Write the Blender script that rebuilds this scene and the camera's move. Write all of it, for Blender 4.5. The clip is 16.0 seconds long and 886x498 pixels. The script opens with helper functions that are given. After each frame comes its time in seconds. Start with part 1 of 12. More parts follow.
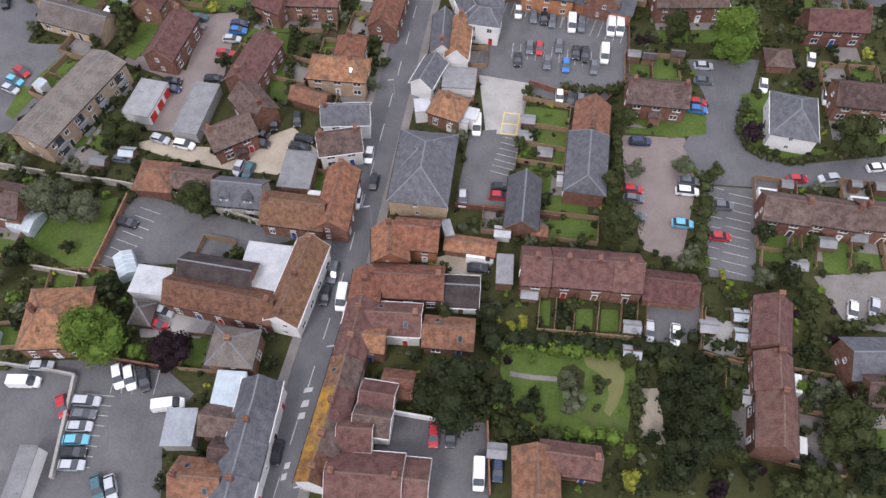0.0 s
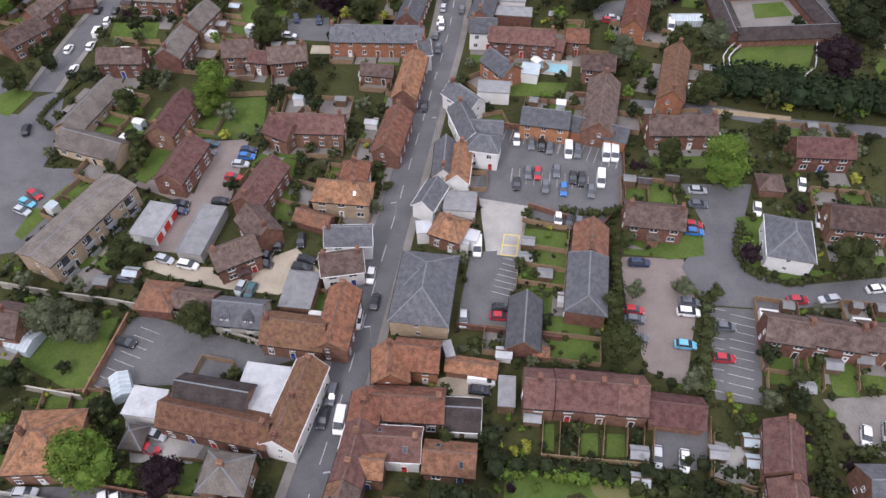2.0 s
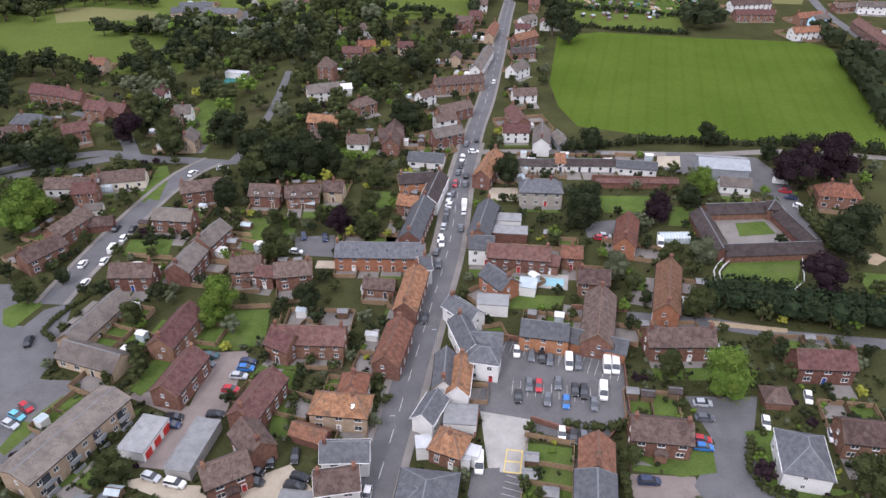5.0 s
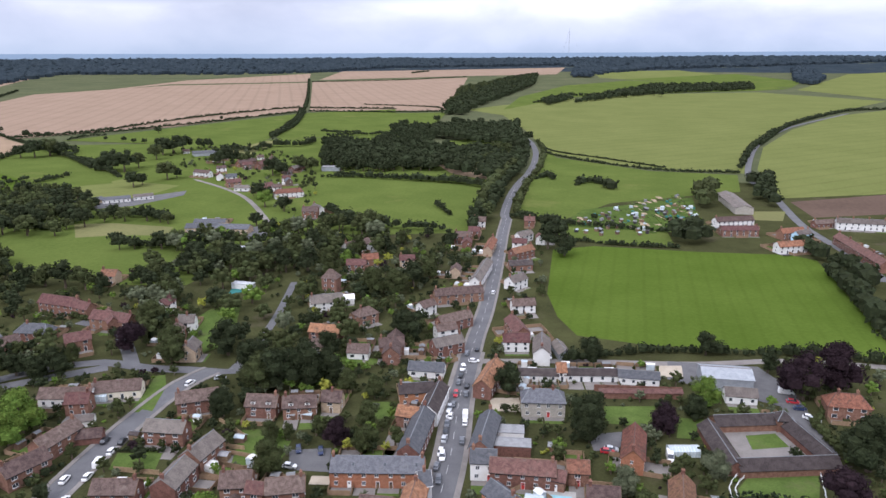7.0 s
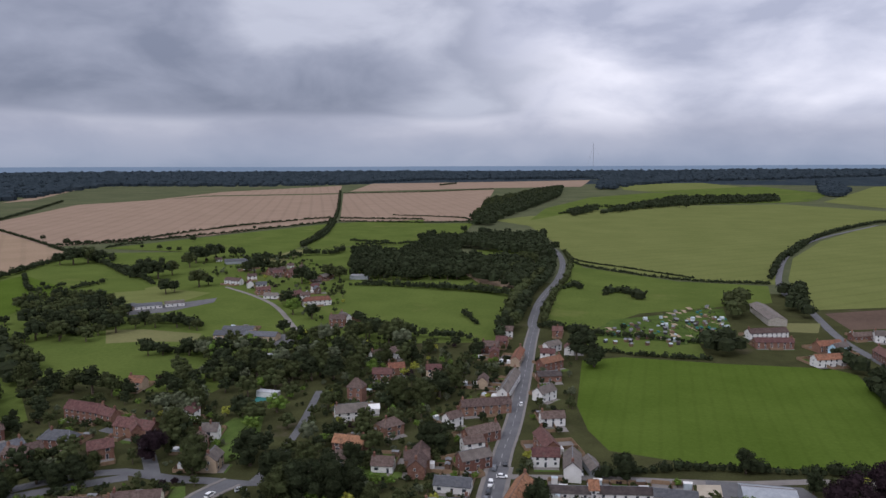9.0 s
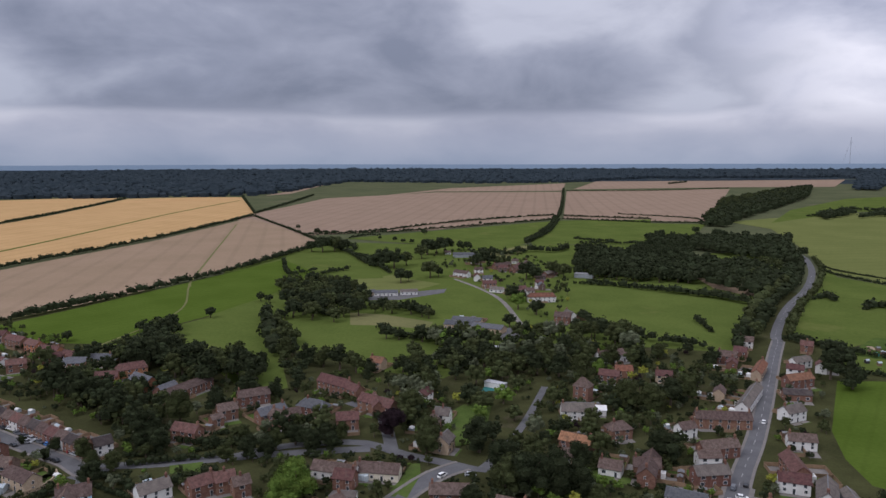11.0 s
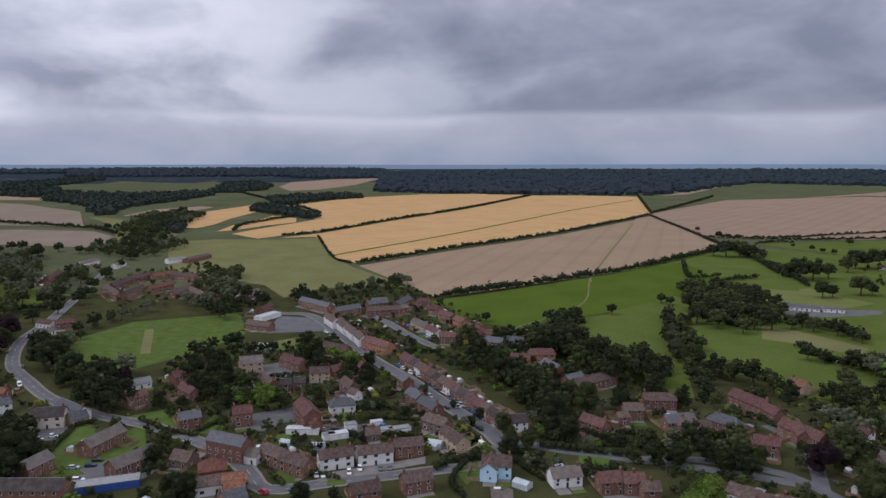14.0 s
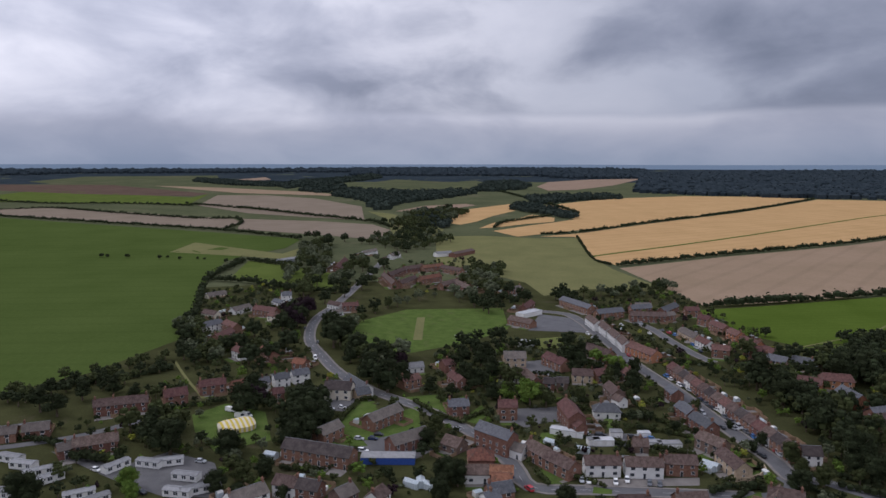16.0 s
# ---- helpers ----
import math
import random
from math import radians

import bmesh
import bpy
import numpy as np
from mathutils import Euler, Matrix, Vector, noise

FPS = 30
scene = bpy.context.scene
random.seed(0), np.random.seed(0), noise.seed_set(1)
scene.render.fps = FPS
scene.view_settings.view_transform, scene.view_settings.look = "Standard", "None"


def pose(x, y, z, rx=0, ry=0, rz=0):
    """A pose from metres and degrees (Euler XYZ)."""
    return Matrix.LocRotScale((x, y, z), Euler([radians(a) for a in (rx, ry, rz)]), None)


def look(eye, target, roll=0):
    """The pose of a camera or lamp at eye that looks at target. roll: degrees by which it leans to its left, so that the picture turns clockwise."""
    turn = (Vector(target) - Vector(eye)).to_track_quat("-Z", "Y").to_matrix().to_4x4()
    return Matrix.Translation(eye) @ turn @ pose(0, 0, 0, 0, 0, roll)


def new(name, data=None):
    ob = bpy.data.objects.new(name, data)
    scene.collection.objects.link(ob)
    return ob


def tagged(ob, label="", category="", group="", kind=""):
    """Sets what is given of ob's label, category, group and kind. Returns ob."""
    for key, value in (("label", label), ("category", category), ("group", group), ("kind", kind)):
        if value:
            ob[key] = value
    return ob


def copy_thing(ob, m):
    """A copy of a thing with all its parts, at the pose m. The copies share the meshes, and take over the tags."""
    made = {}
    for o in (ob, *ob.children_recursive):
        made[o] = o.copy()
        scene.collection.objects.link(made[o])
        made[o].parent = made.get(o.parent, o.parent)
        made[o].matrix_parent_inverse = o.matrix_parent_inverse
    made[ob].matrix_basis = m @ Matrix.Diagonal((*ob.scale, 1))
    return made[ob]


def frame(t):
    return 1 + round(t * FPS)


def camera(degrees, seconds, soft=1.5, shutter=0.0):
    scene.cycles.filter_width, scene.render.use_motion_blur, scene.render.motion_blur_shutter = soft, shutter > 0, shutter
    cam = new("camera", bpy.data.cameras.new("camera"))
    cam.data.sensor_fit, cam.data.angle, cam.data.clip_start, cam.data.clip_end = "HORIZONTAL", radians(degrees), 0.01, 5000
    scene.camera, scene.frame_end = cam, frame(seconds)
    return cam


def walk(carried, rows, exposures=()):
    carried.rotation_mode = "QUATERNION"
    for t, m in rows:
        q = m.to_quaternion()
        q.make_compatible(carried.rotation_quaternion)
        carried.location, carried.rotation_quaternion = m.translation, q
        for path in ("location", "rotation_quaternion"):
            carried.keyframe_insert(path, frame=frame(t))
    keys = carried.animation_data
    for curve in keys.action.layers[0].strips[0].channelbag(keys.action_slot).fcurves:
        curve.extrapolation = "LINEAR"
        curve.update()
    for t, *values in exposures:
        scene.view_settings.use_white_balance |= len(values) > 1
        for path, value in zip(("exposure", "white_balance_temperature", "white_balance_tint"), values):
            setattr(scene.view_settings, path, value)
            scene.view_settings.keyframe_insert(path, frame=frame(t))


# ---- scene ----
cam = camera(64.10, 16.0, soft=1.5)
# t, x, y, z, yaw, pitch, roll of the drone
ROWS = [
    (0, 0.09, -0.16, 114.98, 11.770, -58.983, -0.326),
    (0.5, 0.11, -0.17, 114.96, 11.839, -56.484, -0.340),
    (1, 0.12, -0.14, 114.97, 11.807, -54.166, -0.270),
    (1.5, 0.12, -0.10, 114.98, 11.820, -51.813, -0.275),
    (2, 0.12, -0.07, 114.97, 11.850, -49.289, -0.270),
    (2.5, 0.11, -0.06, 114.96, 11.844, -46.765, -0.218),
    (3, 0.06, -0.04, 114.97, 11.837, -44.257, -0.162),
    (3.5, 0.02, -0.03, 115.00, 11.747, -41.583, -0.117),
    (3.7, 0.00, -0.03, 115.01, 11.730, -40.425, -0.074),
    (5.8, 0.05, 0.03, 115.13, 11.712, -26.420, -0.122),
    (6, 0.05, 0.06, 115.15, 11.695, -24.779, -0.062),
    (6.5, 0.03, 0.14, 115.21, 11.710, -20.352, -0.105),
    (7, -0.03, 0.23, 115.25, 11.733, -15.553, -0.140),
    (7.5, -0.11, 0.31, 115.26, 11.655, -10.773, -0.051),
    (8, -0.18, 0.36, 115.22, 11.667, -7.458, -0.073),
    (8.2, -0.19, 0.37, 115.20, 11.622, -6.990, -0.077),
    (10.3, -2.46, -1.95, 115.05, 24.373, -6.901, -0.164),
    (10.5, -3.33, -2.09, 114.99, 26.448, -6.907, -0.142),
    (11, -5.62, -2.45, 114.85, 31.638, -6.895, -0.098),
    (11.5, -7.98, -2.82, 114.68, 36.828, -6.898, -0.087),
    (12, -10.39, -3.20, 114.40, 41.959, -6.880, -0.041),
    (12.5, -12.81, -3.75, 114.15, 47.087, -6.878, -0.035),
    (13, -15.15, -4.57, 113.95, 52.218, -6.886, 0.013),
    (13.5, -17.40, -5.56, 113.75, 57.363, -6.872, -0.007),
    (14, -19.37, -6.83, 113.61, 62.499, -6.875, -0.022),
    (14.5, -21.23, -8.29, 113.49, 67.598, -6.853, 0.003),
    (15, -23.02, -9.87, 113.30, 72.698, -6.849, 0.020),
    (15.5, -24.75, -11.49, 113.07, 77.819, -6.844, 0.022),
    (16, -26.47, -13.07, 112.78, 82.890, -6.866, 0.060),
]
EXPOSURES = [(0.0, 0.50, 6320, 19), (3.5, 0.52, 6290, 20), (6.0, 0.68, 6120, 19), (7.0, 0.68, 6070, 18), (7.5, 0.36, 6130, 18), (8.2, -0.10, 6140, 18), (10.5, -0.26, 6150, 19), (14.5, -0.30, 6090, 19), (16.0, -0.42, 6080, 19)]
walk(cam, [(t, pose(x, y, z, 90 + pitch, 0, yaw) @ pose(0, 0, 0, 0, 0, roll)) for t, x, y, z, yaw, pitch, roll in ROWS], EXPOSURES)

# ---------------------------------------------------------------- sky and sun
SUN_UP, SUN_TURN = radians(48), radians(200)
world = bpy.data.worlds.new("overcast_sky")
scene.world = world
world.use_nodes = True
wt = world.node_tree
wt.nodes.clear()


def node(tree, kind, **values):
    n = tree.nodes.new(kind)
    for key, value in values.items():
        n.inputs[key].default_value = value
    return n


def math_node(tree, op, a, b=0.0, c=None, clamp=False):
    n = tree.nodes.new("ShaderNodeMath")
    n.operation, n.use_clamp = op, clamp
    for i, v in enumerate((a, b, c)):
        if v is None:
            continue
        if isinstance(v, (int, float)):
            n.inputs[i].default_value = v
        else:
            tree.links.new(v, n.inputs[i])
    return n.outputs[0]


def ramp(tree, fac, stops, smooth=False):
    n = tree.nodes.new("ShaderNodeValToRGB")
    el = n.color_ramp.elements
    while len(el) < len(stops):
        el.new(0.5)
    for e, (p, c) in zip(el, stops):
        e.position, e.color = p, (*c, 1) if len(c) == 3 else c
    if smooth:
        n.color_ramp.interpolation = "EASE"
    tree.links.new(fac, n.inputs[0])
    return n.outputs[0]


def mix_colour(tree, fac, a, b, blend="MIX"):
    n = tree.nodes.new("ShaderNodeMix")
    n.data_type, n.blend_type = "RGBA", blend
    for i, v in ((0, fac), (6, a), (7, b)):
        if isinstance(v, (int, float)):
            n.inputs[i].default_value = v
        elif isinstance(v, tuple):
            n.inputs[i].default_value = (*v, 1)
        else:
            tree.links.new(v, n.inputs[i])
    return n.outputs[2]


def build_sky():
    """An overcast sky: a dark cloud deck with a ragged base, a paler strip under it, brighter cloud beside and above."""
    t = wt
    geo = t.nodes.new("ShaderNodeTexCoord")
    sep = t.nodes.new("ShaderNodeSeparateXYZ")
    t.links.new(geo.outputs["Generated"], sep.inputs[0])
    x, y, z = sep.outputs
    up = math_node(t, "MAXIMUM", z, 0.0)
    turn = math_node(t, "ARCTAN2", math_node(t, "MULTIPLY", x, -1.0), y)

    def cloud_noise(scale, flat, detail, rough, distortion=0.0, shift=(0, 0, 0)):
        m = node(t, "ShaderNodeMapping")
        m.inputs["Scale"].default_value = (1, 1, flat)
        m.inputs["Location"].default_value = shift
        t.links.new(geo.outputs["Generated"], m.inputs[0])
        n = node(t, "ShaderNodeTexNoise", Scale=scale, Detail=detail, Roughness=rough, Distortion=distortion)
        t.links.new(m.outputs[0], n.inputs["Vector"])
        return n.outputs[0]

    big = cloud_noise(2.0, 3.2, 2.0, 0.45, 0.0, (1.3, 0.4, 0.2))
    lumps = cloud_noise(6.0, 2.2, 6.0, 0.52, 0.25, (0.2, 2.1, 0.0))
    body = math_node(t, "MULTIPLY_ADD", big, 0.55, math_node(t, "MULTIPLY", lumps, 0.45))
    # ragged edges: shift height and bearing by the lumps
    high = math_node(t, "ADD", z, math_node(t, "MULTIPLY_ADD", lumps, 0.034, -0.017))
    bearing = math_node(t, "ADD", turn, math_node(t, "MULTIPLY_ADD", body, 0.9, -0.45))
    over = ramp(t, high, [(0.058, (0, 0, 0)), (0.071, (1, 1, 1))], smooth=True)
    aside = ramp(t, math_node(t, "MULTIPLY_ADD", bearing, 0.25, 0.25), [(0.272, (0, 0, 0)), (0.300, (0.78,) * 3), (0.42, (0.80,) * 3), (0.46, (1, 1, 1)), (0.545, (1, 1, 1)), (0.59, (0.72,) * 3), (0.64, (0.30,) * 3), (0.70, (0.10,) * 3)], smooth=True)
    thin = ramp(t, high, [(0.09, (1, 1, 1)), (0.30, (0.52, 0.52, 0.52))])
    deck = math_node(t, "MULTIPLY", math_node(t, "MULTIPLY", over, aside), thin)
    pale = ramp(t, body, [(0.37, (0.44, 0.475, 0.56)), (0.46, (0.65, 0.68, 0.75)), (0.57, (0.92, 0.935, 0.97))])
    dark = ramp(t, body, [(0.38, (0.205, 0.238, 0.305)), (0.48, (0.305, 0.342, 0.420)), (0.60, (0.51, 0.555, 0.630))])
    strip = ramp(t, high, [(0.0, (0.265, 0.35, 0.465)), (0.018, (0.325, 0.39, 0.50)), (0.05, (0.42, 0.455, 0.545))])
    low = ramp(t, high, [(0.035, (1, 1, 1)), (0.085, (0, 0, 0))], smooth=True)
    pale = mix_colour(t, 1.0, pale, ramp(t, math_node(t, "MULTIPLY_ADD", turn, 0.25, 0.25), [(0.18, (1.12, 1.12, 1.12)), (0.27, (1.05, 1.05, 1.05)), (0.36, (0.82, 0.83, 0.84)), (0.48, (0.80, 0.81, 0.82)), (0.6, (1.05, 1.05, 1.05)), (0.70, (1.22, 1.22, 1.22))]), "MULTIPLY")
    seen = mix_colour(t, deck, pale, dark)
    seen = mix_colour(t, math_node(t, "MULTIPLY", low, 0.75), seen, strip)
    # an overcast sky is brighter towards the zenith
    lift = math_node(t, "MULTIPLY_ADD", math_node(t, "SMOOTH_MIN", up, 0.8, 0.3), 0.6, 1.0)
    cloud = node(t, "ShaderNodeBackground")
    t.links.new(seen, cloud.inputs[0])
    t.links.new(lift, cloud.inputs[1])
    sky = node(t, "ShaderNodeTexSky")
    sky.sky_type, sky.sun_disc, sky.sun_elevation, sky.sun_rotation = "NISHITA", False, SUN_UP, SUN_TURN
    clear = node(t, "ShaderNodeBackground", Strength=0.06)
    t.links.new(sky.outputs[0], clear.inputs[0])
    cover = node(t, "ShaderNodeMixShader", Fac=0.93)
    t.links.new(clear.outputs[0], cover.inputs[1])
    t.links.new(cloud.outputs[0], cover.inputs[2])
    out = node(t, "ShaderNodeOutputWorld")
    t.links.new(cover.outputs[0], out.inputs[0])


build_sky()
sun = new("sun", bpy.data.lights.new("sun", "SUN"))
sun.data.energy, sun.data.angle, sun.data.color = 1.1, radians(11), (1.0, 0.97, 0.92)
sun.matrix_world = look((0, 0, 900), (-900 * math.sin(SUN_TURN) / math.tan(SUN_UP), -900 * math.cos(SUN_TURN) / math.tan(SUN_UP), 0))

# ---------------------------------------------------------------- materials
MATS = {}


def surface(name, a, b, size=4.0, fine=0.4, rough=0.9, third=None, third_at=(0.58, 0.72), bump=0.0, per_object=0.0, island=0.0, metal=0.0,
            courses=0.0, stripes=None, spec=0.1, detail=5.0):
    """A weathered surface: two tones at two scales, an optional third tone in patches, relief, courses or drill lines."""
    m = bpy.data.materials.new(name)
    m.use_nodes = True
    t = m.node_tree
    bsdf = t.nodes["Principled BSDF"]
    pos = t.nodes.new("ShaderNodeNewGeometry")
    big = node(t, "ShaderNodeTexNoise", Scale=1.0 / size, Detail=detail, Roughness=0.6)
    small = node(t, "ShaderNodeTexNoise", Scale=1.0 / fine, Detail=4.0, Roughness=0.65)
    for n in (big, small):
        t.links.new(pos.outputs["Position"], n.inputs["Vector"])
    f = math_node(t, "MULTIPLY_ADD", small.outputs[0], 0.45, math_node(t, "MULTIPLY", big.outputs[0], 0.55))
    col = ramp(t, f, [(0.42 if courses else 0.37, a), (0.58 if courses else 0.63, b)])
    if third:
        patch = node(t, "ShaderNodeTexNoise", Scale=0.55 / size, Detail=6.0, Roughness=0.7)
        t.links.new(pos.outputs["Position"], patch.inputs["Vector"])
        col = mix_colour(t, ramp(t, patch.outputs[0], [(third_at[0], (0, 0, 0)), (third_at[1], (1, 1, 1))]), col, third)
    if stripes:
        gap, angle, amount = stripes
        mp = node(t, "ShaderNodeMapping")
        mp.inputs["Rotation"].default_value = (0, 0, radians(angle))
        t.links.new(pos.outputs["Position"], mp.inputs[0])
        wave = node(t, "ShaderNodeTexWave", Scale=0.314 / gap, Distortion=0.4, Detail=1.0)
        wave.inputs["Detail Scale"].default_value = 0.2
        t.links.new(mp.outputs[0], wave.inputs[0])
        line = ramp(t, wave.outputs[1], [(0.80, (1, 1, 1)), (0.97, (1 - amount,) * 3)])
        col = mix_colour(t, 1.0, col, line, "MULTIPLY")
    if per_object or island:
        rnd = t.nodes.new("ShaderNodeObjectInfo").outputs["Random"] if per_object else pos.outputs["Random Per Island"]
        k = per_object or island
        hsv = node(t, "ShaderNodeHueSaturation")
        t.links.new(math_node(t, "MULTIPLY_ADD", rnd, k, 1.0 - k / 2), hsv.inputs["Value"])
        t.links.new(math_node(t, "MULTIPLY_ADD", rnd, 0.05 * k, 0.5 - 0.025 * k), hsv.inputs["Hue"])
        t.links.new(col, hsv.inputs["Color"])
        col = hsv.outputs[0]
    height = f
    if courses:
        sep = t.nodes.new("ShaderNodeSeparateXYZ")
        t.links.new(pos.outputs["Position"], sep.inputs[0])
        saw = math_node(t, "FRACT", math_node(t, "DIVIDE", sep.outputs[2], courses))
        edge = ramp(t, saw, [(0.0, (0.62,) * 3), (0.22, (1, 1, 1))])
        col = mix_colour(t, 0.7, col, mix_colour(t, 1.0, col, edge, "MULTIPLY"))
        height = math_node(t, "MULTIPLY_ADD", saw, 0.6, f)
    if bump:
        bp = node(t, "ShaderNodeBump", Strength=bump, Distance=0.1)
        t.links.new(height, bp.inputs["Height"])
        t.links.new(bp.outputs[0], bsdf.inputs["Normal"])
    t.links.new(col, bsdf.inputs["Base Color"])
    t.links.new(math_node(t, "MULTIPLY_ADD", small.outputs[0], 0.25, rough - 0.125, clamp=True), bsdf.inputs["Roughness"])
    bsdf.inputs["Metallic"].default_value = metal
    bsdf.inputs["Specular IOR Level"].default_value = spec
    MATS[name] = m
    return m


surface("meadow", (0.034, 0.036, 0.016), (0.064, 0.067, 0.028), size=18, fine=0.9, third=(0.078, 0.066, 0.043), spec=0.0)
# Dry grass of the downs, dulled further so its colour includes some haze.
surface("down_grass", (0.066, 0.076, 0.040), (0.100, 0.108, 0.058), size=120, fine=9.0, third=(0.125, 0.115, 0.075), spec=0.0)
surface("garden_grass", (0.040, 0.066, 0.018), (0.085, 0.120, 0.030), size=7, fine=0.6, third=(0.060, 0.055, 0.030), bump=0.3, spec=0.0)
surface("lawn", (0.056, 0.088, 0.022), (0.096, 0.136, 0.036), size=7, fine=0.6, bump=0.3, third=(0.092, 0.098, 0.042), third_at=(0.55, 0.74), spec=0.0)
surface("pasture", (0.070, 0.097, 0.023), (0.099, 0.128, 0.032), size=45, fine=2.5, third=(0.120, 0.130, 0.040), spec=0.0)
surface("mown_field", (0.058, 0.091, 0.014), (0.080, 0.118, 0.021), size=40, fine=2.0, stripes=(8.0, -177, 0.06), spec=0.0)
surface("ley", (0.114, 0.131, 0.042), (0.146, 0.160, 0.055), size=80, fine=4.0, stripes=(24.0, 50, 0.08), spec=0.0)
surface("green_crop", (0.054, 0.080, 0.020), (0.073, 0.102, 0.028), size=90, fine=3.0, stripes=(26.0, 3, 0.06), spec=0.0)
surface("wheat", (0.405, 0.258, 0.118), (0.482, 0.310, 0.148), size=60, fine=3.0, stripes=(26.0, -26, 0.09), spec=0.0)
surface("barley", (0.235, 0.169, 0.122), (0.278, 0.203, 0.150), size=60, fine=3.0, stripes=(30.0, -24, 0.09), spec=0.0)
surface("stubble", (0.240, 0.176, 0.116), (0.292, 0.212, 0.146), size=70, fine=3.0, stripes=(30.0, -44, 0.07), spec=0.0)
surface("weathered_stubble", (0.185, 0.150, 0.112), (0.230, 0.186, 0.142), size=70, fine=3.0, stripes=(30.0, -44, 0.06), spec=0.0)
surface("ploughed", (0.085, 0.060, 0.046), (0.120, 0.084, 0.064), size=60, fine=3.0, spec=0.0)
surface("dry_grass", (0.125, 0.128, 0.055), (0.170, 0.165, 0.072), size=50, fine=3.0, spec=0.0)
surface("asphalt", (0.092, 0.092, 0.097), (0.135, 0.134, 0.138), size=7, fine=0.35, rough=0.85, third=(0.165, 0.162, 0.162), bump=0.15)
surface("old_asphalt", (0.094, 0.093, 0.096), (0.140, 0.137, 0.138), size=6, fine=0.4, rough=0.9, third=(0.165, 0.160, 0.158), bump=0.15)
surface("paving", (0.150, 0.138, 0.128), (0.225, 0.207, 0.190), size=5, fine=0.4, rough=0.9, bump=0.15)
surface("block_paving", (0.165, 0.136, 0.124), (0.235, 0.198, 0.182), size=6, fine=0.3, rough=0.9, bump=0.15)
surface("gravel", (0.31, 0.268, 0.205), (0.43, 0.375, 0.295), size=5, fine=0.3, rough=0.95, bump=0.3, third=(0.25, 0.215, 0.165))
surface("concrete", (0.27, 0.262, 0.245), (0.37, 0.36, 0.335), size=4, fine=0.3, rough=0.9, bump=0.1, third=(0.22, 0.21, 0.20))
surface("bare_soil", (0.26, 0.20, 0.13), (0.36, 0.28, 0.19), size=5, fine=0.5, bump=0.3)
surface("white_paint", (0.66, 0.66, 0.65), (0.78, 0.78, 0.77), size=2, fine=0.2, rough=0.7)
surface("road_paint", (0.36, 0.36, 0.35), (0.48, 0.48, 0.47), size=2, fine=0.2, rough=0.8)
surface("yellow_paint", (0.55, 0.42, 0.12), (0.65, 0.50, 0.18), size=2, fine=0.2, rough=0.8)
surface("red_tile", (0.125, 0.058, 0.040), (0.235, 0.115, 0.078), size=1.1, fine=0.22, per_object=0.4, courses=0.16, bump=0.5, third=(0.095, 0.068, 0.052), third_at=(0.53, 0.66))
surface("orange_tile", (0.170, 0.078, 0.048), (0.315, 0.155, 0.095), size=1.0, fine=0.22, per_object=0.4, courses=0.16, bump=0.5, third=(0.110, 0.070, 0.050), third_at=(0.52, 0.66))
surface("brown_tile", (0.072, 0.050, 0.044), (0.140, 0.100, 0.088), size=1.2, fine=0.22, per_object=0.45, courses=0.16, bump=0.5, third=(0.165, 0.130, 0.110), third_at=(0.55, 0.70))
surface("maroon_tile", (0.090, 0.047, 0.043), (0.165, 0.088, 0.077), size=1.2, fine=0.22, per_object=0.4, courses=0.16, bump=0.5, third=(0.135, 0.092, 0.080), third_at=(0.54, 0.70))
surface("mossy_tile", (0.105, 0.058, 0.040), (0.215, 0.118, 0.074), size=0.9, fine=0.2, per_object=0.35, courses=0.16, bump=0.6, third=(0.175, 0.112, 0.052), third_at=(0.54, 0.68))
surface("lichen_tile", (0.150, 0.085, 0.040), (0.330, 0.185, 0.055), size=1.6, fine=0.3, per_object=0.2, courses=0.16, bump=0.5, third=(0.40, 0.21, 0.03), third_at=(0.50, 0.62))
surface("grey_tile", (0.112, 0.096, 0.086), (0.172, 0.148, 0.132), size=2.5, fine=0.35, per_object=0.35, courses=0.16, bump=0.5)
surface("slate", (0.078, 0.081, 0.090), (0.124, 0.127, 0.138), size=1.1, fine=0.22, rough=0.65, per_object=0.4, courses=0.14, bump=0.4, third=(0.160, 0.158, 0.158))
surface("dark_tile", (0.044, 0.036, 0.035), (0.078, 0.064, 0.061), size=2.0, fine=0.3, per_object=0.3, courses=0.16, bump=0.4)
surface("flat_felt", (0.185, 0.188, 0.192), (0.275, 0.277, 0.28), size=1.6, fine=0.3, per_object=0.45, third=(0.14, 0.14, 0.14))
surface("white_roof", (0.36, 0.37, 0.385), (0.50, 0.51, 0.52), size=2.0, fine=0.3, third=(0.30, 0.30, 0.295), third_at=(0.60, 0.70), per_object=0.2)
surface("ridge_tile", (0.105, 0.068, 0.055), (0.170, 0.115, 0.092), size=0.8, fine=0.2, per_object=0.4)
surface("brick", (0.150, 0.078, 0.058), (0.235, 0.128, 0.094), size=1.0, fine=0.16, per_object=0.4, courses=0.075, bump=0.3)
surface("old_brick", (0.118, 0.080, 0.065), (0.190, 0.132, 0.108), size=1.0, fine=0.16, per_object=0.4, courses=0.075, bump=0.3)
surface("orange_brick", (0.30, 0.135, 0.075), (0.40, 0.19, 0.11), size=1.0, fine=0.16, per_object=0.25, courses=0.075, bump=0.3)
surface("buff_brick", (0.38, 0.29, 0.20), (0.48, 0.375, 0.27), size=1.2, fine=0.16, per_object=0.25, courses=0.075, bump=0.3)
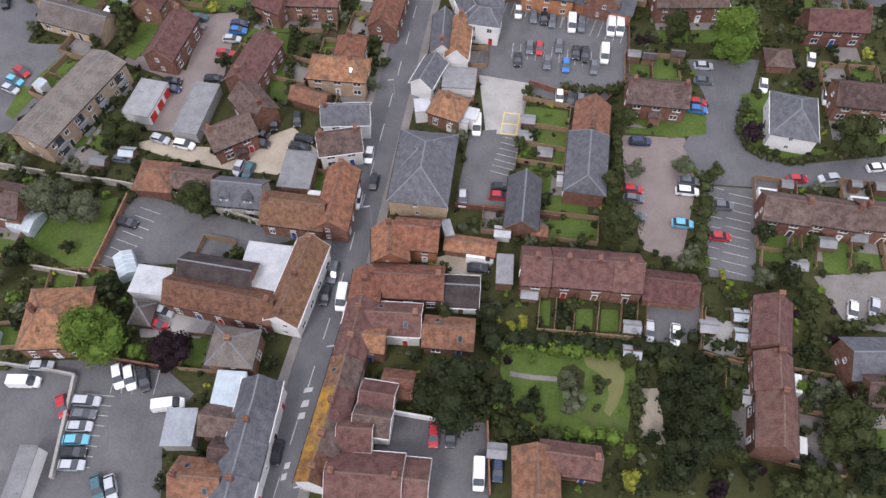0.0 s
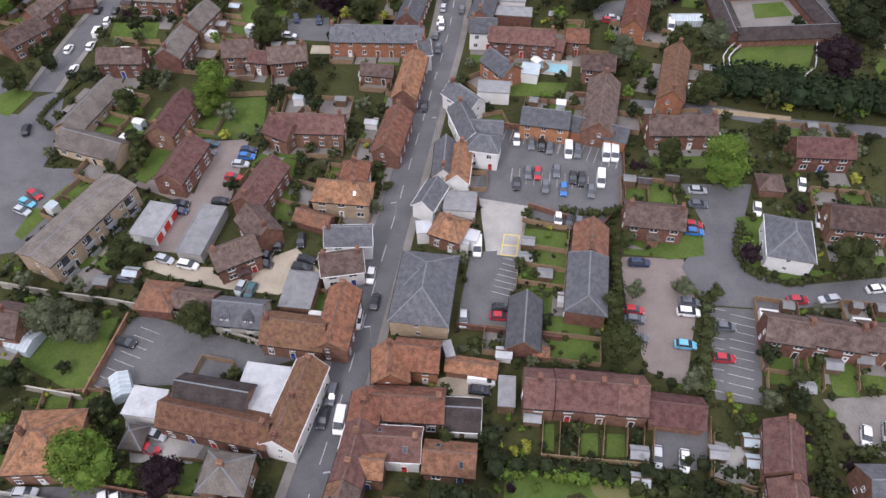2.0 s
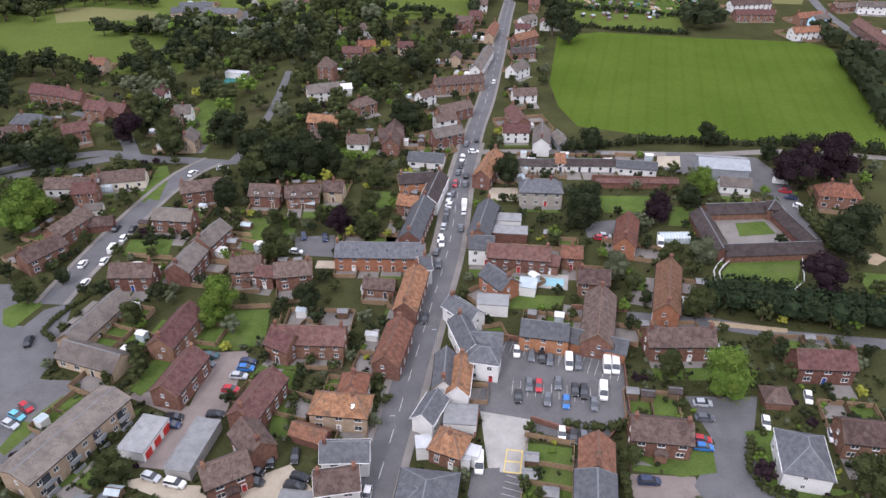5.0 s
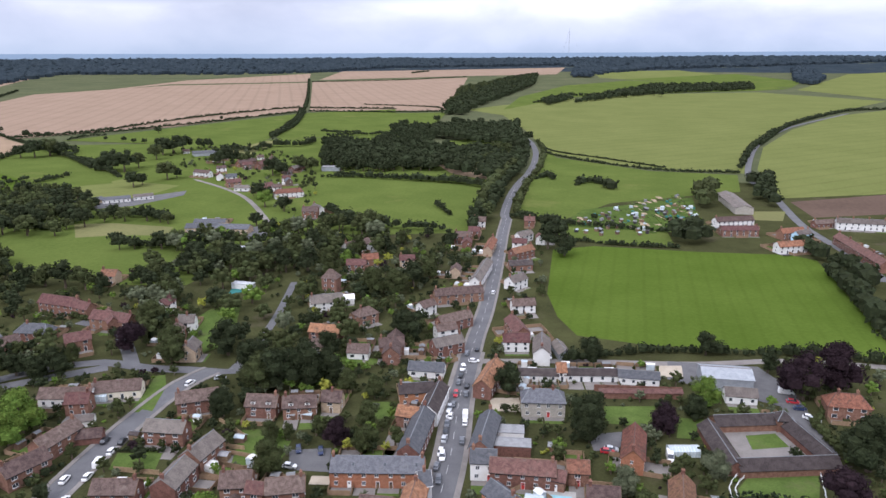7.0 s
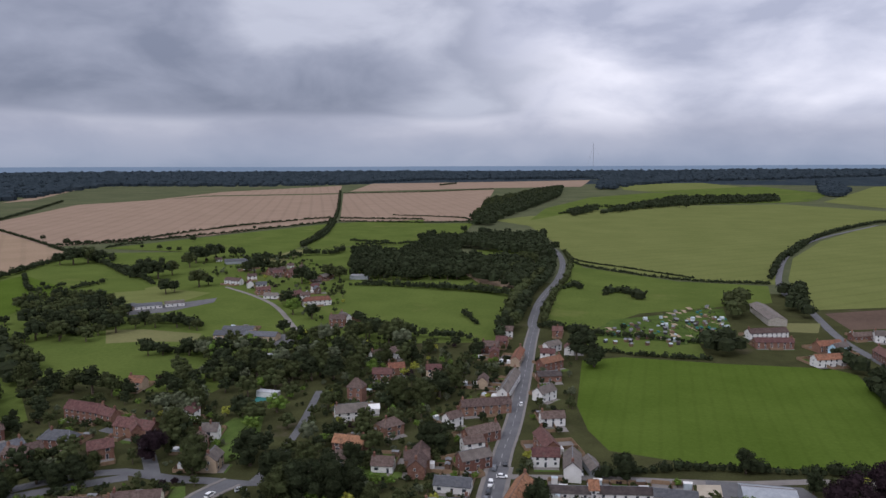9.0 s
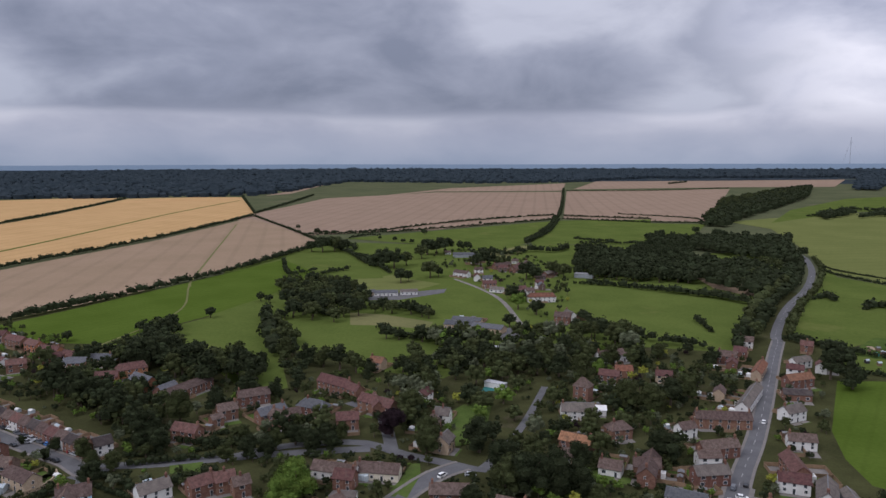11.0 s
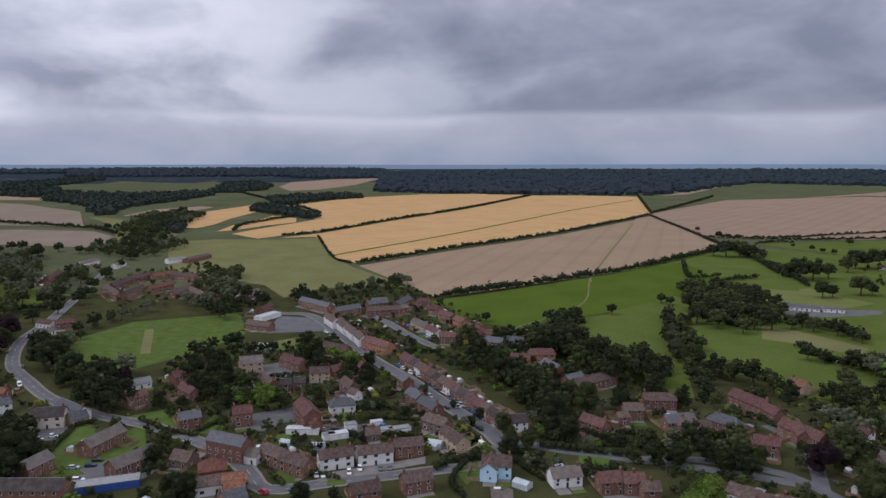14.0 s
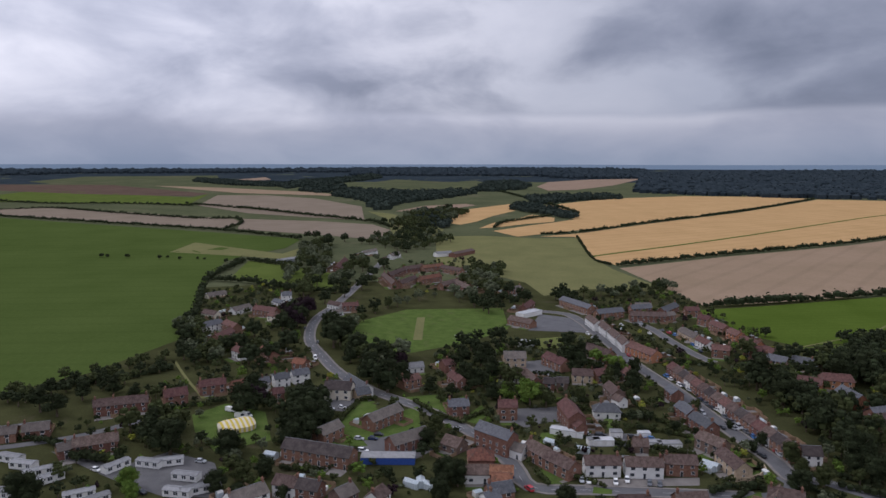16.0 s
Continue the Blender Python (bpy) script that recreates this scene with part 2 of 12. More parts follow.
surface("white_render", (0.58, 0.575, 0.555), (0.70, 0.695, 0.675), size=2.5, fine=0.3, third=(0.56, 0.55, 0.52), third_at=(0.6, 0.8))
surface("cream_render", (0.55, 0.50, 0.40), (0.66, 0.61, 0.50), size=2.5, fine=0.3)
surface("blue_render", (0.40, 0.60, 0.72), (0.48, 0.68, 0.80), size=2.5, fine=0.3)
surface("stone", (0.30, 0.28, 0.24), (0.42, 0.39, 0.34), size=1.0, fine=0.2, courses=0.22, bump=0.4)
surface("timber", (0.13, 0.085, 0.055), (0.20, 0.135, 0.09), size=1.0, fine=0.15, per_object=0.4)
surface("dark_timber", (0.035, 0.033, 0.034), (0.06, 0.056, 0.056), size=1.0, fine=0.15, per_object=0.3)
surface("fence_wood", (0.22, 0.15, 0.09), (0.33, 0.235, 0.15), size=0.8, fine=0.12, per_object=0.3)
surface("lead", (0.14, 0.15, 0.16), (0.20, 0.21, 0.22), size=1, fine=0.2, rough=0.6)
surface("clay_pot", (0.22, 0.115, 0.075), (0.30, 0.160, 0.105), size=0.5, fine=0.1)
surface("red_paint", (0.40, 0.035, 0.030), (0.48, 0.05, 0.04), size=1, fine=0.2, rough=0.5)
surface("blue_paint", (0.03, 0.07, 0.26), (0.05, 0.10, 0.34), size=1, fine=0.2, rough=0.5)
surface("steel_sheet", (0.24, 0.26, 0.28), (0.36, 0.38, 0.40), size=2, fine=0.3, rough=0.5, metal=0.3)
surface("plastic_sheet", (0.33, 0.39, 0.42), (0.47, 0.53, 0.56), size=2, fine=0.3, rough=0.35)
surface("canvas_yellow", (0.50, 0.39, 0.07), (0.58, 0.46, 0.10), size=2, fine=0.3)
surface("pool_water", (0.22, 0.44, 0.50), (0.30, 0.52, 0.58), size=2, fine=0.3, rough=0.08, spec=0.5)
surface("court_green", (0.03, 0.14, 0.13), (0.045, 0.17, 0.16), size=3, fine=0.3)
surface("window_glass", (0.030, 0.036, 0.045), (0.055, 0.062, 0.072), size=1.0, fine=0.4, rough=0.12, spec=0.6)
surface("rubber", (0.015, 0.015, 0.015), (0.025, 0.025, 0.025), size=0.5, fine=0.1, rough=0.8)
surface("alloy", (0.35, 0.35, 0.36), (0.45, 0.45, 0.46), size=0.5, fine=0.1, rough=0.35, metal=0.8)
surface("bark", (0.075, 0.058, 0.042), (0.13, 0.10, 0.075), size=0.6, fine=0.1, bump=0.5)
LEAVES = dict(size=1.6, fine=0.35, island=0.42, rough=0.85, spec=0.03, per_object=0.0)
surface("leaf_dark", (0.016, 0.021, 0.011), (0.036, 0.045, 0.021), **LEAVES)
surface("leaf_mid", (0.028, 0.035, 0.014), (0.060, 0.070, 0.028), **LEAVES)
surface("leaf_light", (0.055, 0.094, 0.018), (0.122, 0.178, 0.036), **LEAVES)
surface("leaf_yellow", (0.17, 0.185, 0.025), (0.28, 0.28, 0.055), **LEAVES)
surface("leaf_olive", (0.061, 0.072, 0.041), (0.110, 0.123, 0.073), **LEAVES)
surface("leaf_copper", (0.015, 0.010, 0.012), (0.032, 0.020, 0.024), **LEAVES)
surface("leaf_yew", (0.013, 0.021, 0.011), (0.031, 0.045, 0.022), **LEAVES)
# Mid-distance crowns: leaf colour greyed and blued to hold the haze.
surface("leaf_haze", (0.022, 0.031, 0.026), (0.044, 0.056, 0.045), size=40, fine=6.0, island=0.3, spec=0.0)
# Far woods: the blue of distance haze is put into both colours.
surface("hazed_woodland", (0.020, 0.029, 0.036), (0.040, 0.052, 0.060), size=90, fine=14, spec=0.0, third=(0.085, 0.095, 0.062), third_at=(0.60, 0.64))
surface("leaf_far_hazed", (0.021, 0.030, 0.037), (0.040, 0.052, 0.060), size=60, fine=9.0, island=0.18, spec=0.0)
CAR_PAINT = dict(white=(0.74, 0.74, 0.73), silver=(0.42, 0.44, 0.46), grey=(0.11, 0.12, 0.135), black=(0.016, 0.017, 0.020), navy=(0.018, 0.03, 0.075),
                 blue=(0.03, 0.15, 0.42), red=(0.38, 0.020, 0.030), sky=(0.12, 0.40, 0.55), teal=(0.05, 0.12, 0.14))
for paint, rgb in CAR_PAINT.items():
    surface("car_" + paint, tuple(c * 0.95 for c in rgb), tuple(c * 1.05 for c in rgb), size=2, fine=0.5, rough=0.3, spec=0.5, metal=0.0)


# ---------------------------------------------------------------- building helpers
def terrain(x, y):
    """Height of the land: a level valley floor that climbs to wooded downs far off."""
    r = min(math.hypot(x + 10, y), 4800)
    return 0.0 if r < 900 else 75.0 * ((r - 900) / 3900) ** 1.8


class Shape:
    """Collects faces with material slots and becomes one mesh."""

    def __init__(self):
        self.v, self.f, self.m = [], [], []

    def face(self, pts, mat=0):
        n = len(self.v)
        self.v += [tuple(p) for p in pts]
        self.f.append(tuple(range(n, n + len(pts))))
        self.m.append(mat)

    def box(self, x0, y0, z0, x1, y1, z1, mat=0, taper=0.0):
        a = [(x0, y0, z0), (x1, y0, z0), (x1, y1, z0), (x0, y1, z0)]
        b = [(x0 + taper, y0 + taper, z1), (x1 - taper, y0 + taper, z1), (x1 - taper, y1 - taper, z1), (x0 + taper, y1 - taper, z1)]
        self.prism(a, b, mat)

    def prism(self, a, b, mat=0):
        n, k = len(self.v), len(a)
        self.v += [tuple(p) for p in a] + [tuple(p) for p in b]
        self.f.append(tuple(range(n + k - 1, n - 1, -1)))
        self.f.append(tuple(range(n + k, n + 2 * k)))
        for i in range(k):
            j = (i + 1) % k
            self.f.append((n + i, n + j, n + k + j, n + k + i))
        self.m += [mat] * (k + 2)

    def tube(self, x, y, z0, z1, r0, r1, sides=8, mat=0):
        ring = [(math.cos(6.2832 * i / sides), math.sin(6.2832 * i / sides)) for i in range(sides)]
        self.prism([(x + r0 * c, y + r0 * s, z0) for c, s in ring], [(x + r1 * c, y + r1 * s, z1) for c, s in ring], mat)

    def mesh(self, name, *mats):
        me = bpy.data.meshes.new(name)
        me.from_pydata(self.v, [], self.f)
        for m in mats:
            me.materials.append(MATS[m])
        if len(mats) > 1:
            me.polygons.foreach_set("material_index", self.m)
        me.update()
        return me


def part(name, mesh, parent, place=None, label=""):
    ob = new(name, mesh)
    ob.parent = parent
    if place is not None:
        ob.matrix_basis = place
    return tagged(ob, label)


def rng(*seed):
    return random.Random(repr(seed))


# ---------------------------------------------------------------- ground, roads and fields
def build_ground():
    rings = [0.0] + [40.0 * 1.085 ** i for i in range(59)]
    rings = [r for r in rings if r < 4880] + [4880.0]
    n = 96
    s = Shape()
    s.v = [(-10.0, 0.0, 0.0)]
    for r in rings[1:]:
        for k in range(n):
            a = 2 * math.pi * k / n
            s.v.append((-10 + r * math.cos(a), r * math.sin(a), terrain(-10 + r * math.cos(a), r * math.sin(a))))
    for k in range(n):
        s.f.append((0, 1 + k, 1 + (k + 1) % n))
    for i in range(len(rings) - 2):
        for k in range(n):
            a, b = 1 + i * n, 1 + (i + 1) * n
            s.f.append((a + k, b + k, b + (k + 1) % n, a + (k + 1) % n))
    # Beyond 3400 m bare ground carries the wood colour, haze included.
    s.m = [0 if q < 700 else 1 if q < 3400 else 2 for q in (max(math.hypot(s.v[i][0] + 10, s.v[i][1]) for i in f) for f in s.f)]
    ob = new("ground", s.mesh("ground", "meadow", "down_grass", "hazed_woodland"))
    for p in ob.data.polygons:
        p.use_smooth = True
    tagged(ob, "green valley ground that climbs to far wooded downs", "ground", kind="structure")


LAYER = {"field": [0.012, 0], "road": [0.07, 0], "yard": [0.10, 0], "lawn": [0.13, 0]}
CAR_LEVEL = 0.14


LAID = []


def layer(kind, pts=None):
    """The lowest thin level of a kind of ground that lies above all that it overlaps."""
    base = LAYER[kind]
    if not pts:
        base[1] += 1
        return base[0] + 0.0045 * (base[1] % 6)
    xs, ys = [p[0] for p in pts], [p[1] for p in pts]
    box = (min(xs), min(ys), max(xs), max(ys))
    level = max([k + 1 for n, b, k in LAID if n == kind and b[0] < box[2] and box[0] < b[2] and b[1] < box[3] and box[1] < b[3]], default=0)
    LAID.append((kind, box, level))
    return base[0] + (0.0045 * (level % 12) if kind == "field" else 0.0045 * (level % 6))


HARD = []
LAWNS = []
PLOTS = []


def patch(name, mat, label, pts, lift=None, category="ground"):
    """A flat area of one surface, draped on the land; later ones lie a little above earlier ones."""
    if lift is None:
        lift = layer("field" if category == "field" else "yard" if mat in ("old_asphalt", "asphalt", "concrete", "gravel", "block_paving", "paving") else "lawn", pts)
    if mat in ("old_asphalt", "asphalt", "concrete", "gravel", "block_paving", "paving"):
        HARD.append(pts)
    elif category == "ground":
        LAWNS.append(pts)
    bm = bmesh.new()
    f = bm.faces.new([bm.verts.new((x, y, 0)) for x, y in pts])
    bmesh.ops.triangulate(bm, faces=[f])
    far = max(math.hypot(x + 10, y) for x, y in pts) > 880
    if far:
        for _ in range(7):
            long = [e for e in bm.edges if e.calc_length() > 110]
            if not long:
                break
            bmesh.ops.subdivide_edges(bm, edges=long, cuts=1)
            bmesh.ops.triangulate(bm, faces=bm.faces[:])
    for v in bm.verts:
        v.co.z = terrain(v.co.x, v.co.y) + lift + 0.35 * min(1.0, max(0.0, (math.hypot(v.co.x + 10, v.co.y) - 820) / 120))
    bmesh.ops.recalc_face_normals(bm, faces=bm.faces[:])
    if bm.faces and sum(f.normal.z for f in bm.faces) < 0:
        bmesh.ops.reverse_faces(bm, faces=bm.faces[:])
    me = bpy.data.meshes.new(name)
    bm.to_mesh(me)
    bm.free()
    me.materials.append(MATS[mat])
    return tagged(new(name, me), label, category, kind="structure")


def smooth_line(pts, step=6.0):
    """A curve through the points, in even steps."""
    p = [Vector((*q, 0)) for q in pts]
    p = [2 * p[0] - p[1]] + p + [2 * p[-1] - p[-2]]
    out = []
    for a, b, c, d in zip(p, p[1:], p[2:], p[3:]):
        k = max(1, int((c - b).length / step))
        for i in range(k):
            u = i / k
            out.append(0.5 * ((2 * b) + (c - a) * u + (2 * a - 5 * b + 4 * c - d) * u * u + (3 * b - a - 3 * c + d) * u ** 3))
    out.append(p[-2])
    return out


def sides(line):
    res = []
    for i, q in enumerate(line):
        d = (line[min(i + 1, len(line) - 1)] - line[max(i - 1, 0)]).normalized()
        res.append(Vector((-d.y, d.x, 0)))
    return res


def ribbon(name, mat, label, pts, left, right, z0, z1=None, category="road"):
    line = smooth_line(pts)
    nor = sides(line)
    s = Shape()
    base = [terrain(q.x, q.y) + z0 + 0.45 * min(1.0, max(0.0, (math.hypot(q.x + 10, q.y) - 820) / 120)) for q in line]
    a = [(q + n * left) for q, n in zip(line, nor)]
    b = [(q + n * right) for q, n in zip(line, nor)]
    for i in range(len(line) - 1):
        h = (z1 - z0) if z1 else 0
        s.face([(a[i].x, a[i].y, base[i] + h), (b[i].x, b[i].y, base[i] + h), (b[i + 1].x, b[i + 1].y, base[i + 1] + h), (a[i + 1].x, a[i + 1].y, base[i + 1] + h)])
        if h:
            for e in (a, b):
                s.face([(e[i].x, e[i].y, 0), (e[i + 1].x, e[i + 1].y, 0), (e[i + 1].x, e[i + 1].y, base[i] + h), (e[i].x, e[i].y, base[i] + h)])
    return tagged(new(name, s.mesh(name, mat)), label, category, kind="structure")


def road(pts, width, mat="asphalt", walks=(0, 0), dashes=True, label="grey asphalt village road"):
    z = layer("road")
    h = width / 2
    for q in smooth_line(pts, 4.0):
        claim(q.x, q.y, h + max(walks) + 0.5)
    ribbon("road", mat, label, pts, h, -h, z)
    if walks[0]:
        ribbon("pavement", "paving", "grey paved footway with a raised kerb", pts, h + walks[0], h, z, z + 0.12, "pavement")
    if walks[1]:
        ribbon("pavement", "paving", "grey paved footway with a raised kerb", pts, -h, -h - walks[1], z, z + 0.12, "pavement")
    if dashes:
        s = Shape()
        line = smooth_line(pts, 1.0)
        nor = sides(line)
        for i in range(0, len(line) - 5, 9):
            a, b, na, nb = line[i], line[i + 4], nor[i], nor[i + 4]
            q = [a + na * 0.07, a - na * 0.07, b - nb * 0.07, b + nb * 0.07]
            s.face([(p.x, p.y, terrain(p.x, p.y) + z + 0.012) for p in q])
        if s.f:
            tagged(new("road_marking", s.mesh("road_marking", "road_paint")), "white dashed centre line painted on the road", "marking", kind="structure")


def bay_lines(x0, y0, x1, y1, count, length, side):
    """Painted parking bays: a row of lines across the edge from one end to the other."""
    d = Vector((x1 - x0, y1 - y0, 0))
    u = d.normalized()
    n = Vector((-u.y, u.x, 0)) * side
    s = Shape()
    z = 0.142
    for i in range(count + 1):
        a = Vector((x0, y0, 0)) + d * (i / count)
        b = a + n * length
        w = u * 0.05
        s.face([(p.x, p.y, z) for p in (a - w, a + w, b + w, b - w)])
    tagged(new("parking_bay_lines", s.mesh("parking_bay_lines", "road_paint")), "white painted parking bay lines on asphalt", "marking", kind="structure")


def garden_wall(pts, h, thick=0.3, mat="brick", name="garden_wall", label="low red brick garden wall", cap=None):
    s = Shape()
    for (x0, y0), (x1, y1) in zip(pts, pts[1:]):
        d = Vector((x1 - x0, y1 - y0, 0))
        n = Vector((-d.y, d.x, 0)).normalized() * thick / 2
        a, b = Vector((x0, y0, 0)), Vector((x1, y1, 0))
        q = [a - n, b - n, b + n, a + n]
        s.prism([(p.x, p.y, 0.0) for p in q], [(p.x, p.y, h) for p in q])
        if name == "fence":
            k = max(1, int(d.length / 2.4))
            for i in range(k + 1):
                c = a + d * (i / k)
                s.box(c.x - 0.08, c.y - 0.08, 0, c.x + 0.08, c.y + 0.08, h + 0.12)
    ob = new(name, s.mesh(name, mat))
    return tagged(ob, label, "wall" if "wall" in name else "fence")


def rail_fence(pts, mat="white_paint", h=1.2, label="white painted post and rail paddock fence"):
    line = smooth_line(pts, 3.0)
    top = new("rail_fence")
    tagged(top, label, "fence")
    post = Shape()
    post.box(-0.09, -0.09, 0, 0.09, 0.09, h)
    pm = post.mesh("post", mat)
    s = Shape()
    for a, b in zip(line, line[1:]):
        part("post", pm, top, pose(a.x, a.y, 0))
        n = Vector((-(b - a).y, (b - a).x, 0)).normalized() * 0.05
        for z in (0.5, 1.0):
            s = Shape()
            s.prism([(p.x, p.y, z) for p in (a - n, b - n, b + n, a + n)], [(p.x, p.y, z + 0.16) for p in (a - n, b - n, b + n, a + n)])
            part("rail", s.mesh("rail", mat), top)


# ---------------------------------------------------------------- houses
def make_window(w, h):
    """A framed casement in one piece: raised frame and mullion, recessed panes, a sill."""
    f = 0.055
    xs, zs = [-w / 2 - f, -w / 2, -0.04, 0.04, w / 2, w / 2 + f], [-f - 0.06, -f, 0, h, h + f]
    depth = [[-0.12 if j == 0 else -0.02 if j == 2 and i in (1, 3) else -0.07 for j in range(4)] for i in range(5)]
    s = Shape()
    key = {}

    def corner(i, j, d):
        if (i, j, d) not in key:
            key[i, j, d] = len(s.v)
            s.v.append((xs[i], d, zs[j]))
        return key[i, j, d]

    def deep(i, j):
        return depth[i][j] if 0 <= i < 5 and 0 <= j < 4 else 0.0

    for i in range(5):
        for j in range(4):
            d = depth[i][j]
            s.f.append((corner(i, j, d), corner(i + 1, j, d), corner(i + 1, j + 1, d), corner(i, j + 1, d)))
            s.m.append(1 if d == -0.02 else 0)
    for i in range(6):
        for j in range(4):
            a, b = deep(i - 1, j), deep(i, j)
            if a != b:
                s.f.append((corner(i, j, a), corner(i, j, b), corner(i, j + 1, b), corner(i, j + 1, a)))
                s.m.append(0)
    for i in range(5):
        for j in range(5):
            a, b = deep(i, j - 1), deep(i, j)
            if a != b:
                s.f.append((corner(i, j, a), corner(i + 1, j, a), corner(i + 1, j, b), corner(i, j, b)))
                s.m.append(0)
    return s.mesh("window", "white_paint", "window_glass")


WINDOW = {k: make_window(*k) for k in ((1.0, 1.1), (1.5, 1.15), (0.7, 0.9), (1.6, 1.3))}


def make_door(mat):
    s = Shape()
    s.box(-0.45, -0.06, 0, 0.45, 0, 2.02, 0)
    for x0, x1, z0, z1 in ((-0.55, -0.45, 0, 2.12), (0.45, 0.55, 0, 2.12), (-0.45, 0.45, 2.02, 2.12)):
        s.box(x0, -0.09, z0, x1, 0, z1, 1)
    s.face([(-0.25, -0.065, 1.3), (0.25, -0.065, 1.3), (0.25, -0.065, 1.8), (-0.25, -0.065, 1.8)], 2)
    return s.mesh("door", mat, "white_paint", "window_glass")


DOORS = [make_door(m) for m in ("white_paint", "dark_timber", "red_paint", "blue_paint", "timber")]


def make_chimney():
    s = Shape()
    s.box(-0.45, -0.35, -1.6, 0.45, 0.35, 1.1, 0)
    s.box(-0.53, -0.43, 1.1, 0.53, 0.43, 1.28, 0)
    for x in (-0.22, 0.22):
        s.tube(x, 0, 1.28, 1.75, 0.13, 0.10, 7, 1)
    return s.mesh("chimney", "brick", "clay_pot")


CHIMNEY = make_chimney()
ROOF_WORDS = dict(red_tile="red tiled", orange_tile="orange clay tiled", brown_tile="brown tiled", maroon_tile="dark red tiled", mossy_tile="mossy orange tiled", lichen_tile="yellow lichen-covered tiled",
                  grey_tile="grey-brown tiled", slate="grey slate", dark_tile="dark tiled", flat_felt="flat grey felt", white_roof="flat white", steel_sheet="grey sheet metal",
                  plastic_sheet="clear plastic sheet", white_paint="white", concrete="concrete")
WALL_WORDS = dict(brick="red brick", old_brick="brown brick", orange_brick="orange brick", buff_brick="buff brick", white_render="white rendered", cream_render="cream rendered", blue_render="pale blue rendered",
                  stone="stone", timber="brown timber", dark_timber="black timber", white_paint="white painted", concrete="concrete", steel_sheet="metal", red_paint="red painted",
                  flat_felt="grey", plastic_sheet="glazed", blue_paint="blue painted")


def weld(me):
    """Join the touching sections of a body into one skin."""
    bm = bmesh.new()
    bm.from_mesh(me)
    bmesh.ops.remove_doubles(bm, verts=bm.verts[:], dist=0.002)
    bm.to_mesh(me)
    bm.free()
    return me


def roof_mesh(L, W, eave, ridge, mat, hip, back=None, row=False):
    """Two or four pitched slabs with an overhang, thickness and a ridge cap."""
    s = Shape()
    oh, th = 0.35, 0.16
    slope = (ridge - eave) / (W / 2)
    zo = eave - oh * slope
    X, Y = L / 2 + (0.02 if row else oh), W / 2 + oh
    rx = max(L / 2 - W / 2 * hip, 0.15) if hip else X
    for g in (1, -1):
        a = [(-X, -g * Y, zo), (X, -g * Y, zo), (rx, 0, ridge), (-rx, 0, ridge)]
        s.prism(a if g > 0 else a[::-1], [(x, y, z + th) for x, y, z in (a if g > 0 else a[::-1])], 2 if back and g < 0 else 0)
        if hip:
            a = [(g * X, -Y, zo), (g * X, Y, zo), (g * rx, 0, ridge)]
            s.prism(a if g > 0 else a[::-1], [(x, y, z + th) for x, y, z in (a if g > 0 else a[::-1])])
    up = Vector((0, 0, 0.10))
    caps = [(Vector((-rx, 0, ridge + th)), Vector((rx, 0, ridge + th)))]
    if hip:
        caps += [(Vector((g * X, e * Y, zo + th)), Vector((g * rx, 0, ridge + th))) for g in (-1, 1) for e in (-1, 1)]
    for a, b in caps:
        n = Vector((-(b - a).y, (b - a).x, 0)).normalized() * 0.15
        s.prism([tuple(a), tuple(a + n + up * 0.2), tuple(a + up), tuple(a - n + up * 0.2)], [tuple(b), tuple(b + n + up * 0.2), tuple(b + up), tuple(b - n + up * 0.2)], 1)
    return weld(s.mesh("roof", mat, "lead" if mat in ("slate", "dark_tile", "grey_tile", "flat_felt") else "ridge_tile", back or mat))


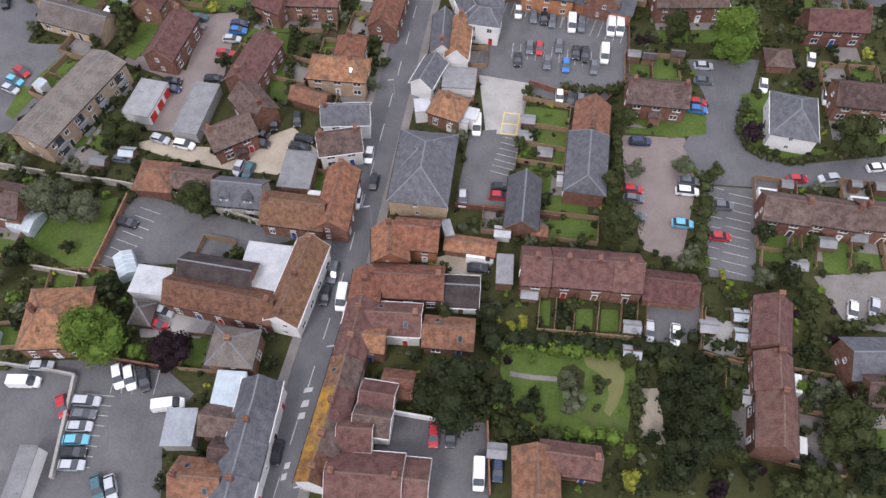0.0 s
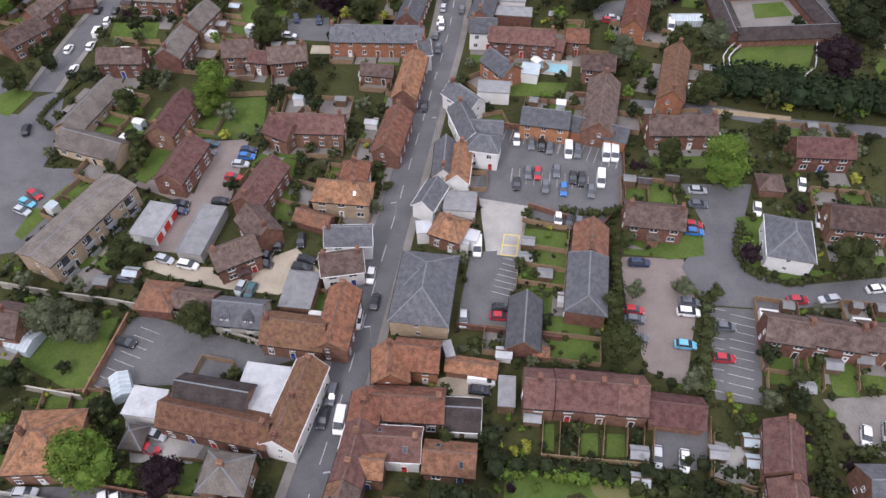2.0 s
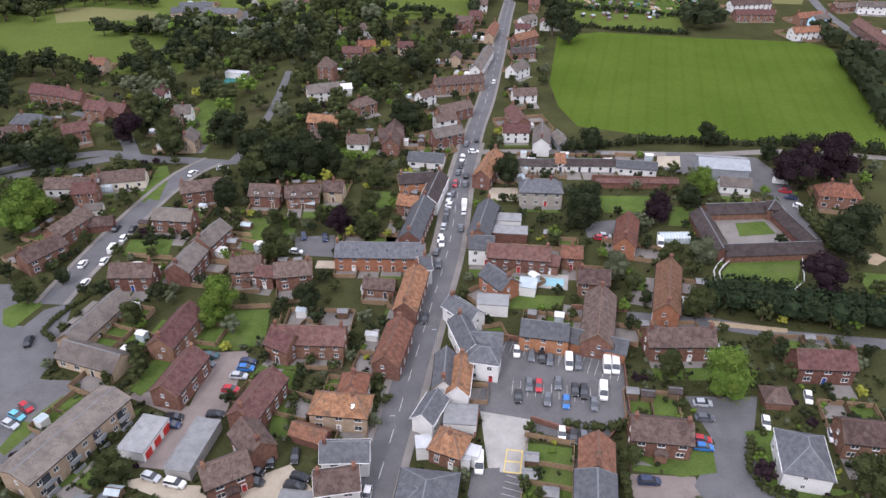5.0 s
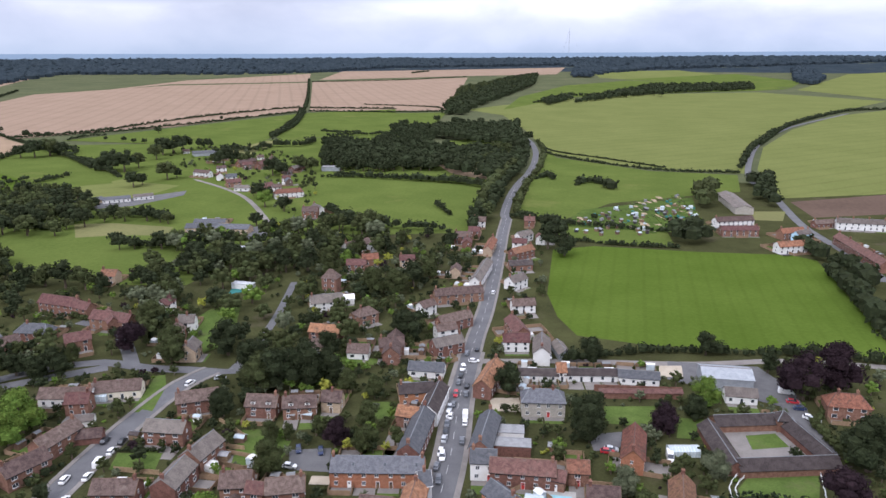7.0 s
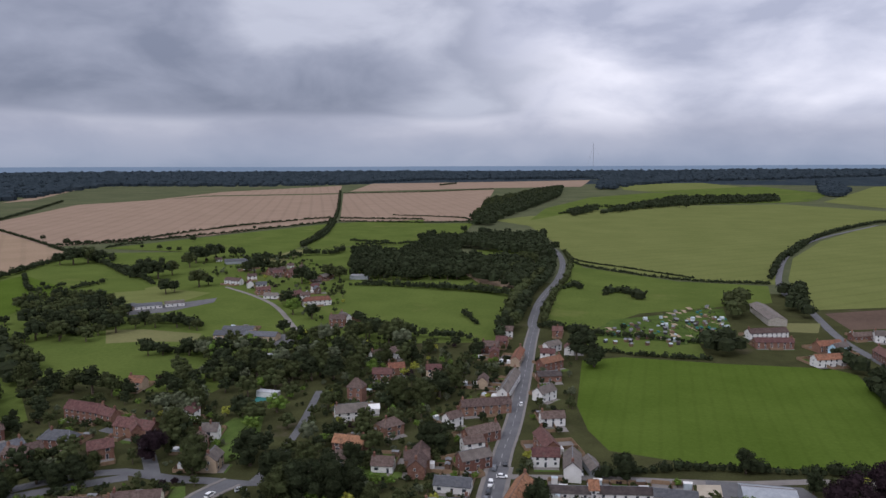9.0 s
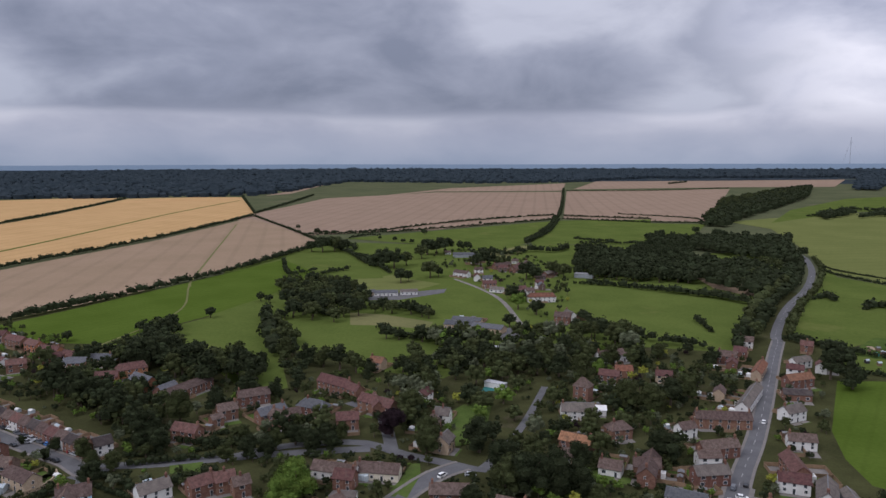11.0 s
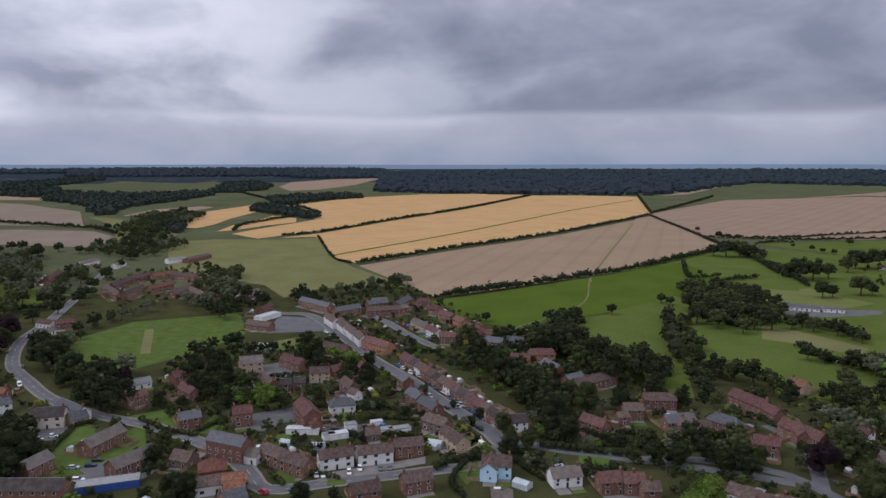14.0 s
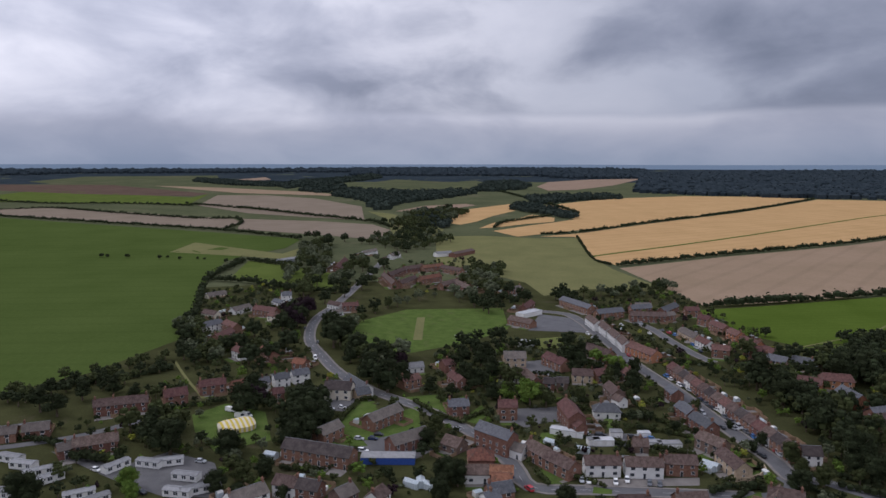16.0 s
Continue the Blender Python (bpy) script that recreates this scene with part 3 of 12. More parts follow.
def house(x, y, yaw, L, W, eave, ridge, roof="brown_tile", wall="brick", hip=0, chimneys=1, windows=1, kind="house", dormers=0, band=None, porch=0, group="", skylights=0, gable="", note="", plot=1, balconies=0, back=None):
    """A pitched building on its own footing: walls, roof, chimneys, a window to each bay of each storey, a door."""
    r = rng(x, y, L)
    z = terrain(x, y)
    c, k = math.cos(radians(yaw)), math.sin(radians(yaw))
    for i in range(int(L // W) + 1):
        u = -L / 2 + W / 2 + i * max(0, L - W) / max(1, int(L // W))
        claim(x + u * c, y + u * k, W * 0.6)
    storeys = 1 if eave < 3.8 else (3 if eave > 7.5 else 2)
    if windows and plot:
        PLOTS.append((x, y, yaw, L, W))
    words = {1: "single-storey", 2: "two-storey", 3: "three-storey"}[storeys]
    top = new(kind)
    top.matrix_basis = pose(x, y, z, 0, 0, yaw)
    shape = "hipped" if hip else "gabled"
    tagged(top, f"{words} {WALL_WORDS[wall]} {kind.replace('_', ' ')} with {shape} {ROOF_WORDS[roof]} roof" + (" " + note if note else ""), "house" if "house" in kind or "cottage" in kind else "building", group)
    s = Shape()
    w2, l2 = W / 2, L / 2
    k = 1 if band else 0
    low = 2.7 if band else 0
    if band:
        s.prism([(-l2, -w2, -0.3), (l2, -w2, -0.3), (l2, w2, -0.3), (-l2, w2, -0.3)], [(-l2, -w2, low), (l2, -w2, low), (l2, w2, low), (-l2, w2, low)], 0)
    s.prism([(-l2, -w2, low - 0.3 if not band else low), (l2, -w2, low - 0.3 if not band else low), (l2, w2, low - 0.3 if not band else low), (-l2, w2, low - 0.3 if not band else low)],
            [(-l2, -w2, eave), (l2, -w2, eave), (l2, w2, eave), (-l2, w2, eave)], k)
    if not hip:
        for g in (-1, 1):
            a = [(g * l2, -w2, eave), (g * l2, w2, eave), (g * l2, 0, ridge)]
            b = [(g * (l2 - 0.25), p[1], p[2]) for p in a]
            s.prism(a, b, k)
    part("wall", s.mesh("wall", wall, band or wall), top)
    part("roof", roof_mesh(L, W, eave, ridge, roof, hip, back, kind == "terraced_house"), top)
    for i in range(chimneys):
        u = 0.0 if chimneys == 1 and L < 7 else (-l2 + 0.7 if chimneys == 1 else -l2 + 0.7 + (L - 1.4) * i / (chimneys - 1))
        if chimneys == 1 and r.random() < 0.5:
            u = -u
        if hip:
            u *= 0.5
        part("chimney", CHIMNEY, top, pose(u, 0, ridge, 0, 0, 90))
    near = math.hypot(x, y) < 235
    if near and windows:
        trim = "white_paint" if wall in ("white_render", "cream_render") and r.random() < 0.7 else "rubber"
        drop = 0.35 * (ridge - eave) / w2
        for g in (-1, 1):
            p = Shape()
            y0 = g * (w2 + 0.35)
            p.box(-l2 - 0.3, min(y0, y0 + g * 0.12), eave - drop - 0.02, l2 + 0.3, max(y0, y0 + g * 0.12), eave - drop + 0.12)
            part("gutter", p.mesh("gutter", trim), top)
            if not hip and kind != "terraced_house":
                p = Shape()
                for e in (-1, 1):
                    u0, u1 = sorted((g * (l2 + 0.352), g * (l2 + 0.41)))
                    a = [(u0, e * (w2 + 0.35), eave - drop - 0.06), (u1, e * (w2 + 0.35), eave - drop - 0.06), (u1, 0, ridge - 0.06), (u0, 0, ridge - 0.06)]
                    p.prism(a, [(q[0], q[1], q[2] + 0.2) for q in a])
                part("bargeboard", p.mesh("bargeboard", trim if trim == "white_paint" else "timber"), top)
    if windows:
        bays = max(1, int(L / (3.4 if windows == 1 else 4.2)))
        tall = (1.0, 1.1) if L / bays < 4 else (1.5, 1.15)
        every = []
        for g in (-1, 1):
            turn = 0 if g < 0 else 180
            for st in range(storeys):
                zz = 0.95 + 2.6 * st
                if zz + 1.4 > eave:
                    zz = eave - 1.45
                for b in range(bays):
                    u = -l2 + (b + 0.5) * L / bays + r.uniform(-0.25, 0.25)
                    if st == 0 and g < 0 and (b == bays // 2 or (L > 18 and b % 3 == 1)):
                        place = pose(u, g * (w2 + 0.005), 0, 0, 0, turn)
                        if near:
                            part("door", DOORS[r.randrange(5)], top, place)
                        else:
                            every.append(((0.9, 2.0), place))
                        continue
                    every.append((tall, pose(u, g * (w2 + 0.005), zz, 0, 0, turn)))
        if W > 5 and not gable:
            for g in (-1, 1):
                if r.random() < 0.75:
                    for st in range(storeys):
                        every.append(((0.7, 0.9), pose(g * (l2 + 0.005), r.uniform(-0.8, 0.8), min(1.1 + 2.6 * st, eave - 1.3), 0, 0, 90 * g)))
        if near:
            for size, place in every:
                part("window", WINDOW[size], top, place)
        else:
            s = Shape()
            for (ww, hh), place in every:
                n = len(s.v)
                for q in ((-ww / 2 - 0.1, -0.03, -0.1), (ww / 2 + 0.1, -0.03, -0.1), (ww / 2 + 0.1, -0.03, hh + 0.1), (-ww / 2 - 0.1, -0.03, hh + 0.1),
                          (-ww / 2, -0.05, 0), (ww / 2, -0.05, 0), (ww / 2, -0.05, hh), (-ww / 2, -0.05, hh)):
                    s.v.append(tuple(place @ Vector(q)))
                s.f += [(n, n + 1, n + 2, n + 3), (n + 4, n + 5, n + 6, n + 7)]
                s.m += [0, 1]
            tagged(part("glazing", s.mesh("glazing", "white_paint", "window_glass"), top), kind="stuff")
    for i in range(dormers):
        u = -l2 + (i + 0.5) * L / dormers
        for g in ((-1,) if dormers > 0 else (1,)):
            d = Shape()
            h = eave + (ridge - eave) * 0.55
            d.box(u - 0.8, g * w2 * 0.86 if g < 0 else 0.1, eave + 0.2, u + 0.8, -0.1 if g < 0 else g * w2 * 0.86, h, 0)
            d.prism([(u - 1.0, g * w2 * 0.95, h), (u + 1.0, g * w2 * 0.95, h), (u, g * w2 * 0.95, h + 0.8)], [(u - 1.0, 0, h), (u + 1.0, 0, h), (u, 0, h + 0.8)], 1)
            dm = part("dormer", d.mesh("dormer", "white_render", roof), top)
            part("window", WINDOW[(0.7, 0.9)], dm, pose(u, g * (w2 * 0.86 + 0.005), eave + 0.35, 0, 0, 0))
    for i in range(skylights):
        u = -l2 + (i + 0.5) * L / skylights
        sl = Shape()
        sl.box(-0.4, -0.55, 0, 0.4, 0.55, 0.06, 0)
        sl.face([(-0.32, -0.47, 0.065), (0.32, -0.47, 0.065), (0.32, 0.47, 0.065), (-0.32, 0.47, 0.065)], 1)
        g = -1 if i % 2 else 1
        tilt = math.degrees(math.atan2(ridge - eave, w2))
        part("skylight", sl.mesh("skylight", "lead", "window_glass"), top, pose(u, g * w2 * 0.55, eave + (ridge - eave) * 0.45 + 0.18, -g * tilt, 0, 0))
    for i in range(balconies):
        u = -l2 + (i + 0.5) * L / balconies
        for st in range(storeys):
            z0 = 0.1 + 2.6 * st
            p, q, w = Shape(), Shape(), Shape()
            p.box(u - 1.3, -w2 - 1.2, z0, u + 1.3, -w2, z0 + 0.18, 0)
            q.box(u - 1.3, -w2 - 1.2, z0 + 0.18, u + 1.3, -w2 - 1.1, z0 + 1.0)
            w.box(u - 1.0, -w2 - 0.06, z0 + 0.18, u + 1.0, -w2, z0 + 2.1)
            balcony = part("balcony", p.mesh("balcony", "concrete"), top)
            part("railing", q.mesh("railing", "steel_sheet"), balcony)
            part("glass_door", w.mesh("glass_door", "window_glass"), balcony)
    if porch:
        p = Shape()
        p.box(-1.2, -w2 - 1.6, 0, 1.2, -w2, 2.3, 0)
        p.prism([(-1.4, -w2 - 1.8, 2.3), (1.4, -w2 - 1.8, 2.3), (0, -w2 - 1.8, 3.1)], [(-1.4, -w2, 2.3), (1.4, -w2, 2.3), (0, -w2, 3.1)], 1)
        part("porch", p.mesh("porch", wall, roof), top)
    return top


def flat_building(x, y, yaw, L, W, h, roof="flat_felt", wall="brick", kind="garage_block", doors=None, note=""):
    """A flat-roofed building with a low parapet and, where given, a row of garage doors."""
    claim(x, y, max(L, W) * 0.5)
    top = new(kind)
    top.matrix_basis = pose(x, y, terrain(x, y), 0, 0, yaw)
    tagged(top, f"{WALL_WORDS[wall]} {kind.replace('_', ' ')} with {ROOF_WORDS[roof]} roof" + (" " + note if note else ""), "building")
    s = Shape()
    s.box(-L / 2, -W / 2, -0.2, L / 2, W / 2, h)
    part("wall", s.mesh("wall", wall), top)
    s = Shape()
    s.box(-L / 2 - 0.12, -W / 2 - 0.12, h, L / 2 + 0.12, W / 2 + 0.12, h + 0.14)
    for x0, y0, x1, y1 in ((-L / 2 - 0.12, -W / 2 - 0.12, L / 2 + 0.12, -W / 2 + 0.1), (-L / 2 - 0.12, W / 2 - 0.1, L / 2 + 0.12, W / 2 + 0.12)):
        s.box(x0, y0, h + 0.14, x1, y1, h + 0.24)
    part("roof", s.mesh("roof", roof), top)
    if doors:
        n = max(1, int(L / 2.8))
        d = Shape()
        d.box(-1.1, -0.06, 0, 1.1, 0, 2.0)
        dm = d.mesh("garage_door", doors)
        for i in range(n):
            part("garage_door", dm, top, pose(-L / 2 + (i + 0.5) * L / n, -W / 2 - 0.002, 0))
    return top


def shed(x, y, yaw, L=2.4, W=1.8, mat="timber", roof="flat_felt", h=1.9):
    top = new("garden_shed")
    top.matrix_basis = pose(x, y, terrain(x, y), 0, 0, yaw)
    tagged(top, f"small {WALL_WORDS[mat]} garden shed with {ROOF_WORDS[roof]} roof", "shed")
    s = Shape()
    s.box(-L / 2, -W / 2, 0, L / 2, W / 2, h)
    for g in (-1, 1):
        s.prism([(g * L / 2, -W / 2, h), (g * L / 2, W / 2, h), (g * L / 2, 0, h + 0.5)], [(g * (L / 2 - 0.1), -W / 2, h), (g * (L / 2 - 0.1), W / 2, h), (g * (L / 2 - 0.1), 0, h + 0.5)])
    part("wall", s.mesh("wall", mat), top)
    part("roof", roof_mesh(L, W, h, h + 0.5, roof, 0) if L > 3 else roof_mesh(L - 0.3, W - 0.3, h, h + 0.5, roof, 0), top)


def glasshouse(x, y, yaw, L=4.0, W=2.5, h=2.0, name="greenhouse"):
    top = new(name)
    top.matrix_basis = pose(x, y, terrain(x, y), 0, 0, yaw)
    tagged(top, f"white framed glazed {name} beside a house", name)
    s, g = Shape(), Shape()
    g.box(-L / 2, -W / 2, 0, L / 2, W / 2, h)
    g.prism([(-L / 2, -W / 2, h), (-L / 2, W / 2, h), (-L / 2, 0, h + 0.8)], [(L / 2, -W / 2, h), (L / 2, W / 2, h), (L / 2, 0, h + 0.8)])
    n = max(2, int(L / 0.9))
    for i in range(n + 1):
        u = -L / 2 + L * i / n
        for e in (-1, 1):
            s.box(u - 0.04, e * W / 2 - 0.04, 0, u + 0.04, e * W / 2 + 0.04, h)
            a, b = (u, e * (W / 2 + 0.03), h + 0.03), (u, 0, h + 0.84)
            s.prism([(u - 0.04, a[1], a[2]), (u + 0.04, a[1], a[2]), (u + 0.04, 0, b[2]), (u - 0.04, 0, b[2])], [(u - 0.04, a[1], a[2] + 0.06), (u + 0.04, a[1], a[2] + 0.06), (u + 0.04, 0, b[2] + 0.06), (u - 0.04, 0, b[2] + 0.06)])
    part("glazing", g.mesh("glazing", "plastic_sheet"), top)
    part("frame", s.mesh("frame", "white_paint"), top)


# ---------------------------------------------------------------- vehicles
CAR_KINDS = {
    "car": (4.2, 1.76, [(-2.1, 0.62, 0.80), (-1.95, 0.80, 0.92), (-0.9, 0.88, 0.94), (0.9, 0.88, 0.92), (1.75, 0.82, 0.78), (2.1, 0.66, 0.62)], (-1.85, -1.35, 0.25, 1.15, 1.45)),
    "estate": (4.6, 1.82, [(-2.3, 0.68, 0.90), (-2.15, 0.84, 1.0), (-0.9, 0.91, 1.0), (1.0, 0.91, 0.98), (1.95, 0.84, 0.84), (2.3, 0.68, 0.66)], (-2.18, -1.75, 0.35, 1.3, 1.62)),
    "van": (5.2, 1.98, [(-2.6, 0.92, 1.15), (-2.5, 0.97, 1.2), (-0.9, 0.99, 1.2), (1.2, 0.99, 1.2), (2.2, 0.92, 1.0), (2.6, 0.78, 0.72)], (-2.56, -2.48, 1.0, 1.95, 2.05)),
}
CAR_MADE = {}


def car_template(kind, paint, far=False):
    length, width, secs, (g0, r0, r1, g1, roof) = CAR_KINDS[kind]
    top = new("van" if kind == "van" else "car")
    words = {"car": "hatchback car", "estate": "estate car", "van": "panel van"}[kind]
    tagged(top, f"parked {paint} {words} on the tarmac", "van" if kind == "van" else "car")
    s = Shape()
    for (xa, wa, za), (xb, wb, zb) in zip(secs, secs[1:]):
        s.prism([(xa, -wa, 0.25), (xb, -wb, 0.25), (xb, wb, 0.25), (xa, wa, 0.25)], [(xa, -wa * 0.95, za), (xb, -wb * 0.95, zb), (xb, wb * 0.95, zb), (xa, wa * 0.95, za)])
    w, wr = width / 2 * 0.93, width / 2 * 0.74
    zb = secs[2][2] - 0.01
    if kind == "van":
        s.prism([(g0, -w, zb), (1.15, -w, zb), (1.15, w, zb), (g0, w, zb)], [(r0, -wr * 1.15, roof), (r1, -wr * 1.15, roof), (r1, wr * 1.15, roof), (r0, wr * 1.15, roof)])
    else:
        s.box(r0 - 0.05, -wr - 0.02, roof - 0.05, r1 + 0.05, wr + 0.02, roof + 0.03, 0, 0.06)
    part("body", weld(s.mesh("body", "car_" + paint)), top)
    s = Shape()
    if kind == "van":
        s.prism([(1.16, -w * 0.98, zb), (g1, -w * 0.9, zb - 0.05), (g1, w * 0.9, zb - 0.05), (1.16, w * 0.98, zb)], [(r1 + 0.01, -wr, roof - 0.1), (r1 + 0.15, -wr, roof - 0.12), (r1 + 0.15, wr, roof - 0.12), (r1 + 0.01, wr, roof - 0.1)])
    else:
        s.prism([(g0, -w, zb), (g1, -w, zb), (g1, w, zb), (g0, w, zb)], [(r0, -wr, roof - 0.04), (r1, -wr, roof - 0.04), (r1, wr, roof - 0.04), (r0, wr, roof - 0.04)])
    part("glazing", s.mesh("glazing", "window_glass"), top)
    s = Shape()
    ring = [(0.31 * math.cos(0.7854 * i), 0.31 * math.sin(0.7854 * i)) for i in range(8)]
    s.prism([(a, -0.1, b) for a, b in ring], [(a, 0.1, b) for a, b in ring], 0)
    for g in (-0.105, 0.105):
        s.face([(a * 0.6, g, b * 0.6) for a, b in ring], 1)
    wm = s.mesh("wheel", "rubber", "alloy")
    if far:
        s = Shape()
        for u in (-length * 0.3, length * 0.31):
            for g in (-1, 1):
                q = [(u + a, b + 0.31) for a, b in ring]
                s.prism([(a, g * (width / 2 - 0.12) - 0.1, b) for a, b in q], [(a, g * (width / 2 - 0.12) + 0.1, b) for a, b in q])
        tagged(part("wheels", s.mesh("wheels", "rubber"), top), kind="stuff")
        return top
    for u in (-length * 0.3, length * 0.31):
        for g in (-1, 1):
            part("wheel", wm, top, pose(u, g * (width / 2 - 0.12), 0.31))
    s = Shape()
    for g in (-1, 1):
        s.box(secs[-1][0] - 0.22, g * width * 0.33 - 0.16, 0.5, secs[-1][0] - 0.05, g * width * 0.33 + 0.16, 0.66)
    part("headlight", s.mesh("headlight", "white_paint"), top)
    return top


def car(x, y, yaw, paint="grey", kind="car"):
    claim(x, y, 2.2)
    key = (kind, paint, math.hypot(x, y) > 250)
    m = pose(x, y, terrain(x, y) + CAR_LEVEL, 0, 0, yaw)
    if key not in CAR_MADE:
        CAR_MADE[key] = car_template(*key)
        CAR_MADE[key].matrix_basis = m
        return CAR_MADE[key]
    return copy_thing(CAR_MADE[key], m)


# ---------------------------------------------------------------- trees
def leaf_cloud(seed, blobs, per_area, leaf, core=0.78, squash=0.9, least=14):
    """Clumps of small bent leaves over the skins of many uneven boughs, with a shaded heart in each."""
    g = np.random.default_rng(seed)
    bl = np.array(blobs, float)
    count = np.maximum(least, (per_area * bl[:, 3] ** 2)).astype(int)
    c0, br = np.repeat(bl[:, :3], count, 0), np.repeat(bl[:, 3:], count, 0)
    n = len(br)

    def unit(q):
        return q / np.linalg.norm(q, axis=1)[:, None]

    d = g.normal(size=(n, 3))
    d[:, 2] = np.where(d[:, 2] < -0.35, -d[:, 2], d[:, 2])
    d = unit(d)
    c = c0 + d * br * g.uniform(0.80, 1.10, (n, 1)) * np.array([1, 1, squash])
    nrm = unit(d + g.normal(size=(n, 3)) * 0.55)
    u = unit(np.cross(nrm, g.normal(size=(n, 3))))
    sz = leaf * g.uniform(0.6, 1.35, (n, 1))
    e, k, u = np.cross(nrm, u) * sz * 0.8, nrm * sz * 0.3, u * sz
    v = np.stack([c - u - k, c - e * 0.9 + k * 0.4, c + u - k, c + e * 1.1 + k * 0.4], 1).reshape(-1, 3)
    f = np.arange(4 * n).reshape(-1, 4)
    # hearts: three rings of five
    zz = np.array([-0.45, 0.5, 1.0])
    ang = np.arange(5) * math.pi / 2.5
    ring = np.stack([np.cos(ang)[None, :] * np.sqrt(1 - zz ** 2)[:, None], np.sin(ang)[None, :] * np.sqrt(1 - zz ** 2)[:, None], np.repeat(zz[:, None] * squash, 5, 1)], -1).reshape(-1, 3)
    hv = (bl[:, None, :3] + ring[None] * bl[:, None, 3:] * core).reshape(-1, 3)
    quad = np.array([(5 * r + i, 5 * r + (i + 1) % 5, 5 * r + 5 + (i + 1) % 5, 5 * r + 5 + i) for r in range(2) for i in range(5)])
    hf = (quad[None] + (15 * np.arange(len(bl)))[:, None, None]).reshape(-1, 4) + len(v)
    return np.concatenate([v, hv]), np.concatenate([f, hf])


def crown_blobs(seed, r, h0, h1, count, spread=1.0, cone=0.0):
    g = rng(seed, r, count)
    out = []
    for i in range(count):
        a, k, u = g.uniform(0, 6.283), math.sqrt(g.random()), g.random()
        lim = math.sqrt(max(0.1, 1 - (2 * u - 0.9) ** 2)) if not cone else (1 - u * cone)
        rad = r * 0.68 * k * lim * spread
        size = r * g.uniform(0.26, 0.44) * (1 - 0.35 * u * cone)
        out.append((rad * math.cos(a), rad * math.sin(a), h0 + (h1 - h0) * (0.16 + 0.72 * u), size))
    out.append((0, 0, h0 + (h1 - h0) * 0.5, r * 0.55))
    return out


def trunk_mesh(seed, r, h):
    s = Shape()
    g = rng(seed, "trunk")
    s.tube(0, 0, -0.2, h * 0.45, r * 0.075 + 0.06, r * 0.05 + 0.03, 8)
    for i in range(5):
        a = g.uniform(0, 6.28)
        b0, b1 = Vector((0, 0, h * (0.25 + 0.05 * i))), Vector((r * 0.5 * math.cos(a), r * 0.5 * math.sin(a), h * (0.5 + 0.07 * i)))
        n = Vector((-math.sin(a), math.cos(a), 0)) * r * 0.03
        q = Vector((0, 0, r * 0.03))
        s.prism([tuple(b0 + n), tuple(b0 + q), tuple(b0 - n), tuple(b0 - q)], [tuple(b1 + n * 0.4), tuple(b1 + q * 0.4), tuple(b1 - n * 0.4), tuple(b1 - q * 0.4)])
    return s.mesh("trunk", "bark")


TREE_LOOK = {  # leaf, words
    "dark": ("leaf_dark", "dense dark green broadleaf tree"), "mid": ("leaf_mid", "rounded green broadleaf tree"), "light": ("leaf_light", "bright light green broadleaf tree"),
    "olive": ("leaf_olive", "grey-green airy willow tree"), "copper": ("leaf_copper", "dark purple copper beech tree"), "yellow": ("leaf_yellow", "yellow-leaved small garden tree"),
    "conifer": ("leaf_dark", "tall dark green conifer tree"), "yew": ("leaf_yew", "dense dark green conifer tree"),
}
TREE_MADE = {}
FAR_TREES = 430
FAR_CROWNS, FAR_STEMS = {}, []


def crown_mesh(name, seed, blobs, per_area, leaf, mat, least=14, core=0.78, squash=0.9):
    v, f = leaf_cloud(seed, blobs, per_area, leaf, core, squash, least)
    me = bpy.data.meshes.new(name)
    me.from_pydata(v.tolist(), [], f.tolist())
    me.materials.append(MATS[mat])
    return me


def tree(x, y, r, h, kind="mid"):
    """A tree of the given crown radius and height, from a few differently grown models, each turned its own way."""
    g = rng(x, y, r)
    if math.hypot(x, y) > FAR_TREES:
        blobs = tree_blobs(g, x, y, r, h, 9)
        FAR_CROWNS.setdefault(kind, []).extend(blobs)
        FAR_STEMS.append((x, y, r, h, kind))
        return
    big = "big" if r > 3.6 else "small"
    far = math.hypot(x, y) > 330
    variant = g.randrange(3 if not far else 2)
    key = (kind, big, far, variant)
    r0 = 5.0 if big == "big" else 2.4
    h0 = r0 * 2.1 if kind != "conifer" else r0 * 3.2
    m = pose(x, y, terrain(x, y), 0, 0, g.uniform(0, 360)) @ Matrix.Diagonal((r / r0, r / r0, h / h0, 1))
    if key not in TREE_MADE:
        mat, words = TREE_LOOK[kind]
        top = new("tree")
        tagged(top, words, "tree")
        part("trunk", trunk_mesh(key, r0, h0), top)
        count = (22 if big == "big" else 10) if not far else 9
        dens = (33 if big == "big" else 62) if not far else (7 if big == "big" else 18)
        leaf = (0.22 if big == "big" else 0.155) if not far else (0.50 if big == "big" else 0.30)
        blobs = crown_blobs(key, r0, h0 * 0.03, h0 * 0.97, count, cone=0.85 if kind == "conifer" else 0.0)
        if far:
            blobs = [(a, b, c, d * 1.2) for a, b, c, d in blobs]
        part("crown", crown_mesh("crown", variant * 7 + len(kind), blobs, dens, leaf, mat), top)
        TREE_MADE[key] = top
        top.matrix_basis = m
        return top
    ob = copy_thing(TREE_MADE[key], Matrix())
    ob.matrix_basis = m
    return ob


SHRUB_MADE = {}


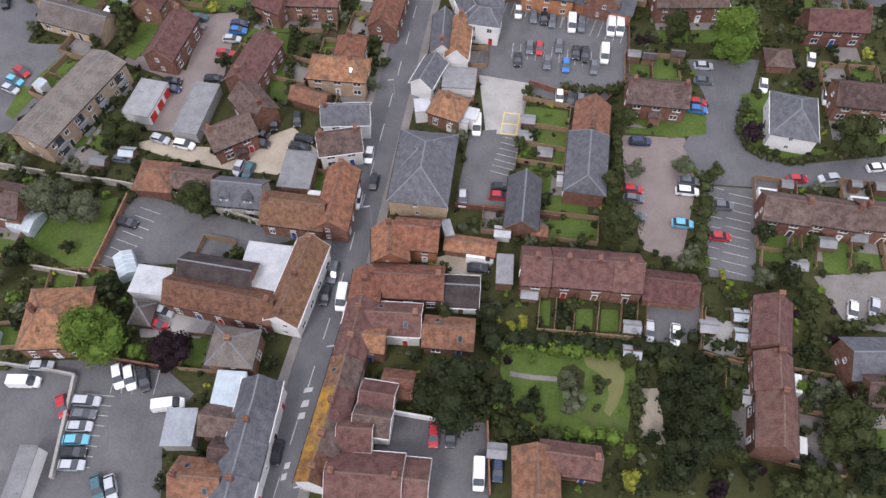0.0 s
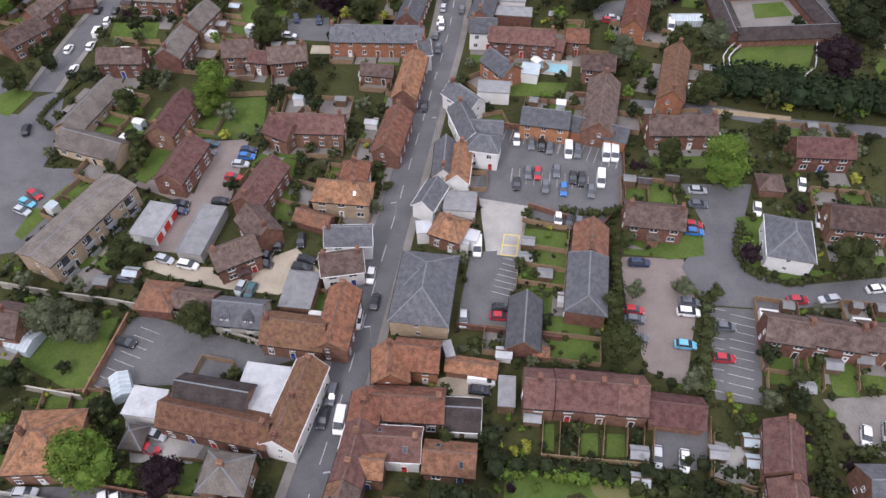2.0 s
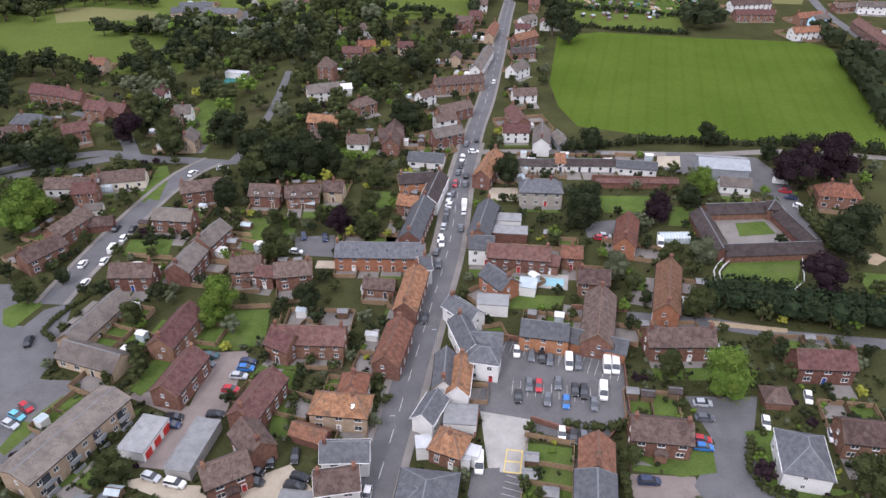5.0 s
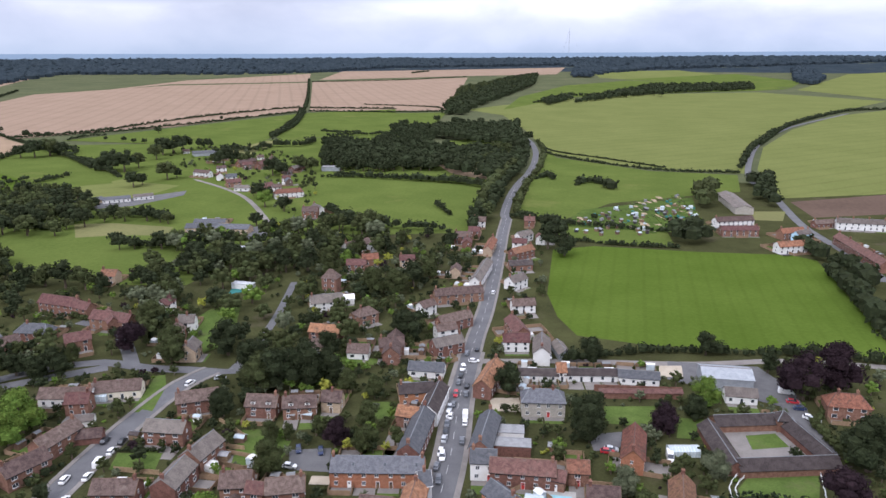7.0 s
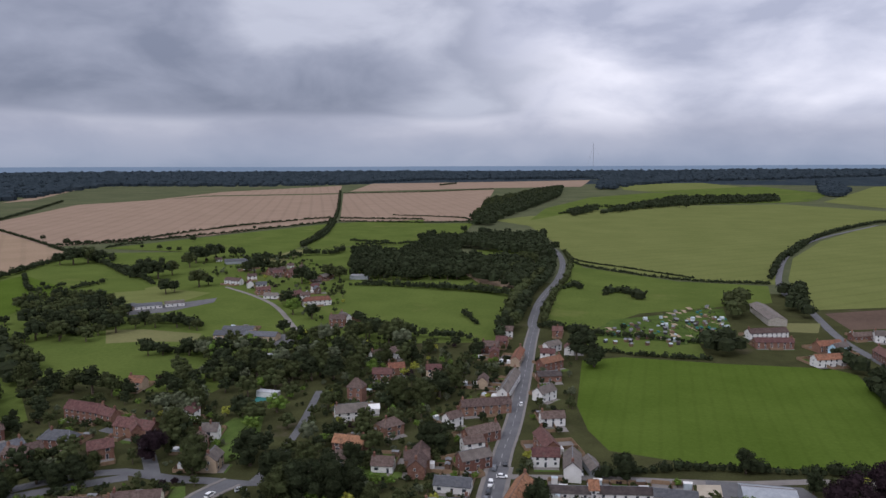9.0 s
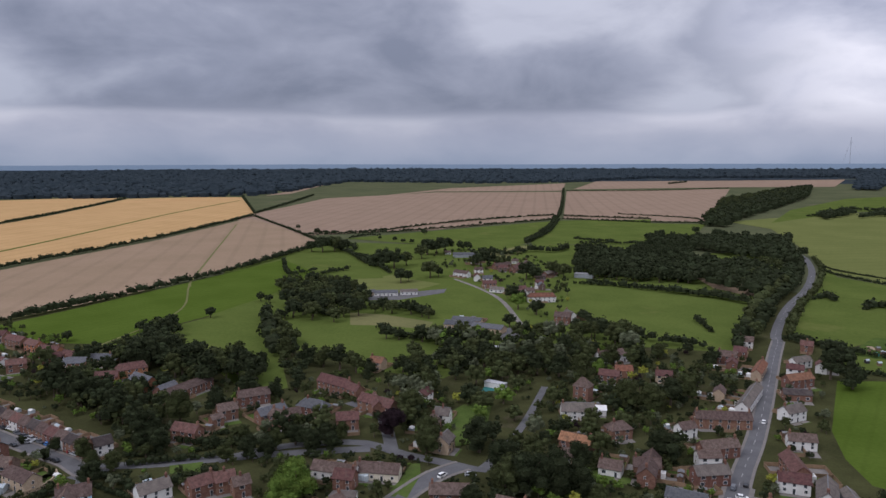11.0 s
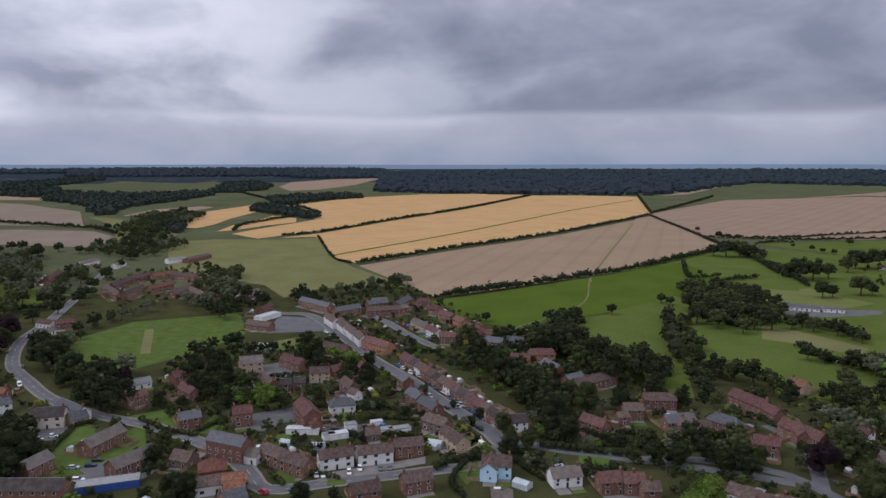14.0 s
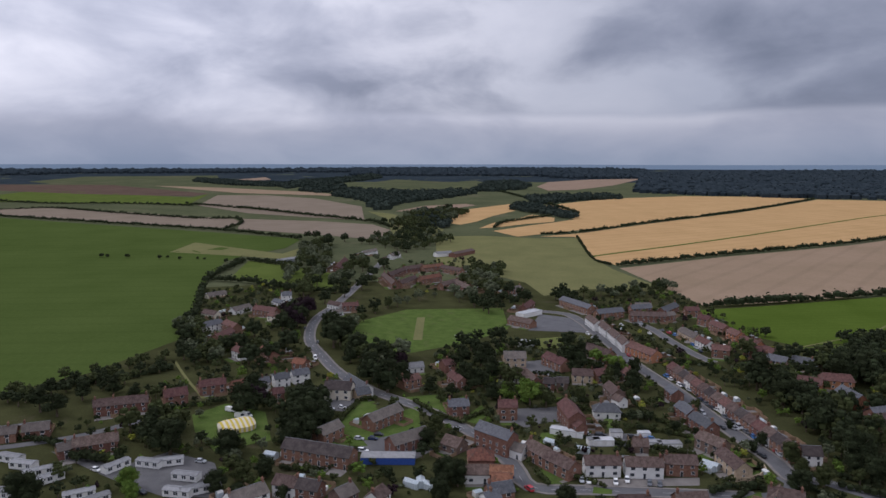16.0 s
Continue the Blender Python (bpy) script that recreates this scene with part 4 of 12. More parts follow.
def shrub(x, y, r, kind="mid"):
    g = rng(x, y)
    key = (kind, g.randrange(3))
    if key not in SHRUB_MADE:
        blobs = [(g.uniform(-0.5, 0.5), g.uniform(-0.5, 0.5), g.uniform(0.25, 0.8), g.uniform(0.35, 0.6)) for _ in range(6)]
        SHRUB_MADE[key] = crown_mesh("shrub", g.randrange(99), blobs, 60, 0.16, TREE_LOOK[kind][0])
    ob = new("shrub", SHRUB_MADE[key])
    ob.matrix_basis = pose(x, y, terrain(x, y), 0, 0, g.uniform(0, 360)) @ Matrix.Diagonal((r, r, r * g.uniform(0.8, 1.2), 1))
    return tagged(ob, TREE_LOOK[kind][1].replace("tree", "garden shrub").replace("broadleaf ", ""), "shrub")


def hedge(pts, w, h, kind="dark", name="hedge", label="clipped dense dark green hedge", loose=0.25):
    """A row of leafy clumps along a line."""
    line = smooth_line(pts, w * 0.8)
    r = rng(pts[0], w)
    far = math.hypot(*pts[0]) > 330
    blobs = []
    for q in line:
        z = terrain(q.x, q.y)
        k = r.uniform(1 - loose, 1 + loose)
        blobs.append((q.x + r.uniform(-0.15, 0.15) * w, q.y + r.uniform(-0.15, 0.15) * w, z + h * 0.5 * k, 0.62 * max(w, h * 0.8) * k))
    if far:
        me = crown_mesh(name, 5, blobs, 10 / (w * w), 0.16 * w + 0.3, TREE_LOOK[kind][0], 8)
    else:
        me = crown_mesh(name, 5, blobs, max(6, 60 / (w * w)), 0.10 * w + 0.10, TREE_LOOK[kind][0])
    return tagged(new(name, me), label, "hedge")


def woodland(seed, pts, spacing, r, h, label="dark distant woodland", mat="leaf_far_hazed"):
    """Woods too dense to count: clumped crowns filling an outline."""
    g = rng(seed)
    poly = [Vector((*p, 0)) for p in pts]
    xs, ys = [p[0] for p in pts], [p[1] for p in pts]

    def inside(x, y):
        c = False
        for (x0, y0), (x1, y1) in zip(pts, pts[1:] + pts[:1]):
            if (y0 > y) != (y1 > y) and x < (x1 - x0) * (y - y0) / (y1 - y0) + x0:
                c = not c
        return c

    blobs = []
    y = min(ys)
    while y < max(ys):
        x = min(xs)
        while x < max(xs):
            px, py = x + g.uniform(-0.5, 0.5) * spacing, y + g.uniform(-0.5, 0.5) * spacing
            if inside(px, py):
                k = g.uniform(0.7, 1.25)
                blobs.append((px, py, terrain(px, py) + h * k * 0.6, r * k))
            x += spacing
        y += spacing
    if not blobs:
        return
    me = crown_mesh("woodland", 3, blobs, 2.0 / (r * r), r * 0.22, mat, 2, 1.0, 0.8) if mat == "leaf_far_hazed" else crown_mesh("woodland", 3, blobs, 12.0 / (r * r), r * 0.28, mat, 10, 0.9)
    return tagged(new("woodland", me), label, "woodland", kind="stuff")


# ---------------------------------------------------------------- groves, greenery and one-off things
TAKEN = []


def claim(x, y, r):
    TAKEN.append((x, y, r))


def free(x, y, r):
    return all((x - a) ** 2 + (y - b) ** 2 > (c + r) ** 2 for a, b, c in TAKEN)


def within(pts, x, y):
    c = False
    for (x0, y0), (x1, y1) in zip(pts, pts[1:] + pts[:1]):
        if (y0 > y) != (y1 > y) and x < (x1 - x0) * (y - y0) / (y1 - y0) + x0:
            c = not c
    return c


def tree_blobs(g, x, y, r, h, count=7):
    """Boughs of one tree: a full heart with lobes spiralling up over a rounded dome."""
    z, turn, n = terrain(x, y), g.uniform(0, 6.283), count + 4
    out = [(x, y, z + h * 0.50, r * 0.66)]
    for i in range(n):
        up = -0.5 + 1.42 * (i + 0.5) / n
        a, k = turn + 2.4 * i + g.uniform(-0.4, 0.4), math.sqrt(1 - up * up) * g.uniform(0.56, 0.74)
        out.append((x + r * k * math.cos(a), y + r * k * math.sin(a), z + h * (0.54 + 0.36 * up * g.uniform(0.85, 1.1)), r * g.uniform(0.27, 0.44)))
    return out


def leafy_stuff(name, label, blobs_by_kind, stems, dist):
    """Trees or shrubs too many to count, joined by the colour of their leaves."""
    for kind, blobs in sorted(blobs_by_kind.items()):
        mean = sum(b[3] for b in blobs) / len(blobs)
        leaf = max(0.17, min(0.42, 0.0014 * dist + 0.02)) * (0.7 + 0.3 * mean)
        ob = new(name, crown_mesh(name, len(blobs), blobs, 0.42 / (leaf * leaf), leaf, TREE_LOOK[kind][0], 6 if dist < 300 else 3))
        tagged(ob, TREE_LOOK[kind][1].replace("tree", label), "greenery", kind="stuff")
        s = Shape()
        for x, y, r, h, k in stems:
            if k == kind:
                s.tube(x, y, terrain(x, y) - 0.2, terrain(x, y) + h * 0.5, r * 0.08 + 0.05, r * 0.04, 5)
        if s.f:
            tagged(part("trunks", s.mesh("trunks", "bark"), ob), kind="stuff")


def grove(seed, pts, spacing, r, kinds="dark mid", k=1.0):
    """A stand of trees close together inside an outline."""
    g = rng("grove", seed)
    kinds = kinds.split()
    blobs, stems = {}, []
    y = min(p[1] for p in pts)
    while y < max(p[1] for p in pts):
        x = min(p[0] for p in pts)
        while x < max(p[0] for p in pts):
            px, py = x + g.uniform(-0.35, 0.35) * spacing, y + g.uniform(-0.35, 0.35) * spacing
            if within(pts, px, py) and free(px, py, r * 0.3):
                rr = r * g.uniform(0.62, 1.25)
                h, kind = rr * 1.75 * k * g.uniform(0.8, 1.3), g.choice(kinds)
                blobs.setdefault(kind, []).extend(tree_blobs(g, px, py, rr, h))
                stems.append((px, py, rr, h, kind))
            x += spacing
        y += spacing
    leafy_stuff("grove", "trees in a close stand", blobs, stems, math.hypot(*pts[0]))


def greenery(seed, pts, count, small=(0.5, 1.5), trees=0.25, single=0):
    """Garden shrubs and small trees wherever houses, roads and yards leave room."""
    g = rng("greenery", seed)
    xs, ys = [p[0] for p in pts], [p[1] for p in pts]
    n = 0
    blobs, stems = {}, []
    for _ in range(count * 12):
        if n >= count:
            break
        x, y = round(g.uniform(min(xs), max(xs)), 1), round(g.uniform(min(ys), max(ys)), 1)
        if not within(pts, x, y) or any(within(p, x, y) for p in HARD) or (g.random() < 0.97 and any(within(p, x, y) for p in LAWNS)):
            continue
        kind = g.choice(("dark", "mid", "mid", "light", "olive", "dark", "dark", "copper" if g.random() < 0.3 else "mid", "yellow" if g.random() < 0.25 else "mid"))
        r = g.uniform(1.5, 3.2) if g.random() < trees else g.uniform(*small)
        if not free(x, y, r * 0.75):
            continue
        claim(x, y, r * 0.55)
        n += 1
        if n <= single:
            if r > 1.5:
                tree(x, y, r, r * g.uniform(1.7, 2.5), kind)
            else:
                shrub(x, y, r, kind)
        elif r > 1.5:
            h = r * g.uniform(1.7, 2.4)
            blobs.setdefault(kind, []).extend(tree_blobs(g, x, y, r, h, 5))
            stems.append((x, y, r, h, kind))
        else:
            for _ in range(3):
                blobs.setdefault(kind, []).append((x + g.uniform(-0.5, 0.5) * r, y + g.uniform(-0.5, 0.5) * r, r * g.uniform(0.35, 0.7), r * g.uniform(0.45, 0.65)))
    leafy_stuff("shrubbery", "garden shrubs", blobs, stems, math.hypot(sum(xs) / len(xs), sum(ys) / len(ys)))


def garden_plots():
    """Lawns, patios and close-boarded fences behind and before the houses."""
    lawns, patios, fences, huts = Shape(), Shape(), Shape(), Shape()
    level = 0
    for x, y, yaw, L, W in PLOTS:
        g = rng("plot", x, y)
        units = max(1, round(L / 7.0))
        c, s = math.cos(radians(yaw)), math.sin(radians(yaw))

        def at(u, v):
            return (x + u * c - v * s, y + u * s + v * c)

        for side in (-1, 1):
            deep = g.uniform(6, 12) if side > 0 else g.uniform(3, 7)
            for i in range(units):
                u0, u1 = -L / 2 + i * L / units + 0.3, -L / 2 + (i + 1) * L / units - 0.3
                v0, v1 = side * (W / 2 + 2.4), side * (W / 2 + deep)
                mid = at((u0 + u1) / 2, (v0 + v1) / 2)
                far = at((u0 + u1) / 2, v1)
                if not (free(*mid, 0.6) and free(*far, 0.3)) or any(within(p, *mid) for p in HARD):
                    continue
                level = (level + 1) % 5
                z = terrain(*mid) + 0.012 + 0.005 * level
                claim(*mid, 1.2)
                if g.random() < 0.58:
                    lawns.face([(*at(u0, v0), z), (*at(u1, v0), z), (*at(u1, v1), z), (*at(u0, v1), z)][::side])
                else:
                    patios.face([(*at(u0, v0), z), (*at(u1, v0), z), (*at(u1, v1), z), (*at(u0, v1), z)][::side])
                w0 = side * (W / 2 + 0.05)
                patios.face([(*at(u0, w0), z + 0.0025), (*at(u1, w0), z + 0.0025), (*at(u1, v0), z + 0.0025), (*at(u0, v0), z + 0.0025)][::side])
                if side > 0 and g.random() < 0.55:
                    look_ = g.randrange(4)
                    u, v = u0 + g.uniform(1.2, max(1.3, u1 - u0 - 1.2)), v1 - side * 1.6
                    w, d, hh = g.uniform(0.9, 1.6), g.uniform(0.8, 1.2), g.uniform(1.9, 2.3)
                    q = [at(u - w, v - d), at(u + w, v - d), at(u + w, v + d), at(u - w, v + d)]
                    huts.prism([(*k, z) for k in q], [(*k, z + hh) for k in q], (0, 0, 1, 3)[look_])
                    q = [at(u - w - 0.1, v - d - 0.1), at(u + w + 0.1, v - d - 0.1), at(u + w + 0.1, v + d + 0.1), at(u - w - 0.1, v + d + 0.1)]
                    rr = [at(u - w - 0.1, v), at(u + w + 0.1, v)]
                    huts.face([(*q[0], z + hh), (*q[1], z + hh), (*rr[1], z + hh + 0.45), (*rr[0], z + hh + 0.45)], (2, 2, 3, 1)[look_])
                    huts.face([(*q[2], z + hh), (*q[3], z + hh), (*rr[0], z + hh + 0.45), (*rr[1], z + hh + 0.45)], (2, 2, 3, 1)[look_])
                if side > 0 and g.random() < 0.4:
                    u, d = g.uniform(u0 + 1, u1 - 1), g.uniform(1.2, 1.8)
                    q = [at(u - d, w0), at(u + d, w0), at(u + d, w0 + side * 2.6), at(u - d, w0 + side * 2.6)]
                    huts.prism([(*k, z) for k in q], [(*k, z + 2.4) for k in q], 1)
                if side > 0 or g.random() < 0.3:
                    for u in (u0 - 0.3, u1 + 0.3):
                        a, b = at(u - 0.04, w0), at(u + 0.04, w0)
                        e, f = at(u + 0.04, v1), at(u - 0.04, v1)
                        fences.prism([(*q, z - 0.03) for q in (a, b, e, f)], [(*q, z + 1.5) for q in (a, b, e, f)])
                    a, b, e, f = at(u0, v1 - 0.04), at(u1, v1 - 0.04), at(u1, v1 + 0.04), at(u0, v1 + 0.04)
                    fences.prism([(*q, z - 0.03) for q in (a, b, e, f)], [(*q, z + 1.5) for q in (a, b, e, f)])
    tagged(new("garden_lawns", lawns.mesh("garden_lawns", "lawn")), "mown lawns of the house gardens", "lawn", kind="structure")
    tagged(new("garden_patios", patios.mesh("garden_patios", "paving")), "paved patios and paths beside the houses", "patio", kind="structure")
    tagged(new("garden_huts", huts.mesh("garden_huts", "timber", "white_render", "flat_felt", "plastic_sheet")), "small timber sheds and white lean-to porches in the gardens", "sheds", kind="stuff")
    tagged(new("garden_fences", fences.mesh("garden_fences", "fence_wood")), "brown close-boarded fences between the gardens", "fence", kind="stuff")


def parked_row(seed, pts, offset, gap, chance):
    """Cars parked along a kerb, with gaps."""
    g = rng("parked", seed)
    line = smooth_line(pts, gap)
    for q, n, nxt in zip(line, sides(line), line[1:]):
        if g.random() > chance:
            continue
        p, d = q + n * offset, nxt - q
        car(round(p.x, 1), round(p.y, 1), round(math.degrees(math.atan2(d.y, d.x))) + g.choice((0, 180)), g.choice(("white", "silver", "grey", "black", "white", "silver", "navy", "red", "blue", "grey")), g.choice(("car", "car", "estate")))


def marquee(x, y, yaw, L, W, h, label="yellow and cream striped oval marquee"):
    """A striped oval tent: gores of alternating canvas over a low wall."""
    top = new("marquee")
    top.matrix_basis = pose(x, y, 0, 0, 0, yaw)
    tagged(top, label, "tent")
    n = 16
    for i in range(n):
        u0, u1 = -1 + 2 * i / n, -1 + 2 * (i + 1) / n
        s = Shape()

        def at(u, q):
            w = -1 + 2 * q / 8
            return (u * L / 2, w * W / 2 * math.sqrt(max(0, 1 - u ** 4)), 2.2 + (h - 2.2) * (1 - abs(w) ** 1.5) * (1 - u ** 4) ** 0.5)

        for j in range(8):
            s.face([at(u0, j), at(u1, j), at(u1, j + 1), at(u0, j + 1)])
        for q in (0, 8):
            a, b = at(u0, q), at(u1, q)
            s.face([(a[0], a[1], 0), (b[0], b[1], 0), b, a])
        part("canvas_panel", weld(s.mesh("canvas_panel", "canvas_yellow" if i % 2 else "cream_render")), top)


def static_caravan(x, y, yaw, L=10.0, W=3.6, mat="white_render"):
    top = new("static_caravan")
    top.matrix_basis = pose(x, y, 0, 0, 0, yaw)
    tagged(top, "white static caravan with a shallow grey roof", "caravan", "caravans in the park")
    s = Shape()
    s.box(-L / 2, -W / 2, 0.3, L / 2, W / 2, 2.7)
    part("body", s.mesh("body", mat), top)
    part("roof", roof_mesh(L - 0.4, W - 0.3, 2.72, 3.2, "flat_felt", 0), top)
    for i in range(3):
        for g in (-1, 1):
            part("window", WINDOW[(1.6, 1.3)], top, pose(-L / 3 + i * L / 3, g * (W / 2 + 0.005), 1.2, 0, 0, 0 if g < 0 else 180))
    s = Shape()
    s.box(-L / 2 + 0.3, -W / 2 + 0.3, 0, L / 2 - 0.3, W / 2 - 0.3, 0.3)
    part("skirt", s.mesh("skirt", "dark_timber"), top)


def goal(x, y, yaw):
    top = new("football_goal")
    top.matrix_basis = pose(x, y, 0.1, 0, 0, yaw)
    tagged(top, "white metal football goal on a sports ground", "goal")
    for name, b in (("post", (-3.7, -0.1, 0, -3.5, 0.1, 2.4)), ("post", (3.5, -0.1, 0, 3.7, 0.1, 2.4)), ("crossbar", (-3.7, -0.1, 2.4, 3.7, 0.1, 2.6))):
        s = Shape()
        s.box(*b)
        part(name, s.mesh(name, "white_paint"), top)


def radio_mast(x, y, h):
    top = new("radio_mast")
    z = terrain(x, y)
    top.matrix_basis = pose(x, y, z)
    tagged(top, "tall thin grey radio mast on the skyline", "mast")
    s = Shape()
    s.tube(0, 0, 0, h, 1.6, 1.0, 4)
    part("column", s.mesh("column", "steel_sheet"), top)
    for i in range(3):
        a = 2.094 * i
        s = Shape()
        q = Vector((math.cos(a), math.sin(a), 0))
        n = Vector((-q.y, q.x, 0)) * 0.25
        b0, b1 = q * h * 0.5, Vector((0, 0, h * 0.9))
        s.prism([tuple(b0 + n), tuple(b0 + q * 0.5), tuple(b0 - n)], [tuple(b1 + n), tuple(b1 + q * 0.5), tuple(b1 - n)])
        part("guy_wire", s.mesh("guy_wire", "steel_sheet"), top)


def street_lamp(x, y, yaw=0):
    top = new("street_lamp")
    top.matrix_basis = pose(x, y, 0.1, 0, 0, yaw)
    tagged(top, "slim grey street lamp beside the road", "street lamp")
    s = Shape()
    s.tube(0, 0, 0, 6.2, 0.09, 0.06, 6)
    part("pole", s.mesh("pole", "steel_sheet"), top)
    s = Shape()
    s.box(-0.1, -0.1, 6.15, 1.1, 0.1, 6.28)
    part("lantern", s.mesh("lantern", "alloy"), top)


def distant_hills():
    """The edge of sight: a low dark line of woods and the blue downs behind it, haze painted in."""
    for name, label, r, rough, rgb, glow in (("backdrop", "dark line of far woods with painted haze", 4790, (79, 2.5, 0.0, 1.3), (0.030, 0.040, 0.050), (0.016, 0.024, 0.036)), ("backdrop", "line of distant downs with blue haze painted in", 4860, (108, 5.0, 9.0, 1.0), (0.05, 0.07, 0.09), (0.17, 0.23, 0.315))):
        base, a1, a2, a3 = rough
        s = Shape()
        prev = None
        for i in range(601):
            a = radians(40 + 220 * i / 600)
            h = base + a1 * noise.noise(Vector((i * 0.018, 2.0, 0))) + a2 * max(0, noise.noise(Vector((i * 0.005, 5.0, 0)))) + a3 * noise.noise(Vector((i * 0.31, 1.0, 0)))
            p = (-10 + r * math.cos(a), r * math.sin(a))
            if prev:
                s.face([(*prev[0], 60), (*p, 60), (*p, h), (*prev[0], prev[1])])
            prev = (p, h)
        m = bpy.data.materials.new("hazed_distance")
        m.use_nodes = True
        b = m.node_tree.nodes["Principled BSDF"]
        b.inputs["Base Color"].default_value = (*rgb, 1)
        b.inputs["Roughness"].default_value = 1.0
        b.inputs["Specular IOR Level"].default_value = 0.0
        # Both strips give off a faint blue glow that stands in for haze.
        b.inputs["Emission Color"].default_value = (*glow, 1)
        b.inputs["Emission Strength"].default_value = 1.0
        MATS["hazed_distance"] = m
        tagged(new(name, s.mesh(name, "hazed_distance")), label, "backdrop", kind="structure")


def far_trees():
    """The single trees of the far fields."""
    for kind, blobs in sorted(FAR_CROWNS.items()):
        leafy_stuff("far_trees", "trees scattered in the fields", {kind: blobs}, [q for q in FAR_STEMS if q[4] == kind], 500)


def infill(seed, pts, count, turn, roofs, walls="brick"):
    """The lesser houses of a neighbourhood, set square to its streets wherever there is room."""
    g = rng("infill", seed)
    xs, ys = [p[0] for p in pts], [p[1] for p in pts]
    n = 0
    for _ in range(count * 30):
        if n >= count:
            break
        x, y = round(g.uniform(min(xs), max(xs)), 1), round(g.uniform(min(ys), max(ys)), 1)
        L, W = round(g.uniform(6.5, 11), 1), round(g.uniform(5.2, 6.6), 1)
        if not within(pts, x, y) or not free(x, y, L * 0.62) or any(within(p, x, y) for p in HARD):
            continue
        n += 1
        eave = g.choice((2.9, 4.4, 4.6, 4.8))
        kind = "bungalow" if eave < 3 else "semi_detached_house" if L > 8.5 else "cottage"
        house(x, y, turn + g.choice((0, 90)) + g.randrange(-6, 7), L, W, eave, round(eave + W * 0.40, 1), g.choice(roofs.split()), g.choice(walls.split()), chimneys=g.choice((0, 1, 1)), kind=kind)


def allotments(seed, pts, count):
    """Garden plots side by side: dug beds, rows of greens, water butts, cloches and little frames on bare paths."""
    g = rng("allotments", seed)
    xs, ys = [p[0] for p in pts], [p[1] for p in pts]
    s, rows = Shape(), {}
    for _ in range(count):
        x, y = g.uniform(min(xs), max(xs)), g.uniform(min(ys), max(ys))
        if not within(pts, x, y):
            continue
        w, d, look_ = g.uniform(0.8, 2.4), g.uniform(2.0, 5.5), g.random()
        c, k = math.cos(0.2), math.sin(0.2)
        q = [(x + a * c - b * k, y + a * k + b * c) for a, b in ((-w, -d), (w, -d), (w, d), (-w, d))]
        if look_ < 0.5:
            s.prism([(*p, 0.0) for p in q], [(*p, g.uniform(0.15, 0.24)) for p in q], g.choice((0, 1, 1)))
        elif look_ < 0.80:
            for i in range(int(d / 0.7)):
                b = -d + 1.4 * i
                rows.setdefault(g.choice(("light", "mid", "olive", "light")), []).append((x - b * k, y + b * c, 0.35, g.uniform(0.55, 0.9)))
        else:
            q = [((p[0] - x) * 0.55 + x, (p[1] - y) * 0.3 + y) for p in q]
            h = g.uniform(0.5, 2.0)
            s.prism([(*p, 0.0) for p in q], [(*p, h) for p in q], g.choice((2, 4, 4, 5, 3)))
    tagged(new("allotment_plots", s.mesh("allotment_plots", "bare_soil", "garden_grass", "flat_felt", "plastic_sheet", "court_green", "timber")), "dug allotment beds with cloches, frames and water butts", "allotment", kind="stuff")
    leafy_stuff("vegetable_rows", "vegetable rows on the allotments", rows, [], 300)


# ---------------------------------------------------------------- the place
build_ground()
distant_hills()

# fields of the valley and the downs
patch('field', 'pasture', 'green pastures round the hamlet', [(-834.6, 741.9), (-541.2, 840.9), (-373.8, 935.1), (-274.7, 989.6), (-211.8, 932.7), (-78.9, 619.4), (-68, 450.3), (-122, 435.1), (-167.7, 411.2), (-199.1, 412.3), (-196.8, 348.5), (-199.6, 312.2), (-236.8, 304.7), (-313.7, 314.3), (-431.8, 351.9)], category='field')
patch('field', 'barley', 'ripe pinkish barley field with tramlines', [(-1149.1, 1020.8), (-1436.9, 1641.6), (-1319.3, 2082.8), (-947, 2332.2), (-567.8, 1364), (-656.7, 1025), (-780.8, 848.6), (-850.1, 834.2)], category='field')
patch('field', 'barley', 'ripe pinkish barley field with tramlines', [(-1369.7, 1797.9), (-1421.7, 2353.5), (-1177.6, 2917.5), (-974.3, 2394.7), (-1352.4, 2135.6)], category='field')
patch('field', 'barley', 'ripe pinkish barley field with tramlines', [(-962.7, 2397.1), (-471.7, 2748.2), (-286.2, 1416.1), (-547.4, 1340.7)], category='field')
patch('field', 'barley', 'ripe pinkish barley field with tramlines', [(-977.7, 2500.5), (-1113.7, 3129.1), (-140.7, 3651.6), (-150.4, 3039.1), (-492.2, 2867.6)], category='field')
patch('field', 'pasture', 'green pasture below the barley', [(-532.9, 1282.1), (-276.3, 1367.1), (-248.6, 1137.2), (-274.7, 989.6), (-363.5, 952), (-419.8, 906.5)], category='field')
patch('field', 'pasture', 'green pasture below the barley', [(-701.5, 839.5), (-647.3, 1009.9), (-548.3, 1291.6), (-436.3, 924.2), (-422.2, 769.5), (-570.3, 834.9)], category='field')
patch('field', 'dry_grass', 'dry bleached grass paddock', [(-427.1, 778.6), (-429.5, 891.7), (-407, 896.4), (-389.1, 761.2)], category='field')
patch('field', 'pasture', 'green pasture with scattered bushes', [(-617, 612.5), (-618.6, 718.8), (-483.5, 645.6), (-418.6, 568), (-448.7, 495.5), (-467.2, 457.8)], category='field')
patch('field', 'ley', 'pale grass paddock', [(-447.1, 548), (-428, 581.2), (-352.1, 566.4), (-344.8, 528), (-382.6, 485.2)], category='field')
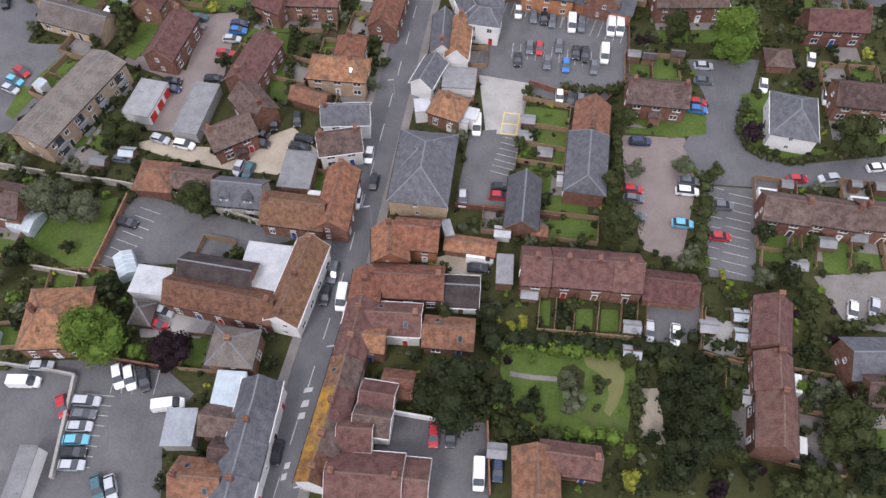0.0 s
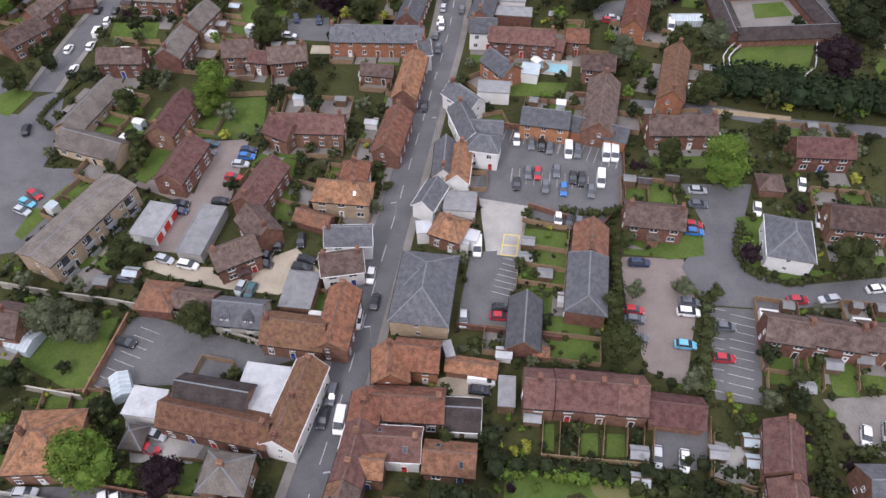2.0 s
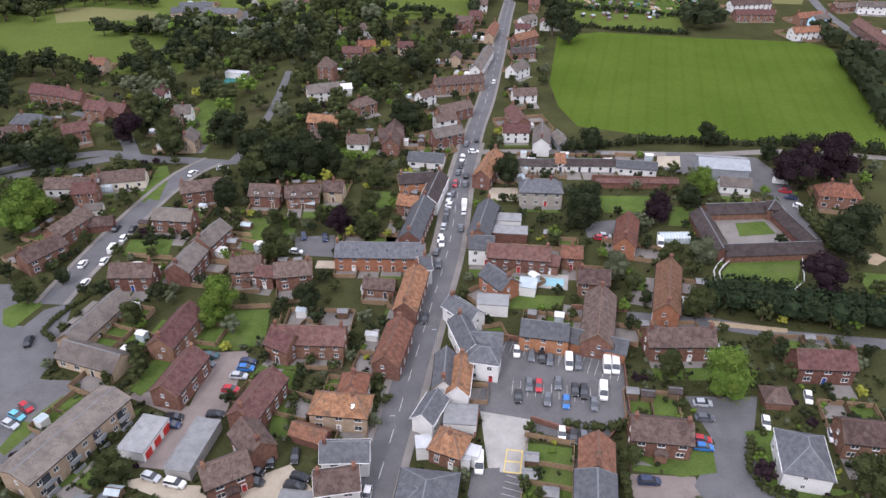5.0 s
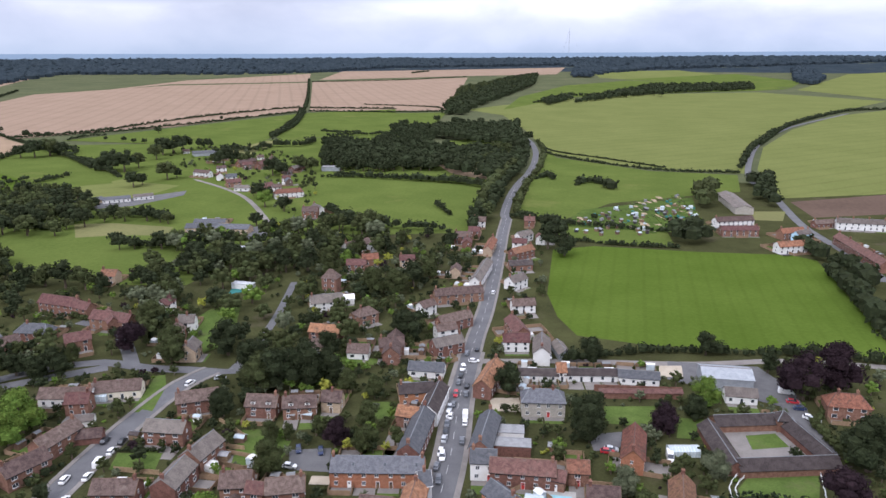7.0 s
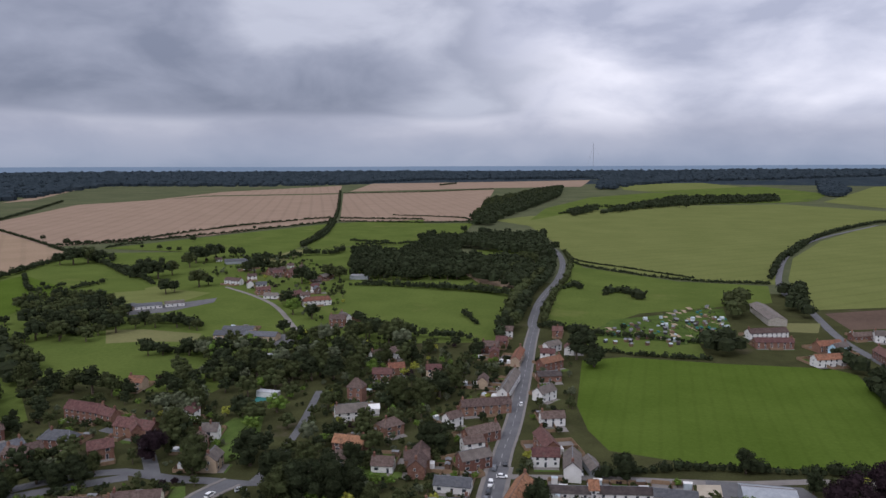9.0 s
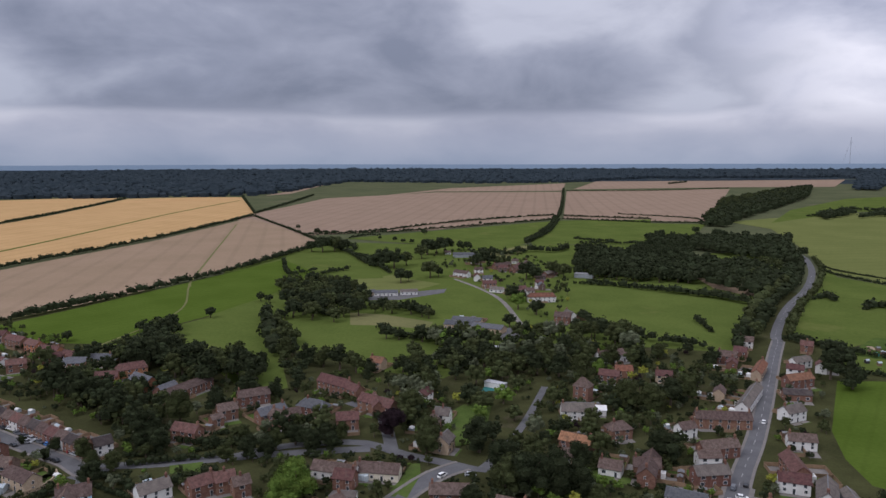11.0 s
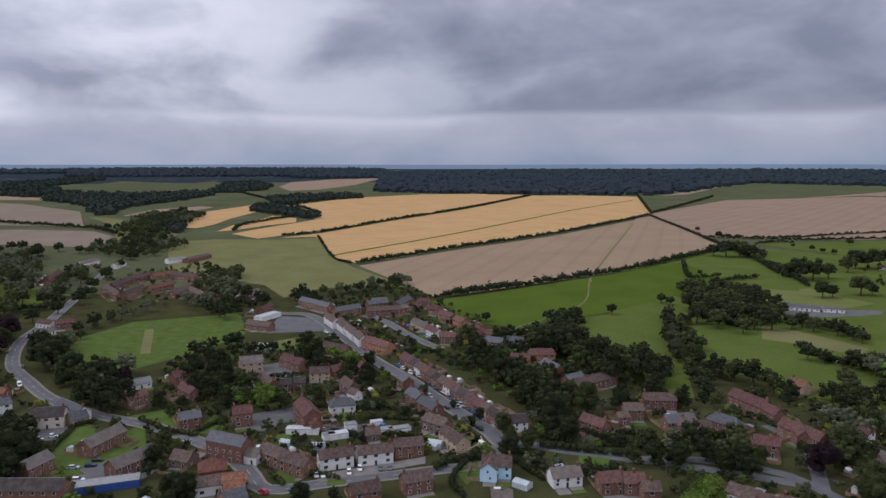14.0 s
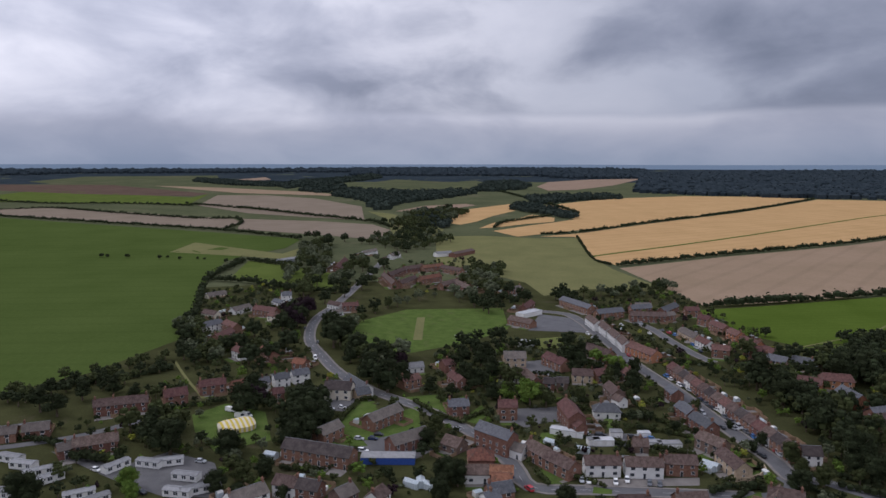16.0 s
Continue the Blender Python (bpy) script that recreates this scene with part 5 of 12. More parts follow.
patch('field', 'ley', 'broad pale green ley on the hillside', [(-248.3, 1436.7), (-200.3, 1544.4), (-64.8, 1766.1), (161.5, 1974.9), (430.8, 2067.4), (643.8, 1782.2), (456.9, 1494.3), (314, 1235.1), (221.4, 1012.1), (169, 822.3), (148.5, 731.1), (60.9, 742.5), (-36.7, 818.7), (-57.8, 890.4), (-96.6, 1081.8), (-161.2, 1327.3)], category='field')
patch('field', 'ley', 'broad pale green ley beside a lane', [(939.8, 1659.3), (560.2, 1543.6), (431.6, 1408.4), (295, 1156.9), (210.3, 941.9), (167.4, 762.9), (151, 607.7), (244.5, 645.2), (419.6, 716)], category='field')
patch('field', 'ploughed', 'freshly ploughed brown strip', [(157.8, 595.3), (243.6, 642.5), (363.7, 691.5), (308.3, 579.3), (214.9, 561), (160.1, 539.1)], category='field')
patch('field', 'pasture', 'green pasture above the allotments', [(-52.9, 869.9), (-36.3, 809.6), (60.1, 731.5), (141.3, 723), (127.4, 632.5), (82.9, 606.3), (18.2, 563.5), (-14.6, 501.1), (-49.4, 505.4), (-51.8, 653.9)], category='field')
patch('field', 'pasture', 'green pasture strip', [(-13.9, 483.7), (53.1, 477.3), (54.4, 437.2), (8.8, 439.1), (-18.3, 455.5)], category='field')
patch('field', 'mown_field', 'bright green mown hayfield with drill lines', [(-18.7, 417.5), (5.4, 430.2), (64.9, 429), (119, 432.2), (130.2, 422.6), (128.7, 382.4), (123.5, 301.3), (125.2, 282.5), (99.9, 285), (28.2, 278.6), (-1.3, 283.6), (-10.6, 304.7), (-16.9, 335.2)], category='field')
patch('field', 'pasture', 'green pasture beside the village', [(-234.9, 640.7), (-185.9, 646.9), (-82.1, 613.2), (-79.3, 523.2), (-75.9, 451.9), (-124, 442.4), (-168.4, 467.3), (-213.9, 541.3)], category='field')
patch('field', 'pasture', 'green pasture beside the village', [(-254.4, 614.7), (-236, 640.5), (-202.2, 499.1), (-232.2, 537.7)], category='field')
patch('field', 'pasture', 'green hill pasture', [(-176.1, 1447.5), (-179.8, 1825.1), (-87, 2321.2), (115.9, 2627.7), (487.2, 2430.5), (551.6, 2218.3), (425.5, 2113.1), (164.8, 2018.2), (-66.2, 1802)], category='field')
patch('field', 'ley', 'pale hill pasture', [(-2.8, 3285.4), (366.7, 3394.9), (483.9, 3069.5), (154.5, 2631.5), (19.7, 2803.7)], category='field')
patch('field', 'pasture', 'green hill pasture', [(99, 2698.8), (555.1, 3112.1), (675.6, 2589.4), (564, 2269.9), (277.6, 2540.1)], category='field')
patch('field', 'ley', 'pale hill pasture', [(554.5, 2169.9), (954.7, 3055.4), (1505.4, 3438.8), (1222.5, 2436.1), (667.9, 1851.1)], category='field')
patch('field', 'pasture', 'green clearing among trees', [(-189.4, 937.3), (-126.5, 982.2), (-87.9, 842.7), (-135.8, 843.8)], category='field')
patch('field', 'stubble', 'dry stubble clearing among trees', [(-161.6, 738.5), (-108.2, 710.1), (-87.8, 646.9), (-131.2, 677.3)], category='field')
patch('field', 'wheat', 'golden ripe wheat field with tramlines', [(-1094.2, 271.5), (-1131.4, 347), (-1295, 544), (-1511.1, 835.7), (-1903.7, 1299.3), (-1807, 1453.6), (-1687.1, 1538.1), (-1210.3, 1138.4), (-960.8, 693.2), (-857.7, 443), (-782.1, 277.1), (-841.7, 269.7), (-1083.8, 324.1)], category='field')
patch('field', 'stubble', 'pale brown stubble field', [(-759.5, 272.2), (-831.9, 429.3), (-924.8, 666.7), (-1113.4, 1029.4), (-935, 934.1), (-710.5, 787.7), (-660.8, 699.2), (-576, 409.5), (-559.5, 322.6), (-554.6, 263.2), (-662.8, 268.6)], category='field')
patch('field', 'dry_grass', 'pale dry grass field', [(-1111.3, 111.1), (-1114.6, 184.4), (-1068, 261.2), (-1066.2, 322.4), (-863, 273.7), (-753.2, 262.3), (-653.7, 264.7), (-603.5, 259.5), (-627.2, 238.1), (-639.9, 190.1), (-610.4, 147.3), (-679.3, 148), (-743.1, 118.4), (-827.4, 79.2)], category='field')
patch('field', 'mown_field', 'bright green grass field', [(-537.5, 247.5), (-547.6, 315.4), (-565, 401.4), (-611.1, 614.9), (-511.6, 559.8), (-458.6, 442.8), (-433.8, 348.7), (-430, 301.9), (-426.7, 260.5), (-461.9, 240.7)], category='field')
patch('field', 'pasture', 'green pasture beside the houses', [(-423.8, 258.6), (-426.9, 299.6), (-430.5, 345.9), (-452.6, 436.8), (-380.4, 369.3), (-330.6, 321), (-259.4, 256.8), (-265.1, 237), (-339.8, 269.7), (-386.8, 260.9)], category='field')
patch('field', 'pasture', 'green pasture', [(-613.4, 620.2), (-626.8, 718), (-550.5, 687.2), (-437.5, 593.8), (-453.8, 515.3), (-517, 565.9)], category='field')
patch('field', 'ley', 'pale grass paddock', [(-449.5, 510.3), (-431.2, 589.8), (-405.2, 567.1), (-400.9, 483.9)], category='field')
patch('field', 'pasture', 'green recreation ground', [(-355.1, 368.2), (-313.3, 362.4), (-269.4, 365.2), (-237.6, 360.2), (-210.1, 339), (-211.5, 308.1), (-257.8, 320.8), (-301.3, 331.1)], category='field')
patch('field', 'pasture', 'rough uncut grass', [(-344.9, 407.2), (-334, 427.6), (-291.1, 423.4), (-275.5, 380.1), (-310.7, 365.2)], category='field')
patch('field', 'pasture', 'green school field', [(-343, 439.5), (-361.5, 487.7), (-359, 602.2), (-251.7, 492.6), (-236.2, 456.9), (-282.3, 446.1), (-315.8, 438.3)], category='field')
patch('field', 'barley', 'ripe barley field far off', [(-1684.8, 1629.6), (-2183.6, 2623.5), (-1890.7, 2095.9), (-1693.3, 1759.7)], category='field')
patch('field', 'pasture', 'green pasture below the barley', [(-429.1, 924.7), (-459.7, 1010.2), (-540.9, 1307.7), (-393.4, 1422.1), (-299.8, 1078.6), (-365.6, 966.4)], category='field')
patch('field', 'green_crop', 'wide dark green crop field with tractor tracks', [(-1758, -1396.9), (-1540.7, -719), (-1353.8, -443.5), (-1214.7, -240.8), (-1098.5, -91.8), (-986.6, -106.2), (-920.4, -144.7), (-870.1, -163.2), (-724.1, -156.4), (-561.9, -132.2), (-492.2, -126.1), (-420.5, -156.7), (-387.9, -187.6), (-346, -278.6)], category='field')
patch('field', 'dry_grass', 'rough dry pasture', [(-959.8, -248.8), (-1068.4, -240.7), (-927.5, -104.1), (-984.3, -87.4), (-870.9, -85.5), (-903.8, -142.3)], category='field')
patch('field', 'pasture', 'green paddock', [(-742.3, -136.7), (-867, -137), (-814.3, -80.8), (-751.5, -28.9), (-654.2, -33), (-690.7, -91.2)], category='field')
patch('field', 'weathered_stubble', 'pale grey stubble field', [(-2188, -1598), (-1793, -835.2), (-1825.8, -723.5), (-1644.5, -477.5), (-1482.7, -256), (-1416.6, -231.5), (-1291.3, -236.1), (-1423.6, -465.9), (-1626.9, -758.7), (-1760.4, -1287.2)], category='field')
patch('field', 'weathered_stubble', 'pale grey stubble field', [(-1480.2, -235.8), (-1414.9, -87.3), (-1332.4, 19.6), (-1223.4, 47.3), (-1069.2, 29.4), (-1161.4, -74.2), (-1270.2, -213.6)], category='field')
patch('field', 'weathered_stubble', 'pale grey stubble field', [(-1892.2, -409.9), (-2341.7, -443.8), (-2337.3, -294.6), (-2157.5, -125.7), (-1822.1, 4), (-1431.7, 5.5), (-1494.6, -91.4), (-1627.7, -245.9)], category='field')
patch('field', 'pasture', 'dull green pasture', [(-2463.7, -1639.1), (-2362.8, -1097.4), (-2656.2, -1084.8), (-2228.4, -496.9), (-2405.5, -482.2), (-1893.7, -438), (-1986.8, -645.7), (-2034.7, -946.4), (-2153, -1433.5)], category='field')
patch('field', 'ploughed', 'reddish ploughed field', [(-2956.7, -1965), (-2982.7, -1382.3), (-2984.9, -964.1), (-2436.8, -488.3), (-2284.9, -509.1), (-2402.6, -863.9), (-2576.6, -1195.7), (-2612.4, -1737.4)], category='field')
patch('field', 'down_grass', 'pale green crop field', [(-3216.2, -1378.3), (-3723.5, -1332.1), (-3937.7, -736.9), (-3296.2, -607), (-2995.5, -838.2), (-3047.9, -1221.6)], category='field')
patch('field', 'stubble', 'pale stubble field', [(-2952.7, -805), (-2795.9, -496.2), (-2491.2, -142.9), (-2201.8, 8), (-2329.5, -134.5), (-2466.8, -402.6)], category='field')
patch('field', 'down_grass', 'pale green strip fields', [(-2710.3, -154.1), (-3510.3, 186.8), (-3270.3, 380.7), (-2691.9, 139.6), (-2450.3, -27.5)], category='field')
patch('field', 'barley', 'ripe barley strip', [(-3400.8, -613.1), (-3761.1, -465.5), (-3522, -410.3), (-3197.5, -517.8)], category='field')
patch('field', 'wheat', 'golden ripe wheat field with tramlines', [(-1189, 216), (-1096, 237), (-1119, 270), (-1183, 361), (-1254, 472), (-1363, 617), (-1547, 816), (-1569, 853), (-1939, 1306), (-2052, 1223), (-2130, 1014), (-2068, 771), (-1973, 647), (-1781, 450), (-1397, 423), (-1337, 365), (-1284, 307)], category='field')
patch('field', 'wheat', 'golden ripe wheat field', [(-1342, 162), (-1491, 184), (-1709, 264), (-1870, 394), (-1900, 438), (-1764, 382), (-1637, 356), (-1500, 277), (-1369, 219), (-1311, 179)], category='field')
patch('field', 'wheat', 'golden ripe wheat field', [(-1236, 201), (-1334, 244), (-1426, 314), (-1528, 368), (-1439, 394), (-1349, 368), (-1310, 303), (-1254, 239)], category='field')
patch('field', 'barley', 'ripe barley field far off', [(-2807, 713), (-3162, 858), (-3366, 1116), (-3387, 1398), (-2831, 1037), (-2557, 799), (-2520, 680)], category='field')
patch('field', 'barley', 'ripe barley strip', [(-1654, 79), (-1826, 161), (-1889, 280), (-1838, 300), (-1680, 196), (-1631, 142)], category='field')
patch('field', 'down_grass', 'dull green strip fields', [(-2000, 229), (-2098, 312), (-2186, 463), (-2194, 609), (-2096, 546), (-1934, 346), (-1909, 225)], category='field')
patch('field', 'down_grass', 'dull green far pasture', [(-2763, 312), (-3281, 472), (-3366, 562), (-3097, 564), (-2613, 412), (-2530, 322)], category='field')
patch('field', 'dry_grass', 'pale grass in the valley bottom', [(-1661, 16), (-1579, 69), (-1360, 116), (-1220, 138), (-1114, 109), (-1082, 50), (-1227, 46), (-1446, 52)], category='field')
patch('field', 'down_grass', 'dull green far pasture', [(-2695, -127), (-2978, -21), (-3166, 131), (-3127, 286), (-2856, 281), (-2562, 103), (-2481, -69)], category='field')
patch('sports_ground', 'lawn', 'mown green sports ground', [(-479.4, -20), (-531.8, -9.3), (-567.8, 26.1), (-563.2, 101.4), (-494.8, 90.9), (-461.2, 57.9), (-439, 16.6), (-447, -6.8)], category='field')
patch('field', 'ley', 'pale dry practice ground', [(-464.9, 101.2), (-468.3, 123), (-441.6, 115.7), (-439.7, 97.2)], category='field')
patch('field', 'dry_grass', 'worn pale cricket strip on the sports ground', [(-538.4, 31.5), (-537.7, 37.3), (-470.6, 28.8), (-471.3, 23.0)], category='field')
patch('ground_patch', 'old_asphalt', 'grey tarmac forecourt', [(-336.7, 59.5), (-336.3, 75.5), (-321.6, 74.5), (-312.6, 58.4), (-321.9, 54.3)])
patch('ground_patch', 'old_asphalt', 'grey tarmac parking court', [(-412.4, 84.4), (-411.2, 94.1), (-386.7, 87.7), (-383.5, 80.3)])
patch('ground_patch', 'paving', 'paved front drives of the semis', [(-261.2, 67.7), (-257.5, 109.4), (-251.5, 106.4), (-254.7, 65.6)])
patch('ground_patch', 'old_asphalt', 'grey tarmac garage yard', [(-303.2, 82.9), (-301.2, 99.4), (-288.2, 96.7), (-289.3, 78.2)])
patch('playground', 'asphalt', 'dark tarmac playground', [(-488.3, 103.3), (-539.2, 124.6), (-516.4, 150.3), (-475.1, 145.4)], category='playground')

# roads and lanes
road([(-31.4, 7.2), (-31, 13.8), (-31, 23.4), (-31, 39), (-31, 55.8), (-31.6, 73.4), (-32.4, 96.5), (-33.6, 129.2), (-34.4, 151.6), (-35.6, 180.6), (-39.4, 216.3), (-41, 240.2), (-42, 258)], 7.4, 'asphalt', walks=(1.7, 1.7))
road([(-42, 258), (-42.9, 276.4), (-43.6, 309.3), (-47.9, 378.1), (-53.2, 448.6), (-55.8, 493)], 6.2, 'asphalt', walks=(1.1, 1.1))
road([(-55.8, 493), (-59.4, 512), (-62.4, 577), (-61.9, 631), (-58, 702), (-58.5, 774), (-63.4, 852), (-76.1, 938), (-93.9, 1007)], 6.8, 'asphalt', dashes=True, label='country road between hedges')
road([(-135.7, 129.4), (-137.2, 141.1), (-139.3, 163.5), (-140.4, 186), (-139.6, 208.5), (-134.9, 221.9)], 7.0, 'asphalt', walks=(1.5, 1.5), dashes=False)
road([(-219.1, 176), (-212.7, 190.1), (-207.3, 199.4), (-193.8, 212), (-180.3, 219.9), (-160.1, 218.8), (-144.5, 220.4), (-127.1, 222.4), (-126.6, 233.9)], 5.6, 'asphalt', dashes=False)
road([(-126.6, 233.9), (-131.2, 260), (-136.8, 286.8), (-147.1, 327.4)], 3.5, 'asphalt', dashes=False, label='narrow tree-lined lane')
road([(-166, 218.6), (-182.3, 237.4), (-196, 250.2), (-218.4, 255.9)], 5.5, 'asphalt', dashes=False, label='residential close')
road([(-212.5, 441.2), (-268.2, 518.9), (-310.4, 560.7), (-363.3, 599.9)], 4, 'paving', dashes=False, label='pale winding village lane')
road([(153.8, 387.4), (152.2, 441.3), (145.5, 511.7), (149.8, 612.1), (148.2, 692.5), (166.7, 801.2), (215, 981.1), (305.3, 1199.3), (465.4, 1457.9)], 6.0, 'asphalt', dashes=False, label='lane climbing the hill')
road([(-39.2, 249.4), (-4.9, 256.3), (43.9, 263.5), (80.5, 273.5), (124.1, 274.6)], 4.2, 'paving', dashes=False, label='concrete stable lane')
road([(-245.8, 146.5), (-254.1, 142.5), (-266, 144.7), (-295.7, 144.4), (-325.5, 144.8), (-354.4, 145.4), (-380.9, 143.7), (-410.1, 143.2), (-440.8, 145.5), (-475, 146.5), (-509.2, 147.9), (-536.9, 143.8), (-549.5, 124.6)], 6.4, 'asphalt', walks=(1.2, 1.2), dashes=False)
road([(-251.6, 136.9), (-253.3, 148.6), (-237.7, 160.1), (-213, 184.1), (-194.3, 200.8), (-175.2, 216.3)], 6.0, 'asphalt', dashes=False)
road([(-241, 121.8), (-246.7, 96.1), (-252.7, 68), (-257.9, 47.1), (-278.2, 44.6), (-304.4, 37.3), (-338.5, 19.6), (-371, -5.3), (-404.2, -22.8), (-440, -33.5), (-482.3, -43.3), (-541.4, -42), (-603.9, -27), (-733.6, -1.6), (-858.5, 20.6)], 5.6, 'asphalt', walks=(1.1, 1.1))
road([(-512.6, 182.3), (-484.8, 188.4), (-445.7, 186.7), (-418.4, 186.8), (-398.6, 189.2)], 5.0, 'asphalt', walks=(1.0, 1.0), dashes=False, label='residential street of the estate')
road([(-373.2, -8.1), (-375.6, -27.8), (-378.3, -50.4)], 5.0, 'asphalt', dashes=False)
road([(-264.5, 148.4), (-243.6, 135.5), (-241, 121.8)], 5.0, 'asphalt', dashes=False)
road([(-314.6, -166.2), (-320.4, -143.6), (-327.4, -126.5), (-341.7, -107.9)], 5.0, 'old_asphalt', dashes=False)
road([(-437.9, -116.6), (-403.6, -102.6), (-369.7, -87.1)], 1.6, 'dry_grass', dashes=False, label='worn stony footpath')
road([(-1584.1, 1438.5), (-1417.9, 1137.2), (-1300.4, 943.7), (-1019.5, 529.4), (-876.6, 304.3), (-855.9, 274.5)], 7, 'pasture', dashes=False, label='grassy farm track between the wheat')
road([(-552.7, 430.4), (-621, 497.4), (-1029, 920.8)], 2.5, 'dry_grass', dashes=False, label='worn track across the stubble')
road([(-552.7, 430.4), (-469.7, 354.4), (-424.8, 261.4), (-422.2, 246.2)], 1.6, 'dry_grass', dashes=False, label='worn footpath across the grass')

# yards, car parks and lawns near the high street
patch('ground_patch', 'old_asphalt', 'grey tarmac public car park', [(-13.9, 139.2), (1.2, 138.2), (16.1, 135.2), (17.4, 119), (11.8, 108.6), (-4.2, 109.5), (-16.5, 113.6), (-15.7, 127)], category='ground')
patch('ground_patch', 'concrete', 'pale concrete yard beside the car park', [(-15.2, 113.3), (-3.7, 113), (-3.7, 87.4), (-8.3, 87.4)], category='ground')
patch('ground_patch', 'old_asphalt', 'grey tarmac parking rows', [(-12.5, 96.8), (-3.3, 98), (-3.7, 87.1), (-8.5, 87)], category='ground')
patch('ground_patch', 'old_asphalt', 'grey tarmac yard', [(-14.2, 96.9), (-8.7, 98.5), (-8.3, 87.4), (-3.7, 87.4), (-2.9, 78.3), (-13.7, 77.8)], category='ground')
patch('ground_patch', 'gravel', 'pale gravel courtyard', [(-83.3, 79.5), (-76.9, 82.6), (-69, 81.7), (-60.8, 82.9), (-51, 90.7), (-43.8, 85.3), (-50.5, 78), (-61.2, 77.3), (-67.3, 77.6), (-73.6, 77.8)], category='ground')
patch('ground_patch', 'old_asphalt', 'grey tarmac inn car park', [(-77.8, 64.6), (-75.6, 68.2), (-69.3, 67.4), (-49.9, 65.6), (-41, 64.8), (-47.1, 61), (-60.6, 54.8), (-77.1, 50.8)], category='ground')
patch('ground_patch', 'old_asphalt', 'grey tarmac car park', [(-88.5, 25.3), (-79.2, 31.4), (-66.7, 33.9), (-55.3, 34.1), (-49.5, 31.2), (-52.3, 24.7), (-47.8, 12.9), (-74.9, 2.4)], category='ground')
patch('ground_patch', 'concrete', 'pale concrete yard', [(-67.4, 46.1), (-51, 47.3), (-52.3, 41), (-62.7, 39.1)], category='ground')
patch('ground_patch', 'old_asphalt', 'grey tarmac yard behind the shops', [(-16.4, 34.4), (-0.2, 36), (2.3, 23.1), (-8, 18.4), (-17.8, 25.1)], category='ground')
patch('ground_patch', 'block_paving', 'brown block-paved court', [(17.1, 102.1), (30.1, 104), (32.7, 92.1), (30.2, 73), (23.3, 74.8), (19.1, 86.6)], category='ground')
patch('ground_patch', 'old_asphalt', 'tarmac parking court', [(34.1, 92.4), (45.1, 93.5), (43.6, 71.8), (35.4, 71.4)], category='ground')
patch('ground_patch', 'asphalt', 'tarmac residential close', [(29.9, 127.2), (46.1, 130.4), (42.5, 113.9), (43.1, 104.3), (50.4, 100.6), (79, 109.9), (77.8, 101.2), (45.2, 93.9), (34.1, 92.7), (29.7, 101.6), (35, 114)], category='ground')
patch('ground_patch', 'old_asphalt', 'tarmac garage court', [(24.4, 64.9), (34.1, 66.6), (33.9, 57.3), (24.3, 56)], category='ground')
patch('ground_patch', 'paving', 'pale parking court', [(54.3, 75.2), (75, 81.1), (73, 66.5), (59.6, 65.8)], category='ground')
patch('ground_patch', 'block_paving', 'brown paved garage court', [(-82, 120), (-74.4, 122.3), (-70.7, 102.2), (-72, 84.5), (-81.9, 83.8), (-82.4, 98.7), (-94.7, 101.5), (-94, 104.2), (-79.6, 101.7)], category='ground')
patch('ground_patch', 'old_asphalt', 'grey tarmac parking area', [(-132.1, 103.7), (-117.4, 102.9), (-108.2, 104.3), (-107.1, 78.8), (-115.4, 75)], category='ground')
patch('ground_patch', 'gravel', 'pale gravel parking area', [(-16.9, 64.5), (-8.7, 68.3), (-4.3, 66.1), (-5.9, 63.1), (-12.4, 62.5)], category='ground')
patch('ground_patch', 'lawn', 'green garden lawn with worn edges', [(0.0, 52.6), (4.9, 52.7), (11.8, 52.6), (19.1, 53.7), (23.5, 51.4), (23.3, 45.7), (22.6, 39.2), (18.1, 37.0), (11.3, 35.9), (4.5, 38.4), (0.5, 45.2)], category='ground')
ribbon('garden_path', 'paving', 'narrow pale paved garden path', [(2.2, 45.3), (5.9, 45.4), (10.2, 45.9)], 0.45, -0.45, 0.15, category='path')
patch('ground_patch', 'dry_grass', 'worn bleached patch in the lawn', [(14.0, 50.9), (15.0, 52.2), (17.0, 52.8), (18.8, 51.8), (20.6, 51.3), (21.5, 48.9), (21.4, 45.8), (20.4, 42.9), (19.5, 41.1), (18.5, 41.9), (19.1, 44.8), (18.6, 47.2), (16.9, 48.5), (15.1, 49.2)], category='ground')
patch('ground_patch', 'meadow', 'darker green ground patch round an old shrub', [(10.1, 46.3), (10.8, 48.3), (12.7, 49.2), (14.8, 48.1), (14.8, 45.2), (12.6, 43.7), (10.7, 44.1)], category='ground')
patch('ground_patch', 'lawn', 'bright green paddock among tall garden trees', [(-155.9, 235.7), (-169.4, 268.5), (-169.3, 281.7), (-161.3, 292.8), (-150.9, 269.4), (-140.9, 244.5), (-146.8, 236.4)], category='lawn')
patch('ground_patch', 'lawn', 'small green garden lawn between cottages', [(-90.2, 235.9), (-92.9, 246.1), (-84.9, 248.8), (-80.8, 237.8)], category='lawn')
patch('ground_patch', 'lawn', 'green back garden lawn beside shrubs', [(-68.1, 197.2), (-70.8, 209.3), (-60.6, 211.3), (-56.4, 200.3)], category='lawn')
patch('ground_patch', 'lawn', 'mown green garden lawn behind brick houses', [(-95.0, 164.5), (-103.3, 183.5), (-91.2, 187.4), (-84.1, 174.7), (-84.4, 167.3)], category='lawn')
patch('ground_patch', 'gravel', 'pale gravel strip', [(23.4, 46.9), (27.2, 47.7), (29, 38.1), (24.6, 38.2)], category='ground')
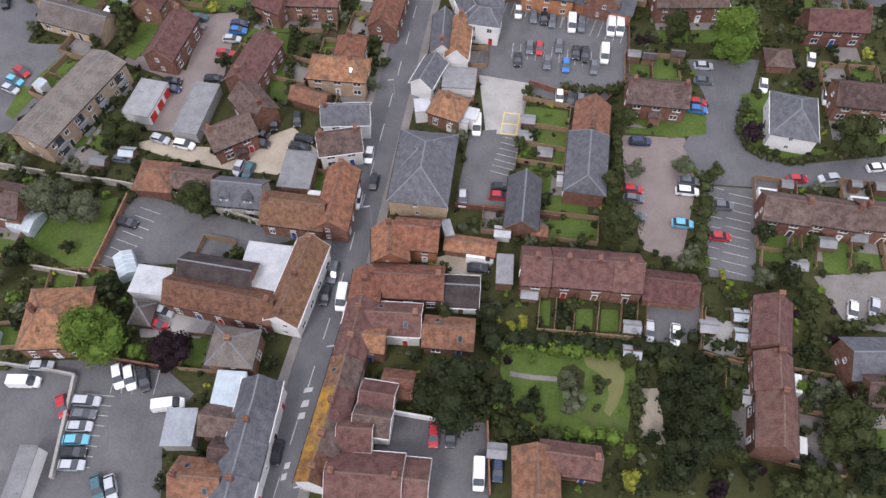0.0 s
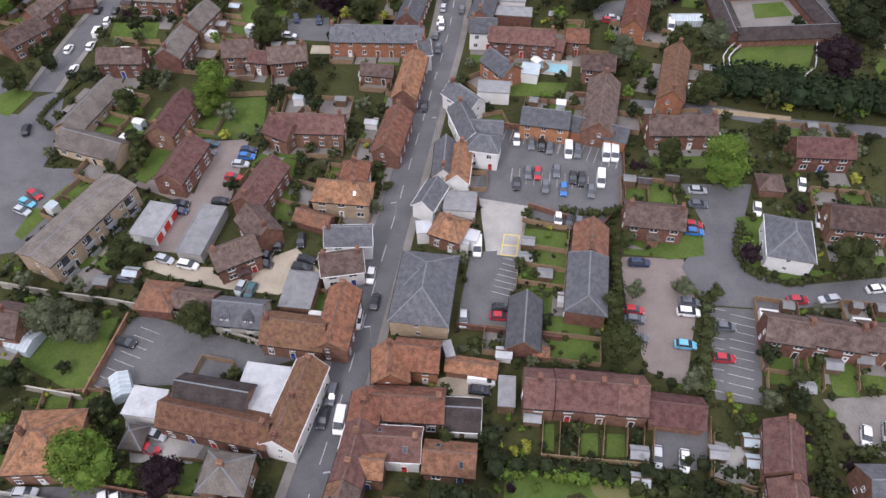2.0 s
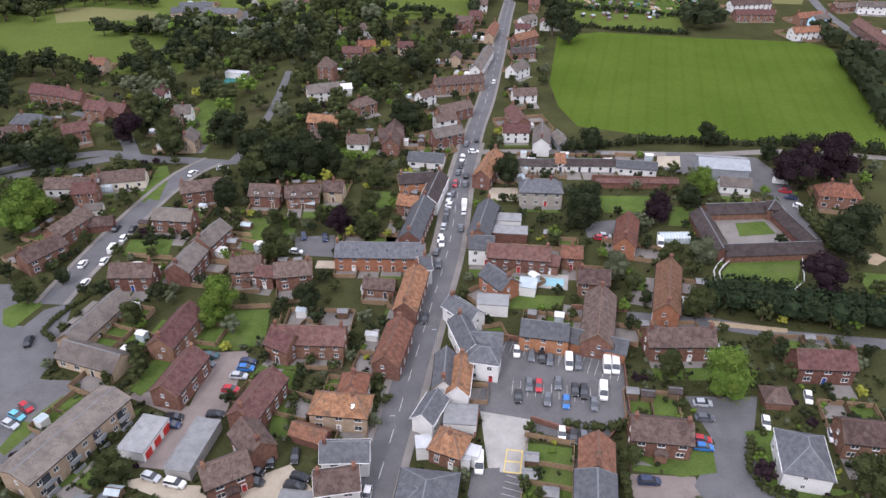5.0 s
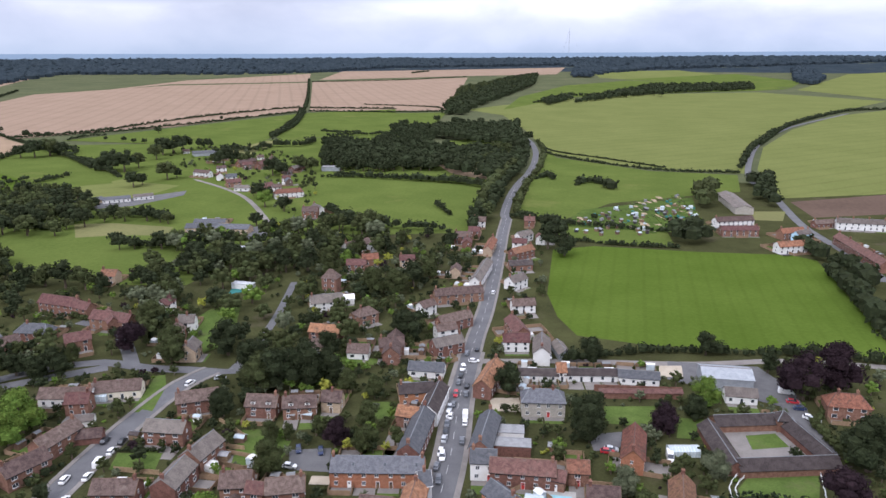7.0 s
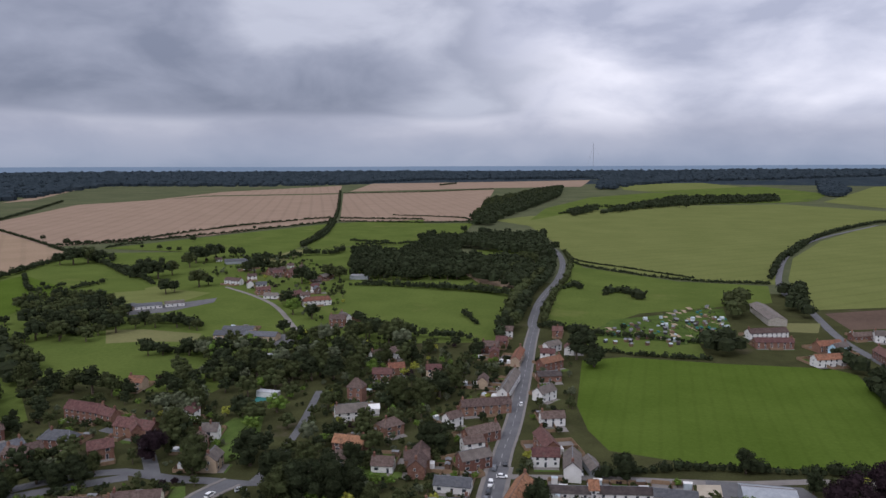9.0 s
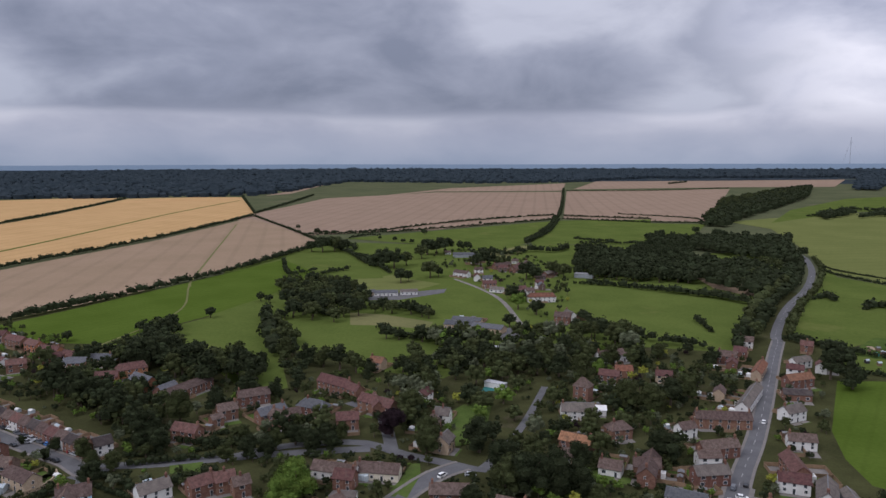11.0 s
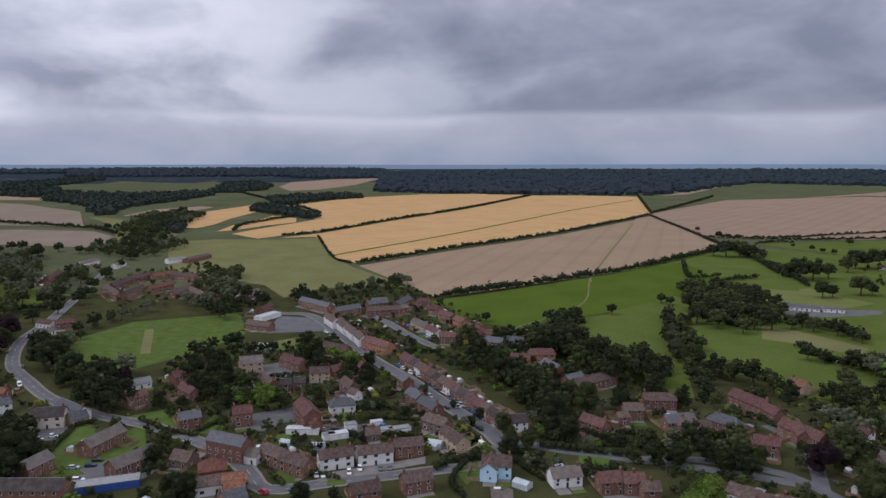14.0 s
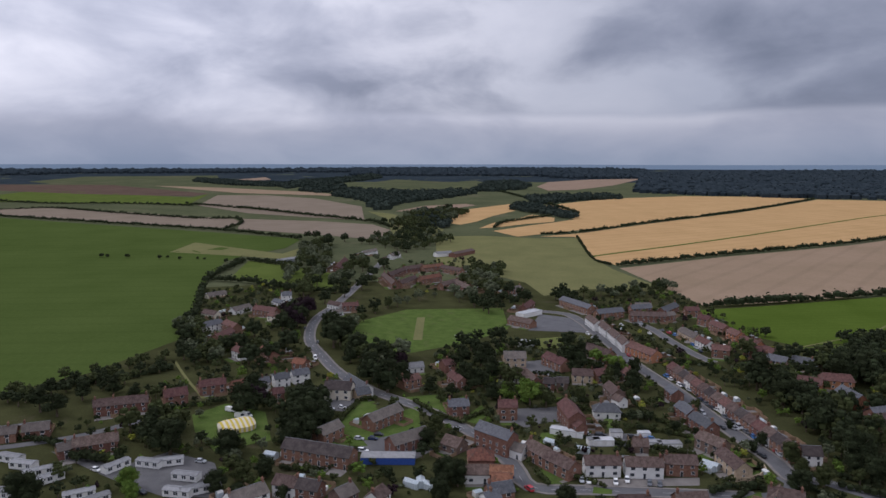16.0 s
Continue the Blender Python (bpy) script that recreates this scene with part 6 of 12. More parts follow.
patch('ground_patch', 'lawn', 'green walled lawn', [(-93.7, 53.1), (-91.7, 61.5), (-79.4, 66.5), (-77, 48.7)], category='ground')
patch('ground_patch', 'lawn', 'green front lawn', [(17.7, 110.6), (34.4, 112.3), (34.5, 105.9), (27, 103.2), (18, 106.6)], category='ground')
patch('ground_patch', 'lawn', 'green lawn round the houses', [(41.6, 118.7), (48.3, 120.9), (47.3, 108.5), (56.3, 106.4), (60.8, 106.6), (51.6, 102), (43.7, 104.4)], category='ground')
patch('ground_patch', 'lawn', 'green back lawn', [(3.4, 83.4), (11.6, 85.8), (12.3, 78.4), (4.2, 76.8)], category='ground')
patch('ground_patch', 'lawn', 'narrow back gardens', [(-3.8, 106.3), (5.4, 106.5), (6.5, 91.2), (-2.8, 90.8)], category='ground')
patch('ground_patch', 'lawn', 'narrow back garden lawn', [(45.5, 85.1), (50.3, 86.1), (49.3, 76.9), (45.2, 76.7)], category='ground')
patch('ground_patch', 'lawn', 'narrow back garden lawn', [(51.2, 84.3), (55, 85), (54.4, 76.7), (50.9, 77.2)], category='ground')
patch('ground_patch', 'lawn', 'narrow back garden lawn', [(56, 84.6), (61.3, 85.6), (61, 76.8), (56.4, 76.5)], category='ground')
patch('ground_patch', 'lawn', 'small back garden lawn', [(5.3, 60.2), (7.3, 60.6), (7.7, 55.5), (5.6, 55.7)], category='ground')
patch('ground_patch', 'lawn', 'small back garden lawn', [(12, 59.8), (15, 60.4), (15.2, 56.1), (12.2, 55.9)], category='ground')
patch('ground_patch', 'lawn', 'small back garden lawn', [(16.5, 60.7), (19.5, 61.1), (19.8, 56.9), (16.6, 56.2)], category='ground')
patch('ground_patch', 'lawn', 'grass verge', [(-109.7, 98.9), (-104.9, 98.9), (-108, 90.4), (-111.9, 91.4)], category='ground')
patch('ground_patch', 'lawn', 'grass verge', [(-113.3, 90.2), (-108.6, 90.3), (-110.2, 80.9), (-112.8, 82)], category='ground')
patch('ground_patch', 'lawn', 'grass strip', [(-88, 122.4), (-96.2, 114.8), (-95.4, 103.6), (-92.1, 102.4)], category='ground')
patch('ground_patch', 'lawn', 'back lawn', [(-86.7, 124.7), (-76.7, 126.7), (-76.3, 121.7), (-85.9, 120.8)], category='ground')
patch('ground_patch', 'lawn', 'side lawn', [(-63.6, 117.4), (-59.5, 117.3), (-58.4, 105.6), (-61.5, 103.2)], category='ground')
patch('ground_patch', 'lawn', 'side lawn', [(-60.9, 105.1), (-56.9, 105.9), (-54.5, 97.8), (-58.4, 97)], category='ground')
patch('ground_patch', 'lawn', 'back lawn of the flats', [(-91.7, 97.1), (-89.4, 99.4), (-91, 85.5), (-92.2, 77.4), (-95.4, 73.7), (-96.1, 77.4)], category='ground')
patch('ground_patch', 'concrete', 'paved patio garden', [(42.9, 62.6), (34, 63.1), (34.6, 56.5), (39.9, 55.5)], category='ground')
bay_lines(-14.2, 139.2, 1.2, 137.8, 9, 4.8, -1)
bay_lines(1.7, 137.3, 15.8, 134.8, 8, 5.5, -1)
bay_lines(-8.9, 119.9, 10.7, 120.8, 11, 4.8, 1)
bay_lines(-7.2, 96.8, -8.3, 87.5, 6, 4.5, 1)
bay_lines(-76.7, 51.5, -74.2, 65.1, 7, 4.6, -1)
bay_lines(-64.3, 33.4, -57, 34.6, 4, 5, -1)
bay_lines(-66.1, 15.8, -67.3, 27.6, 7, 4.8, -1)
bay_lines(39.1, 91.3, 37.5, 73.3, 9, 4.6, 1)
bay_lines(33.3, 92.3, 32, 73.4, 8, 4.8, 1)

# houses along the high street
house(-96.8, 85.1, 77, 25.3, 8.8, 5.6, 6.9, 'grey_tile', 'buff_brick', chimneys=0, kind='block_of_flats', balconies=4)
house(-83.8, 106.9, -92, 13.5, 6.8, 4.7, 7.3, 'maroon_tile', 'brick')
house(-63.2, 103.5, -97, 13.8, 6.8, 4.7, 7.3, 'maroon_tile', 'brick')
house(-59.2, 91.8, -40, 8.4, 6.4, 4.7, 7.2, 'brown_tile', 'brick')
house(-61.1, 83.5, 41, 8.9, 6.4, 4.7, 7.2, 'brown_tile', 'brick', porch=1)
flat_building(-83.4, 90.3, 89, 10, 6, 2.6, 'flat_felt', 'white_render', doors='red_paint')
flat_building(-71.7, 89.8, -89, 14.1, 5.5, 2.6, 'flat_felt', 'concrete', doors='steel_sheet')
house(-44.4, 104.7, 5, 12.5, 6.8, 4.9, 7.9, 'orange_tile', 'buff_brick', hip=0.8, skylights=2)
house(-43.5, 110.3, -83, 8.3, 6.0, 4.9, 7.4, 'orange_tile', 'buff_brick', hip=0.7)
house(-39.4, 92.6, 13, 9.4, 5.6, 4.7, 7.2, 'slate', 'white_render')
house(-38.8, 85.5, 21, 8.3, 6.0, 4.5, 7.1, 'brown_tile', 'white_render', chimneys=2, kind='cottage')
house(-49.1, 97.9, -9, 7.9, 4.0, 2.4, 3.9, 'red_tile', 'brick', chimneys=0, windows=0, kind='outbuilding')
house(-42.5, 67.9, 3, 11.5, 7.2, 4.2, 7.2, 'mossy_tile', 'brick', windows=1)
house(-35.4, 71.9, -85, 13.6, 6.0, 4.7, 7.3, 'orange_tile', 'brick', chimneys=2)
house(-54.2, 69.9, 5, 9.2, 6.4, 4.2, 7.1, 'slate', 'stone', dormers=2, kind='chapel_house', chimneys=0)
house(-72.4, 71.1, 5, 7.3, 6.8, 3.0, 5.3, 'red_tile', 'brick', hip=0.8, chimneys=0, windows=0, kind='outbuilding')
house(-65, 72, 3, 8, 4.8, 2.8, 4.4, 'brown_tile', 'brick', chimneys=0, windows=0, kind='outbuilding')
flat_building(-45.5, 78.1, 5, 6.3, 9, 3, 'flat_felt', 'brick', kind='outbuilding')
house(-96.5, 59.2, -0, 6.4, 7.2, 4.7, 7.6, 'brown_tile', 'brick')
glasshouse(-93.6, 57.1, -7, 5, 5, name='conservatory')
house(-76, 38.1, 14, 10.6, 11, 4.8, 8.4, 'orange_tile', 'brick', hip=0.8, chimneys=1)
house(-77.5, 37.1, 107, 4.8, 5.6, 4.2, 6.7, 'orange_tile', 'brick', chimneys=0)
house(-49.5, 47.5, -1, 19.4, 6.0, 4.4, 7.1, 'mossy_tile', 'brick', chimneys=1, windows=1, kind='inn')
house(-51.7, 52, 1, 12.9, 5.2, 5.2, 7.4, 'dark_tile', 'brick', chimneys=0, kind='inn_annexe')
flat_building(-44.4, 55.1, -87, 9.4, 8, 4.2, 'white_roof', 'white_render', kind='inn_kitchen')
house(-37.2, 52.8, -93, 16.3, 5.6, 5.3, 7.9, 'mossy_tile', 'white_render', chimneys=3, kind='inn')
flat_building(-63.9, 48.9, 3, 6.4, 5.5, 3, 'white_roof', 'white_render', kind='store')
glasshouse(-70.5, 51.6, -52, 5, 3.5, name='greenhouse')
house(-63.1, 42.8, 6, 3.4, 4.0, 2.3, 4.4, 'grey_tile', 'timber', hip=1, chimneys=0, windows=0, kind='summer_house')
house(-44.2, 39, -84, 6.5, 7.5, 4.7, 7.7, 'grey_tile', 'brick', hip=0.85)
house(-41.4, 26.6, 3, 6.4, 4.8, 4.2, 6.2, 'brown_tile', 'brick', chimneys=0)
house(-39.1, 22, 3, 4.3, 4.8, 4.2, 6.2, 'brown_tile', 'brick', chimneys=0)
house(-41.9, 17.2, 6, 7.3, 6.4, 4.2, 6.9, 'red_tile', 'brick', skylights=2)
flat_building(-48.5, 24.7, 11, 4.8, 6, 3, 'steel_sheet', 'concrete', kind='workshop')
flat_building(-42.6, 32, 8, 4.7, 6, 4, 'plastic_sheet', 'white_render', kind='store')
flat_building(-69.7, 12.8, 8, 2.7, 8.5, 3.5, 'flat_felt', 'white_render', kind='garage_block')
# the old range along the street and its rear wings
house(-25.1, 54.4, 96, 6.0, 5.0, 5.2, 7.6, 'orange_tile', 'brick', kind='terraced_house', chimneys=1, plot=0)
house(-24.7, 48.8, 92, 5.2, 5.0, 5.2, 7.65, 'maroon_tile', 'white_render', kind='terraced_house', chimneys=1, plot=0)
house(-24.6, 43.5, 90, 5.6, 5.0, 5.2, 7.6, 'maroon_tile', 'brick', kind='terraced_house', chimneys=1, plot=0)
house(-24.6, 37.8, 91, 5.5, 5.0, 5.2, 7.7, 'brown_tile', 'buff_brick', kind='terraced_house', chimneys=0, skylights=1, back='mossy_tile', plot=0)
house(-24.6, 32.3, 89, 5.6, 5.0, 5.2, 7.65, 'maroon_tile', 'brick', kind='terraced_house', chimneys=1, back='lichen_tile', plot=0)
house(-24.6, 26.9, 89, 5.2, 5.0, 5.2, 7.7, 'brown_tile', 'brick', kind='terraced_house', chimneys=1, back='lichen_tile', plot=0)
house(-24.6, 22.0, 89, 4.5, 5.0, 5.2, 7.65, 'mossy_tile', 'white_render', kind='terraced_house', chimneys=1, back='lichen_tile', plot=0)
house(-18.2, 57.2, 8, 12.1, 6.4, 4.4, 7.0, 'red_tile', 'brick', chimneys=1, plot=0)
house(-8.7, 57.8, 8, 5.9, 6.0, 3.0, 5.4, 'dark_tile', 'white_render', chimneys=0, plot=0)
house(-19.0, 49.5, 8, 9.1, 5.8, 4.5, 6.8, 'maroon_tile', 'white_render', chimneys=1, skylights=2, plot=0)
house(-9.3, 49.4, 6, 8.2, 5.6, 3.2, 5.4, 'red_tile', 'brick', chimneys=0, skylights=2, plot=0)
house(-21.8, 45.1, 5, 4.5, 4.6, 4.8, 6.6, 'orange_tile', 'brick', chimneys=0, plot=0)
house(-18.2, 35.3, 2, 5.1, 5.0, 4.6, 6.6, 'maroon_tile', 'white_render', chimneys=0, plot=0)
house(-15.8, 39.0, 4, 4.8, 4.4, 2.6, 4.4, 'red_tile', 'brick', chimneys=0, windows=0, kind='outbuilding', plot=0)
house(-18.0, 31.4, 3, 5.5, 4.6, 5.0, 6.8, 'brown_tile', 'white_render', chimneys=0, plot=0)
house(-20.2, 29.0, 8, 5.0, 5.4, 4.8, 7.0, 'maroon_tile', 'white_render', chimneys=0, plot=0)
house(-17.0, 22.4, 7, 11.0, 8.2, 4.3, 7.6, 'maroon_tile', 'white_render', chimneys=2, plot=0)
house(-9.4, 23.3, 6, 3.7, 7.6, 3.8, 6.8, 'maroon_tile', 'white_render', chimneys=0, plot=0)
house(-37.0, 31.7, 96, 5.0, 6.2, 5.2, 7.8, 'slate', 'white_render', kind='terraced_house', chimneys=0, plot=0)
house(-36.6, 26.7, 95, 5.0, 6.2, 5.2, 7.8, 'slate', 'white_render', kind='terraced_house', chimneys=1, plot=0)
house(-36.2, 21.4, 94, 5.6, 6.2, 5.2, 7.8, 'slate', 'white_render', kind='terraced_house', chimneys=0, plot=0)
house(-35.8, 14.8, 94, 7.5, 6.2, 5.2, 7.8, 'slate', 'white_render', kind='terraced_house', chimneys=1, plot=0)
house(-23.1, 63.9, -75, 6.7, 6.4, 4.7, 7.5, 'orange_tile', 'orange_brick', chimneys=2)
house(-18.8, 67, 5, 7.8, 6.4, 4.7, 7.5, 'orange_tile', 'orange_brick')
house(-8.9, 68, 2, 9.1, 3.2, 2.4, 3.5, 'orange_tile', 'brick', chimneys=0, windows=0, kind='garage_row')
flat_building(-1.8, 63.9, 7, 2.9, 6, 2.8, 'flat_felt', 'timber', kind='store')
house(-20.8, 82.2, -86, 17.2, 11, 5, 8.8, 'slate', 'buff_brick', hip=1, chimneys=0, windows=1, kind='village_hall', plot=0)
house(-22.1, 83.9, 1, 8, 9, 4.9, 7.9, 'slate', 'buff_brick', hip=1, chimneys=0, windows=0, kind='village_hall_wing', plot=0)
house(-24.5, 119.8, -82, 11.3, 4.8, 4.7, 7.0, 'slate', 'white_render')
house(-20.8, 118.6, -85, 11.6, 4.8, 4.7, 7.0, 'orange_tile', 'white_render')
house(-16.4, 126.3, -0, 7.4, 6.4, 5.6, 7.6, 'slate', 'white_render', hip=0.8, chimneys=0)
house(-19.3, 99.5, -12, 6.8, 6.4, 4.2, 6.7, 'orange_tile', 'brick', hip=0.8)
flat_building(-18.7, 108.3, 6, 7, 6, 3.4, 'flat_felt', 'white_render', kind='shop_extension')
flat_building(-16.6, 98.3, 4, 3.6, 4, 3, 'white_roof', 'white_render', kind='shop_extension')
house(-25.4, 108, -102, 8.1, 4.8, 4.2, 6.2, 'slate', 'white_render', chimneys=0)
house(-0.6, 78.7, -86, 11.5, 6.0, 3.4, 6.0, 'slate', 'brick', chimneys=0, kind='hall')
house(10.2, 101, -89, 8.4, 6.8, 4.7, 7.5, 'red_tile', 'brick')
house(10.3, 89.8, -88, 14.4, 7.6, 4.7, 7.8, 'slate', 'brick', hip=0.4, chimneys=0)
house(23, 111.2, 4, 12, 7.2, 4.7, 7.3, 'brown_tile', 'brick', chimneys=2, porch=1, kind='semi_detached_house')
house(50.7, 110.1, -92, 11.5, 9.0, 4.8, 8.2, 'slate', 'white_render', hip=1, chimneys=0, plot=0)
house(49.4, 129.4, 6, 5.6, 5.2, 2.3, 4.0, 'brown_tile', 'brick', hip=0.9, chimneys=0, windows=0, kind='garage_row')
house(61.3, 141.2, 8, 12.8, 6.8, 4.7, 7.5, 'maroon_tile', 'brick')
house(65.6, 119, 4, 12.4, 7.2, 4.7, 7.5, 'brown_tile', 'brick', chimneys=1)
house(47.9, 86.4, 1, 8.1, 6.4, 4.7, 7.2, 'brown_tile', 'brick')
house(56.6, 87.2, 0, 9.1, 6.4, 4.5, 6.9, 'brown_tile', 'brick')
house(66.6, 88.1, 4, 11, 6.4, 4.7, 7.2, 'brown_tile', 'brick')
glasshouse(58.4, 87, 4, 4, 3.5, name='conservatory')
house(3.6, 64.6, 7, 5.3, 7.6, 4.7, 7.7, 'maroon_tile', 'brick', chimneys=1, kind='terraced_house', plot=0)
house(9, 65.4, 7, 5.3, 7.6, 4.7, 7.6, 'maroon_tile', 'brick', chimneys=1, kind='terraced_house', plot=0)
house(14.3, 66, 7, 5.3, 7.6, 4.7, 7.7, 'maroon_tile', 'brick', chimneys=1, kind='terraced_house', plot=0)
house(19.6, 66.5, 7, 5.3, 7.6, 4.7, 7.9, 'maroon_tile', 'brick', chimneys=1, kind='terraced_house', plot=0)
house(27.7, 66.2, 4, 9.2, 6.0, 2.6, 4.9, 'maroon_tile', 'brick', chimneys=0, windows=0, kind='garage_row')
house(44.6, 61, -94, 9.9, 6.0, 5.0, 7.7, 'maroon_tile', 'brick', chimneys=1, kind='terraced_house')
house(44.5, 51.9, -90, 7.1, 5.8, 5.0, 7.65, 'maroon_tile', 'brick', chimneys=1, kind='terraced_house')
house(44.7, 43.7, -92, 9.6, 6.0, 5.0, 7.7, 'maroon_tile', 'brick', chimneys=1, kind='terraced_house')
house(8.6, 27.8, -81, 8.7, 6.8, 4.3, 7.1, 'red_tile', 'brick', chimneys=1, plot=0)
house(13.4, 31.8, 4, 8.9, 4.8, 3.8, 6.1, 'maroon_tile', 'brick', chimneys=1, plot=0)
house(60.5, 58, 11, 7.8, 7.2, 4.7, 7.5, 'slate', 'brick')
house(61.4, 52.9, 11, 4.9, 5.6, 4.7, 7.2, 'brown_tile', 'brick')

# big garden and street trees
shrub(1.1, 54.0, 1.2, 'yellow')
shrub(3.0, 55.2, 1.4, 'yellow')
shrub(2.5, 53.7, 1.0, 'light')
shrub(7.5, 51.9, 1.1, 'light')
shrub(9.6, 50.7, 1.3, 'light')
shrub(9.7, 53.7, 1.0, 'light')
shrub(12.5, 51.3, 1.2, 'mid')
shrub(16.6, 54.3, 1.2, 'light')
shrub(18.1, 53.9, 1.1, 'light')
shrub(28.9, 52.5, 1.2, 'yellow')
shrub(29.4, 54.2, 1.0, 'light')
shrub(1.6, 47.5, 1.2, 'copper')
shrub(1.7, 50.2, 1.4, 'light')
shrub(16.8, 47.2, 1.2, 'mid')
shrub(17.4, 45.5, 1.3, 'mid')
shrub(11.5, 46.6, 0.8, 'olive')
shrub(13.3, 47.8, 0.8, 'olive')
shrub(12.2, 44.5, 0.8, 'olive')
shrub(14.0, 45.6, 0.8, 'olive')
shrub(37.5, 71.6, 1.1, 'yellow')
shrub(38.5, 69.0, 0.9, 'yellow')
shrub(41.0, 68.3, 1.3, 'light')
shrub(5.5, 48.3, 1.0, 'light')
shrub(6.8, 42.3, 1.6, 'dark')
shrub(8.1, 39.1, 1.5, 'mid')
shrub(4.5, 38.4, 1.4, 'mid')
shrub(24.8, 49.6, 1.5, 'mid')
shrub(25.6, 52.3, 1.3, 'dark')
shrub(37.0, 57.9, 1.0, 'light')
shrub(45.3, 119.1, 1.3, 'mid')
shrub(43.9, 113.1, 1.3, 'mid')
shrub(43.6, 107.4, 1.3, 'mid')
shrub(46.0, 104.1, 1.3, 'mid')
tree(-61.8, 66.1, 4.3, 9.0, 'mid')
tree(-68.1, 36.3, 6.3, 12.0, 'light')
tree(-54.4, 36.2, 4.3, 8.9, 'copper')
tree(-6.1, 37.9, 7.1, 13.5, 'dark')
tree(0.6, 39.8, 3.6, 7.7, 'dark')
tree(31.9, 43, 5.6, 11.7, 'dark')
tree(31.4, 36.4, 4.8, 10.1, 'dark')
tree(37.5, 128.6, 7.5, 14.2, 'light')
tree(26.6, 133.2, 3.8, 8.0, 'mid')
tree(17.6, 76.6, 4.6, 9.7, 'mid')
tree(62.6, 105.9, 5.7, 11.9, 'mid')
tree(23, 31, 2.1, 4.5, 'yellow')
tree(-83.4, 79.8, 4.4, 9.1, 'mid')
tree(-88, 60.5, 5.2, 10.8, 'olive')
tree(-82.1, 61, 3.8, 8.1, 'olive')
tree(55.9, 46.1, 5.2, 10.9, 'mid')
tree(37, 41.5, 3.6, 7.5, 'dark')
tree(-71.4, 46.3, 3.2, 6.7, 'dark')
tree(20, 91.5, 2.6, 5.5, 'olive')
tree(15.3, 85.9, 3.2, 6.8, 'mid')
tree(17.4, 103.4, 3.0, 6.3, 'mid')
tree(3.4, 81.2, 1.9, 4.0, 'dark')
tree(-98.7, 112.4, 2.8, 5.9, 'mid')
tree(-63.6, 79.5, 1.6, 5.3, 'conifer')
tree(-10.6, 53.3, 2.3, 4.9, 'mid')
tree(30.4, 72.5, 2.6, 5.5, 'olive')
tree(44.1, 71.8, 2.4, 5.0, 'olive')
tree(29.3, 94.8, 2.7, 5.6, 'olive')
tree(35.5, 94.3, 2.2, 4.6, 'mid')
tree(-2.7, 54.1, 2.9, 6.1, 'dark')
tree(61.7, 52.2, 3.6, 7.7, 'mid')
tree(56.5, 62.3, 1.7, 3.6, 'copper')
tree(-36.9, 103.9, 2.1, 4.5, 'olive')
tree(-36.3, 111.5, 1.7, 3.6, 'mid')
tree(49.3, 35, 2.6, 5.4, 'mid')
tree(-91.2, 49, 3.1, 6.5, 'dark')
tree(-87.9, 49.1, 2.0, 4.3, 'mid')
tree(-61.2, 35.6, 2.1, 4.4, 'light')
tree(5.4, 39.3, 2.5, 5.3, 'dark')
tree(12.3, 44.8, 2.2, 4.6, 'olive')
tree(55.4, 52.4, 2.3, 4.8, 'olive')
tree(46.7, 33, 3.4, 7.1, 'mid')
tree(-0.3, 92.8, 1.6, 3.3, 'mid')

# vehicles
car(-9.5, 134.6, -83, 'white')
car(-5.8, 133.7, -84, 'grey')
car(-3.3, 133.6, -84, 'black')
car(-1.3, 133.1, -85, 'grey')
car(3.3, 132.9, -85, 'white', 'van')
car(5.5, 133.1, -86, 'grey', 'estate')
car(12.3, 133.5, -87, 'white', 'van')
car(14.3, 133.9, -87, 'white', 'van')
car(-5.3, 123.4, -84, 'grey')
car(-3.1, 123.6, -84, 'red')
car(1.2, 125.2, -85, 'grey')
car(5.2, 123.8, -86, 'black')
car(7.2, 123.5, -86, 'black', 'estate')
car(11.6, 124.4, -87, 'white', 'van')
car(-7.4, 119.1, -83, 'black')
car(-0.8, 119.5, -85, 'grey')
car(3.4, 119.5, -85, 'blue')
car(9.6, 120, -86, 'grey')
car(3.1, 109.8, -85, 'white')
car(5.5, 109.3, -86, 'black')
car(7.7, 109.4, -86, 'grey')
car(-13, 98.2, -82, 'white', 'van')
car(-12.5, 79.3, -81, 'silver')
car(46.4, 121.8, -93, 'white')
car(59.6, 120.8, -96, 'white')
car(57.1, 131.9, -95, 'white')
car(25, 57.8, -89, 'silver')
car(29.5, 58, -90, 'white')
car(60.4, 68.9, -97, 'white')
car(64.2, 70.3, -98, 'silver')
car(-63.1, 31.4, -58, 'white', 'estate')
car(-61, 31.6, -58, 'white', 'estate')
car(-58.5, 31.8, -59, 'black', 'estate')
car(-58.4, 13.6, -56, 'teal')
car(-56.3, 14, -57, 'silver')
car(-70, 24.7, -56, 'red')
car(-8.4, 32.2, -80, 'red')
car(-5.7, 32.7, -81, 'black')
car(-0.1, 27.5, -82, 'white', 'van')
car(2.7, 28.9, -83, 'navy')
car(-55.1, 90.5, -73, 'black')
car(-50.6, 92.5, -74, 'black')
car(-5.4, 83.4, 7, 'black')
car(-5.5, 81.3, 7, 'red')
car(33.5, 125.2, 7, 'silver')
car(33.5, 120.6, 7, 'grey')
car(32.2, 114, 4, 'red')
car(32.4, 111.9, 4, 'blue')
car(52.2, 97.1, 11, 'red')
car(58.5, 98.6, -162, 'silver')
car(68.2, 103.2, 18, 'white')
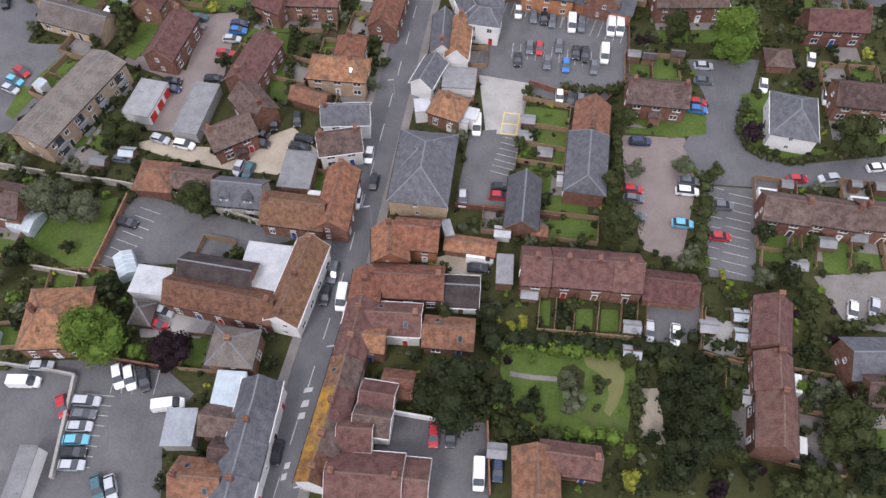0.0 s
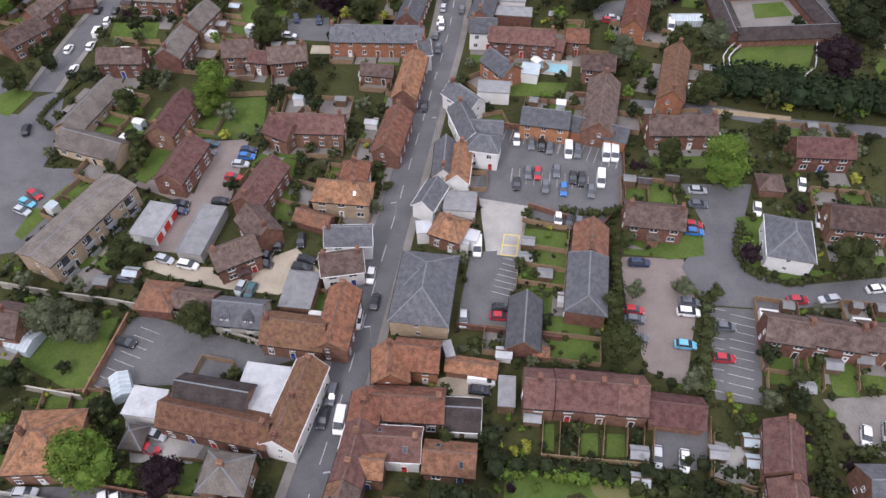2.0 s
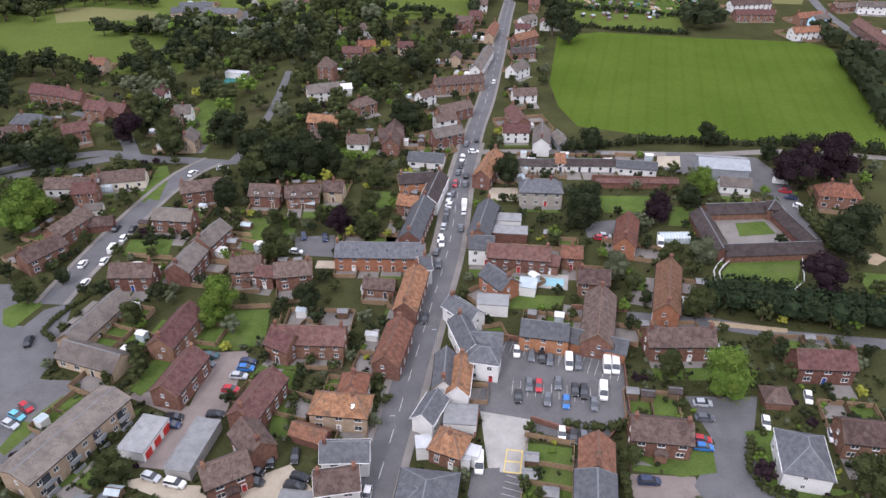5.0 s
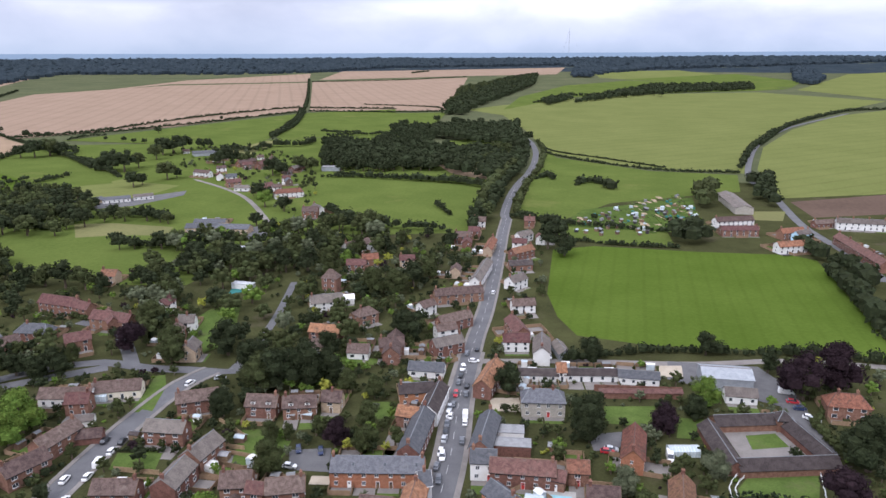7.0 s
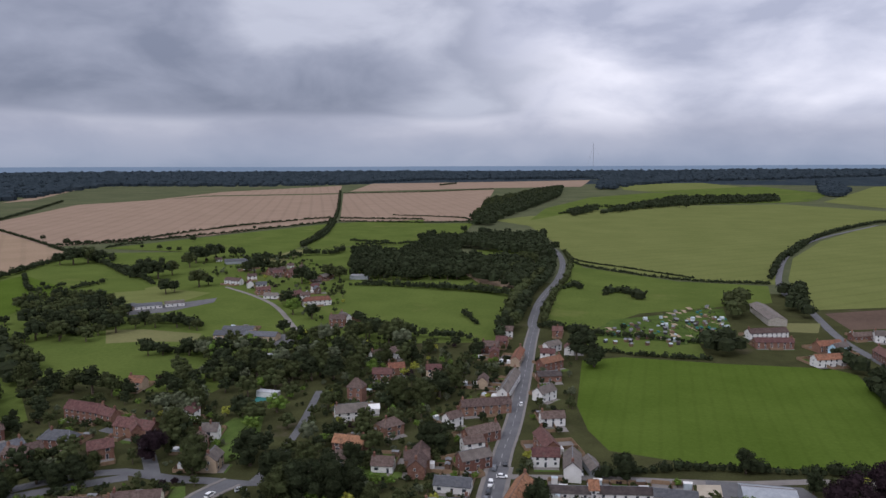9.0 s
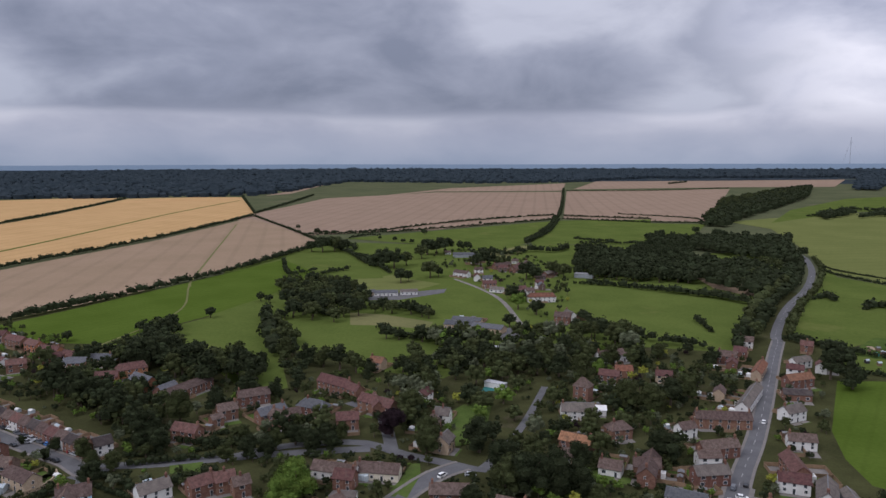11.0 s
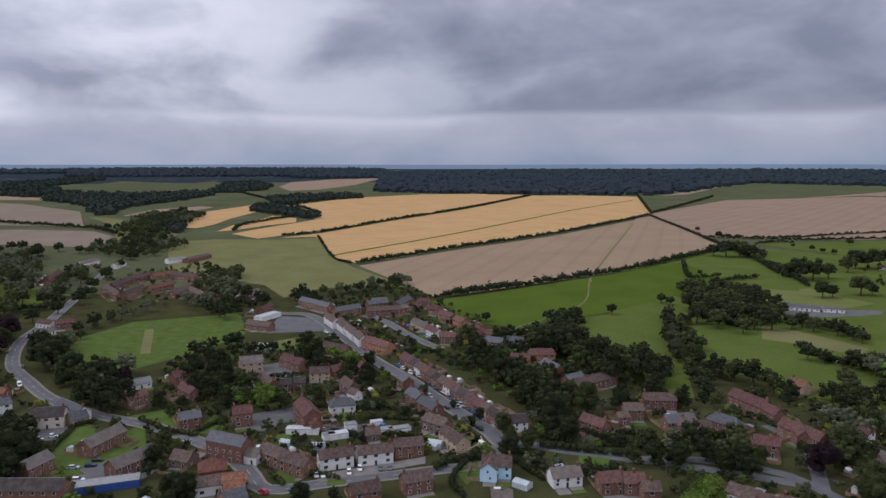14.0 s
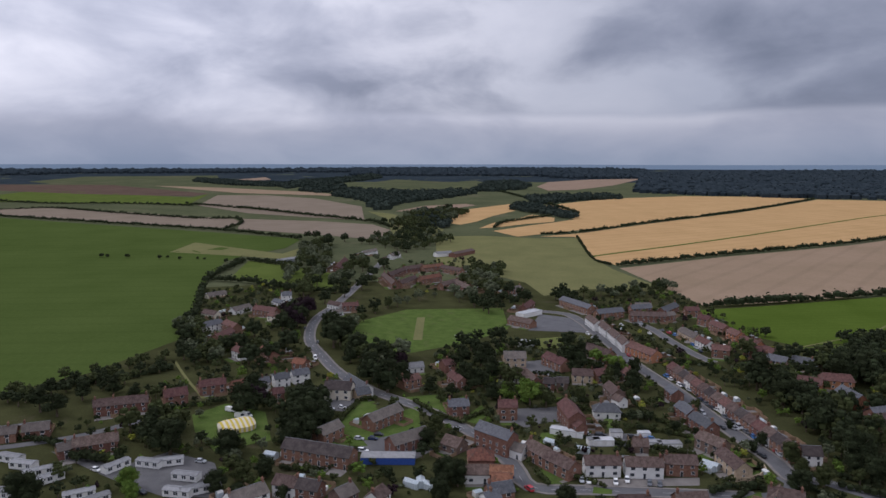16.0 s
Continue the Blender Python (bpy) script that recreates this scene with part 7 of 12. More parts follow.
car(20.9, 100.6, 9, 'navy', 'estate')
car(20.1, 88.1, 4, 'red')
car(20.5, 85.9, 4, 'grey')
car(21.1, 81.6, 4, 'grey')
car(31, 92.3, 4, 'grey')
car(30.8, 89.7, 4, 'white', 'estate')
car(30.1, 81.8, 4, 'sky')
car(37.7, 87.6, 6, 'grey')
car(37.1, 80.2, 6, 'red')
car(-77, 81.7, -8, 'silver')
car(-71.5, 81.2, -2, 'white', 'estate')
car(-57.1, 87.1, -3, 'black')
car(-56.4, 84.6, 4, 'black', 'estate')
car(-47.6, 87.6, -3, 'black')
car(-47.8, 85.3, 1, 'black', 'estate')
car(-58.4, 77.8, -93, 'silver')
car(-56.1, 77.5, -93, 'teal')
car(-82.3, 75.2, 4, 'grey')
car(-74.9, 60.9, -4, 'black')
car(-82.7, 118, 11, 'teal')
car(-82.2, 115.1, 3, 'grey')
car(-82.6, 111.4, 3, 'black')
car(-82.5, 108.5, 4, 'red')
car(-72.7, 117.8, 7, 'navy')
car(-72.3, 115.6, 7, 'blue')
car(-72.7, 112.7, 7, 'silver')
car(-72.6, 108.1, 4, 'red')
car(-72.3, 100.1, 11, 'black')
car(-80.9, 97.5, 11, 'black')
car(-80.3, 95.4, 4, 'navy')
car(-115, 93.7, -22, 'red')
car(-115.2, 91, -14, 'sky')
car(-114.8, 88.5, -13, 'silver')
car(-33.2, 86.2, -84, 'white')
car(-30.6, 79.9, 95, 'black')
car(-32.8, 75, -84, 'white', 'estate')
car(-32.8, 58.2, -86, 'grey', 'estate')
car(-32.9, 53.3, -86, 'black')
car(-32.5, 24.5, -86, 'black')
car(-60.6, 44.5, -6, 'silver')
car(-60.5, 41.8, -8, 'red')
car(-76.9, 30.6, 11, 'silver')
car(-78.2, 27.3, 11, 'white', 'van')
car(-66.4, 26.3, 9, 'silver', 'estate')
car(-65.9, 24.1, 9, 'grey')
car(-65.6, 22.1, 11, 'silver')
car(-65.2, 19.9, 13, 'sky')
car(-64.6, 17.9, 13, 'black')
car(-64, 16, 11, 'silver')
car(-52.7, 28.4, 19, 'white', 'van')
car(-6.8, 66.5, 5, 'white', 'van')
car(-6.7, 64.3, 6, 'black')
car(-29.8, 53.4, -84, 'white', 'van')
car(-130.1, 114, 115, 'black', 'estate')
car(-132, 139.6, 100, 'white')
car(-138.7, 148.1, 101, 'white')
car(-133.4, 150.7, 100, 'white')
car(-134.8, 157.4, 103, 'white', 'van')
car(-135.3, 163.7, 100, 'white')
car(-135.7, 169.4, 100, 'black')
car(-141.1, 168.6, 101, 'black')
car(-136.6, 209.5, 83, 'white', 'estate')
car(-128.1, 215.5, 25, 'silver')
car(-80.9, 175.8, -67, 'navy')
car(-74, 176.2, -68, 'navy')
car(-34.6, 142.7, -83, 'black')
car(-37.9, 180.7, -81, 'white', 'estate')
car(-36.5, 169, -81, 'grey')
car(-33.7, 190.5, 98, 'grey')
car(-34.8, 201.5, 98, 'white')
car(-35.5, 206.4, 98, 'white', 'van')
car(-39.7, 194.6, -81, 'black')
car(-40.3, 199.6, -81, 'grey')
car(-41, 205.5, -81, 'white')
car(-41.5, 210.1, -81, 'silver')
car(-37.9, 221.1, 98, 'grey')
car(-38.7, 227.4, 98, 'black')
car(-42.4, 242.3, 98, 'white')
car(-40.1, 259.9, 97, 'black')
car(-79.9, 166.9, 1, 'white')
car(9.8, 193, 0, 'red')
car(11, 194.5, 0, 'silver')
car(27.7, 193.5, -89, 'white', 'van')
car(31.3, 160, 12, 'black')
car(37.6, 146.2, 12, 'silver')
car(-43.2, 329.9, 94, 'white')
car(-39.5, 248.4, 11, 'white')
car(74.4, 226.7, -15, 'white')
car(75.5, 225.5, -15, 'silver')
car(71.9, 237.3, -2, 'red')
car(71.4, 244.2, -2, 'white', 'van')
car(73, 232.6, -1, 'navy')
car(-15.9, 257.4, -83, 'white')
car(-11.2, 258.4, -84, 'white')
car(131, 449.1, -97, 'grey')
car(129.7, 476.7, -96, 'white')
car(-358.4, 151.4, 28, 'grey')
car(-351, 152, 28, 'silver')
car(-367.7, 153.4, 27, 'black')
car(-322.2, 151.5, 30, 'white')
car(-342.1, 152.9, 29, 'navy')
car(-300.1, 146.8, 32, 'silver')
car(-279.9, 151.1, 50, 'white')
car(-274.8, 151, 50, 'red')
car(-272.3, 153.4, 50, 'silver')
car(-256.7, 77.6, -18, 'white')
car(-257.9, 82.3, -19, 'white')
car(-254.4, 89.2, -21, 'grey')
car(-253.1, 92.4, -22, 'grey')
car(-259.9, 66.2, -16, 'silver')
car(-258.7, 68.3, -16, 'white')
car(-289.7, 43.2, 29, 'white')
car(-433.6, -37.1, 9, 'white', 'van')
car(-470.6, -37.6, -1, 'black')
car(-511.1, -48.1, 180, 'black')
car(-346.9, -20.3, 55, 'white')
car(-346, -25.5, 55, 'silver')
car(-308.2, -12.7, 69, 'silver')
car(-295.6, -11.3, 69, 'white', 'estate')
car(-311.5, -4.5, 69, 'black')
car(-307.5, -7, 69, 'navy')
car(-493.4, 171.4, 10, 'white')
car(-467.1, 180.8, 3, 'white')
car(-451.1, 185.3, 3, 'grey')
car(-472, 139.6, 8, 'white')
car(-459.7, 139.3, 8, 'silver')
car(-289.9, -109.2, 55, 'white')
car(-268.9, -87.2, 56, 'black')
car(-293, -72.5, 70, 'silver')

# caravan and motorhomes by the pub field
car(-349.1, -70.8, 57, 'white', 'van')
car(-340.3, -65.2, 57, 'white', 'van')
car(-341.4, -62.4, 57, 'white', 'van')

# walls, fences, hedges and sheds by the high street
garden_wall([(-106.5, 68.5), (-92.9, 68.6), (-82, 69.1), (-69.9, 69), (-49.6, 65.7)], 2.0, mat='stone', label='long old stone garden wall')
garden_wall([(-77.2, 66.9), (-76.6, 49)], 1.8, label='red brick wall beside the lawn')
garden_wall([(-88.2, 48.2), (-76.9, 48.4)], 1.6, mat='stone', label='stone garden wall')
garden_wall([(-84.6, 29.5), (-75.3, 30.1), (-70.3, 30.1)], 1.4, mat='concrete', label='grey rendered yard wall')
garden_wall([(-70.5, 30.2), (-66.2, 13.5)], 1.1, thick=0.5, mat='concrete', label='long pale concrete divider in the car park')
garden_wall([(-70.9, 33.1), (-65.7, 34.1), (-56.4, 34.4)], 1.4, label='red brick wall behind the car park')
garden_wall([(-15.9, 34.5), (-8.7, 34.7)], 1.8, mat='white_paint', label='white painted yard wall')
garden_wall([(-0.2, 36), (2.1, 24.6)], 1.8, label='red brick yard wall')
garden_wall([(-13.7, 77.5), (-3.1, 78), (6.8, 78.4)], 1.5, label='red brick wall beside the lane')
garden_wall([(-15.3, 112.4), (-14.8, 97.3)], 1.6, label='red brick yard wall')
garden_wall([(-3.9, 112.6), (5.5, 110.6)], 1.6)
garden_wall([(16.3, 135.3), (17.4, 119), (12.1, 108.5)], 1.2, label='low red brick car park wall')
garden_wall([(-13.7, 139.3), (1.1, 139), (16.3, 135.7)], 1.6, label='red brick car park wall')
garden_wall([(-4.6, 107.8), (5.6, 107.3)], 1.6, 0.06, 'fence_wood', 'fence', 'brown close-boarded garden fence')
garden_wall([(-3.9, 100.6), (5.9, 100.5)], 1.6, 0.06, 'fence_wood', 'fence', 'brown close-boarded garden fence')
garden_wall([(-3.7, 95.5), (6.2, 95.3)], 1.6, 0.06, 'fence_wood', 'fence', 'brown close-boarded garden fence')
garden_wall([(-3.3, 90.7), (6, 90.8)], 1.6, 0.06, 'fence_wood', 'fence', 'brown close-boarded garden fence')
garden_wall([(-4.3, 107.8), (-3.5, 89.2)], 1.6, 0.06, 'fence_wood', 'fence', 'brown close-boarded garden fence')
garden_wall([(5.8, 108.2), (6.2, 88.3)], 1.6, 0.06, 'fence_wood', 'fence', 'brown close-boarded garden fence')
garden_wall([(45.3, 86.1), (44.5, 74.7)], 1.6, 0.06, 'fence_wood', 'fence', 'brown close-boarded garden fence')
garden_wall([(50.9, 87.2), (49.8, 75.8)], 1.6, 0.06, 'fence_wood', 'fence', 'brown close-boarded garden fence')
garden_wall([(55.7, 88.2), (54.4, 76.7)], 1.6, 0.06, 'fence_wood', 'fence', 'brown close-boarded garden fence')
garden_wall([(62.1, 89.5), (60.6, 77.9)], 1.6, 0.06, 'fence_wood', 'fence', 'brown close-boarded garden fence')
garden_wall([(5.3, 60.2), (5.7, 53.8)], 1.6, 0.06, 'fence_wood', 'fence', 'brown close-boarded garden fence')
garden_wall([(8.3, 60.8), (8.6, 54.4)], 1.6, 0.06, 'fence_wood', 'fence', 'brown close-boarded garden fence')
garden_wall([(11.7, 61.5), (11.8, 55)], 1.6, 0.06, 'fence_wood', 'fence', 'brown close-boarded garden fence')
garden_wall([(15.9, 62.3), (15.9, 55.9)], 1.6, 0.06, 'fence_wood', 'fence', 'brown close-boarded garden fence')
garden_wall([(19.9, 63.1), (19.9, 56.6)], 1.6, 0.06, 'fence_wood', 'fence', 'brown close-boarded garden fence')
garden_wall([(22.7, 63.7), (22.6, 57.2)], 1.6, 0.06, 'fence_wood', 'fence', 'brown close-boarded garden fence')
garden_wall([(5.6, 54), (23.4, 55.9)], 1.6, 0.06, 'fence_wood', 'fence', 'brown close-boarded garden fence')
garden_wall([(24.4, 64.9), (24.2, 55.3)], 1.8, 0.06, 'fence_wood', 'fence', 'brown close-boarded garden fence')
garden_wall([(33.9, 66.6), (33.7, 55.8)], 1.8, 0.06, 'fence_wood', 'fence', 'brown close-boarded garden fence')
garden_wall([(34.5, 63.8), (34.1, 55.4)], 1.6, 0.06, 'fence_wood', 'fence', 'brown close-boarded garden fence')
garden_wall([(34.1, 55.4), (40.8, 54.6)], 1.6, 0.06, 'fence_wood', 'fence', 'brown close-boarded garden fence')
hedge([(34.6, 93.2), (33.7, 82.7), (32.6, 72.3)], 2.6, 2.4, 'mid')
hedge([(42.5, 116.4), (41.2, 107.3), (44.3, 102.5), (51.5, 101.4), (56.1, 103.4)], 1.6, 1.3, 'mid')
hedge([(-59.6, 66.9), (-48.3, 66)], 1.6, 1.6, 'mid')
hedge([(55.4, 84.5), (50.3, 74.6), (54, 69.4)], 2.2, 2.0, 'mid')
hedge([(57.6, 65), (66.4, 68.5)], 1.8, 1.6, 'mid')
hedge([(52.8, 66.9), (53.3, 58.2), (51.9, 51.7)], 1.6, 1.5, 'mid')
hedge([(-1.1, 51.5), (6.9, 51.8), (16.7, 52.9), (23.5, 53.8), (33.2, 54.1)], 3.0, 2.6, 'dark')
hedge([(0.3, 49.6), (9, 50.8), (18.7, 52.1)], 2.2, 2.0, 'light')
hedge([(21.7, 51.8), (30.4, 51.4), (39.8, 52.8)], 3.2, 2.4, 'mid')
hedge([(40.9, 64.5), (41.8, 55.9), (39.8, 47.2)], 2, 1.8, 'mid')
hedge([(-3.8, 55.5), (-1.7, 49.2), (-2.9, 44.7)], 3, 3, 'dark')
hedge([(-76.9, 65.9), (-74.8, 69.1), (-71.2, 69.1)], 1.5, 1.6, 'mid')
hedge([(-97.2, 77.2), (-93.6, 80.2), (-91.3, 86.3), (-91.7, 97.1)], 1.2, 1.1, 'mid')
hedge([(16.8, 115.4), (11.5, 112.7), (4, 112.9)], 2, 2, 'mid')
hedge([(15.8, 100.6), (17.1, 89), (16.1, 84.6)], 2.2, 2.2, 'mid')
hedge([(-41.7, 121.8), (-38.4, 111.3), (-39.5, 103.3)], 2, 2, 'mid')
hedge([(-59.8, 118.2), (-56.5, 105.9), (-53.1, 97.2)], 1.6, 1.6, 'mid')
hedge([(-10.2, 73.9), (-3.7, 74.5), (4, 74.4)], 1.6, 1.8, 'mid')
hedge([(30.2, 57.8), (38.9, 57.4)], 2.2, 2, 'dark')
hedge([(23, 46.9), (24.5, 37.4)], 2, 2, 'mid')
hedge([(27.6, 47.8), (29.9, 38.5)], 2, 2, 'dark')
hedge([(1.5, 41.5), (3.5, 35), (10.8, 36)], 2.6, 2.6, 'mid')
hedge([(10.8, 36), (19.9, 37.4), (22.7, 36.1)], 2.4, 2.2, 'light')
shed(3.3, 60.5, 5, 2.8, 2.2, 'timber', 'flat_felt')
shed(22.1, 52.6, 5, 2.8, 2.2, 'timber', 'steel_sheet')
shed(1.9, 93.1, 4, 2.8, 2.2, 'timber', 'flat_felt')
shed(-2.7, 101.1, 4, 2.8, 2.2, 'timber', 'flat_felt')
shed(-2.6, 96.7, 4, 2.8, 2.2, 'timber', 'flat_felt')
shed(-3.5, 72.4, 5, 2.8, 2.2, 'white_render', 'white_roof')
shed(-86.2, 73.2, 4, 2.8, 2.2, 'timber', 'flat_felt')
shed(-81.5, 76.4, 4, 2.8, 2.2, 'timber', 'plastic_sheet')
shed(40.7, 63.5, 5, 2.8, 2.2, 'timber', 'plastic_sheet')
shed(40.9, 59.7, 5, 2.8, 2.2, 'timber', 'plastic_sheet')
shed(34.9, 60.1, 5, 2.8, 2.2, 'timber', 'flat_felt')
shed(2.1, 31.4, 6, 2.8, 2.2, 'timber', 'flat_felt')
shed(21.8, 57.4, 5, 2.8, 2.2, 'timber', 'flat_felt')
shed(27.5, 126.9, 3, 2.8, 2.2, 'timber', 'dark_tile')
shed(21.3, 124.8, 3, 2.8, 2.2, 'timber', 'dark_tile')
shed(62.3, 84.6, 4, 2.8, 2.2, 'timber', 'flat_felt')
shed(51, 76.1, 5, 2.8, 2.2, 'timber', 'flat_felt')
shed(56.5, 82.1, 4, 2.8, 2.2, 'timber', 'flat_felt')
shed(6.6, 87.5, 4, 2.8, 2.2, 'white_render', 'white_roof')
shed(3.3, 74, 5, 2.8, 2.2, 'timber', 'orange_tile')
shed(41.9, 48.5, 5, 2.8, 2.2, 'white_render', 'white_roof')
flat_building(-13.7, 70.4, 25, 1.6, 3.5, 3, 'flat_felt', 'blue_paint', kind='store')
flat_building(-14.6, 99, -6, 3.1, 3, 3.2, 'white_roof', 'white_render', kind='shop_extension')
flat_building(-24.8, 99.1, 17, 3.2, 3.5, 3.4, 'white_roof', 'white_render', kind='shop_extension')
street_lamp(-27.3, 41.9, 200)
street_lamp(-28.5, 70.2, 200)
street_lamp(-31.7, 102.3, 200)
street_lamp(-25.8, 19.1, 200)
street_lamp(-29.1, 132.1, 200)
garden_wall([(-114.8, 172.8), (-97.1, 173)], 1.6, 0.06, 'fence_wood', 'fence', 'brown close-boarded garden fence')
garden_wall([(-113.2, 187.5), (-99.8, 179.3)], 1.6, 0.06, 'fence_wood', 'fence', 'brown close-boarded garden fence')
garden_wall([(-71.7, 136.3), (-69.6, 124.9)], 1.6, 0.06, 'fence_wood', 'fence', 'brown close-boarded garden fence')
garden_wall([(-128.4, 155.3), (-114.7, 156.2)], 1.6, 0.06, 'fence_wood', 'fence', 'brown close-boarded garden fence')
garden_wall([(-86.2, 137.1), (-76.4, 139.9)], 1.6, 0.06, 'fence_wood', 'fence', 'brown close-boarded garden fence')
garden_wall([(-65.2, 164.5), (-44.9, 164.8)], 1.8, label='red brick garden wall')
garden_wall([(2.7, 155.3), (17.5, 157.1)], 1.6)
garden_wall([(5.8, 233.4), (35.8, 237.2)], 2.4, label='tall red brick garden wall')
garden_wall([(-19.4, 176), (-0.5, 177.7), (1.4, 172.8)], 1.8)
shed(-64.3, 184.8, 1, 3, 2.4, 'timber', 'plastic_sheet')
shed(-100.5, 177.4, 1, 3, 2.4, 'timber', 'plastic_sheet')
shed(-100.6, 167.3, 1, 3, 2.4, 'timber', 'flat_felt')
shed(-85.6, 195.1, 0, 3, 2.4, 'timber', 'plastic_sheet')
shed(-6.1, 191.5, 0, 3, 2.4, 'timber', 'flat_felt')
shed(37.7, 173, 1, 3, 2.4, 'timber', 'flat_felt')
shed(27.5, 161.5, 2, 3, 2.4, 'timber', 'flat_felt')
shed(-91, 194, 0, 3, 2.4, 'timber', 'flat_felt')
shed(-128.1, 171.8, 1, 3, 2.4, 'white_render', 'white_roof')
shed(-133.3, 172.5, 1, 3, 2.4, 'timber', 'dark_tile')
shed(-55.1, 165.6, 1, 3, 2.4, 'timber', 'flat_felt')
shed(-52.8, 151.7, 2, 3, 2.4, 'white_render', 'white_roof')
shed(-45.9, 133, 3, 3, 2.4, 'white_render', 'white_roof')
glasshouse(-87.9, 151.5, 2, 4, 3, name='conservatory')
glasshouse(-79.2, 151.9, 2, 4, 3, name='conservatory')
glasshouse(-168.6, 188.1, 12, 7, 3, name='conservatory')
glasshouse(-160.5, 192.7, 11, 5, 3, name='conservatory')
glasshouse(-99.8, 194.2, 12, 3, 2.5, name='conservatory')
hedge([(-134.4, 164.4), (-120.5, 167.2)], 1.4, 1.4, 'dark')
hedge([(-122.6, 140.3), (-108.8, 141.8)], 1.6, 1.8, 'mid')
hedge([(-146.4, 144.1), (-144.4, 153.6)], 2.5, 2.5, 'dark')
hedge([(-124.7, 115.9), (-129.7, 119.6), (-128.9, 129.7), (-126.5, 138.2)], 1.4, 1.3, 'mid')
hedge([(44.4, 193.7), (39.8, 197.6)], 3, 3, 'mid')
hedge([(84.4, 241.5), (76, 224.2)], 2.5, 2.5, 'mid')
hedge([(74.2, 223.8), (77.6, 205.3), (81.6, 201.3)], 2.6, 2.4, 'mid')

# allotment sheds and plots
glasshouse(56.0, 547.4, 5, 2.7, 2.2, name='greenhouse')
glasshouse(35.2, 521.8, 3, 3.0, 2.2, name='greenhouse')
glasshouse(77.2, 553.6, 16, 2.9, 2.2, name='greenhouse')
glasshouse(38.4, 477.4, 12, 2.9, 2.2, name='greenhouse')
glasshouse(76.8, 524.3, 38, 3.1, 2.2, name='greenhouse')
glasshouse(21.6, 538.6, 17, 2.7, 2.2, name='greenhouse')
allotments(1, [(-14.3, 486.9), (9.0, 526.2), (49.8, 587.7), (76.1, 607.2), (82.0, 519.9), (50.8, 473.6), (16.4, 482.8)], 420)
shed(63.9, 487.2, -29, 2.2, 1.7, 'timber', 'flat_felt')
shed(64.3, 484.5, -35, 2.2, 1.7, 'dark_timber', 'flat_felt')
shed(58.2, 470.8, -38, 2.2, 1.7, 'dark_timber', 'plastic_sheet')
shed(63.1, 537.2, 27, 2.2, 1.7, 'timber', 'flat_felt')
shed(65.8, 485.9, -49, 2.2, 1.7, 'dark_timber', 'plastic_sheet')
shed(65.8, 511.1, -45, 2.2, 1.7, 'timber', 'flat_felt')
shed(24.1, 500.1, 21, 2.2, 1.7, 'timber', 'flat_felt')
shed(14.7, 476.4, 54, 2.2, 1.7, 'timber', 'dark_tile')
shed(44.3, 540.4, 5, 2.2, 1.7, 'dark_timber', 'flat_felt')
shed(1.7, 487.8, 54, 2.2, 1.7, 'timber', 'dark_tile')
shed(54.7, 537.6, 1, 2.2, 1.7, 'dark_timber', 'plastic_sheet')
shed(58.5, 495.4, 37, 2.2, 1.7, 'timber', 'flat_felt')
shed(0.2, 461.8, 36, 2.2, 1.7, 'timber', 'plastic_sheet')
shed(74.4, 545.7, -19, 2.2, 1.7, 'dark_timber', 'plastic_sheet')
shed(2.4, 490.2, -38, 2.2, 1.7, 'timber', 'plastic_sheet')
shed(20.4, 463.2, 32, 2.2, 1.7, 'timber', 'flat_felt')
shed(57.5, 533.1, 38, 2.2, 1.7, 'timber', 'dark_tile')
shed(73.9, 529.2, 44, 2.2, 1.7, 'timber', 'plastic_sheet')
shed(10.1, 457.9, 49, 2.2, 1.7, 'timber', 'flat_felt')
shed(56.1, 527.4, -54, 2.2, 1.7, 'dark_timber', 'flat_felt')
shed(10.1, 468, -34, 2.2, 1.7, 'dark_timber', 'flat_felt')
shed(8.8, 469.6, 48, 2.2, 1.7, 'timber', 'flat_felt')
shed(34.6, 463.4, 24, 2.2, 1.7, 'timber', 'plastic_sheet')
shed(7.1, 468.9, -40, 2.2, 1.7, 'timber', 'flat_felt')
shed(14.5, 512.2, -44, 2.2, 1.7, 'dark_timber', 'dark_tile')
shed(33.4, 496, -18, 2.2, 1.7, 'dark_timber', 'flat_felt')
shed(62.6, 472.1, 49, 2.2, 1.7, 'dark_timber', 'flat_felt')
shed(-6, 463.9, 50, 2.2, 1.7, 'dark_timber', 'plastic_sheet')
shed(61.2, 498.1, 16, 2.2, 1.7, 'dark_timber', 'dark_tile')
shed(72.1, 553.5, 56, 2.2, 1.7, 'timber', 'plastic_sheet')
shed(43.1, 543, 26, 2.2, 1.7, 'dark_timber', 'flat_felt')
shed(34, 473.8, 43, 2.2, 1.7, 'timber', 'flat_felt')
shed(58.3, 510.7, -33, 2.2, 1.7, 'timber', 'dark_tile')
shed(40, 515.2, -42, 2.2, 1.7, 'timber', 'flat_felt')
shed(59.7, 476.3, 35, 2.2, 1.7, 'dark_timber', 'plastic_sheet')
shed(20.9, 480.1, 35, 2.2, 1.7, 'timber', 'dark_tile')
shed(63.3, 529.9, 52, 2.2, 1.7, 'timber', 'flat_felt')
shed(33.3, 520.1, -41, 2.2, 1.7, 'dark_timber', 'plastic_sheet')
shed(39.8, 469, -9, 2.2, 1.7, 'dark_timber', 'dark_tile')
shed(-0.6, 499.6, 29, 2.2, 1.7, 'timber', 'flat_felt')
shed(51.1, 536.2, -43, 2.2, 1.7, 'dark_timber', 'plastic_sheet')
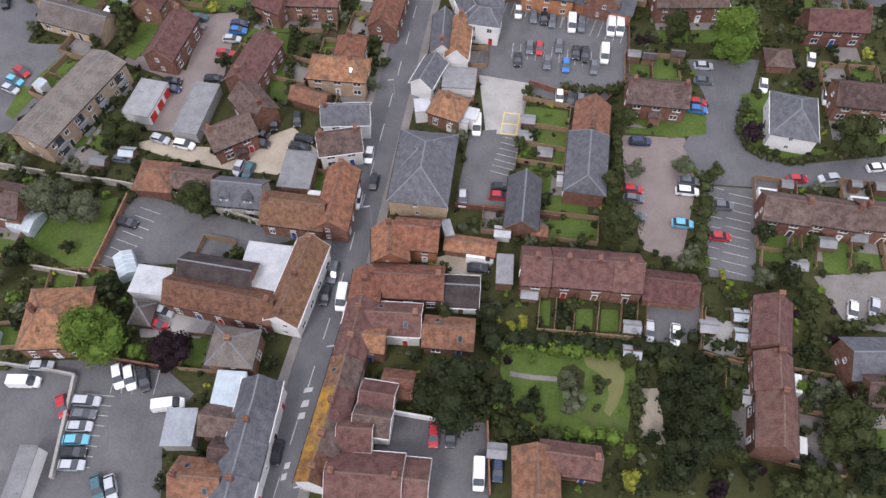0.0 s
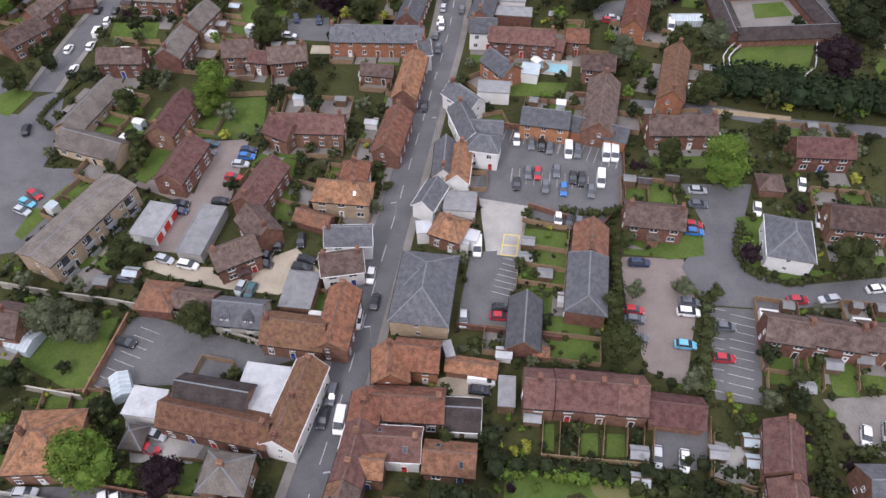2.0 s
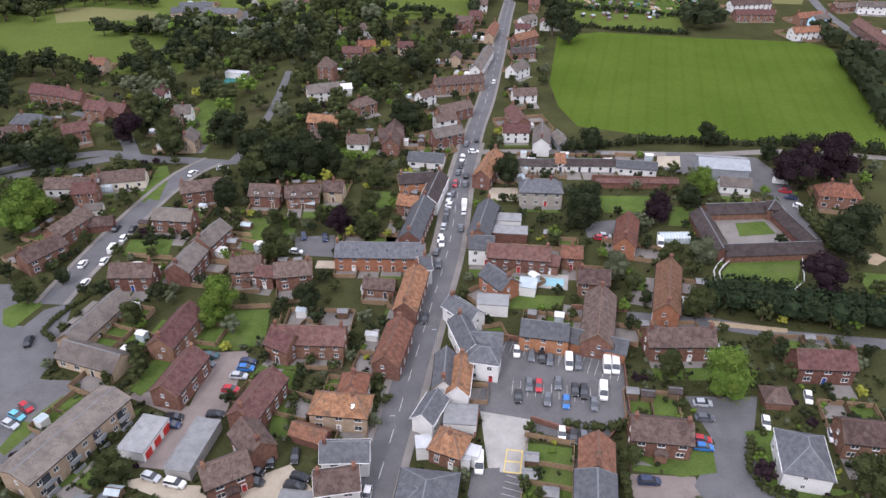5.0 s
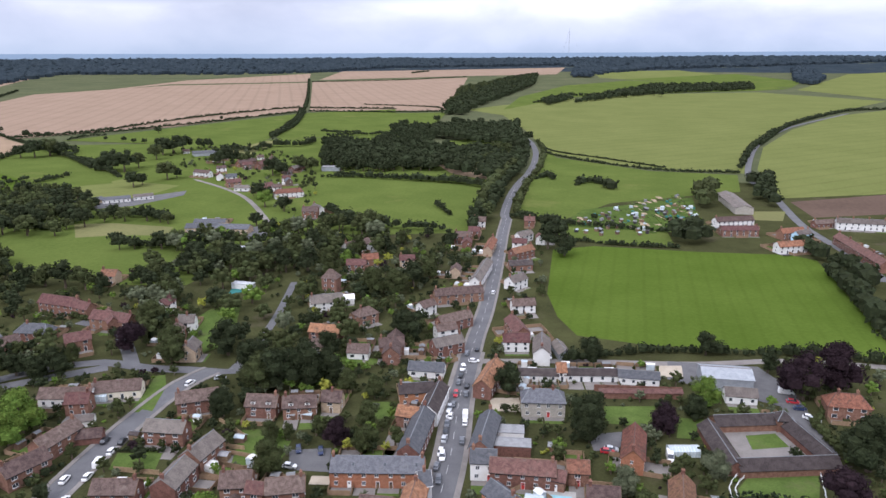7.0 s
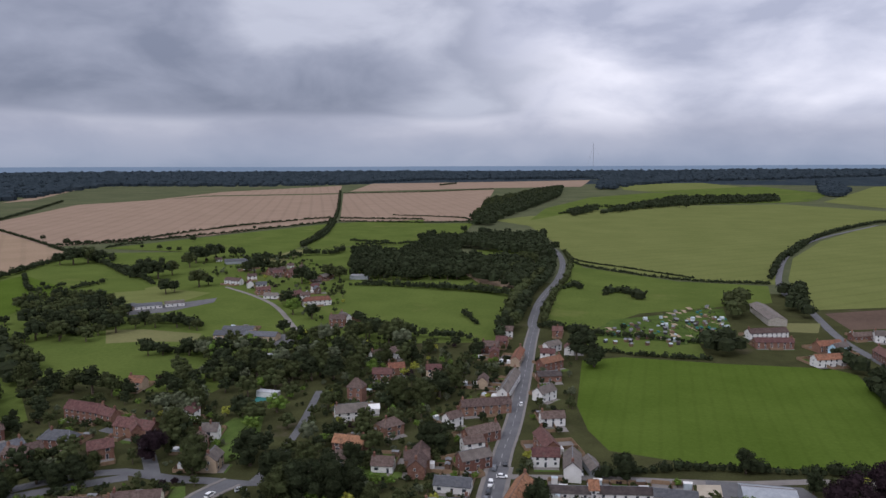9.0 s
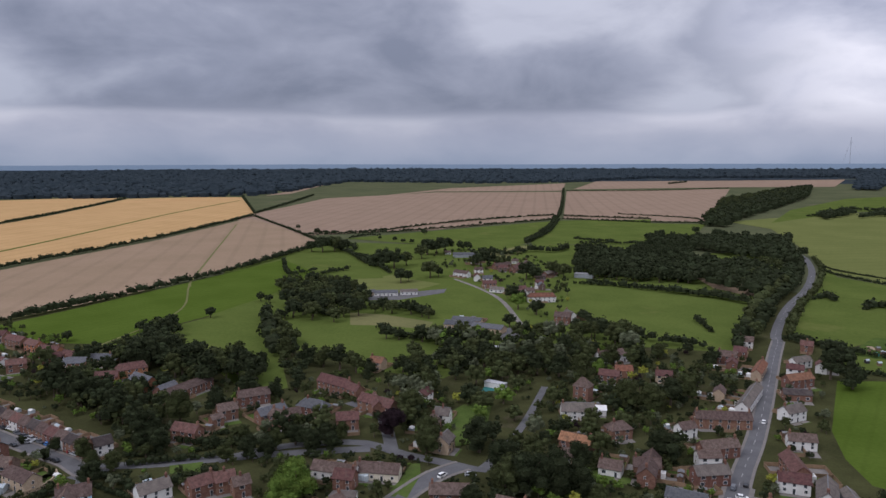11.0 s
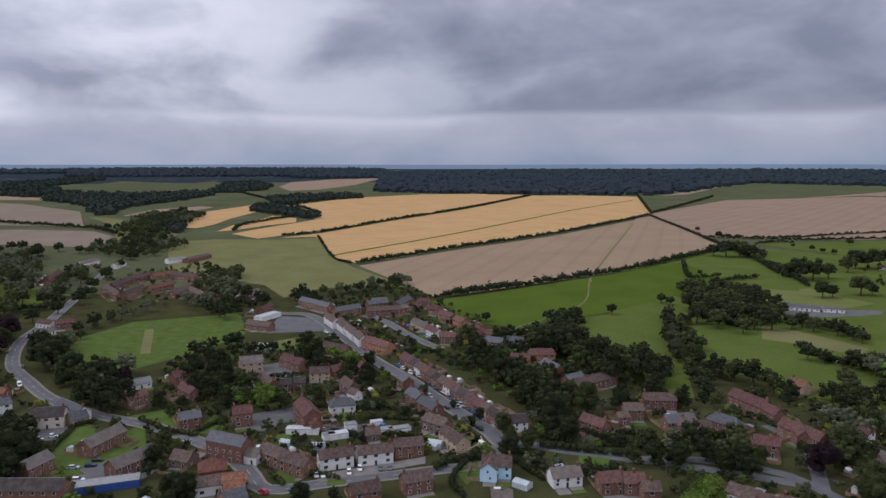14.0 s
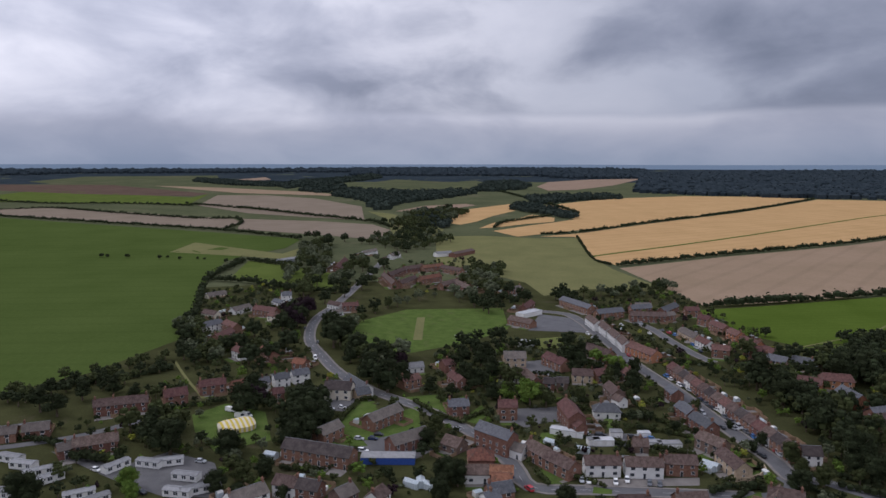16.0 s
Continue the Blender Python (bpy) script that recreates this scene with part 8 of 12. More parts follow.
shed(15.7, 504.3, 13, 2.2, 1.7, 'timber', 'dark_tile')
shed(34, 510.5, 24, 2.2, 1.7, 'dark_timber', 'flat_felt')
hedge([(74.2, 220.3), (80.2, 208.1)], 2.5, 2.5, 'mid')
parked_row(4, [(-246.7, 96.1), (-252.7, 68), (-258.5, 49.3), (-278.2, 44.6)], 4.6, 8, 0.4)
parked_row(5, [(-495.7, 184.8), (-453.7, 194.2), (-413.1, 189.1)], 2.5, 7, 0.5)
parked_row(9, [(-35.4, 175.5), (-37.2, 205), (-38.9, 229.7), (-41.2, 268.8)], 3.0, 6.5, 0.6)
patch('ground_patch', 'lawn', 'green verge lawn', [(-359.1, 8.9), (-361.7, 29.7), (-336.4, 31.3), (-332.8, 24)], category='ground')
patch('ground_patch', 'lawn', 'green front lawn', [(-326.3, 32.3), (-343, 44.5), (-333.3, 47.7), (-319.6, 38.1)], category='ground')
patch('ground_patch', 'lawn', 'green estate lawn', [(-335.8, -18.8), (-354.8, -8.2), (-348.8, -4), (-322.1, -16.6), (-301.1, -9), (-302.4, -21.8), (-309.7, -25.6)], category='ground')
patch('ground_patch', 'lawn', 'green estate lawn', [(-340.2, 5.5), (-332.3, 13.8), (-323, 12), (-318.4, 2.3), (-323.6, -1.6)], category='ground')
patch('ground_patch', 'lawn', 'green corner lawn', [(-269.8, 51), (-272.2, 56.9), (-262.1, 60.5), (-257.3, 53)], category='ground')
patch('ground_patch', 'lawn', 'front lawn', [(-255.1, 68.9), (-252.1, 74.7), (-247.2, 72.5), (-250.1, 66.8)], category='ground')
patch('ground_patch', 'lawn', 'back lawn', [(-306.4, 63.5), (-306.2, 70.7), (-297.6, 67.1), (-297.5, 60.8)], category='ground')
patch('ground_patch', 'lawn', 'allotment lawn', [(-316.8, 94.6), (-326.2, 101.2), (-311, 98), (-305.8, 92.9)], category='ground')
patch('ground_patch', 'old_asphalt', 'tarmac parking court', [(-334.1, 61.6), (-337.5, 79.5), (-317, 78.9), (-320.3, 62.1)], category='ground')
patch('ground_patch', 'old_asphalt', 'tarmac garage court', [(-307.5, -10.8), (-312.8, 7), (-297.2, 19.9), (-286.3, 9), (-295.8, -9.1)], category='ground')
patch('ground_patch', 'old_asphalt', 'tarmac parking court', [(-409.4, 71), (-416, 94.9), (-391.1, 94.6), (-373.5, 74.9), (-382.3, 68.2)], category='ground')
patch('ground_patch', 'concrete', 'pale pub forecourt', [(-374.7, -31.6), (-373.5, -21.6), (-338.9, -24.8), (-342.1, -30.9)], category='ground')
hedge([(-350.8, 14.2), (-330.7, 23.7), (-321.1, 32.7)], 2.2, 2.0, 'mid')
hedge([(-325.2, 34.4), (-333.9, 46.5)], 2.2, 2.0, 'mid')
hedge([(-330.4, -20.6), (-353.4, -12.6), (-357.4, -6)], 2.2, 2.0, 'mid')
hedge([(-269.3, 51.9), (-258.2, 53.2)], 2.2, 2.0, 'mid')
hedge([(-263.5, 63), (-254.1, 72.8)], 2.2, 2.0, 'mid')
hedge([(-253.1, 159), (-241.7, 167.8)], 2.2, 2.0, 'dark')
hedge([(-251.9, 129.6), (-234.3, 108.7), (-220.3, 105.6)], 2.2, 2.0, 'dark')
hedge([(-238.9, 137.2), (-219.2, 137.7)], 2.2, 2.0, 'dark')
hedge([(-234.1, 176.1), (-209.9, 210.2), (-194, 223.1)], 2.2, 2.0, 'dark')
hedge([(-308.7, 102.5), (-293.7, 123.5)], 2.2, 2.0, 'mid')
hedge([(-294.3, 86.8), (-277.7, 115.8)], 2.2, 2.0, 'mid')
hedge([(-332.6, 89), (-321.5, 101.8)], 2.2, 2.0, 'mid')
hedge([(-346.4, 116.9), (-317.8, 117.3), (-300.2, 126.6)], 2.2, 2.0, 'mid')
hedge([(-269.2, 185.8), (-248.5, 188.2), (-236.9, 196.7)], 2.2, 2.0, 'dark')
hedge([(-226.3, 260.2), (-206, 255.8)], 2.5, 2.2, 'mid')
tree(-340.6, -33.3, 7.0, 13.3, 'dark')
tree(-319.6, -27.4, 6.6, 12.5, 'dark')
tree(-303.6, -33.6, 7.2, 13.7, 'dark')
tree(-367.3, 1.8, 9.5, 18.1, 'dark')
tree(-386, -4.9, 8.4, 16.0, 'dark')
tree(-392.8, 8.9, 7.5, 14.2, 'copper')
tree(-312.5, 19.7, 4.1, 8.5, 'mid')
tree(-296.2, 14, 4.3, 8.9, 'dark')
tree(-369.7, 44, 6.2, 13.0, 'dark')
tree(-382.5, 57.1, 6.5, 13.7, 'dark')
tree(-337.9, 66.6, 6.4, 13.5, 'light')
tree(-336.1, 74, 5.9, 12.3, 'mid')
tree(-350.4, 58.9, 5.4, 11.3, 'mid')
tree(-395.1, 108.8, 8.6, 16.3, 'dark')
tree(-433.4, 113.7, 6.4, 13.3, 'dark')
tree(-358.8, 112.4, 5.3, 11.2, 'mid')
tree(-261.1, 21.4, 5.0, 10.5, 'dark')
tree(-265.7, 16.5, 4.2, 8.9, 'dark')
tree(-240.6, 54.4, 4.1, 8.7, 'dark')
tree(-236, 64.6, 3.4, 7.1, 'dark')
tree(-407.8, 55.9, 6.3, 13.1, 'dark')
tree(-460.7, -23, 9.3, 17.7, 'dark')
tree(-501.1, -30, 7.8, 14.8, 'dark')
tree(-434.7, -12, 8.1, 15.4, 'dark')
tree(-263.7, 148.9, 4.8, 10.1, 'mid')
tree(-250.6, 144.7, 4.1, 8.6, 'mid')
tree(-354, 249.9, 9.5, 18.1, 'dark')
tree(-351.4, 235.6, 9.5, 18.1, 'dark')
tree(-324.8, 243.4, 8.6, 16.3, 'dark')
tree(-285.4, 252, 9.5, 18.1, 'dark')
tree(-311.6, 268.7, 8.6, 16.3, 'mid')
tree(-263.3, 234.5, 7.9, 15.0, 'dark')
tree(-298.8, 237.3, 9.4, 17.9, 'dark')
tree(-257.8, 170.9, 8.6, 16.3, 'dark')
tree(-264.7, 194.8, 8.0, 15.2, 'mid')
tree(-263.2, 213.6, 5.9, 12.3, 'dark')
tree(-289.1, 180.7, 8.4, 16.0, 'dark')
tree(-326.2, 184.9, 9.4, 17.9, 'dark')
tree(-350.1, 188.7, 9.3, 17.7, 'dark')
tree(-251.2, 240.6, 5.3, 11.2, 'dark')
tree(-176.2, 169.9, 7.7, 14.6, 'mid')
tree(-174.9, 166.1, 5.6, 11.7, 'light')
tree(-319.6, 138.9, 3.8, 8.0, 'mid')
tree(-299, 120.4, 3.5, 7.4, 'dark')
tree(-342, 92, 4.4, 9.2, 'mid')

# markings on the high street
patch('road_marking', 'road_paint', 'worn white road lettering bar', [(-31.4, 35.9), (-30.1, 36.3), (-30.1, 35.5), (-31.5, 35)], category='marking')
patch('road_marking', 'road_paint', 'worn white road lettering bar', [(-31.1, 33.7), (-30.1, 34.1), (-30, 32.9), (-31.2, 32.5)], category='marking')
patch('road_marking', 'road_paint', 'worn white road lettering bar', [(-31.1, 31.5), (-30.1, 31.9), (-30, 30.8), (-31.1, 30.4)], category='marking')
patch('road_marking', 'road_paint', 'worn white road lettering bar', [(-30.8, 23.2), (-30, 23.6), (-30, 22.5), (-30.8, 22.2)], category='marking')
patch('road_marking', 'road_paint', 'worn white road lettering bar', [(-30.8, 21.4), (-30, 21.8), (-30, 20.7), (-30.7, 20.4)], category='marking')
patch('road_marking', 'yellow_paint', 'yellow painted hatched parking bay', [(-8, 103.6), (-4.7, 103.8), (-4.6, 103.5), (-8, 103.3)], category='marking')
patch('road_marking', 'yellow_paint', 'yellow painted hatched parking bay', [(-8.1, 100.5), (-4.5, 100.8), (-4.4, 100.5), (-8, 100.2)], category='marking')
patch('road_marking', 'yellow_paint', 'yellow painted hatched parking bay', [(-7.8, 97.7), (-4.5, 97.9), (-4.5, 97.6), (-7.8, 97.4)], category='marking')
patch('road_marking', 'yellow_paint', 'yellow painted hatched parking bay', [(-8, 103.6), (-7.8, 103.7), (-7.7, 97.5), (-7.9, 97.4)], category='marking')
patch('road_marking', 'yellow_paint', 'yellow painted hatched parking bay', [(-4.8, 103.8), (-4.5, 103.8), (-4.4, 97.7), (-4.6, 97.6)], category='marking')
patch('allotment', 'garden_grass', 'green allotment plots', [(-14.2, 490.5), (-3.3, 534), (84.3, 599.4), (76.3, 489.9), (54.8, 476.1), (-9.9, 477.8)], category='field')

# houses north of the car park
house(-117, 123.1, -94, 19.7, 7.2, 3.0, 5.5, 'grey_tile', 'buff_brick', chimneys=0)
house(-108.4, 110.1, -8, 16.7, 7.2, 3.0, 5.5, 'grey_tile', 'buff_brick', chimneys=0)
house(-93.2, 122, -91, 15.1, 6.8, 4.7, 7.3, 'maroon_tile', 'brick')
house(-123.9, 193.4, 29, 13.1, 6.4, 4.7, 7.2, 'brown_tile', 'brick')
house(-122.5, 173.5, 5, 12.3, 6.4, 4.7, 7.2, 'grey_tile', 'brick')
house(-105.8, 164.6, -96, 12.1, 7.2, 4.7, 7.3, 'grey_tile', 'brick', kind='terraced_house')
house(-106, 150.5, -88, 12.3, 7.2, 4.7, 7.3, 'grey_tile', 'brick', kind='terraced_house')
house(-117.8, 142.6, 12, 11.5, 6.4, 4.7, 7.2, 'brown_tile', 'brick')
house(-88.2, 152, 16, 8, 7.2, 4.7, 7.5, 'brown_tile', 'brick', porch=1)
house(-81.6, 150.3, 2, 4.9, 4.8, 4.2, 6.2, 'maroon_tile', 'brick', chimneys=0)
house(-74.4, 152.2, 21, 9.8, 6.8, 4.7, 7.3, 'brown_tile', 'brick')
house(-101.1, 195, 7, 10.1, 6.4, 4.3, 7.1, 'brown_tile', 'brick', dormers=2)
house(-88.9, 196.7, 16, 10.5, 6.4, 4.3, 7.1, 'brown_tile', 'brick', dormers=2)
house(-79.8, 202.6, 4, 6.5, 5.6, 4.2, 6.7, 'brown_tile', 'buff_brick')
house(-53, 166, 10, 26, 7.2, 4.9, 7.7, 'slate', 'orange_brick', chimneys=2, skylights=6, kind='terraced_house')
house(-59.6, 125.8, 9, 17.5, 7.2, 4.7, 7.5, 'maroon_tile', 'brick', chimneys=2)
house(-65.1, 122.6, -16, 6.5, 6.4, 4.7, 7.2, 'maroon_tile', 'brick', chimneys=0)
house(-38.7, 126.7, -89, 15.3, 6.4, 4.7, 7.5, 'red_tile', 'brick', chimneys=2)
house(-39.7, 149.2, -87, 18.3, 6.0, 4.7, 7.3, 'orange_tile', 'brick', chimneys=2)
house(-49.4, 152.4, 4, 8.3, 4.8, 3.0, 4.8, 'brown_tile', 'brick', chimneys=0)
house(-46.2, 207.5, -90, 19.3, 6.0, 4.7, 7.2, 'dark_tile', 'white_render', kind='terraced_house')
house(-46.9, 186.4, -89, 24.4, 6.4, 4.7, 7.3, 'slate', 'brick', chimneys=2, kind='terraced_house')
house(-53.8, 213.4, 20, 11.6, 5.6, 4.7, 7.0, 'dark_tile', 'orange_brick')
house(-52.4, 197.9, -5, 6.6, 5.6, 4.2, 6.6, 'orange_tile', 'brick')
house(-54.9, 234.7, 3, 13.1, 6.4, 2.8, 4.9, 'slate', 'white_render', chimneys=0)
house(-72.9, 250.5, 18, 9.6, 6.4, 4.2, 6.7, 'brown_tile', 'brick')
house(-38.9, 161.7, 23, 3, 6.4, 5.2, 7.7, 'slate', 'white_render')
house(-170.2, 188.9, 13, 17.3, 6.4, 3.2, 5.7, 'brown_tile', 'white_render', kind='bungalow')
house(-156.4, 197, 22, 15.8, 6.4, 3.2, 5.8, 'brown_tile', 'cream_render', kind='bungalow')
house(-154.5, 177, 23, 5.7, 4.0, 2.3, 3.5, 'grey_tile', 'white_render', chimneys=0, windows=0, kind='garage')
house(-152.3, 162, 82, 14.3, 6.4, 4.7, 7.2, 'brown_tile', 'brick')
house(-145.9, 168.5, 23, 7.2, 4.8, 2.4, 4.2, 'brown_tile', 'brick', chimneys=0, windows=0, kind='garage')
house(-150.5, 147, 69, 12.2, 6.8, 4.7, 7.2, 'brown_tile', 'brick')
house(-149.6, 152.5, 39, 3.4, 4.8, 2.8, 4.4, 'brown_tile', 'brick', chimneys=0)
house(-26.5, 190.1, -91, 20.2, 6.4, 4.7, 7.3, 'slate', 'brick', chimneys=2, kind='terraced_house')
flat_building(-18, 187.7, 5, 10.9, 5, 3.4, 'flat_felt', 'brick', kind='shop_extension')
flat_building(-19.3, 195.7, 6, 7.9, 5, 3.2, 'flat_felt', 'white_render', kind='shop_extension')
house(-24.8, 174.8, 7, 7.1, 6.4, 5.6, 8.1, 'slate', 'white_render')
house(-13.6, 173.1, 4, 17.6, 6.4, 4.7, 7.3, 'maroon_tile', 'brick', chimneys=1)
house(-4.3, 173, -8, 5.2, 4.8, 3.4, 5.4, 'maroon_tile', 'brick', chimneys=0)
house(1.3, 177, 6, 5.7, 5.6, 4.2, 6.6, 'red_tile', 'brick')
house(17, 191.1, -95, 15.9, 6.4, 4.7, 7.7, 'red_tile', 'orange_brick')
glasshouse(31.8, 196.9, 12, 9, 4, name='greenhouse')
house(-17.4, 159.1, -42, 9.3, 6.4, 4.7, 7.3, 'slate', 'orange_brick')
flat_building(-17.8, 150.5, 5, 8.2, 5, 3.6, 'flat_felt', 'white_render', kind='shop_extension')
house(7.9, 164.8, 4, 8.1, 6.4, 4.7, 7.3, 'brown_tile', 'brick')
house(9.7, 146.7, -92, 20.7, 7.6, 4.7, 7.8, 'brown_tile', 'brick', chimneys=1)
house(27.6, 163.5, -95, 22.2, 6.4, 4.7, 7.7, 'mossy_tile', 'orange_brick', chimneys=2)
house(-3.3, 139, 1, 11.9, 6.4, 4.9, 7.4, 'slate', 'orange_brick', chimneys=0, kind='terraced_house')
house(9.9, 139.4, -9, 13.9, 5.6, 3.2, 5.3, 'slate', 'orange_brick', chimneys=0, windows=0, kind='workshop')
house(29, 143, 12, 15.9, 7.2, 4.7, 7.5, 'brown_tile', 'brick', chimneys=2)
house(-24.4, 143.3, -36, 9.8, 5.6, 4.7, 7.0, 'slate', 'white_render')
house(-21.9, 133.5, -62, 12.6, 5.6, 4.7, 7.0, 'slate', 'white_render')
house(-16.7, 132.1, 6, 7.2, 6.0, 5.2, 7.2, 'slate', 'white_render', chimneys=0)
flat_building(-9.6, 161, -2, 4.7, 5, 3, 'plastic_sheet', 'white_render', kind='pool_house')
patch('ground_patch', 'concrete', 'pale pool terrace', [(-8.9, 170.7), (1.2, 171.3), (1.3, 163.7), (-8.1, 163.5)], category='ground')
patch('swimming_pool', 'pool_water', 'turquoise swimming pool', [(-7.1, 168.7), (0.1, 169), (0.1, 165.1), (-7.1, 164.8)], category='pool')
patch('ground_patch', 'old_asphalt', 'small tarmac yard', [(-83.8, 175.7), (-71.8, 179.2), (-68.1, 167), (-79.7, 165.8)], category='ground')
patch('ground_patch', 'gravel', 'pale gravel drive', [(-72.1, 164.3), (-45.8, 168.5), (-44.9, 164.8), (-71.5, 160.2)], category='ground')
patch('ground_patch', 'lawn', 'green back lawn', [(-95.6, 134), (-76.1, 139.2), (-71.7, 124.5), (-89.3, 119.8)], category='ground')
patch('ground_patch', 'lawn', 'green front lawn', [(-133.4, 163.9), (-120.2, 166.6), (-116.9, 157), (-130.4, 155.5)], category='ground')
patch('ground_patch', 'lawn', 'green lawn by the flats', [(-118.9, 121.8), (-111.3, 128.2), (-102.1, 120.6), (-111.6, 115.2)], category='ground')
patch('ground_patch', 'lawn', 'green back lawn', [(-102.2, 180.6), (-85.2, 180.5), (-83.9, 167.5), (-97.2, 164.8)], category='ground')
patch('ground_patch', 'lawn', 'green back lawn', [(-16.1, 158), (0.7, 160.9), (-0.3, 154.7), (-15.2, 151.7)], category='ground')
patch('ground_patch', 'lawn', 'green garden lawn', [(9.3, 222.2), (26, 225.6), (24, 211.7), (8.8, 210.5)], category='ground')
patch('ground_patch', 'lawn', 'green garden lawn', [(33.1, 219.2), (43.9, 219.5), (41.2, 206.3), (30.9, 205.9)], category='ground')
patch('ground_patch', 'lawn', 'grass verge by the junction', [(-144.2, 187), (-152.9, 212.8), (-150, 214.8), (-145.1, 207.6), (-142.3, 187.3)], category='ground')
patch('ground_patch', 'lawn', 'green paddock', [(44.5, 175.9), (44.5, 181.6), (47.9, 187.6), (53.9, 191.9), (68.3, 193), (63.8, 177.6)], category='ground')
rail_fence([(43.4, 175.6), (43.5, 180.8), (47.3, 187.5), (53.6, 193), (68.5, 194.5)])
patch('ground_patch', 'lawn', 'green paddock', [(82.2, 189.3), (100.3, 190.1), (97.5, 179.9), (82.9, 178.8)], category='ground')
patch('ground_patch', 'asphalt', 'tarmac back lane', [(17.5, 157.1), (38, 158.8), (59, 157), (91.8, 159.1), (90.5, 154.4), (57, 153.1), (39.1, 154.1), (16.9, 150.8)], category='ground')
patch('ground_patch', 'bare_soil', 'bare earth verge', [(37.9, 157.5), (57.7, 157.9), (57.4, 156), (39.2, 155.3)], category='ground')
hedge([(39.7, 166), (50.2, 166.3), (63.1, 165.6), (83.7, 165.4), (104.1, 165.1)], 4.6, 8.5, 'yew', label='tall dense dark conifer screen', loose=0.1)
hedge([(39.4, 162.8), (49.9, 162.9), (62.5, 162.1), (82.8, 161.7), (102.9, 161.1)], 4.6, 8, 'yew', label='tall dense dark conifer screen', loose=0.1)
rail_fence([(44.3, 175), (41.9, 175.3), (42, 181), (46.5, 189.4), (54.3, 195.1), (68.9, 196.8)])
rail_fence([(68.5, 194.5), (66.2, 180.3), (63.3, 176.4), (45.1, 173.8)])
patch('ground_patch', 'asphalt', 'wide tarmac junction', [(-177.1, 130.6), (-150.6, 136), (-141.1, 127.2), (-140, 119.4), (-136.2, 119.5), (-135.6, 127), (-130.1, 131.5), (-123, 116.3), (-119.4, 108), (-118.6, 100.1), (-137.9, 84.8)], category='ground')
patch('ground_patch', 'lawn', 'planted traffic island', [(-146.6, 124.8), (-144, 129.2), (-139.4, 130.1), (-137.6, 128.4), (-138.2, 118.3), (-142, 119)], category='ground')
patch('ground_patch', 'bare_soil', 'round sandy lunge ring', [(85.8, 199), (91, 201.3), (93.5, 198.7), (89.4, 194.3), (85.7, 194.7)], category='ground')
house(-30.8, 228.9, -97, 19.6, 6.4, 4.7, 7.5, 'orange_tile', 'brick')
house(-14.2, 238.8, 9, 13.9, 4.8, 2.6, 4.2, 'dark_tile', 'white_render', chimneys=0, kind='stable_block')
house(4.5, 242.6, 10, 19.2, 4.8, 2.6, 4.2, 'dark_tile', 'white_render', chimneys=0, kind='stable_block')
house(-6.2, 241, 11, 3.3, 5.6, 3.8, 6.3, 'orange_tile', 'white_render', chimneys=0, kind='stable_gatehouse')
house(21.4, 243.2, 2, 14.2, 5.2, 2.8, 4.6, 'slate', 'white_render', chimneys=0, kind='stable_block')
house(51.6, 247.8, 2, 16.9, 11.2, 4.7, 6.5, 'steel_sheet', 'steel_sheet', chimneys=0, windows=0, kind='barn')
house(21.4, 231.4, 10, 28.2, 2.4, 2.4, 3.2, 'maroon_tile', 'brick', chimneys=0, windows=0, kind='open_shed')
house(-11, 214.9, 8, 14.1, 8.0, 5.2, 8.1, 'slate', 'stone', hip=0.6, chimneys=2)
house(54.6, 235.9, 2, 10.2, 5.6, 2.8, 4.9, 'grey_tile', 'white_render', chimneys=0)
house(86.3, 231.5, 1, 12.9, 7.2, 4.9, 8.0, 'orange_tile', 'brick', hip=0.8, chimneys=2)
patch('ground_patch', 'old_asphalt', 'pale concrete stable yard', [(33.5, 264.1), (66.6, 265.5), (74.3, 248.1), (76.9, 207.4), (75.4, 192.3), (66.1, 190.4), (67.3, 234), (53.9, 239.6), (32, 247.8)], category='ground')
patch('ground_patch', 'paving', 'pale stable courtyard', [(45.3, 214.4), (65.4, 222.1), (69.9, 204.4), (48.2, 197.8)], category='ground')
patch('ground_patch', 'lawn', 'square courtyard lawn', [(52, 211.6), (61.3, 214.8), (63.6, 207.3), (52.4, 203.4)], category='ground')
house(42.6, 199.7, -80, 24.1, 6, 2.5, 4.6, 'dark_tile', 'brick', chimneys=0, windows=0, kind='stable_range')
house(52.4, 217.1, 15, 20.1, 6, 2.5, 4.6, 'dark_tile', 'brick', chimneys=0, windows=0, kind='stable_range')
house(59.3, 193.5, 15, 29, 6, 2.5, 4.6, 'dark_tile', 'brick', chimneys=0, windows=0, kind='stable_range')
house(68.9, 208.5, -71, 21.7, 6, 2.5, 4.6, 'dark_tile', 'brick', chimneys=0, windows=0, kind='stable_range')
house(64, 218.5, 11, 5, 4.8, 4.2, 6.2, 'dark_tile', 'brick', hip=1, chimneys=0, kind='stable_gatehouse')
patch('ground_patch', 'gravel', 'pale gravel yard', [(-29.6, 220.6), (-19.4, 222.6), (-18, 212.8), (-27.3, 211.7)], category='ground')
patch('ground_patch', 'gravel', 'heap of straw', [(30, 259.2), (38.4, 260.9), (37.9, 250.9), (29.2, 249.1)], category='ground')
patch('ground_patch', 'old_asphalt', 'tarmac drive', [(4.1, 202.6), (14.6, 206.4), (16, 198.3), (5.9, 193)], category='ground')
house(-52.6, 352.5, 88, 36.5, 5.6, 4.3, 6.8, 'grey_tile', 'white_render')
house(-55.5, 406.4, 90, 24.1, 5.2, 4.2, 6.4, 'orange_tile', 'buff_brick')
